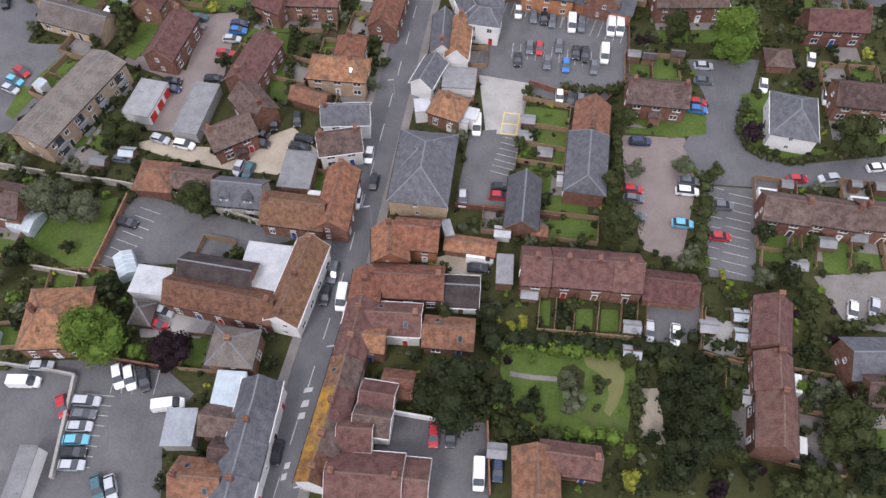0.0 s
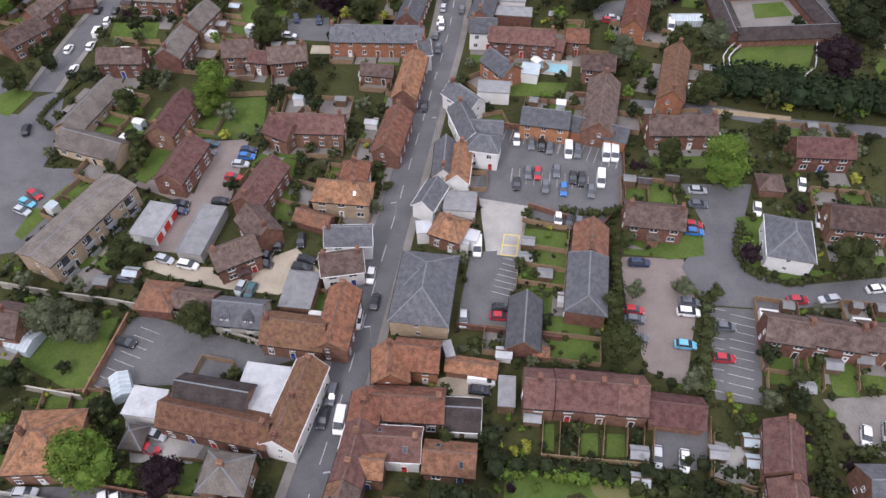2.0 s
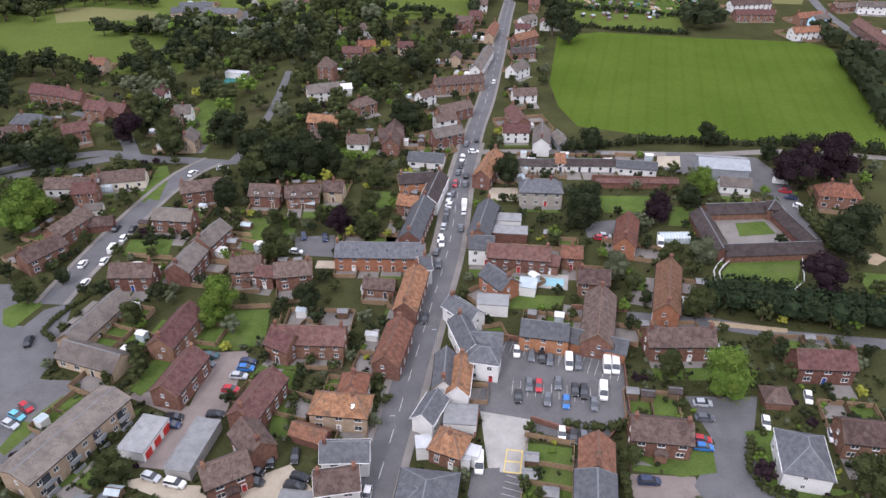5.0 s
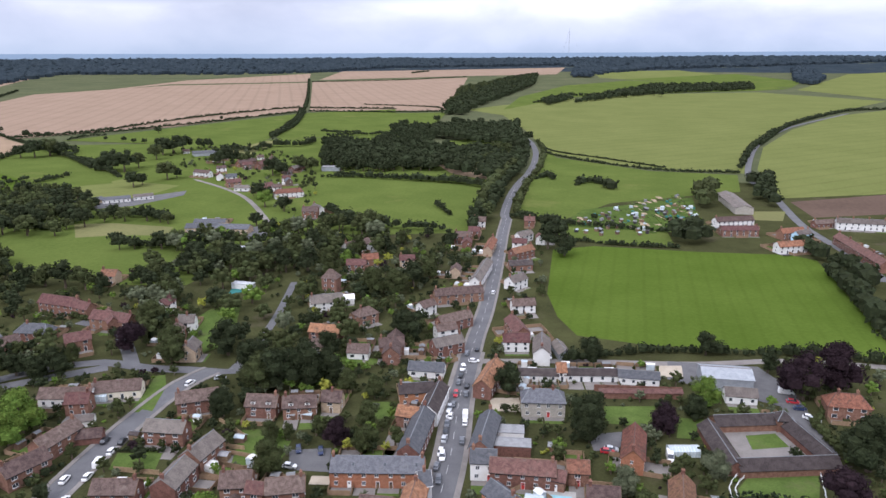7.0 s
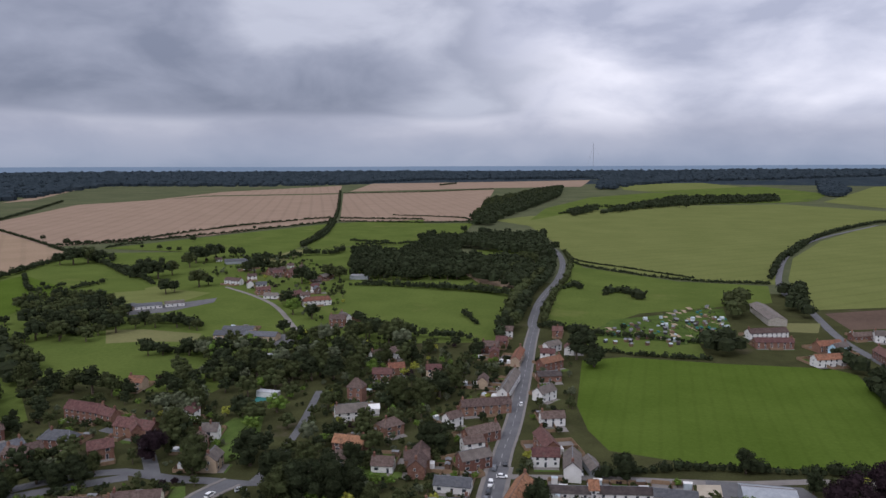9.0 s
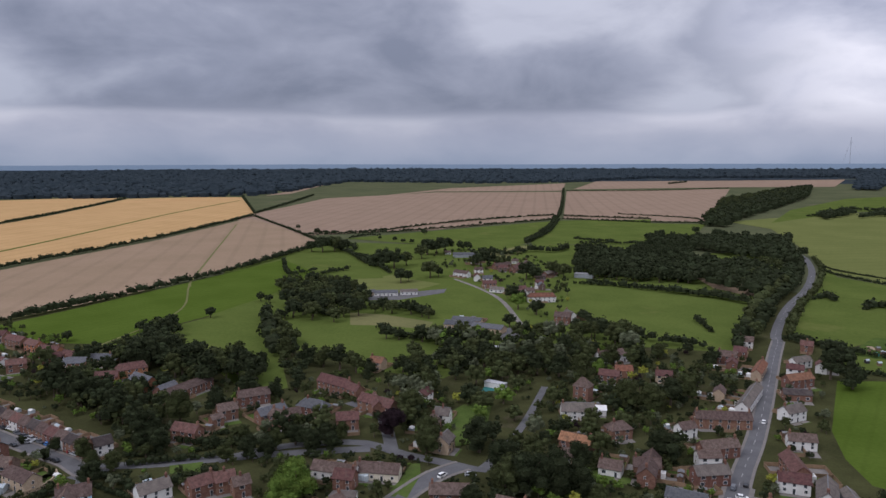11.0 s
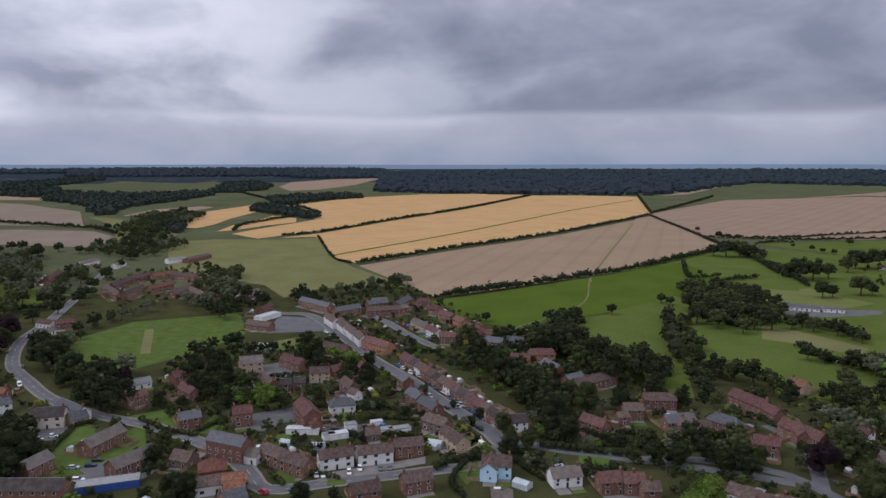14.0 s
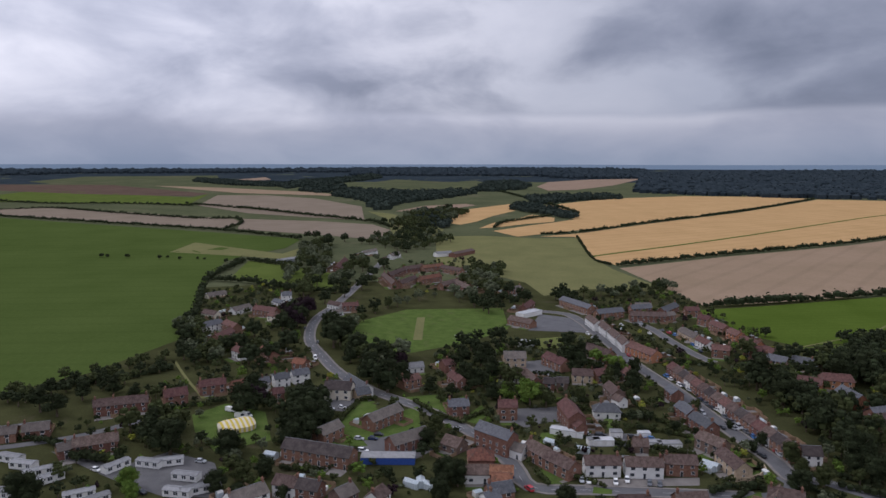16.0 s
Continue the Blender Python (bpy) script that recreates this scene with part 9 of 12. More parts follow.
house(-58.2, 316, 26, 23.5, 6.4, 4.5, 7.0, 'brown_tile', 'brick', chimneys=2)
house(-69.5, 296.7, 54, 7.9, 5.6, 4.2, 6.4, 'brown_tile', 'white_render')
house(-53.7, 281.7, 43, 15.8, 6.0, 4.5, 7.0, 'brown_tile', 'brick')
house(-51.5, 255.2, 39, 12.6, 6.4, 4.7, 7.2, 'grey_tile', 'brick')
house(-55.3, 270.9, 33, 8.8, 5.6, 4.2, 6.2, 'brown_tile', 'white_render')
house(-33.2, 341.5, 55, 10.9, 6.4, 4.5, 7.0, 'grey_tile', 'white_render')
house(-26.5, 308.1, 20, 10.6, 5.6, 3.8, 6.1, 'brown_tile', 'white_render')
house(-35.7, 395.3, 50, 15.8, 6.0, 4.7, 7.2, 'red_tile', 'brick')
house(-34.2, 372.8, 21, 12.8, 5.6, 3.3, 5.3, 'dark_tile', 'brick')
house(-38.1, 434.2, 55, 12.6, 5.6, 4.2, 6.6, 'grey_tile', 'white_render')
house(-26, 277.7, -67, 16.5, 6.4, 4.7, 7.2, 'maroon_tile', 'brick')
house(-25.1, 264.5, 11, 10.2, 6.0, 4.3, 6.8, 'maroon_tile', 'white_render')
house(-14.4, 257.9, -86, 15.3, 6.4, 5.2, 7.7, 'grey_tile', 'white_render')
house(-7.1, 262.3, -70, 11.3, 4.8, 2.8, 4.4, 'grey_tile', 'steel_sheet', chimneys=0, windows=0, kind='store')
house(-122.6, 317, -3, 7.8, 6.0, 8.0, 11.7, 'brown_tile', 'brick', hip=1, chimneys=0, kind='tower_house')
house(-116.5, 293.6, 30, 14.7, 6.4, 4.2, 7.1, 'grey_tile', 'white_render')
house(-103.6, 259.2, 0, 12.9, 6.4, 4.2, 6.6, 'orange_tile', 'brick')
house(-99.2, 244.7, 19, 8.4, 5.6, 4.2, 6.6, 'brown_tile', 'buff_brick')
house(-93.4, 280.5, 48, 9.7, 6.8, 4.5, 7.1, 'brown_tile', 'brick', hip=0.8)
house(-71.6, 248.7, -81, 18.8, 6.4, 4.7, 7.5, 'brown_tile', 'brick')
house(-133.2, 390.8, 55, 19, 6.4, 4.3, 7.1, 'brown_tile', 'white_render')
house(-117.7, 365.4, 26, 8.9, 5.6, 4.2, 6.6, 'orange_tile', 'brick')
house(-109.8, 302.8, 25, 6.7, 4.8, 2.8, 4.4, 'white_paint', 'white_render', chimneys=0)
house(-234.5, 265.3, -6, 20.7, 6.8, 4.9, 7.9, 'maroon_tile', 'brick', chimneys=1)
house(-219.8, 262.4, -12, 7.7, 5.6, 4.7, 7.2, 'maroon_tile', 'brick')
house(-198.1, 252.2, -5, 19.7, 6.8, 4.9, 7.7, 'maroon_tile', 'brick', chimneys=1)
house(-199.2, 252.3, -45, 14.1, 4.8, 4.7, 7.2, 'maroon_tile', 'brick', chimneys=0)
house(-221.9, 234.8, 6, 14.4, 7.2, 4.3, 7.1, 'slate', 'brick', hip=0.7)
house(-198, 229.7, 42, 9.4, 6.8, 4.7, 7.3, 'maroon_tile', 'brick')
house(-223.9, 216.2, -3, 11, 6.4, 4.7, 7.2, 'brown_tile', 'brick')
house(-252.1, 419.8, 16, 20.4, 11.2, 3.0, 5.0, 'slate', 'buff_brick', chimneys=0, kind='school')
house(-229, 419.8, 3, 22.6, 9.6, 3.4, 5.5, 'slate', 'buff_brick', chimneys=0, kind='school')
house(-253.9, 434, 11, 21.5, 7.2, 3.0, 4.6, 'slate', 'buff_brick', chimneys=0, kind='school')
flat_building(-194.1, 368.8, 11, 12.3, 10, 4.5, 'white_roof', 'brick', kind='school_hall')
house(-386.6, 480.9, 62, 23, 8.8, 2.8, 4.4, 'slate', 'buff_brick', chimneys=0, kind='school')
house(-370, 493.3, 37, 20.7, 8.0, 2.8, 4.4, 'slate', 'white_render', chimneys=0, kind='school')
house(-355.5, 507.4, 40, 15, 7.2, 2.8, 4.3, 'grey_tile', 'white_render', chimneys=0, kind='school')
patch('ground_patch', 'old_asphalt', 'pale school yard', [(-401.8, 477.1), (-367.2, 506.6), (-340.3, 546.9), (-331.7, 528.1), (-347.2, 481.3), (-374.4, 461.3)], category='ground')
patch('ground_patch', 'old_asphalt', 'pale school yard', [(-233.6, 428.8), (-216.4, 440.5), (-200.5, 419.6), (-210.2, 402.8)], category='ground')
patch('court', 'court_green', 'dark green tennis court', [(-171.6, 302.5), (-162.6, 310.4), (-167.4, 323.3), (-175.7, 319.8)], category='court')
flat_building(-168.3, 313.1, -3, 11.4, 4, 2.8, 'white_roof', 'white_render', kind='pavilion')
patch('ground_patch', 'lawn', 'green glade', [(-164.2, 259.9), (-166.2, 296.8), (-158.4, 290.3), (-144.2, 257.4), (-150.1, 246.9)], category='ground')
patch('ground_patch', 'asphalt', 'tarmac play court', [(-163.7, 247.2), (-151.6, 249.6), (-145.5, 237.8), (-156.6, 235.6)], category='ground')
house(-437.5, 747.3, 33, 26.2, 8.0, 3.8, 5.9, 'slate', 'steel_sheet', chimneys=0, windows=0, kind='barn')
house(-363.9, 615.7, -11, 18.4, 6.4, 4.3, 6.6, 'brown_tile', 'white_render')
house(-334, 680.8, 100, 31.9, 6.4, 4.7, 7.3, 'maroon_tile', 'brick')
house(-309.3, 572.6, 39, 12.3, 6.4, 4.5, 7.0, 'maroon_tile', 'brick')
house(-293.3, 556.8, 11, 12.3, 5.6, 2.8, 4.8, 'grey_tile', 'white_render', chimneys=0)
house(-272.1, 557, 75, 18.1, 6.4, 4.5, 7.0, 'maroon_tile', 'brick')
house(-241.5, 537.3, 36, 23.4, 7.2, 4.5, 7.3, 'red_tile', 'white_render', hip=0.6)
house(-195.8, 471.3, 11, 11.1, 7.2, 5.2, 7.9, 'brown_tile', 'brick')
flat_building(-255.4, 674.7, 11, 18.3, 10, 4, 'flat_felt', 'steel_sheet', kind='hall')
house(-195.2, 483.7, -43, 12.4, 4.8, 4.7, 6.8, 'grey_tile', 'white_render')
house(-287.6, 663.6, 79, 19.9, 6.4, 4.2, 6.2, 'grey_tile', 'brick')
house(-354.6, 687, 70, 23.7, 6.4, 4.2, 6.7, 'brown_tile', 'brick')
house(111.2, 569.5, -86, 57.3, 12.8, 4.7, 6.8, 'grey_tile', 'stone', chimneys=0, windows=0, kind='barn')
house(98.5, 502.3, 22, 27.5, 7.2, 4.2, 6.6, 'brown_tile', 'white_render')
house(97.3, 475.4, 11, 23.7, 6.4, 4.2, 6.4, 'maroon_tile', 'brick')
house(122.5, 440.3, 23, 24.7, 6.4, 4.5, 7.0, 'orange_tile', 'white_render')
house(128.3, 473.6, 27, 17, 6.4, 4.5, 7.0, 'orange_tile', 'brick')
house(133.3, 468.6, 44, 13.4, 5.6, 4.7, 7.0, 'grey_tile', 'blue_render')
house(179.9, 507.9, -2, 30.1, 6.4, 4.7, 7.2, 'grey_tile', 'white_render', chimneys=4)
house(156.3, 434.3, -85, 61.8, 6.4, 4.7, 7.2, 'maroon_tile', 'brick', chimneys=5, kind='terraced_house')
house(157.8, 510.1, 24, 15.4, 5.6, 3.2, 5.3, 'brown_tile', 'brick')
patch('ground_patch', 'dry_grass', 'bleached hay yard', [(120.7, 552.3), (145.4, 557.1), (135.6, 523.5), (115, 523)], category='ground')
grove(1, [(-120.4, 222.8), (-145, 277.7), (-135.6, 329.7), (-99, 310.3), (-82.1, 240.7), (-103.3, 247.5), (-127.4, 281.3), (-114.3, 234.3)], 13, 4.5, 'dark mid mid olive')

# the western estate
# the long terrace, semis and villas of the western estate
house(-332.6, 32.0, 93, 9.1, 6.6, 5.0, 7.4, 'slate', 'brick', chimneys=2)
house(-325.6, 53.3, 84, 8.1, 6.8, 6.1, 8.6, 'maroon_tile', 'brick', chimneys=2)
house(-312.6, 78.6, -2, 18.9, 7.6, 7.0, 9.8, 'maroon_tile', 'brick', chimneys=1)
house(-303.1, 78.6, 12, 7.0, 5.0, 4.6, 6.4, 'maroon_tile', 'brick', chimneys=0)
house(-284.4, 47.8, 43, 8.7, 5.6, 3.5, 5.6, 'grey_tile', 'white_render', chimneys=1, kind='cottage')
house(-322.8, 98.1, 77, 11.82, 7.6, 3.2, 6.0, 'slate', 'white_render', hip=0.8, chimneys=1, kind='bungalow')
house(-344.2, 109.6, 0, 13.2, 6.4, 4.8, 7.2, 'brown_tile', 'old_brick', chimneys=1)
house(-334.0, 108.6, 20, 5.5, 5.2, 3.5, 5.4, 'brown_tile', 'white_render', chimneys=0, kind='cottage')
house(-284.1, 97.9, 78, 5.7, 6.0, 2.8, 5.0, 'brown_tile', 'old_brick', chimneys=1, kind='bungalow')
house(-313.8, 132.0, 3, 11.3, 6.4, 4.8, 7.2, 'slate', 'brick', chimneys=2)
house(-298.6, 131.9, 5, 13.6, 6.4, 4.8, 7.2, 'slate', 'brick', chimneys=2)
house(-279.5, 125.8, 21, 12.0, 6.6, 4.4, 6.8, 'brown_tile', 'old_brick', chimneys=1, kind='semi_detached_house')
house(-260.8, 124.0, 0, 14.9, 6.6, 4.4, 6.8, 'brown_tile', 'buff_brick', chimneys=1, kind='semi_detached_house')
house(-340.0, 138.2, -4, 9.5, 6.0, 4.4, 6.6, 'slate', 'brick', chimneys=0)
house(-490.4, 150.2, -2, 21.9, 6.2, 5.1, 7.4, 'brown_tile', 'white_render', chimneys=1)
house(-471.8, 151.8, -4, 21.9, 6.2, 5.1, 7.4, 'brown_tile', 'white_render', chimneys=1)
house(-450.0, 150.6, -5, 18.4, 6.2, 5.1, 7.4, 'brown_tile', 'white_render', chimneys=1)
house(-433.2, 149.6, -8, 17.1, 6.2, 4.9, 7.2, 'brown_tile', 'white_render', chimneys=1)
house(-413.8, 153.6, 15, 25.2, 7.0, 4.6, 7.2, 'maroon_tile', 'orange_brick', chimneys=2, kind='terraced_house')
house(-414.9, 127.0, 22, 21.9, 7.0, 4.6, 7.2, 'brown_tile', 'brick', chimneys=1)
house(-406.5, 75.0, 83, 12.1, 8.0, 5.2, 8.2, 'grey_tile', 'buff_brick', chimneys=0, kind='apartment_block')
house(-399.3, 97.2, 20, 18.3, 7.4, 4.5, 7.2, 'maroon_tile', 'brick', chimneys=0)
house(-373.4, 103.6, 73, 11.0, 7.0, 4.2, 6.8, 'brown_tile', 'buff_brick', chimneys=1, kind='terraced_house')
house(-372.8, 112.8, 105, 8.4, 7.0, 4.2, 6.8, 'maroon_tile', 'brick', chimneys=1, kind='terraced_house')
house(-377.0, 70.0, 66, 6.8, 6.0, 4.4, 6.6, 'brown_tile', 'white_render', chimneys=0)
house(-371.5, 75.3, 6, 18.4, 6.0, 4.4, 6.6, 'brown_tile', 'brick', chimneys=1)
house(-363.1, 83.0, 73, 5.3, 6.0, 3.8, 6.0, 'dark_tile', 'brick', chimneys=0)
house(-363.2, 89.8, 73, 5.9, 6.0, 3.8, 6.0, 'dark_tile', 'old_brick', chimneys=0)
house(-399.8, 35.8, 115, 6.5, 6.4, 4.6, 7.0, 'maroon_tile', 'brick', chimneys=1)
house(-373.5, 37.8, 16, 13.8, 6.0, 4.4, 6.6, 'maroon_tile', 'brick', chimneys=0)
house(-377.4, 45.2, 111, 8.8, 6.0, 4.0, 6.2, 'maroon_tile', 'white_render', chimneys=1)
house(-370.4, 127.8, 10, 6.5, 6.0, 4.6, 6.8, 'maroon_tile', 'brick', chimneys=1)
house(-518.4, 235.2, 83, 10.1, 6.4, 4.8, 7.2, 'maroon_tile', 'brick', chimneys=1)
house(-488.9, 230.9, 25, 8.9, 6.4, 4.8, 7.2, 'maroon_tile', 'brick', chimneys=1)
house(-465.8, 229.3, 3, 17.3, 6.4, 4.8, 7.2, 'maroon_tile', 'brick', chimneys=1)
house(-444.6, 228.6, 1, 12.5, 6.4, 4.8, 7.2, 'maroon_tile', 'orange_brick', chimneys=1)
house(-422.5, 226.2, 12, 14.9, 6.6, 4.8, 7.2, 'maroon_tile', 'orange_brick', chimneys=2)
house(-406.4, 217.5, 60, 9.7, 6.4, 4.8, 7.2, 'maroon_tile', 'brick', chimneys=1)
house(-402.2, 226.0, 10, 9.5, 6.4, 4.6, 7.0, 'maroon_tile', 'brick', chimneys=0)
house(-385.2, 219.3, 34, 12.5, 6.8, 4.5, 7.0, 'slate', 'brick', chimneys=1)
house(-379.6, 231.4, 36, 10.9, 6.8, 4.5, 7.0, 'slate', 'buff_brick', chimneys=1)
house(-345.2, 212.2, 46, 11.0, 6.8, 4.5, 7.0, 'maroon_tile', 'orange_brick', chimneys=0)
house(-347.7, 228.2, 66, 15.120000000000001, 7.6, 4.6, 7.4, 'maroon_tile', 'orange_brick', hip=0.3, chimneys=0)
house(-322.2, 217.4, -5, 15.9, 8.0, 4.6, 7.6, 'slate', 'orange_brick', chimneys=0)
house(-300.9, 214.9, 98, 10.9, 7.0, 4.4, 7.0, 'slate', 'brick', chimneys=0)
house(-409.8, 199.7, 60, 9.9, 6.6, 4.8, 7.2, 'maroon_tile', 'brick', chimneys=1)
house(-453.1, 202.0, 0, 22.2, 6.8, 3.1, 5.6, 'grey_tile', 'buff_brick', chimneys=1, kind='bungalow')
house(-429.6, 200.1, 0, 14.3, 6.0, 4.0, 6.2, 'maroon_tile', 'white_render', chimneys=0)
house(-504.8, 195.6, 74, 25.6, 6.8, 4.7, 7.2, 'brown_tile', 'brick', chimneys=2, kind='terraced_house')
house(-537.2, 205.2, 83, 12.2, 6.8, 4.7, 7.2, 'grey_tile', 'brick', chimneys=1)
house(-504.9, 210.0, 104, 11.0, 6.0, 4.6, 6.8, 'grey_tile', 'brick', chimneys=1)
house(-288.8, -27.8, 63, 28.8, 7.6, 4.8, 7.6, 'dark_tile', 'brick', chimneys=0, kind='apartment_block')
house(-309.4, -25.2, 137, 11.7, 6.8, 4.7, 7.2, 'grey_tile', 'brick', chimneys=0)
house(-324.4, -2.2, 135, 19.2, 7.0, 4.6, 7.2, 'grey_tile', 'brick', chimneys=0)
house(-297.6, 6.6, 122, 17.3, 7.2, 4.3, 7.0, 'grey_tile', 'brick', chimneys=0)
house(-262.6, -37.0, 63, 9.0, 6.4, 4.4, 6.8, 'brown_tile', 'white_render', chimneys=1, kind='semi_detached_house')
house(-258.8, -29.3, 65, 8.2, 6.4, 4.4, 6.8, 'dark_tile', 'brick', chimneys=1, kind='semi_detached_house')
house(-255.4, -50.0, 126, 13.4, 7.0, 4.2, 6.8, 'grey_tile', 'white_render', chimneys=2, kind='terraced_house')
house(-252.8, -18.2, 133, 7.5, 6.8, 4.3, 6.8, 'grey_tile', 'old_brick', chimneys=1)
house(-249.3, -7.1, 150, 7.2, 6.4, 4.4, 6.8, 'brown_tile', 'white_render', chimneys=1)
house(-362.9, -21.7, 75, 13.2, 8.4, 5.3, 8.4, 'dark_tile', 'cream_render', chimneys=2, kind='public_house')
house(-360.6, -11.0, 113, 7.0, 7.0, 3.0, 5.6, 'slate', 'buff_brick', chimneys=0, kind='annexe')
house(-371.0, -12.6, 25, 20.9, 6.4, 4.2, 6.6, 'slate', 'white_render', chimneys=1, kind='cottage')
house(-379.4, -60.3, 108, 6.7, 6.0, 4.4, 6.6, 'slate', 'white_render', chimneys=1, kind='cottage')
house(-385.0, -51.7, 114, 7.7, 6.2, 4.5, 6.8, 'slate', 'white_render', chimneys=2, kind='cottage')
house(-391.0, -42.6, 111, 8.8, 6.2, 4.5, 6.8, 'slate', 'white_render', chimneys=1, kind='cottage')
house(-363.4, -51.0, 105, 5.0, 5.6, 3.9, 6.0, 'maroon_tile', 'brick', chimneys=0)
house(-377.8, -84.4, 110, 12.4, 6.4, 4.6, 7.0, 'maroon_tile', 'brick', chimneys=2)
house(-377.2, -71.0, 125, 8.4, 6.0, 4.2, 6.4, 'red_tile', 'brick', chimneys=0)
house(-507.4, -96.4, 33, 17.9, 6.6, 5.0, 7.4, 'maroon_tile', 'brick', chimneys=1)
house(-480.6, -97.4, 162, 20.3, 6.6, 5.0, 7.4, 'maroon_tile', 'brick', chimneys=2)
house(-556.1, -79.6, 54, 21.2, 7.0, 4.8, 7.4, 'maroon_tile', 'brick', chimneys=1)
house(-538.3, -70.7, 45, 12.7, 5.6, 3.9, 6.0, 'maroon_tile', 'cream_render', chimneys=0)
house(-515.4, -111.1, 139, 14.9, 6.4, 4.2, 6.6, 'slate', 'white_render', chimneys=1)
house(-572.8, -100.8, 148, 19.2, 6.4, 2.8, 5.2, 'grey_tile', 'white_render', chimneys=0, kind='bungalow')
house(-558.0, -119.7, 50, 14.7, 6.4, 2.8, 5.2, 'brown_tile', 'cream_render', chimneys=0, kind='bungalow')
house(-639.1, -131.2, 133, 17.5, 7.0, 2.0, 4.6, 'grey_tile', 'cream_render', chimneys=0, kind='bungalow')
house(-613.0, -70.1, 103, 7.8, 7.0, 5.4, 8.0, 'slate', 'white_render', chimneys=2)
house(-594.8, -74.1, 38, 13.3, 6.0, 3.0, 5.2, 'slate', 'white_render', chimneys=0, kind='annexe')
house(-440.6, -80.4, 36, 10.4, 6.0, 4.6, 6.8, 'maroon_tile', 'white_render', chimneys=1)
house(-437.7, -63.2, 20, 22.7, 6.0, 4.2, 6.4, 'red_tile', 'brick', chimneys=0)
house(-414.2, -44.0, 57, 7.8, 6.0, 3.8, 6.0, 'orange_tile', 'brick', chimneys=1, kind='cottage')
house(-577.8, -29.0, 41, 13.7, 6.0, 3.4, 5.6, 'brown_tile', 'white_render', chimneys=0, kind='bungalow')
house(-569.0, -17.5, 94, 12.2, 6.0, 4.2, 6.4, 'maroon_tile', 'brick', chimneys=1)
house(-553.0, -27.5, 130, 8.6, 5.0, 2.7, 4.6, 'grey_tile', 'white_render', chimneys=0, kind='bungalow')
house(-374.9, 13.4, 118, 10.2, 6.0, 4.4, 6.6, 'maroon_tile', 'brick', chimneys=1)
house(-402.3, 17.7, 102, 10.2, 6.0, 2.8, 5.0, 'flat_felt', 'white_render', chimneys=0, kind='hall')
house(-293.3, 24.8, 43, 8.1, 7.0, 3.0, 5.6, 'brown_tile', 'old_brick', chimneys=0, kind='bungalow')
house(-272.6, 31.8, 83, 9.379999999999999, 8.4, 6.1, 9.2, 'red_tile', 'brick', hip=0.9, chimneys=1)
house(-265.4, 29.2, 83, 9.4, 6.4, 3.6, 6.0, 'brown_tile', 'white_render', chimneys=0)
house(-263.4, 37.7, 76, 8.0, 6.2, 3.9, 6.2, 'orange_tile', 'brick', chimneys=0)
house(-376.6, 155.8, -2, 7.18, 6.4, 4.6, 6.95, 'maroon_tile', 'brick', chimneys=0, kind='terraced_house')
house(-369.4, 155.6, -2, 7.18, 6.4, 4.6, 7.00, 'brown_tile', 'brick', chimneys=1, kind='terraced_house')
house(-362.2, 155.4, -2, 7.18, 6.4, 4.6, 6.95, 'dark_tile', 'brick', chimneys=0, kind='terraced_house')
house(-355.0, 155.2, -2, 7.18, 6.4, 4.6, 7.00, 'brown_tile', 'white_render', chimneys=1, kind='terraced_house')
house(-347.7, 154.9, -2, 7.18, 6.4, 4.6, 6.95, 'maroon_tile', 'brick', chimneys=0, kind='terraced_house')
house(-340.5, 154.7, -2, 7.18, 6.4, 4.6, 7.00, 'brown_tile', 'brick', chimneys=1, kind='terraced_house')
house(-333.3, 154.5, -2, 7.18, 6.4, 4.6, 6.95, 'dark_tile', 'brick', chimneys=0, kind='terraced_house')
house(-326.1, 154.3, -2, 7.18, 6.4, 4.6, 7.00, 'brown_tile', 'brick', chimneys=1, kind='terraced_house')
house(-318.9, 154.1, -2, 7.18, 6.4, 4.6, 6.95, 'maroon_tile', 'white_render', chimneys=0, kind='terraced_house')
house(-311.7, 153.9, -2, 7.18, 6.4, 4.6, 7.00, 'brown_tile', 'brick', chimneys=1, kind='terraced_house')
house(-304.5, 153.7, -2, 7.18, 6.4, 4.6, 6.95, 'dark_tile', 'brick', chimneys=0, kind='terraced_house')
house(-297.3, 153.5, -2, 7.18, 6.4, 4.6, 7.00, 'brown_tile', 'brick', chimneys=1, kind='terraced_house')
house(-290.0, 153.2, -2, 7.18, 6.4, 4.6, 6.95, 'maroon_tile', 'brick', chimneys=0, kind='terraced_house')
house(-282.8, 153.0, -2, 7.18, 6.4, 4.6, 7.00, 'brown_tile', 'white_render', chimneys=1, kind='terraced_house')
house(-275.6, 152.8, -2, 7.18, 6.4, 4.6, 6.95, 'dark_tile', 'brick', chimneys=0, kind='terraced_house')
house(-268.4, 152.6, -2, 7.18, 6.4, 4.6, 7.00, 'brown_tile', 'brick', chimneys=1, kind='terraced_house')
house(-264.7, 157.3, 75, 6.8, 6.6, 4.2, 6.8, 'dark_tile', 'white_render', chimneys=0, kind='cottage')
parked_row(0, [(-266, 144.7), (-295.7, 144.4), (-325.5, 144.8), (-354.4, 145.4), (-380.9, 143.7)], 2.4, 5.6, 0.45)
parked_row(1, [(-266, 149.6), (-295.7, 149.4), (-325.5, 149.6), (-354.4, 150.2), (-380.9, 150)], -0.3, 5.2, 0.7)
parked_row(20, [(-410.1, 143.2), (-440.8, 145.5), (-475, 146.5), (-509.2, 147.9)], -2.6, 7, 0.5)
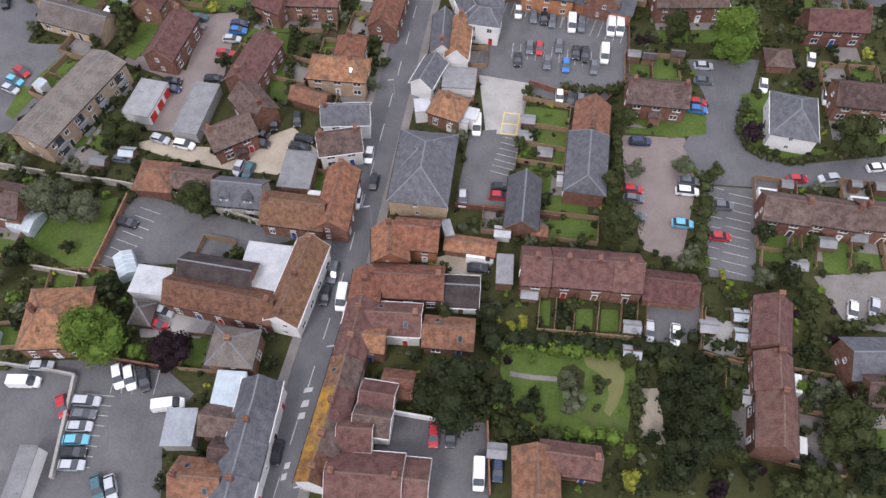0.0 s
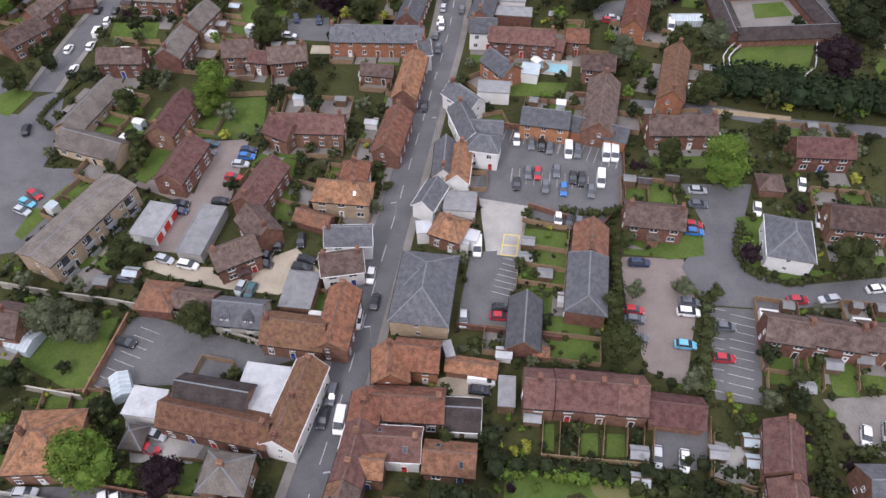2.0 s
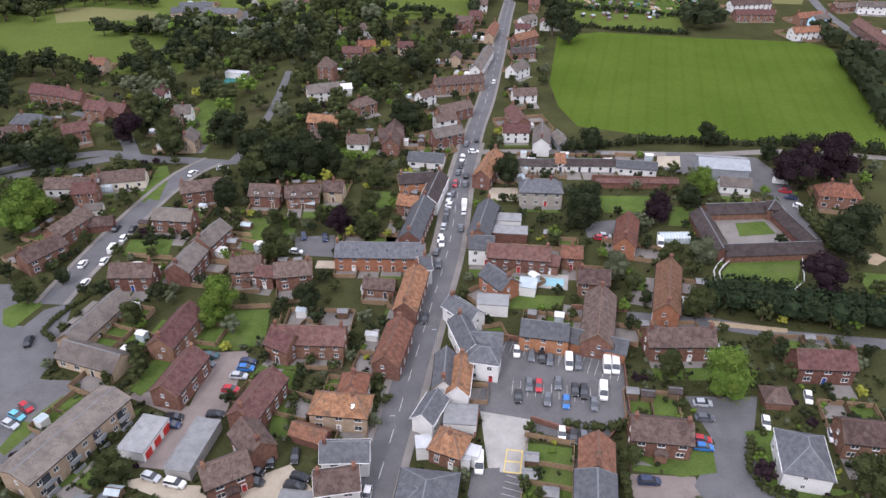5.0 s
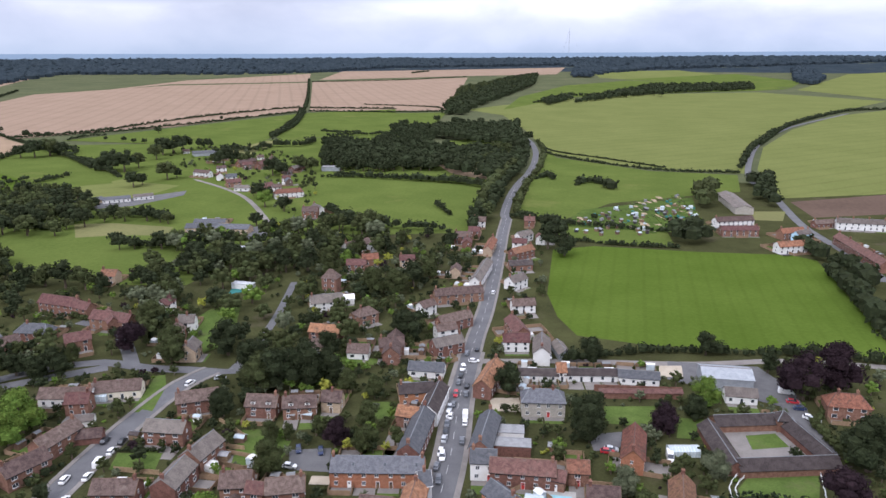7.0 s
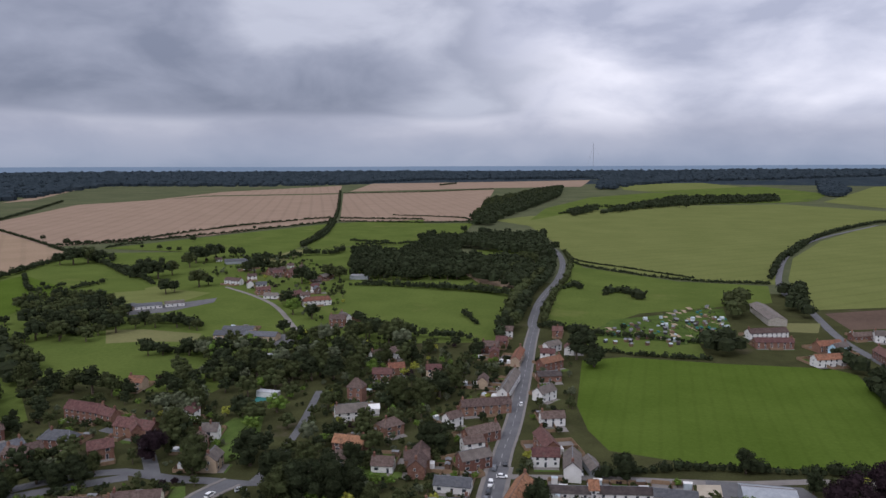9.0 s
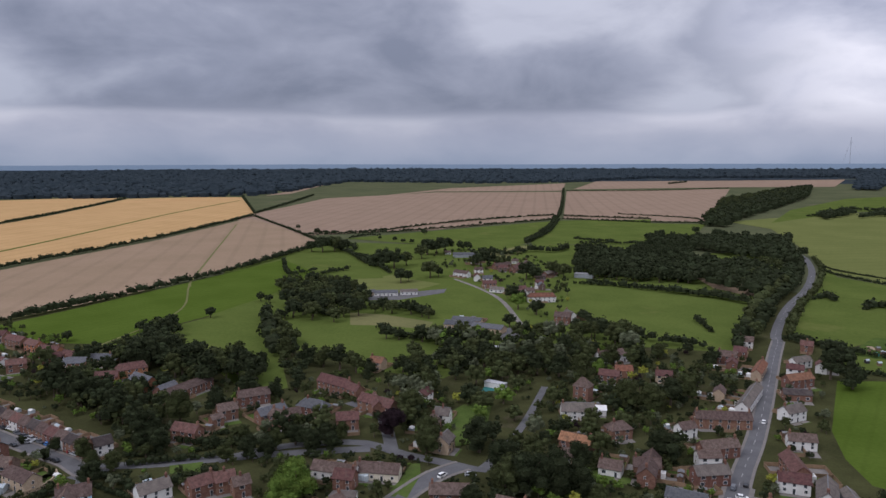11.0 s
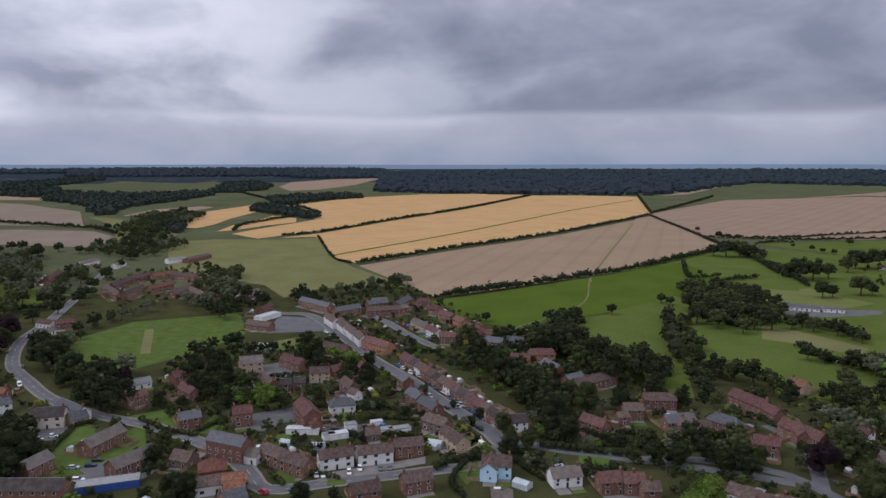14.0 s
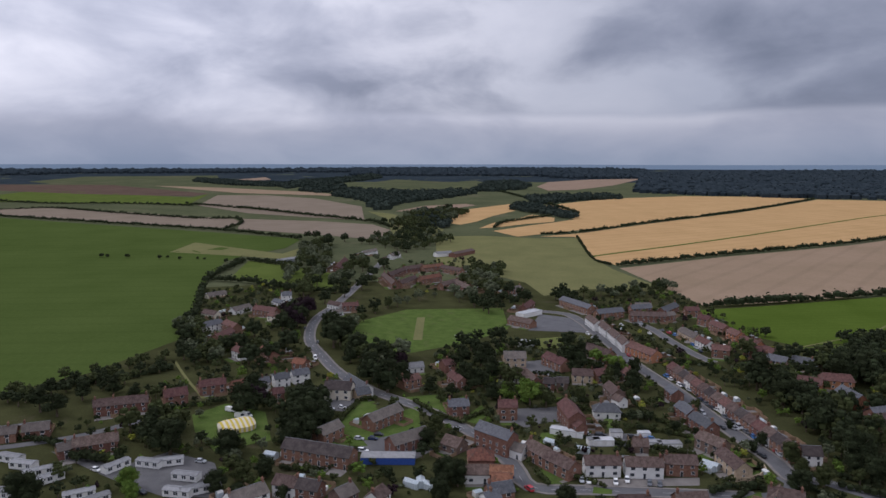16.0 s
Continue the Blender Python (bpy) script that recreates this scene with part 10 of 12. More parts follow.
flat_building(-292.3, 81.6, 90, 5, 3.5, 2.4, 'flat_felt', 'white_render', kind='garage', doors='white_paint')
flat_building(-291.3, 85.4, 84, 8, 4, 2.4, 'white_roof', 'white_render', kind='garage', doors='white_paint')
flat_building(-298.9, 93.6, 80, 5, 4, 2.4, 'flat_felt', 'white_render', kind='garage', doors='white_paint')
flat_building(-303.2, 74.0, 60, 14, 4, 2.4, 'white_roof', 'white_render', kind='garage', doors='white_paint')
flat_building(-286.7, 103.1, 85, 9, 3.5, 2.4, 'flat_felt', 'white_render', kind='garage', doors='white_paint')
flat_building(-284.7, 110.5, 85, 9, 4, 2.4, 'flat_felt', 'white_render', kind='garage', doors='white_paint')
flat_building(-296.3, 104.7, 85, 5, 3, 2.4, 'white_roof', 'white_render', kind='garage', doors='white_paint')
glasshouse(-263.0, 115.2, 30, 5.0, 3.2, name='conservatory')
glasshouse(-284.3, 74.7, 60, 5.0, 3.2, name='conservatory')
glasshouse(-293.1, 64.1, 40, 5.0, 3.2, name='conservatory')
glasshouse(-294.4, -40.0, 60, 5.0, 3.2, name='conservatory')
glasshouse(-294.1, -46.4, 60, 5.0, 3.2, name='conservatory')
garden_wall([(-253.1, 120.3), (-252.0, 125.1), (-254.6, 130.9), (-257.8, 135.4), (-261.6, 136.8)], 1.8, 0.35, 'buff_brick', label='curved pale brick garden wall by the road')
house(-230.5, 125.3, 58, 10.5, 6.8, 4.7, 7.7, 'brown_tile', 'blue_render', chimneys=2)
house(-230.7, 122.5, -39, 9.9, 6.0, 4.7, 7.2, 'brown_tile', 'blue_render', chimneys=0)
house(-213.5, 143.2, 74, 10.9, 6.8, 3.8, 6.3, 'grey_tile', 'white_render', kind='bungalow')
hedge([(-244.1, 107.7), (-247.1, 114.9), (-245.7, 125.9)], 3, 3, 'dark')
hedge([(-246.2, 142.7), (-234, 143.8), (-224, 143.4)], 3, 3, 'dark')
patch('ground_patch', 'lawn', 'green corner lawn', [(-239.2, 113), (-244.4, 125.2), (-232.9, 119.7), (-228.3, 111.5)], category='ground')
glasshouse(-217.9, 128.1, 24, 6, 4, name='conservatory')
house(-210.1, 114.7, 62, 6.5, 6.4, 3.4, 5.4, 'grey_tile', 'brick')
house(-201.3, 153.6, 73, 8.9, 6.4, 4.7, 7.3, 'maroon_tile', 'brick', chimneys=1)
house(-196.9, 160.2, 59, 6.9, 6.4, 4.7, 7.3, 'maroon_tile', 'brick', chimneys=1)
house(-161.7, 184.2, 17, 7.4, 6.0, 4.5, 7.1, 'maroon_tile', 'brick', dormers=0)
house(-246.5, 184.1, 12, 12, 6.4, 4.7, 7.2, 'maroon_tile', 'brick')
house(-252.2, 210.3, 63, 8.6, 6.4, 4.7, 7.2, 'brown_tile', 'brick')
house(-249, 201.4, 74, 5.2, 4.8, 3.8, 5.4, 'brown_tile', 'brick', chimneys=0)
house(-257, 230.8, 59, 14.8, 6.8, 4.7, 7.3, 'brown_tile', 'brick')
house(-232.4, 218, 74, 13.2, 6.8, 4.7, 7.2, 'slate', 'brick')
house(-223.4, 221.5, 60, 7.7, 5.6, 4.3, 6.6, 'brown_tile', 'brick')
house(-295.1, 221.9, 96, 30.6, 7.2, 4.2, 6.7, 'brown_tile', 'brick', chimneys=0)
house(-189.5, 160.9, 64, 5.9, 5.6, 4.7, 7.0, 'brown_tile', 'brick')
patch('ground_patch', 'lawn', 'green front lawn', [(-230.8, 163.1), (-222.6, 172.3), (-216.6, 165.9), (-224.5, 158.3)], category='ground')
patch('ground_patch', 'lawn', 'grass verge by the junction', [(-146.3, 189.9), (-151.9, 214.3), (-144.5, 207.1), (-138.3, 188.8)], category='ground')
house(-265.3, 75.3, 83, 12.8, 6.4, 4.7, 7.0, 'brown_tile', 'white_render', chimneys=1, kind='semi_detached_house')
house(-262, 89.9, 79, 13.3, 6.4, 4.7, 7.0, 'brown_tile', 'white_render', chimneys=1, kind='semi_detached_house')
house(-262.3, 104.1, 78, 11.3, 6.4, 4.7, 7.0, 'brown_tile', 'brick', chimneys=1, kind='semi_detached_house')
house(-278.7, 55.8, 25, 12.3, 6.8, 4.5, 7.0, 'brown_tile', 'brick')
house(-267.4, 61, 29, 13.1, 6.8, 4.5, 7.0, 'brown_tile', 'brick')
house(-291.4, 41.3, 38, 17.1, 6.8, 7.3, 9.9, 'slate', 'brick', windows=1)
glasshouse(-264.7, 117.4, 39, 6, 4, name='conservatory')
house(-552.5, 157.9, 16, 40, 7.2, 4.7, 7.2, 'slate', 'brick')
house(-519.7, 171.7, 105, 22.3, 6.8, 4.7, 7.2, 'slate', 'brick')
house(-531.2, 200.3, 98, 16.8, 6.4, 4.7, 7.2, 'slate', 'brick')
house(-526.7, 220.8, 134, 27.8, 6.4, 4.7, 7.2, 'slate', 'brick')
house(-502.9, 102.2, 37, 20.4, 7.2, 3.4, 5.9, 'brown_tile', 'brick', chimneys=0, kind='pavilion')
flat_building(-534.5, 115.2, 126, 21, 8, 3.2, 'white_roof', 'white_render', kind='pavilion')
flat_building(-446.8, 91.1, 50, 7.8, 8, 3.2, 'white_roof', 'white_render', kind='pavilion')
house(-256.9, 36.5, 75, 6.7, 5.6, 4.2, 6.2, 'orange_tile', 'brick', chimneys=0)
house(-248.5, 33.7, 100, 8.7, 6.4, 4.5, 7.0, 'slate', 'brick')
house(-244, 29.9, 111, 5.2, 5.6, 4.2, 6.2, 'slate', 'white_render')
house(-233.6, 74.8, 83, 10, 6.4, 4.7, 7.2, 'brown_tile', 'brick')
house(-233.2, 93.8, 87, 10.4, 6.4, 4.7, 7.2, 'brown_tile', 'brick')
flat_building(-285.4, -1.7, 82, 20.5, 6, 2.6, 'flat_felt', 'blue_paint', doors='blue_paint')
house(-352.5, -127.1, 106, 8.1, 6.4, 4.7, 7.2, 'brown_tile', 'brick')
house(-355.1, -116.3, 101, 15.2, 6.4, 4.7, 7.2, 'brown_tile', 'brick', chimneys=2)
house(-363, -98.3, 113, 10.1, 6.8, 4.9, 7.7, 'maroon_tile', 'brick')
house(-308.3, -115.4, 109, 15.9, 6.8, 4.5, 7.0, 'brown_tile', 'brick', chimneys=2)
house(-304.8, -125.3, 118, 5.8, 5.6, 3.8, 5.9, 'grey_tile', 'brick')
house(-327.7, -145.3, 102, 9.9, 6.4, 3.8, 6.3, 'grey_tile', 'brick', kind='bungalow')
house(-325, -154.9, 101, 6.1, 6.4, 3.8, 6.3, 'grey_tile', 'brick', kind='bungalow')
glasshouse(-263.1, 5.7, 50, 6, 3, name='greenhouse')
glasshouse(-261, 11.5, 49, 6, 3, name='greenhouse')
glasshouse(-263.6, 8.8, -0, 5, 3, name='greenhouse')
house(-663.2, 75, 139, 38.5, 6.4, 4.7, 7.2, 'brown_tile', 'brick', chimneys=2, windows=2)
house(-728.7, 26.8, 154, 40.4, 6.4, 4.7, 7.2, 'brown_tile', 'brick', chimneys=2, windows=2)
house(-758, 46.1, 125, 24.7, 6.4, 4.7, 7.2, 'brown_tile', 'brick', chimneys=2, windows=2)
house(-763.9, 67.6, 122, 27.3, 6.4, 4.7, 7.2, 'red_tile', 'brick', chimneys=2, windows=2)
house(-745.2, 85.8, 34, 31.9, 6.4, 4.7, 7.2, 'brown_tile', 'brick', chimneys=2, windows=2)
house(-646.7, 82.5, 10, 38.2, 6.4, 4.7, 7.2, 'brown_tile', 'brick', chimneys=2, windows=2)
house(-691.9, 57, 131, 28.3, 6.4, 4.7, 7.2, 'red_tile', 'brick', chimneys=2, windows=2)
house(-687, 18.6, 8, 55.7, 6.4, 4.7, 7.2, 'brown_tile', 'brick', chimneys=2, windows=2)
house(-677.8, 34.4, 151, 35.5, 6.4, 4.7, 7.2, 'brown_tile', 'brick', chimneys=2, windows=2)
house(-888.1, 118.3, 141, 48.1, 9.6, 4.2, 6.2, 'brown_tile', 'brick', chimneys=0, windows=0, kind='barn')
house(-881.8, 93.7, 113, 22.6, 9.6, 4.2, 6.2, 'flat_felt', 'white_render', chimneys=0, windows=0, kind='barn')
house(-871.8, 33.2, 156, 28.6, 6.4, 4.2, 6.6, 'grey_tile', 'white_render')
house(-903.9, 3.5, 147, 33.1, 6.4, 4.2, 6.6, 'grey_tile', 'white_render')
house(-798.7, -29.2, 173, 67.7, 7.2, 4.7, 7.5, 'maroon_tile', 'brick')
flat_building(-854, -88.6, 138, 30.4, 12, 4, 'flat_felt', 'steel_sheet', kind='barn')
house(-626.6, 123.6, 129, 20, 7.2, 3.8, 5.9, 'grey_tile', 'brick')
house(-553.1, 118.2, 151, 24.4, 6.4, 4.3, 6.6, 'maroon_tile', 'brick')
marquee(-327.4, -64.6, 115, 16.2, 13, 4.2)
static_caravan(-302.7, -144.1, 66)
static_caravan(-295.6, -136.6, 71)
static_caravan(-288.7, -128.6, 115)
static_caravan(-282.3, -122.7, 131)
static_caravan(-268, -107.1, 112)
static_caravan(-263.1, -100.8, 126)
static_caravan(-290.4, -102.3, 140)
static_caravan(-291.5, -90.5, 69)
static_caravan(-292.2, -83.6, 100)
static_caravan(-278.2, -74.3, 71)
static_caravan(-266.8, -68.9, 111)
static_caravan(-265.7, -74.2, 72)
static_caravan(-270.9, -130.8, 63)
patch('ground_patch', 'old_asphalt', 'tarmac caravan park road', [(-310.6, -133.2), (-281.3, -100.5), (-265.6, -79), (-262.2, -57.8), (-291.8, -67.1), (-304.9, -86.8), (-291.3, -103.7), (-309, -119.9)], category='ground')
patch('ground_patch', 'lawn', 'green pub field', [(-346.3, -87.3), (-360, -74.8), (-346, -54.8), (-311.8, -48.4), (-302.8, -69.2), (-325.1, -81.5)], category='ground')
patch('ground_patch', 'lawn', 'green estate lawn', [(-334.7, -21.4), (-364.7, -11), (-335.8, -1.2), (-345.2, 15), (-316.7, 13.7), (-307, -9.3), (-317.7, -21)], category='ground')
patch('ground_patch', 'old_asphalt', 'pub car park', [(-347, -32), (-366.1, -22), (-369.1, -11), (-341.1, -13.8)], category='ground')
patch('ground_patch', 'old_asphalt', 'tarmac garage court', [(-319.5, -9.1), (-324.7, 3.3), (-298.6, 10.9), (-295.7, -11.7)], category='ground')
patch('ground_patch', 'old_asphalt', 'tarmac court', [(-415.7, 67), (-412.6, 92.8), (-390.6, 90), (-403.7, 71)], category='ground')
goal(-470.6, 53.8, 80)
radio_mast(-172.9, 4997.5, 195)

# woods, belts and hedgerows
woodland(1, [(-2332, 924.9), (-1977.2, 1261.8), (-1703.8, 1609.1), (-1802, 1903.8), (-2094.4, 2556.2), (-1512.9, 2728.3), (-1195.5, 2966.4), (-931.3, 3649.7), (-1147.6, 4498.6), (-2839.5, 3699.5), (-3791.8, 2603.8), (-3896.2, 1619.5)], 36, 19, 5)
woodland(40, [(-2312, -96), (-2632, -20), (-2463, 99), (-2426, 218), (-2524, 340), (-2369, 391), (-2119, 251), (-1982, 147), (-1871, 91), (-1661, 62), (-1706, 28), (-2026, 16), (-2137, -33)], 20, 11.2, 7, mat='leaf_haze')
woodland(41, [(-1534, 110), (-1647, 144), (-1594, 197), (-1341, 164), (-1220, 138), (-1273, 108)], 14, 7.8, 8, mat='leaf_haze')
woodland(42, [(-1676, 351), (-1805, 387), (-1828, 444), (-1638, 450), (-1449, 446), (-1399, 418), (-1452, 398), (-1558, 376)], 14, 7.8, 8, mat='leaf_haze')
woodland(43, [(-2506, 395), (-3097, 564), (-3209, 713), (-2901, 714), (-2622, 622), (-2476, 487)], 20, 11.2, 7, mat='leaf_haze')
woodland(44, [(-2548, -203), (-2888, -154), (-2946, -60), (-2672, -38), (-2433, -116)], 20, 11.2, 7, mat='leaf_haze')
woodland(45, [(-2964, -326), (-3340, -240), (-3672, -22), (-4024, 87), (-3644, 128), (-3249, -21), (-2932, -175), (-2730, -268)], 20, 11.2, 7, mat='leaf_haze')
woodland(46, [(-2114, 498), (-2166, 601), (-2157, 786), (-2036, 777), (-1979, 632), (-1838, 476), (-1872, 449)], 20, 11.2, 7, mat='leaf_haze')
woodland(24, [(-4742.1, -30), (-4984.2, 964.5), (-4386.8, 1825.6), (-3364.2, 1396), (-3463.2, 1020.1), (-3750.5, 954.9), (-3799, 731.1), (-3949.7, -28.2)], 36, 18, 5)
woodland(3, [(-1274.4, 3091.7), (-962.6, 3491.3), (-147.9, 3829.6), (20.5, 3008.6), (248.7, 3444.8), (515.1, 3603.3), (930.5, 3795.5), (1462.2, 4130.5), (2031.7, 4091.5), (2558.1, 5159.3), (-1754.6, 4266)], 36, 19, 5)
woodland(4, [(-263.1, 719.1), (-200.9, 699.7), (-144.2, 685.2), (-85.8, 632.4), (-75.1, 698.5), (-111, 814), (-169.3, 837.5), (-227, 816.4), (-293.7, 846), (-291.7, 779.7)], 9, 6, 13, label='dark spruce plantation', mat='leaf_dark')
woodland(5, [(-274.7, 989.6), (-212.1, 1093.8), (-115, 1135.3), (-82, 889.1), (-72, 759.5), (-76, 718.7), (-84, 844.6), (-102.7, 882), (-182, 938.9)], 9, 6, 12, label='dense mixed woodland', mat='leaf_dark')
woodland(6, [(-269.5, 1307), (-307.8, 1656), (-300.8, 1955.2), (-300.5, 2619.7), (-221, 2902.8), (-188.5, 2368.2), (-212.5, 1860.8), (-236.1, 1537), (-233.5, 1314.5)], 14, 9, 11, mat='leaf_dark')
woodland(7, [(-46.4, 1614.7), (45, 1940), (167.4, 2265.6), (475.5, 2370.6), (442.3, 2161.3), (192.4, 2000.5), (56.2, 1821.1)], 14, 8, 10, mat='leaf_dark')
woodland(8, [(830.8, 3379.3), (938.3, 3626.2), (791.1, 2756.5), (654.3, 2380.4), (635.1, 2495.7)], 20, 12, 12)
woodland(9, [(-84.9, 2794.7), (-83, 3541.9), (-3.2, 3385.7), (-1.1, 2803.6)], 18, 12, 16)
woodland(10, [(-117.4, 1653.1), (-67.8, 1842), (-50.2, 1730.9), (-92.6, 1562.6)], 12, 7, 9, mat='leaf_dark')
woodland(11, [(88.2, 612.3), (108, 655.6), (101, 579.7), (82.3, 535)], 9, 6, 12, mat='leaf_mid')
woodland(12, [(53.1, 477.3), (80, 490.6), (78, 452.8), (55.8, 434.9)], 9, 5.5, 10, mat='leaf_dark')
woodland(13, [(142.7, 676.6), (170.7, 728.7), (152.1, 612.6), (132.9, 544.9), (131.5, 585.7)], 9, 5, 9, mat='leaf_dark')
grove(3, [(-389.2, 374.6), (-391.2, 387.9), (-282.4, 294.4), (-249.4, 253.8), (-259.4, 256.8), (-331.1, 320.5)], 8, 4, 'mid dark conifer')
grove(6, [(-391.9, 255.4), (-383.9, 286.8), (-337, 276.6), (-302.7, 286.8), (-269.6, 252.9), (-289.8, 235.6), (-338.5, 234.3)], 11, 6, 'dark mid mid')
grove(7, [(-209.9, 283.2), (-237.6, 342.3), (-220.2, 344.1), (-188.5, 282.1), (-168.8, 234.1), (-190.7, 257.8)], 10, 5, 'mid dark olive')
grove(8, [(-237.6, 360.2), (-237.6, 399.3), (-199.5, 383.1), (-161.2, 335.4), (-146, 285.6), (-150, 254.2), (-166, 264.1), (-168.4, 303.6), (-194.6, 312.6)], 14, 5.6, 'dark mid mid light')
grove(10, [(-148.6, 247.3), (-145.3, 259.3), (-141.4, 281.1), (-120.2, 254.6), (-104.4, 250.9), (-107.6, 234.8), (-121.6, 226)], 13, 5.2, 'dark mid mid')
grove(11, [(-233.4, 206.8), (-203.6, 233.6), (-189.4, 216.2), (-214.8, 189)], 9, 4.5, 'dark mid mid olive')
grove(18, [(-602.4, 178.1), (-623.3, 226.7), (-646.5, 272.4), (-619.4, 271), (-579.7, 219)], 9, 4.5, 'dark mid mid olive')
grove(19, [(-589.4, 145.7), (-623.8, 171.9), (-569, 167.5), (-550.2, 146.2)], 10, 5, 'dark')
grove(20, [(-817.3, -31.5), (-837.3, -6.2), (-857.7, 27.3), (-698.6, 3.2), (-641.3, -18), (-643, -32.7)], 13, 6.5, 'dark mid mid olive')
grove(21, [(-782, -89.9), (-983.4, -79.9), (-1048, -44.3), (-775.7, -36.5), (-644.8, -47.4), (-620.7, -64.8)], 14, 6.5, 'dark mid mid olive')
grove(22, [(-547.2, -9.1), (-587.2, 13.8), (-607.2, 48), (-575.4, 17.7), (-537, -5.1), (-479.3, -18.9), (-495.5, -24.7)], 9, 5, 'dark mid mid olive')
grove(23, [(-480.4, -28), (-443.5, -10.2), (-434, 16.3), (-395.4, 7.4), (-413.6, -10.5), (-438.8, -23.5)], 10, 6, 'dark mid mid olive')
grove(24, [(-456.9, 46.4), (-467.3, 81.2), (-436.8, 99.3), (-430, 69.9), (-437, 43.7)], 9, 4.5, 'dark')
grove(25, [(-352.8, -47.9), (-376.3, -33.5), (-335.3, -26.4), (-316.3, -35), (-323.8, -43.9)], 9, 5.5, 'dark')
grove(26, [(-339.3, -116.7), (-347.8, -99.9), (-315.4, -78.3), (-304.1, -80.2), (-312.1, -99.5)], 10, 5.5, 'dark mid mid olive')
grove(27, [(-302.9, -70.3), (-301.4, -58.1), (-292.1, -48.3), (-275.7, -54.3), (-281.7, -65.2)], 9, 3.8, 'dark mid mid olive')
grove(28, [(-380.7, -70.1), (-370.1, -55), (-338.3, -51.4), (-346.7, -59.9)], 8, 5, 'dark copper')
grove(29, [(-525.7, -137.7), (-561.7, -130.1), (-461.1, -102.3), (-487, -82.6), (-431.7, -65.1), (-424.9, -104.4)], 9, 4.5, 'dark mid mid olive')
grove(30, [(-401.7, -166.7), (-429.5, -141.9), (-450.8, -122.9), (-415.3, -114.1), (-388.6, -134.8), (-382.7, -159.3)], 9, 3.5, 'mid dark')
grove(31, [(-800.4, 112.8), (-754.7, 141.8), (-624.9, 119.4), (-579.7, 77.1), (-581.8, 59)], 13, 6, 'dark mid mid olive')
grove(32, [(-564.4, -68.6), (-583.6, -50.8), (-506, -44), (-499.6, -58.5)], 9, 6, 'copper dark')
grove(33, [(-1042.9, -4.1), (-1199.9, 72.5), (-1297.5, 120.7), (-1028.9, 125), (-908.1, 51.1)], 14, 6, 'dark mid mid olive')
grove(34, [(-1306.4, 49.5), (-1489.8, 93.8), (-1723.6, 206.8), (-1549.5, 234), (-1295.7, 151.4), (-1198.8, 81.8)], 20, 8, 'dark mid mid olive')
grove(35, [(-579.7, 77.1), (-624.9, 119.4), (-585.2, 129.7), (-536.2, 82.8)], 11, 5, 'dark')
grove(36, [(-409.1, 121.8), (-419.1, 139.2), (-356.7, 127.4), (-349.3, 115.6)], 10, 4.5, 'mid light')
grove(37, [(-375, 52.8), (-388.1, 67.5), (-370.1, 93.3), (-353, 85.3), (-356.7, 55)], 9, 4.5, 'light mid mid')
grove(38, [(-386.1, -186.7), (-393.3, -174.2), (-358.8, -159.7), (-352.9, -171.4)], 9, 4, 'mid dark')
hedge([(-1758.5, -819.3), (-1789.4, -709.3), (-1648, -537.5), (-1487.2, -324.8), (-1481.6, -247.1)], 5, 5, 'dark', label='overgrown field hedge with trees', loose=0.5)
hedge([(-1568.7, -731.9), (-1453.4, -557.7), (-1349.6, -393.9), (-1231.1, -225.7), (-1099.1, -96)], 5, 5, 'dark', label='overgrown field hedge with trees', loose=0.5)
hedge([(-1481.6, -247.1), (-1379, -222.6), (-1270.5, -232.5)], 5, 5, 'dark', label='overgrown field hedge with trees', loose=0.5)
hedge([(-1935.5, -447.4), (-1729.6, -247.5), (-1523.3, -92.9), (-1392.5, 10.4), (-1284.2, 48.4)], 6, 6, 'dark', label='overgrown field hedge with trees', loose=0.5)
hedge([(-2034.7, -946.4), (-1945.5, -770.2), (-1942.9, -603.9), (-1852.2, -415.1)], 6, 6, 'dark', label='overgrown field hedge with trees', loose=0.5)
hedge([(-717.3, -155.1), (-770.1, -154.3), (-853.1, -141.3)], 6, 5, 'dark', label='overgrown field hedge with trees', loose=0.5)
hedge([(-723.4, -151), (-706, -113.9), (-661.2, -68.2), (-643, -32.7)], 6, 6, 'dark', label='overgrown field hedge with trees', loose=0.5)
hedge([(-867, -137), (-805.6, -80.1)], 4, 4, 'dark', label='overgrown field hedge with trees', loose=0.5)
hedge([(-463.2, -119.4), (-561.9, -132.2), (-685.6, -151.2)], 5, 5, 'dark', label='overgrown field hedge with trees', loose=0.5)
hedge([(-772.6, 275.4), (-846.7, 437.1), (-946.1, 682.4), (-1143, 1065.7)], 5, 5, 'dark', label='overgrown field hedge with trees', loose=0.5)
hedge([(-1166.4, 1087.9), (-912.4, 925.8), (-714.8, 795)], 4, 3, 'dark', label='overgrown field hedge with trees', loose=0.5)
hedge([(-546.3, 261.6), (-554.7, 319.7), (-570.4, 405.4), (-601, 539.6), (-669.3, 737.4)], 6, 5.5, 'dark', label='overgrown field hedge with trees', loose=0.5)
hedge([(-1120.2, 282), (-1139.8, 349.7), (-1306.8, 549), (-1527.4, 844.8), (-1909.9, 1292.6)], 5, 4.5, 'dark', label='overgrown field hedge with trees', loose=0.5)
hedge([(-1706.9, 1561.3), (-1197.1, 1125.9)], 5, 5, 'dark', label='overgrown field hedge with trees', loose=0.5)
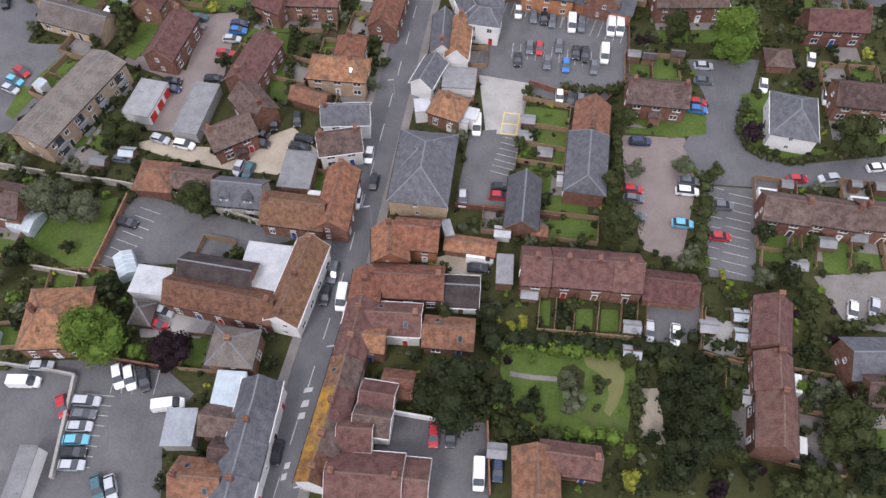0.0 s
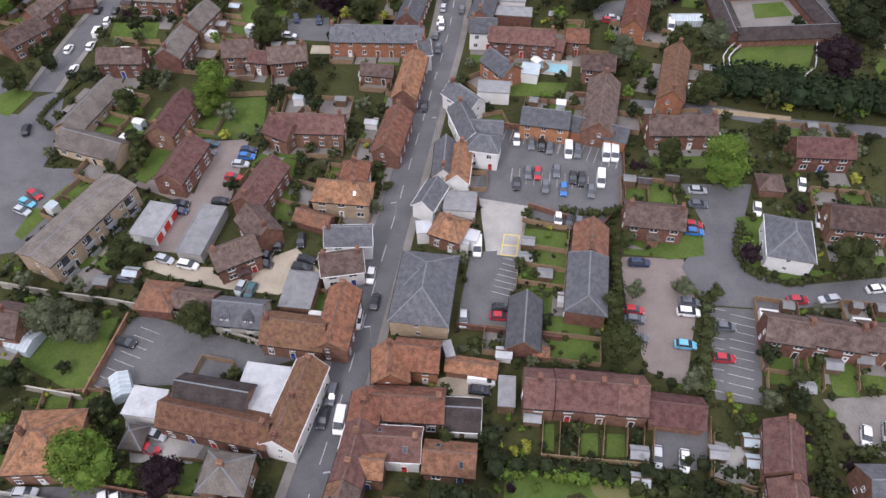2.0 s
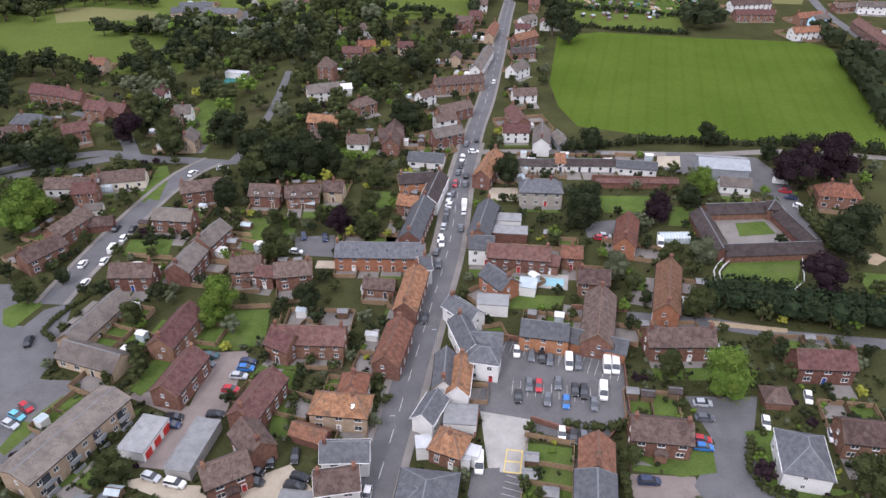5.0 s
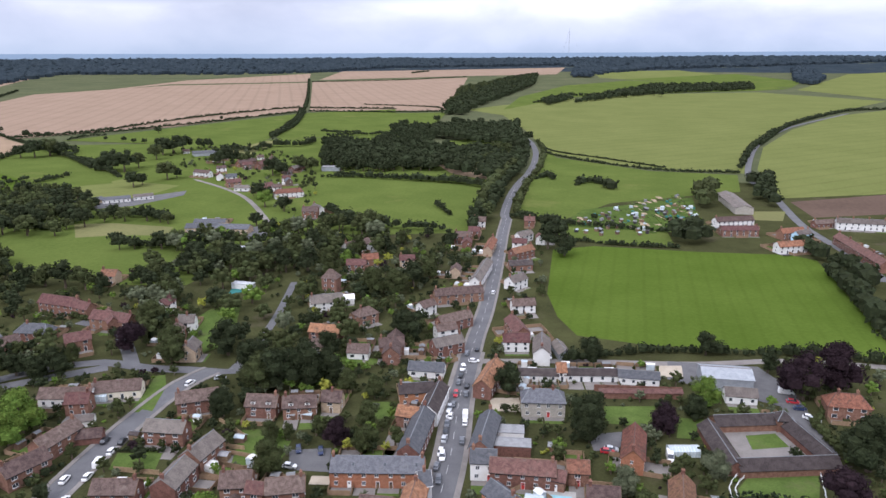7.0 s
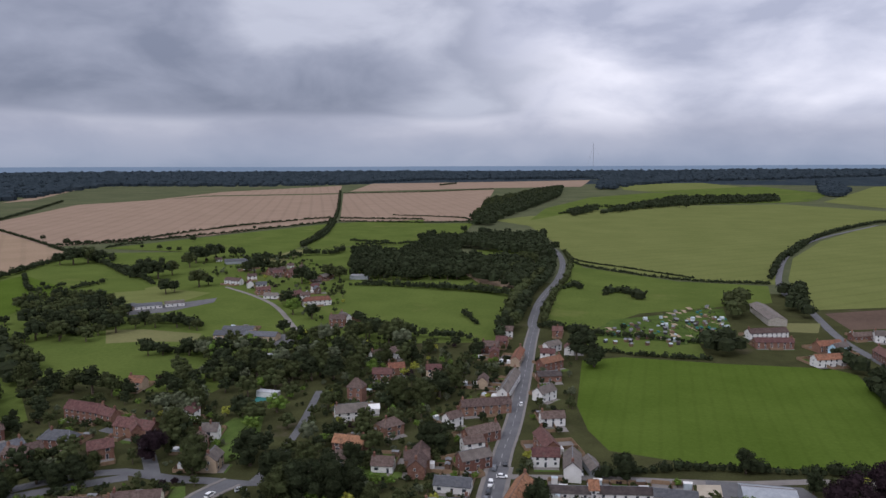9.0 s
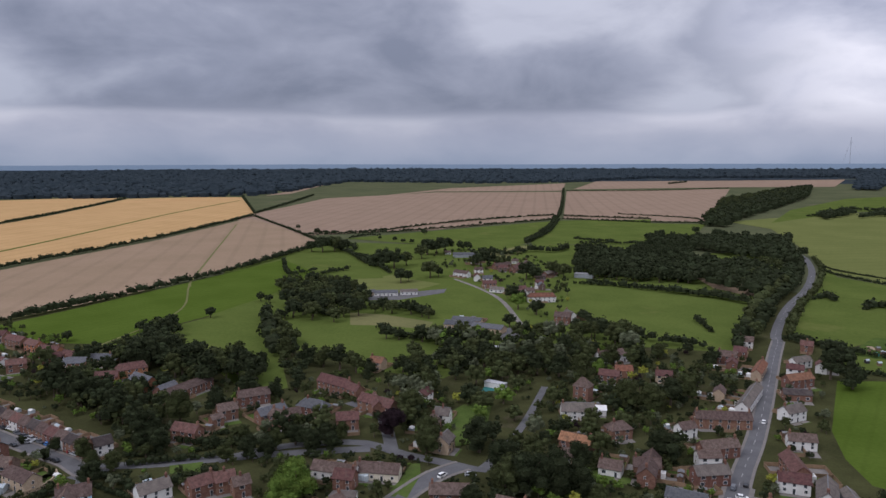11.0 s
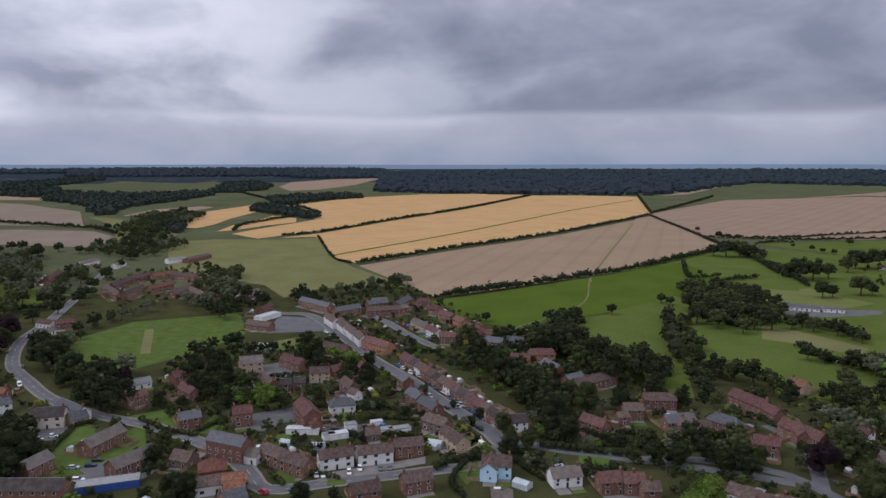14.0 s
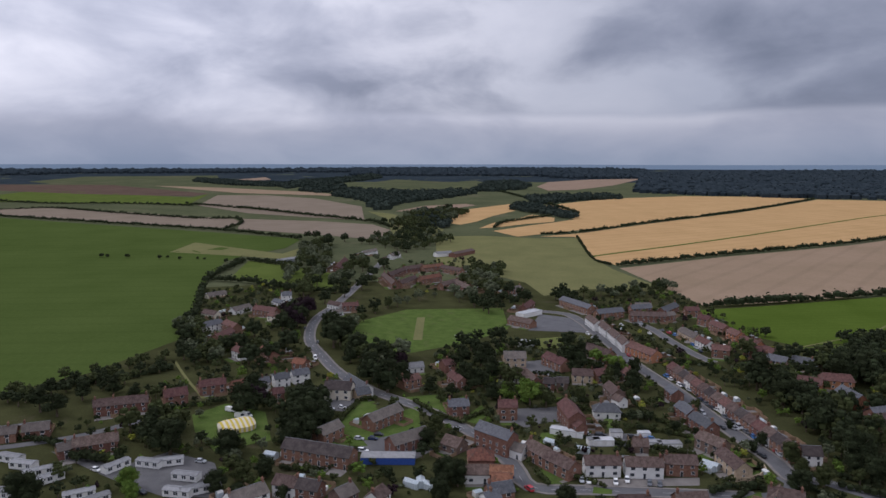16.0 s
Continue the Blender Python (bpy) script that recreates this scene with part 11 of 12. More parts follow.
hedge([(-1185.4, 1114.8), (-1462.2, 1566.6), (-1574.3, 1742.5)], 5, 5, 'dark', label='overgrown field hedge with trees', loose=0.5)
hedge([(-791.6, 875.2), (-729.7, 938.8), (-704.7, 1140.3), (-640.3, 1340), (-597.2, 1418.9)], 4, 4, 'dark', label='overgrown field hedge with trees', loose=0.5)
hedge([(-1005.5, 2473.7), (-590.3, 1423.4), (-435.4, 938.6)], 6, 6, 'dark', label='overgrown field hedge with trees', loose=0.5)
hedge([(-782.9, 270.3), (-841.7, 269.7), (-1081.1, 327.1)], 3, 2, 'dark', label='overgrown field hedge with trees', loose=0.5)
hedge([(-517, 565.9), (-524.7, 534.2), (-607.5, 611.1)], 4, 4, 'dark', label='overgrown field hedge with trees', loose=0.5)
hedge([(-2604.6, 496.1), (-1826.9, 493.3), (-1521.9, 471.7)], 6, 6, 'dark', label='overgrown field hedge with trees', loose=0.5)
hedge([(-1472.4, 394.7), (-1343.4, 272.9), (-1239, 228.3)], 5, 5, 'dark', label='overgrown field hedge with trees', loose=0.5)
hedge([(-700, 778.3), (-629.5, 732.8), (-512.5, 654.4), (-437.5, 593.8)], 6, 6, 'dark', label='overgrown field hedge with trees', loose=0.5)
hedge([(-571.2, 1408.4), (-393.4, 1422.1)], 4, 3.5, 'dark', label='overgrown field hedge with trees', loose=0.5)
hedge([(-780.8, 848.6), (-699.4, 943.9), (-649.5, 1062.5), (-557.3, 1313.1)], 4, 4, 'dark', label='overgrown dark green field hedge', loose=0.5)
hedge([(-950.1, 2365.6), (-695.8, 2520.5), (-484.8, 2786)], 4, 3.5, 'dark', label='overgrown dark green field hedge', loose=0.5)
hedge([(-547.4, 1340.7), (-373.6, 1349.1), (-270, 1391.9)], 4, 3.5, 'dark', label='overgrown dark green field hedge', loose=0.5)
hedge([(-436.3, 924.2), (-465.5, 1071), (-546.6, 1315.4)], 5, 5, 'dark', label='overgrown dark green field hedge', loose=0.5)
hedge([(-365.7, 958), (-322.4, 979.7), (-278, 1001.7)], 5, 5, 'dark', label='overgrown dark green field hedge', loose=0.5)
hedge([(-4.9, 256.3), (27.7, 271), (60.3, 275.9), (92.4, 280.2), (121, 276.5)], 4, 3.5, 'dark', label='overgrown dark green field hedge', loose=0.5)
hedge([(-57.8, 890.4), (-36.7, 818.7), (60.6, 738.8), (142.6, 730)], 3, 2.5, 'dark', label='overgrown dark green field hedge', loose=0.5)
hedge([(-10, 638.4), (4.8, 658.8), (19.4, 624.7)], 8, 5, 'dark', label='overgrown dark green field hedge', loose=0.5)
hedge([(-49.4, 505.4), (-30.2, 494.4), (-13.9, 483.7), (24, 479.6), (52.8, 474.2)], 4, 3.5, 'dark', label='overgrown dark green field hedge', loose=0.5)
hedge([(-12.3, 442), (22.4, 434.9), (55.8, 434.9)], 3, 2.5, 'dark', label='overgrown dark green field hedge', loose=0.5)
hedge([(211.4, 963.3), (311.8, 1226.2), (463.4, 1483), (565.1, 1557.3)], 6, 5, 'dark', label='overgrown dark green field hedge', loose=0.5)
hedge([(150.6, 759.7), (193.1, 921.4), (263.6, 1122.7)], 6, 6, 'dark', label='overgrown dark green field hedge', loose=0.5)
hedge([(-236, 643.7), (-182.5, 634.8), (-121.1, 625.5), (-82.4, 607.6)], 6, 6, 'dark', label='overgrown dark green field hedge', loose=0.5)
hedge([(-168.4, 467.3), (-126.1, 450), (-94.4, 448.2)], 6, 7, 'dark', label='overgrown dark green field hedge', loose=0.5)
hedge([(-161.6, 459.8), (-190.2, 491.3)], 6, 7, 'dark', label='overgrown dark green field hedge', loose=0.5)
hedge([(-82, 605), (-79.3, 523.2), (-74.1, 452.3)], 6, 7, 'dark', label='overgrown dark green field hedge', loose=0.5)
hedge([(128.8, 392.2), (128.2, 347.7), (124.9, 305.2)], 9, 8, 'dark', label='overgrown dark green field hedge', loose=0.5)
hedge([(129.6, 449.5), (132.4, 425.3), (141, 404.9), (139.3, 366.4)], 9, 8, 'dark', label='overgrown dark green field hedge', loose=0.5)
tree(-194, 289.8, 8.2, 14.3, 'mid')
tree(-179.9, 252.9, 8.3, 14.6, 'mid')
tree(-157.7, 232.2, 7.2, 13.0, 'mid')
tree(-152.7, 224, 6.8, 12.0, 'mid')
tree(-135.8, 236, 8.1, 15.4, 'dark')
tree(-175, 231.4, 6.9, 13.1, 'copper')
tree(-215.0, 176.8, 4.2, 8.6, 'mid')
tree(-210.3, 183.1, 4.7, 9.5, 'dark')
tree(-206.1, 189.7, 5.2, 8.6, 'dark')
tree(-207.2, 195.7, 4.2, 9.5, 'mid')
tree(-197.7, 203.9, 4.7, 8.6, 'dark')
tree(-193.6, 210.3, 5.2, 9.5, 'dark')
tree(-189.8, 216.0, 4.2, 8.6, 'mid')
hedge([(-243.8, 155.5), (-233.6, 166.0), (-220.6, 178.7)], 3, 2.6, 'dark')
tree(-192.4, 201.8, 5.0, 9.6, 'dark')
tree(-185.8, 204.5, 5.0, 9.6, 'dark')
tree(-203.7, 203.3, 5.0, 9.6, 'dark')
tree(-106.6, 214.2, 8.4, 16.0, 'mid')
tree(-109.9, 207.4, 7.1, 13.5, 'mid')
tree(-113.4, 189.8, 5.2, 10.9, 'dark')
tree(-152.1, 222.2, 4.7, 10.0, 'mid')
tree(-96.2, 242.2, 5.6, 11.7, 'dark')
tree(-69.5, 262.8, 8.3, 14.5, 'dark')
tree(-99.9, 314.5, 8.4, 14.8, 'mid')
tree(-83.9, 329.7, 8.4, 14.7, 'dark')
tree(-89.3, 317, 8.1, 14.2, 'mid')
tree(-79.6, 349.1, 8.4, 14.8, 'mid')
tree(-142.1, 426.3, 8.0, 14.0, 'mid')
tree(-71, 180, 4.4, 9.3, 'copper')
tree(-60.8, 181.2, 4.1, 8.5, 'mid')
tree(-169.9, 167.8, 8.2, 15.6, 'light')
tree(-23.3, 224, 6.0, 12.5, 'dark')
tree(3.7, 199.9, 8.3, 15.8, 'dark')
tree(27, 207.5, 5.3, 11.2, 'copper')
tree(42.3, 227.4, 5.7, 12.0, 'light')
tree(37.6, 217.9, 4.6, 9.6, 'dark')
tree(74.9, 241.4, 9.3, 17.7, 'copper')
tree(89.1, 250.6, 9.5, 18.1, 'copper')
tree(76, 240.5, 6.7, 12.7, 'mid')
tree(82, 197.9, 9.5, 18.1, 'dark')
tree(69, 175.4, 7.1, 13.5, 'copper')
tree(68.9, 260.5, 4.2, 8.8, 'dark')
tree(4.4, 255, 5.7, 11.9, 'dark')
tree(48.8, 273.3, 4.9, 10.3, 'dark')
tree(-22, 418.3, 8.4, 14.7, 'dark')
tree(-11.3, 405.2, 8.3, 14.5, 'dark')
tree(-18, 439.7, 8.3, 14.5, 'dark')
tree(-66.3, 140.5, 4.5, 9.4, 'dark')
tree(-107.3, 125.3, 4.0, 8.5, 'mid')
tree(-100.7, 114.4, 3.0, 6.3, 'dark')
tree(-87.2, 133.4, 6.2, 13.1, 'light')
tree(-88.4, 129.9, 4.4, 9.1, 'light')
tree(-113.3, 190.5, 4.8, 10.1, 'dark')
tree(-83.9, 161.4, 5.8, 12.1, 'mid')
tree(-70.2, 181.4, 4.5, 9.5, 'copper')
tree(-64.6, 193, 4.7, 9.8, 'mid')
tree(-141.6, 128.6, 3.9, 8.2, 'mid')
tree(-167.2, 159.9, 7.0, 13.3, 'light')
tree(19, 167.7, 3.4, 7.1, 'mid')
tree(22.1, 161.5, 2.7, 5.6, 'dark')
tree(14.1, 171.4, 4.7, 9.9, 'olive')
tree(38.3, 183.5, 4.8, 10.2, 'olive')
tree(35.1, 157.9, 5.0, 10.5, 'mid')
tree(17.9, 150, 2.3, 4.8, 'dark')
tree(-5, 187.9, 2.0, 4.2, 'mid')
tree(-103.4, 211.5, 9.1, 17.3, 'dark')
tree(-115.6, 220.3, 8.3, 15.8, 'dark')
tree(-95.4, 217.3, 9.2, 17.5, 'dark')
tree(-88.4, 219.7, 7.1, 13.5, 'dark')
tree(-53, 183.7, 3.4, 7.2, 'mid')
tree(-62, 177.9, 3.7, 7.8, 'mid')
tree(-138.2, 138.3, 3.4, 7.2, 'dark')
tree(-144.3, 158.2, 2.7, 5.6, 'mid')
tree(-146.3, 182.4, 3.6, 7.6, 'mid')
tree(-86.7, 180.9, 3.1, 6.5, 'mid')
tree(-78.8, 214.3, 4.6, 9.8, 'mid')
tree(-68.2, 212.3, 4.6, 9.6, 'mid')
tree(-78.9, 185.3, 3.5, 7.4, 'mid')
tree(-91.2, 178.6, 3.8, 8.0, 'mid')
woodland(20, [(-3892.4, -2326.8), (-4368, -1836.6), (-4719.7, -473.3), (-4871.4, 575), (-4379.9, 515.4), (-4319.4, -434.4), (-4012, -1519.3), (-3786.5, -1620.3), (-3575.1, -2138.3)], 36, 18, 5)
woodland(26, [(-3288.9, -727.1), (-3008, -532.8), (-2835.2, -290.2), (-3103, -316.3), (-3299.3, -533.8), (-3503.3, -747.8)], 17, 9, 7, mat='leaf_haze')

# lesser houses of the neighbourhoods
infill(1, [(-237.3, 262.8), (-244.7, 321.9), (-183.9, 352.6), (-150.2, 316.3), (-101.7, 413.4), (-62.3, 381.5), (-56.2, 262.3), (-115.8, 212.5), (-190.1, 230.4)], 9, 10, 'brown_tile maroon_tile grey_tile red_tile', 'brick white_render old_brick buff_brick')
infill(3, [(-483.1, 761.2), (-391.7, 804.4), (-268.9, 662.3), (-212.6, 515.9), (-266.2, 543.8), (-365.2, 616.3)], 14, 30, 'brown_tile maroon_tile slate', 'old_brick white_render')
infill(4, [(-77.6, 469), (-25.2, 511.7), (-14, 373), (-20.8, 305.4), (-75.8, 342.9)], 7, 5, 'brown_tile grey_tile maroon_tile', 'white_render brick')

# gardens
garden_plots()
greenery(1, [(-133, 115.4), (76.3, 157.2), (62.9, 36.9), (-73.2, 9.3)], 1300, small=(0.5, 1.7), trees=0.16, single=130)
greenery(2, [(-213.2, 212.5), (110.6, 278.3), (79.8, 148.9), (-133.1, 105.4)], 700, small=(0.7, 2.0), trees=0.22)
greenery(3, [(-227.9, 438.2), (-25.9, 432.2), (-13.5, 254.6), (-59.6, 208.3), (-126, 179.7), (-141.6, 204.4), (-112.1, 234.7)], 420, small=(1.0, 2.2), trees=0.4)
greenery(4, [(-444.2, 37.7), (-455.9, 176), (-269.6, 157.6), (-238.8, 132.8), (-250.5, 37.4), (-318.1, 2.9)], 850, small=(0.8, 2.0), trees=0.2)
greenery(5, [(-657, -150.2), (-708.7, -82.7), (-428.2, -36.2), (-362.1, 11), (-252.8, 18.3), (-269.2, -114.9), (-335.6, -140.9), (-414.2, -105)], 650, small=(1.0, 2.2), trees=0.35)
greenery(6, [(-594.3, 156.2), (-607.4, 267.1), (-394.6, 241.5), (-359.6, 180.3), (-458, 157.7)], 380, small=(1.0, 2.0), trees=0.3)
greenery(7, [(-811.5, 18.7), (-847.6, 113.6), (-628.4, 90), (-586.7, 18.4)], 90, small=(1.2, 2.4), trees=0.3)
greenery(10, [(-153.2, 357.0), (-106.1, 402.6), (-65.6, 410.7), (-38.9, 260.4), (-68.0, 238.3), (-103.7, 236.3), (-127.5, 281.2)], 150, small=(1.0, 2.4), trees=0.4)
greenery(9, [(-480.2, 743.5), (-482.7, 810.0), (-391.5, 827.1), (-272.9, 678.1), (-183.1, 455.4), (-215.8, 466.9), (-295.8, 563.2), (-381.6, 615.4)], 190, small=(1.4, 2.8), trees=0.5)
greenery(8, [(-465.7, 218.6), (-259.8, 253.2), (-240.6, 325.8), (-136.8, 264.6), (-128.3, 194.9), (-225.1, 135.8), (-284, 174.8), (-374.3, 173)], 420, small=(1.0, 2.2), trees=0.3)

# trees and hedges round the hamlet
tree(-371.3, 248.6, 8.4, 15.0, 'dark')
tree(-367.6, 256.6, 9.5, 17.0, 'dark')
tree(-355.5, 258.2, 9.3, 16.7, 'dark')
tree(-326.6, 255.1, 8.1, 14.4, 'dark')
tree(-316.9, 259.9, 8.1, 14.4, 'mid')
tree(-299.9, 259.9, 8.8, 15.6, 'dark')
tree(-287.9, 260.1, 7.0, 12.4, 'mid')
tree(-352.2, 340.3, 6.9, 12.2, 'mid')
tree(-325, 317.9, 7.3, 13.1, 'mid')
tree(-298.7, 295.7, 8.0, 13.7, 'mid')
tree(-321.4, 326.7, 5.5, 9.8, 'mid')
tree(-408.8, 412.1, 8.4, 14.7, 'dark')
tree(-407, 426, 8.6, 15.0, 'mid')
tree(-384.4, 420.6, 8.7, 15.3, 'dark')
tree(-369.9, 416.8, 8.4, 14.7, 'mid')
tree(-357.2, 421.6, 8.5, 14.9, 'dark')
tree(-357.5, 384.3, 8.3, 14.5, 'mid')
tree(-375.5, 383.2, 8.1, 14.1, 'dark')
tree(-336.9, 412.9, 8.0, 13.8, 'dark')
tree(-339.6, 387.5, 6.3, 11.2, 'mid')
tree(-443.2, 415.7, 4.7, 8.4, 'dark')
tree(-433.7, 415.5, 4.1, 7.3, 'dark')
tree(-427.8, 349.8, 4.7, 8.4, 'dark')
tree(-440.1, 313.4, 3.9, 7.0, 'dark')
tree(-434.8, 294.9, 3.8, 6.8, 'dark')
tree(-449.6, 328.3, 2.0, 3.6, 'dark')
tree(-535, 558.9, 3.0, 5.2, 'dark')
tree(-572.3, 576.8, 3.1, 5.6, 'dark')
tree(-280, 293.8, 7.0, 12.6, 'dark')
tree(-269.6, 296, 8.0, 14.1, 'mid')
tree(-257.5, 295.9, 8.0, 13.9, 'dark')
tree(-245.8, 295.9, 8.0, 13.7, 'mid')
tree(-236.3, 295.8, 5.5, 9.8, 'dark')
tree(-224, 309.7, 5.6, 10.0, 'dark')
tree(-214.1, 308.7, 5.9, 10.5, 'mid')
tree(-208.8, 311.7, 4.7, 8.4, 'dark')
tree(-332.6, 438.5, 6.3, 11.2, 'dark')
tree(-320.2, 433.1, 6.1, 10.9, 'mid')
tree(-305.6, 437.6, 6.7, 11.9, 'dark')
tree(-294, 435.4, 4.9, 8.7, 'dark')
tree(-286.2, 432.7, 4.8, 8.6, 'mid')
tree(-332.8, 428, 4.4, 7.9, 'mid')
tree(-276.7, 366, 5.2, 9.3, 'dark')
tree(-268.3, 368.7, 4.7, 8.4, 'dark')
tree(-252.3, 372.2, 6.6, 11.8, 'dark')
tree(-244.1, 376.2, 6.6, 11.8, 'mid')
tree(-226.7, 365, 8.1, 14.2, 'dark')
tree(-373.7, 470.4, 4.9, 8.7, 'dark')
tree(-474.4, 630.4, 12.5, 21.9, 'dark')
tree(-456.2, 626.3, 12.5, 21.9, 'dark')
tree(-458.8, 653.4, 9.3, 16.3, 'mid')
tree(-485.2, 632.3, 8.3, 14.5, 'dark')
tree(-395.4, 552.3, 8.3, 14.6, 'dark')
tree(-394.5, 564.1, 6.4, 11.2, 'dark')
tree(-387.6, 592.9, 10.7, 18.7, 'mid')
tree(-384.5, 603.8, 5.9, 10.3, 'dark')
tree(-488.4, 743.4, 12.5, 21.9, 'dark')
tree(-478.7, 749.3, 12.5, 21.9, 'dark')
tree(-481, 774.6, 11.9, 20.8, 'dark')
tree(-473.8, 708.3, 10.0, 17.5, 'mid')
tree(-619.3, 694.7, 12.5, 21.9, 'dark')
tree(-611.8, 709.7, 12.5, 21.9, 'mid')
tree(-597.2, 712, 9.7, 17.0, 'dark')
tree(-633.4, 689.4, 8.6, 15.0, 'dark')
tree(-475, 804.9, 7.3, 12.8, 'conifer')
tree(-466.9, 808.9, 7.3, 12.8, 'conifer')
tree(-375.6, 677.5, 12.5, 21.9, 'dark')
tree(-377.8, 701.7, 9.4, 16.4, 'dark')
tree(-392.4, 688.3, 6.6, 11.5, 'mid')
tree(-358.8, 692.6, 8.3, 14.5, 'mid')
tree(-300.5, 634.6, 10.7, 18.7, 'dark')
tree(-289.3, 630.6, 8.9, 15.6, 'dark')
tree(-285.6, 667.8, 9.3, 16.3, 'mid')
tree(-270.7, 658.9, 9.1, 15.9, 'mid')
tree(-264.6, 529.3, 7.5, 13.4, 'dark')
tree(-256.1, 529.4, 5.5, 9.8, 'dark')
tree(-223.1, 486.4, 6.8, 12.1, 'dark')
tree(-243.8, 497.2, 8.0, 13.7, 'light')
tree(-222.3, 438.7, 5.7, 10.1, 'dark')
tree(-177.1, 449.2, 5.5, 9.9, 'dark')
tree(-171.7, 446.8, 4.5, 7.9, 'dark')
tree(-200.3, 333.6, 7.5, 13.4, 'dark')
tree(-190.5, 342.2, 8.2, 14.4, 'dark')
tree(-209.6, 330.5, 7.1, 12.6, 'dark')
tree(-176.5, 330.5, 8.1, 14.1, 'mid')
tree(-183.1, 388.9, 6.4, 11.4, 'dark')
tree(-167.8, 378.5, 7.1, 12.6, 'mid')
tree(-165.3, 399.2, 5.9, 10.5, 'dark')
tree(-148.7, 375.7, 6.9, 12.3, 'dark')
tree(-145.5, 395.9, 5.3, 9.4, 'dark')
tree(-130.5, 383.2, 6.8, 12.2, 'mid')
tree(-146.7, 345.1, 8.1, 14.1, 'dark')
tree(-158.7, 343.3, 6.9, 12.3, 'dark')
tree(-133.3, 344.3, 6.7, 11.9, 'mid')
tree(-130.6, 363.8, 4.8, 8.6, 'light')
tree(-130.8, 414.9, 4.9, 8.8, 'dark')
tree(-115.8, 390.7, 5.9, 10.6, 'dark')
tree(-110.9, 409.8, 5.2, 9.4, 'mid')
tree(-98.7, 430.9, 4.0, 7.2, 'dark')
tree(-81.6, 414, 6.0, 10.8, 'dark')
tree(-75.1, 474, 8.0, 14.0, 'dark')
tree(-70.1, 489.3, 7.0, 12.5, 'mid')
tree(-70.5, 548.1, 8.3, 14.6, 'dark')
tree(-81, 668.1, 4.5, 8.5, 'dark')
tree(-53.1, 535.4, 4.5, 8.5, 'mid')
tree(-51.9, 585.4, 4.5, 8.5, 'mid')
tree(-22.5, 453.5, 8.2, 14.3, 'dark')
tree(-17.3, 443.7, 6.4, 11.5, 'dark')
tree(5.4, 502.1, 2.8, 4.9, 'dark')
tree(-81.6, 950.3, 8.1, 14.2, 'dark')
tree(-210, 1111.8, 9.5, 16.9, 'dark')
tree(-201.2, 1120.4, 8.1, 14.4, 'dark')
tree(-253.8, 1175.1, 7.3, 13.1, 'dark')
tree(152.1, 1901.1, 9.5, 16.9, 'dark')
tree(166.4, 1872.1, 9.5, 16.9, 'dark')
tree(81.3, 1840.2, 9.5, 17.0, 'dark')
tree(-647.6, 857.1, 3.2, 5.6, 'dark')
tree(-612.9, 847.5, 4.2, 7.4, 'dark')
tree(-589, 834.6, 4.1, 7.2, 'dark')
tree(-573.9, 835.3, 4.1, 7.2, 'dark')
tree(-624.8, 945.4, 5.8, 10.2, 'dark')
tree(-634.8, 1151.8, 4.0, 7.1, 'dark')
tree(-731.6, 916.7, 3.5, 6.1, 'dark')
tree(-785.1, 870.1, 5.8, 10.2, 'dark')
tree(-866.7, 912.7, 4.9, 8.6, 'dark')
hedge([(-695.7, 844), (-698, 887.9), (-678.1, 897.8)], 4, 4, 'dark', label='overgrown field hedge with trees', loose=0.4)
hedge([(-443.1, 800.9), (-399.7, 788.3), (-396.7, 814.9), (-384.6, 841.2), (-358.9, 847.2), (-359.2, 887.6)], 9, 8, 'dark', label='overgrown field hedge with trees', loose=0.4)
hedge([(-445.8, 945.8), (-466.2, 1043.7), (-510, 1188.6), (-575.1, 1365.6)], 6, 5, 'dark', label='overgrown field hedge with trees', loose=0.4)
hedge([(-395, 1011.6), (-363.4, 1000.3), (-334.2, 1005.8)], 4, 4, 'dark', label='overgrown field hedge with trees', loose=0.4)
hedge([(-683.4, 733.1), (-683.4, 755.6), (-635.8, 770.3), (-596.6, 733.5)], 6, 5, 'dark', label='overgrown field hedge with trees', loose=0.4)
hedge([(-566.9, 691), (-504.9, 639.1), (-482.6, 625.5)], 5, 5, 'dark', label='overgrown field hedge with trees', loose=0.4)
hedge([(-298.2, 388.6), (-266.8, 373.9), (-251.8, 377.9), (-241.6, 389.5)], 5, 4, 'dark', label='overgrown field hedge with trees', loose=0.4)
hedge([(-496.1, 553.7), (-495.4, 574.7), (-492.3, 589.1)], 5, 4, 'dark', label='overgrown field hedge with trees', loose=0.4)
hedge([(-347.4, 443.5), (-318.2, 448), (-289.3, 443.7)], 6, 5, 'dark', label='overgrown field hedge with trees', loose=0.4)
hedge([(-171.8, 440.7), (-161.6, 464.2), (-141.4, 451.9)], 5, 4, 'dark', label='overgrown field hedge with trees', loose=0.4)
hedge([(-114.3, 528.2), (-97.4, 495.3)], 4, 4, 'dark', label='overgrown field hedge with trees', loose=0.4)
hedge([(-248.6, 633.8), (-194.5, 641.9), (-139.8, 635), (-98.6, 624.4)], 5, 4, 'dark', label='overgrown field hedge with trees', loose=0.4)
hedge([(-490.2, 1518.2), (-324.5, 1476.8), (-281.6, 1354)], 3, 3, 'dark', label='overgrown field hedge with trees', loose=0.4)
hedge([(-52.7, 498.4), (-37.9, 491.6), (-27.5, 490)], 4, 4, 'dark', label='overgrown field hedge with trees', loose=0.4)
hedge([(-47, 664.1), (-38.8, 680.3), (-33.3, 664.7)], 6, 4, 'dark', label='overgrown field hedge with trees', loose=0.4)
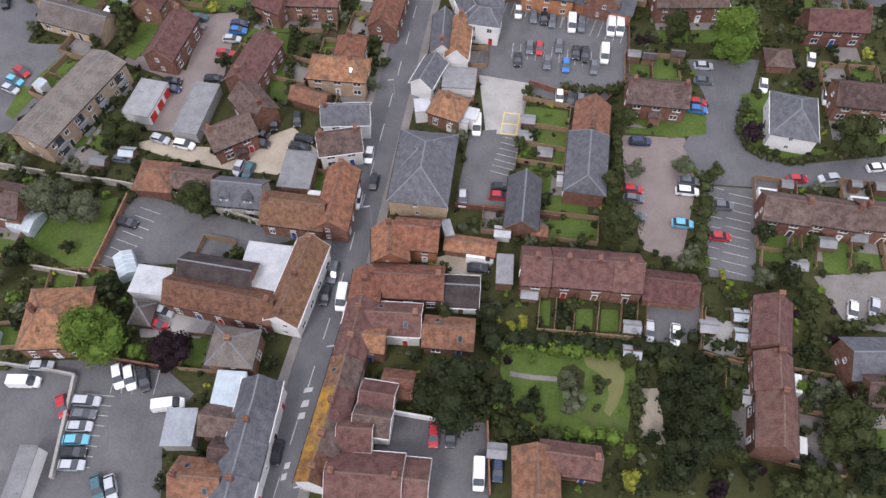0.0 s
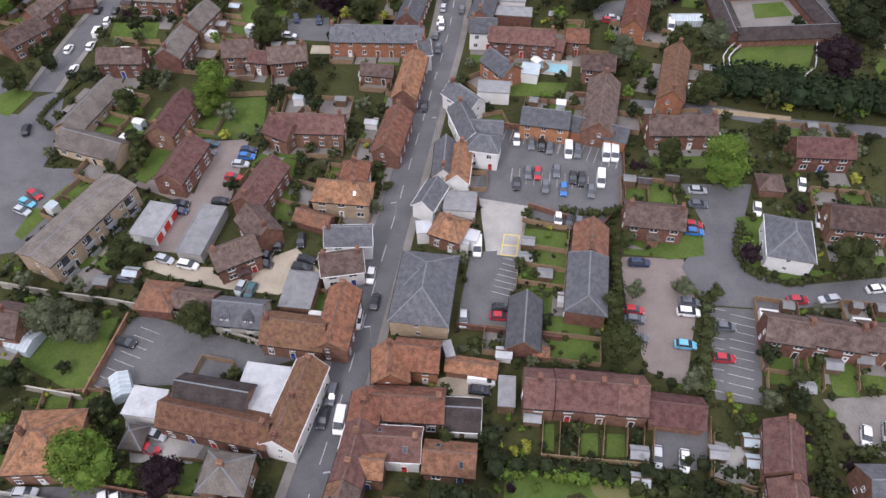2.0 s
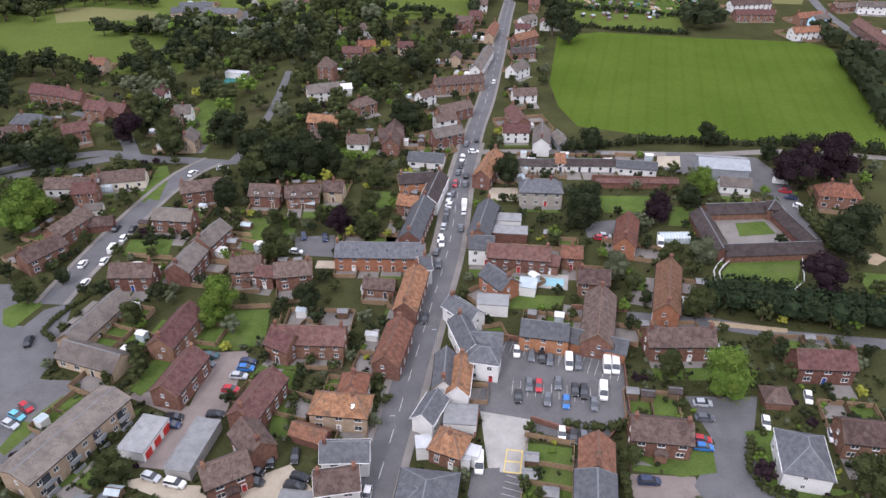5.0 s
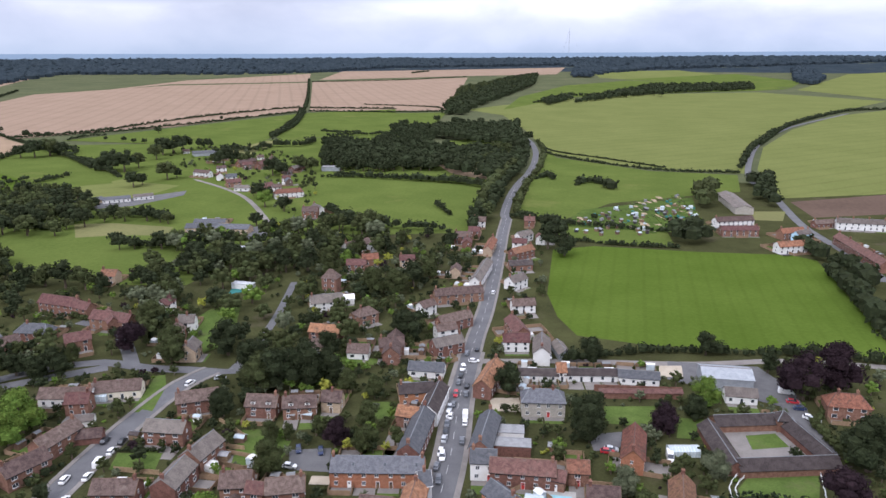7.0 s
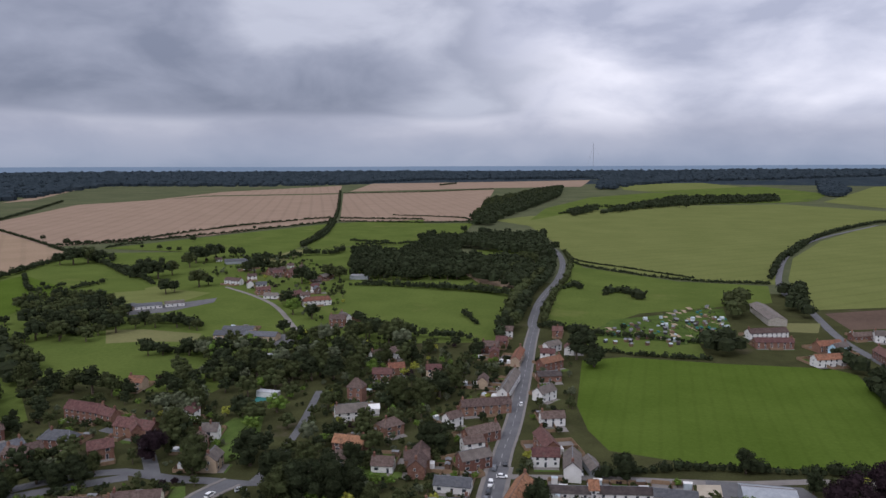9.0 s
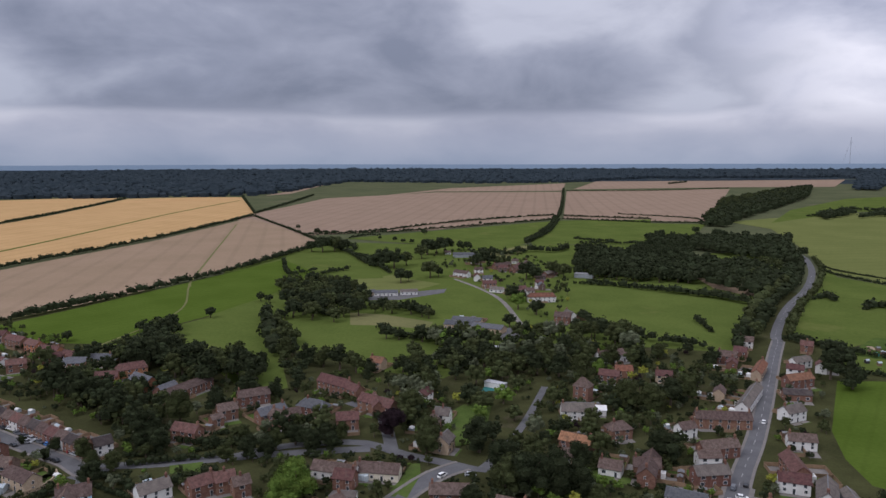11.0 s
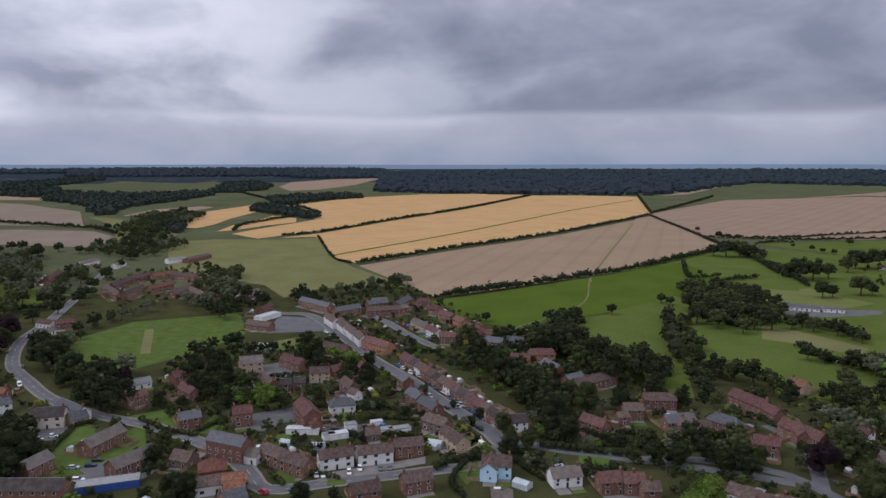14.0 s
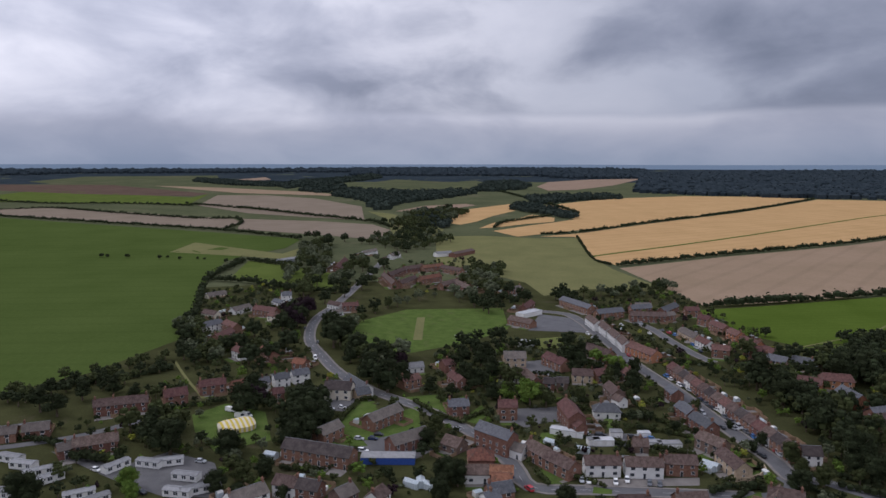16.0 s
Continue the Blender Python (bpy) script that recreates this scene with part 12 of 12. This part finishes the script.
hedge([(-8.6, 659.1), (2.2, 653.2), (20.7, 640.9)], 6, 5, 'dark', label='overgrown field hedge with trees', loose=0.4)
hedge([(-57.6, 893.2), (-37.4, 851.9), (7.3, 814.9), (75.7, 754.6)], 2, 1.5, 'dark', label='overgrown field hedge with trees', loose=0.4)
hedge([(-60.2, 1881), (-10.9, 1860.5), (36.1, 1841.1)], 9, 7, 'dark', label='overgrown field hedge with trees', loose=0.4)
hedge([(-129.7, 1636.9), (-98.8, 1683.8), (-78, 1725.7)], 6, 5, 'dark', label='overgrown field hedge with trees', loose=0.4)
hedge([(-762.9, 3032.9), (-728.1, 3199.2)], 8, 5, 'dark', label='overgrown field hedge with trees', loose=0.4)
hedge([(-406.3, 415.1), (-374.5, 402.5), (-351.1, 400.8)], 6, 5, 'dark', label='overgrown field hedge with trees', loose=0.4)
hedge([(-407.5, 386.6), (-352.1, 335.9), (-309.8, 296.6)], 9, 9, 'dark', label='overgrown field hedge with trees', loose=0.4)
patch('field', 'dry_grass', 'rough dry grass by the school', [(-350, 418.8), (-324.1, 426.8), (-276.9, 424.2), (-268.2, 403.1), (-301.6, 396.4), (-323.2, 385.9)], category='field')
patch('field', 'pasture', 'pale pasture strip', [(-527.9, 581), (-522.4, 630.8), (-466.5, 619.3), (-427.7, 566.8), (-472.3, 526.6)], category='field')
grove(40, [(-279.5, 925), (-300.9, 1121.4), (-225.6, 1064.4), (-178.8, 1130.4), (-126.8, 1111.3), (-114.3, 1002.7), (-176.2, 974.1), (-210.5, 957.1), (-185.5, 843.4), (-246.4, 814.5)], 11, 6, 'dark')
grove(41, [(-337.2, 862.6), (-261.9, 866.3), (-169.4, 798.8), (-146.4, 690.1), (-204.1, 673.7), (-261.1, 666.1)], 9, 6.5, 'dark')
grove(42, [(-157.9, 804.3), (-97.7, 858.3), (-82.7, 751.4), (-103.2, 685.7), (-136.8, 725.5)], 9, 5.5, 'dark mid')
grove(43, [(-294.3, 1415.2), (-373, 2061), (-294.6, 2733.8), (-229.3, 2872.3), (-180.5, 2267.4), (-240.9, 1678.3), (-254.3, 1405.8)], 13, 7, 'dark mid')
grove(52, [(-484.5, 479.2), (-441.8, 523.4), (-358.6, 458.1), (-334.9, 400.3), (-380.6, 382.3)], 11, 6.5, 'dark mid')
grove(55, [(-242.2, 369.7), (-201.2, 426.5), (-143.3, 458.1), (-112.5, 379.7), (-159.9, 344.5), (-210.6, 325.9)], 12, 6, 'dark mid mid olive')

# more parked cars
parked_row(22, [(-278.2, 44.6), (-304.4, 37.3), (-338.5, 19.6), (-358.5, 5.2)], 3.6, 10, 0.35)
parked_row(23, [(-302.8, 75.4), (-297.6, 93.1), (-291, 112.3)], 0.5, 6, 0.7)
parked_row(24, [(-296.3, -16.2), (-299.7, 1.9)], -6, 6, 0.5)
parked_row(25, [(-366.7, -27.5), (-355.4, -16.5)], 3, 5, 0.7)

# dark tree belts of the western estate
grove(58, [(-422.4, 219.3), (-384.7, 228.0), (-336.6, 220.5), (-286.9, 206.4), (-251.9, 178.2), (-265.3, 171.0), (-293.7, 176.3), (-341.2, 183.2), (-378.2, 192.4)], 8.5, 5.0, 'dark dark mid')
hedge([(-50.9, 512), (-53.9, 577), (-53.4, 631), (-49.5, 702), (-50.0, 774), (-54.9, 852), (-67.6, 938)], 5, 5, 'mid', label='overgrown roadside hedge with small trees', loose=0.5)
hedge([(-69.9, 512), (-72.9, 577), (-72.4, 631), (-68.5, 702), (-69.0, 774), (-73.9, 852), (-86.6, 938)], 7, 9, 'dark', label='tall overgrown roadside hedge with trees', loose=0.5)
hedge([(-78.4, 517), (-81.4, 582), (-80.9, 636), (-77, 707), (-77.5, 779)], 7, 10, 'mid', label='tall overgrown roadside hedge with trees', loose=0.5)
grove(44, [(-388.9, 193.4), (-434.7, 230.1), (-395.8, 231.7), (-393.4, 251.2), (-417.3, 282.9), (-443, 333.2), (-305.1, 221.7), (-271.7, 185.4), (-284.2, 177.4), (-310.2, 179.4), (-345, 187)], 8.5, 5.2, 'dark dark mid', k=1.05)
tree(-302.1, -85.8, 8.6, 15.4, 'dark')
tree(-321.5, -97.4, 7.2, 12.8, 'dark')
tree(-296.3, -63.5, 6.6, 11.8, 'dark')
tree(-344.6, -63.9, 9.0, 16.1, 'dark')
tree(-368.3, -62.7, 6.7, 11.9, 'dark')
tree(-314.7, -33.6, 9.3, 16.5, 'dark')
tree(-302.5, -38.4, 6.9, 12.2, 'dark')
tree(-320, -43.4, 5.2, 9.4, 'dark')
tree(-263, -123.4, 7.6, 13.5, 'dark')
tree(-358.4, -156.7, 6.8, 12.1, 'dark')
tree(-351.4, -146.7, 6.1, 10.9, 'dark')
tree(-381.2, -161, 4.9, 8.8, 'dark')
tree(-373.3, -143.8, 5.4, 9.7, 'dark')
tree(-382, -132.4, 5.0, 8.9, 'dark')
tree(-373.6, -119.4, 4.3, 7.7, 'dark')
tree(-271.6, -91.6, 5.1, 9.1, 'light')
tree(-263.4, -89.2, 3.7, 6.7, 'light')
tree(-265.9, -62.1, 5.0, 9.0, 'dark')
tree(-275.4, -54.1, 4.4, 7.9, 'mid')
tree(-276.8, -46.3, 4.5, 8.0, 'dark')
tree(-258.2, -53.3, 4.1, 7.3, 'dark')
tree(-258, -38.5, 3.4, 6.0, 'dark')
tree(-425.2, -73.5, 7.1, 12.7, 'dark')
tree(-453.1, -84.1, 6.9, 12.3, 'dark')
tree(-432, -61.8, 6.6, 11.7, 'dark')
tree(-453.2, -54.2, 7.7, 13.7, 'dark')
tree(-497.1, -61.8, 8.5, 15.2, 'dark')
tree(-477.4, -119, 7.2, 12.9, 'dark')
tree(-440.5, -112.3, 5.9, 10.6, 'dark')
tree(-490.3, -79.2, 6.7, 12.0, 'dark')
tree(-457.5, -27.2, 9.4, 16.8, 'dark')
tree(-487.7, -20.8, 7.6, 13.6, 'dark')
tree(-398.8, -7.6, 7.4, 13.3, 'dark')
tree(-395.2, 4.4, 8.1, 14.4, 'dark')
tree(-377.3, 9.2, 7.0, 12.6, 'dark')
tree(-376, -2.3, 6.4, 11.4, 'dark')
tree(-423.1, -16.7, 5.8, 10.4, 'dark')
tree(-543.7, -50.1, 9.5, 17.0, 'copper')
tree(-543.6, -58.2, 8.5, 15.2, 'dark')
tree(-596.5, -38, 6.5, 11.5, 'dark')
tree(-624.1, -22.6, 5.8, 10.3, 'dark')
tree(-657.4, -7.9, 7.2, 12.9, 'dark')
tree(-726.3, 4, 6.9, 12.2, 'dark')
tree(-781.9, 17.5, 7.4, 13.3, 'dark')
tree(-666.5, -33.3, 6.2, 11.1, 'dark')
tree(-375.3, 41, 6.5, 11.5, 'dark')
tree(-367.1, 48.4, 5.7, 10.2, 'dark')
tree(-351.2, 51.1, 4.9, 8.7, 'dark')
tree(-398.5, 101.7, 7.0, 12.6, 'dark')
tree(-379.6, 102.2, 6.0, 10.8, 'dark')
tree(-348.6, 58.8, 5.4, 9.7, 'light')
tree(-351.7, 67.9, 5.5, 9.8, 'light')
tree(-350.2, 73.1, 4.3, 7.8, 'mid')
tree(-374.2, 122, 5.4, 9.6, 'dark')
tree(-356.1, 123.9, 6.3, 11.2, 'dark')
tree(-384.6, 137.1, 4.9, 8.7, 'dark')
tree(-413, 46.8, 6.5, 11.6, 'dark')
tree(-421.9, 61.5, 6.0, 10.6, 'dark')
tree(-401.8, 38.8, 5.0, 8.9, 'dark')
tree(-356.7, 32.6, 3.8, 6.8, 'dark')
tree(-338, 35.3, 3.1, 5.5, 'mid')
tree(-277.2, 140.9, 3.5, 6.3, 'dark')
tree(-281.9, 148.5, 3.6, 6.4, 'dark')
tree(-301.3, 144.8, 2.4, 4.2, 'dark')
tree(-297, 127.3, 2.3, 4.1, 'dark')
tree(-349.3, 26.2, 3.7, 6.6, 'mid')
tree(-364.9, 22.4, 4.5, 8.0, 'dark')
tree(-301.5, 12.3, 3.6, 6.5, 'dark')
tree(-290.6, 16.8, 3.0, 5.4, 'mid')
tree(-263.1, 17.7, 6.0, 10.8, 'dark')
tree(-252.4, 14.4, 5.0, 8.8, 'dark')
tree(-243.7, 55, 3.7, 6.6, 'dark')
tree(-240.6, 137.8, 5.4, 9.7, 'dark')
tree(-245.2, 149.4, 4.7, 8.5, 'mid')
tree(-251.5, 164.9, 5.3, 9.5, 'dark')
tree(-244.7, 168.4, 6.0, 10.8, 'dark')
tree(-264.5, -27.6, 2.7, 4.8, 'mid')
tree(-270.3, -1.9, 2.8, 5.0, 'dark')
tree(-269, 8.2, 2.8, 5.0, 'dark')
tree(-282.4, -7.6, 2.1, 3.7, 'mid')
hedge([(-348.5, -105), (-356.6, -92), (-362.5, -75.2), (-367.1, -65.4)], 3, 2.8, 'dark', loose=0.3)
hedge([(-328.4, -160.1), (-319.9, -139), (-309.8, -126.6)], 3, 3, 'dark', loose=0.3)
hedge([(-302.7, -121.8), (-297, -109.6), (-300.6, -104.6)], 4, 4, 'dark', loose=0.3)
hedge([(-392.3, -165.7), (-399.6, -149.4), (-409, -129.9), (-420.8, -115.5)], 5, 3.5, 'dark', loose=0.3)
hedge([(-282.6, -41), (-279.6, -28.5), (-285.6, -16.1)], 2, 2, 'dark', loose=0.3)
hedge([(-350.7, 104.6), (-352.5, 125.6)], 2, 2, 'dark', loose=0.3)
hedge([(-323.5, 100.3), (-314.5, 115.1)], 2, 2, 'dark', loose=0.3)
hedge([(-403.6, 167.1), (-390.1, 184)], 2.5, 2, 'dark', loose=0.3)
hedge([(-393.2, 68.7), (-379.9, 93.2)], 3, 3, 'dark', loose=0.3)
hedge([(-299.3, 79.2), (-288.7, 92.1)], 1.6, 1.5, 'dark', loose=0.3)
hedge([(-287.9, 98.9), (-283.3, 113.5)], 1.6, 1.5, 'dark', loose=0.3)
hedge([(-277, 54.1), (-265.2, 61.6), (-260.9, 66.6)], 2, 2, 'dark', loose=0.3)
tree(-915.8, -316.3, 3.3, 5.6, 'dark')
tree(-914.9, -309.6, 2.7, 4.5, 'dark')
tree(-907.8, -284.7, 3.3, 5.6, 'dark')
tree(-892.4, -243, 3.3, 5.5, 'dark')
tree(-901.6, -236.3, 2.0, 3.3, 'dark')
tree(-885.2, -218.7, 2.6, 4.4, 'dark')
tree(-885.7, -198.3, 1.9, 3.3, 'dark')
tree(-879.7, -189.3, 1.9, 3.3, 'dark')
tree(-853, -160.1, 3.2, 5.3, 'dark')
tree(-842.7, -145.9, 4.4, 7.5, 'dark')
tree(-1108.5, -84, 6.9, 11.6, 'dark')
tree(-1098.9, -70.8, 7.8, 13.1, 'dark')
tree(-1060, -52.6, 7.5, 12.6, 'dark')
tree(-1057, -28.2, 7.5, 12.6, 'dark')
tree(-1025.4, -4.2, 6.4, 10.8, 'dark')
tree(-1087.3, -95, 5.0, 8.4, 'dark')
tree(-935.8, -51.7, 5.8, 9.7, 'dark')
tree(-870.4, 34.7, 5.4, 9.1, 'dark')
tree(-1122.2, 84.5, 8.1, 13.6, 'dark')
tree(-1212, 97.3, 8.8, 14.8, 'dark')
tree(-1346.9, 41.1, 7.5, 12.6, 'dark')
tree(-1236.5, 46.1, 6.9, 11.5, 'dark')
tree(-1196.8, 53.5, 5.6, 9.5, 'dark')
tree(-1232.7, 74.9, 4.8, 8.1, 'dark')
tree(-1302.1, 126.3, 9.5, 16.0, 'dark')
tree(-1356.3, 148.4, 9.5, 16.0, 'dark')
hedge([(-866.6, -133.7), (-854.2, -109.7), (-832.7, -85.4)], 4, 3, 'dark', loose=0.4)
hedge([(-245.7, 179.8), (-230.7, 185), (-219.2, 198.3), (-208.9, 212.2), (-196.1, 222.5)], 3.6, 3.6, 'dark', label='dense dark green road hedge', loose=0.3)
hedge([(-225.1, 141.9), (-217.5, 149.1), (-211.1, 167.6)], 3.6, 3.6, 'dark', label='dense dark green road hedge', loose=0.3)
hedge([(-192.3, 244), (-180.9, 248.2), (-167.3, 247.4)], 3.6, 3.6, 'dark', label='dense dark green road hedge', loose=0.3)
tree(-229.9, 184.2, 3.6, 6.4, 'dark')
tree(-226, 195.6, 4.1, 7.3, 'mid')
tree(-217.1, 205.2, 3.6, 6.4, 'dark')
tree(-204, 215.8, 3.5, 6.2, 'mid')
tree(-245.4, 163.3, 3.2, 5.7, 'mid')
tree(-361.7, 260.2, 6.4, 11.3, 'dark')
tree(-343.4, 267.2, 6.2, 11.0, 'dark')
tree(-315.8, 268.6, 5.8, 10.3, 'dark')
tree(-294.9, 273.6, 5.5, 9.9, 'dark')
tree(-450.8, 252.8, 4.1, 7.2, 'dark')
far_trees()

# large dark trees of the big garden
tree(31.7, 46.5, 5.1, 10.8, 'dark')
tree(32.9, 39.3, 5.3, 11.2, 'dark')
tree(30.2, 32.8, 3.6, 7.6, 'dark')
tree(54.1, 42.5, 4.0, 8.5, 'mid')
tree(58.5, 39.9, 4.0, 8.4, 'dark')
tree(51.2, 36.1, 3.1, 6.5, 'mid')
tree(41.9, 36.2, 2.1, 4.3, 'dark')
tree(-10.5, 38.8, 3.1, 6.5, 'dark')
tree(39, 48.3, 2.0, 4.2, 'mid')
tree(53.5, 51.1, 2.2, 4.6, 'olive')
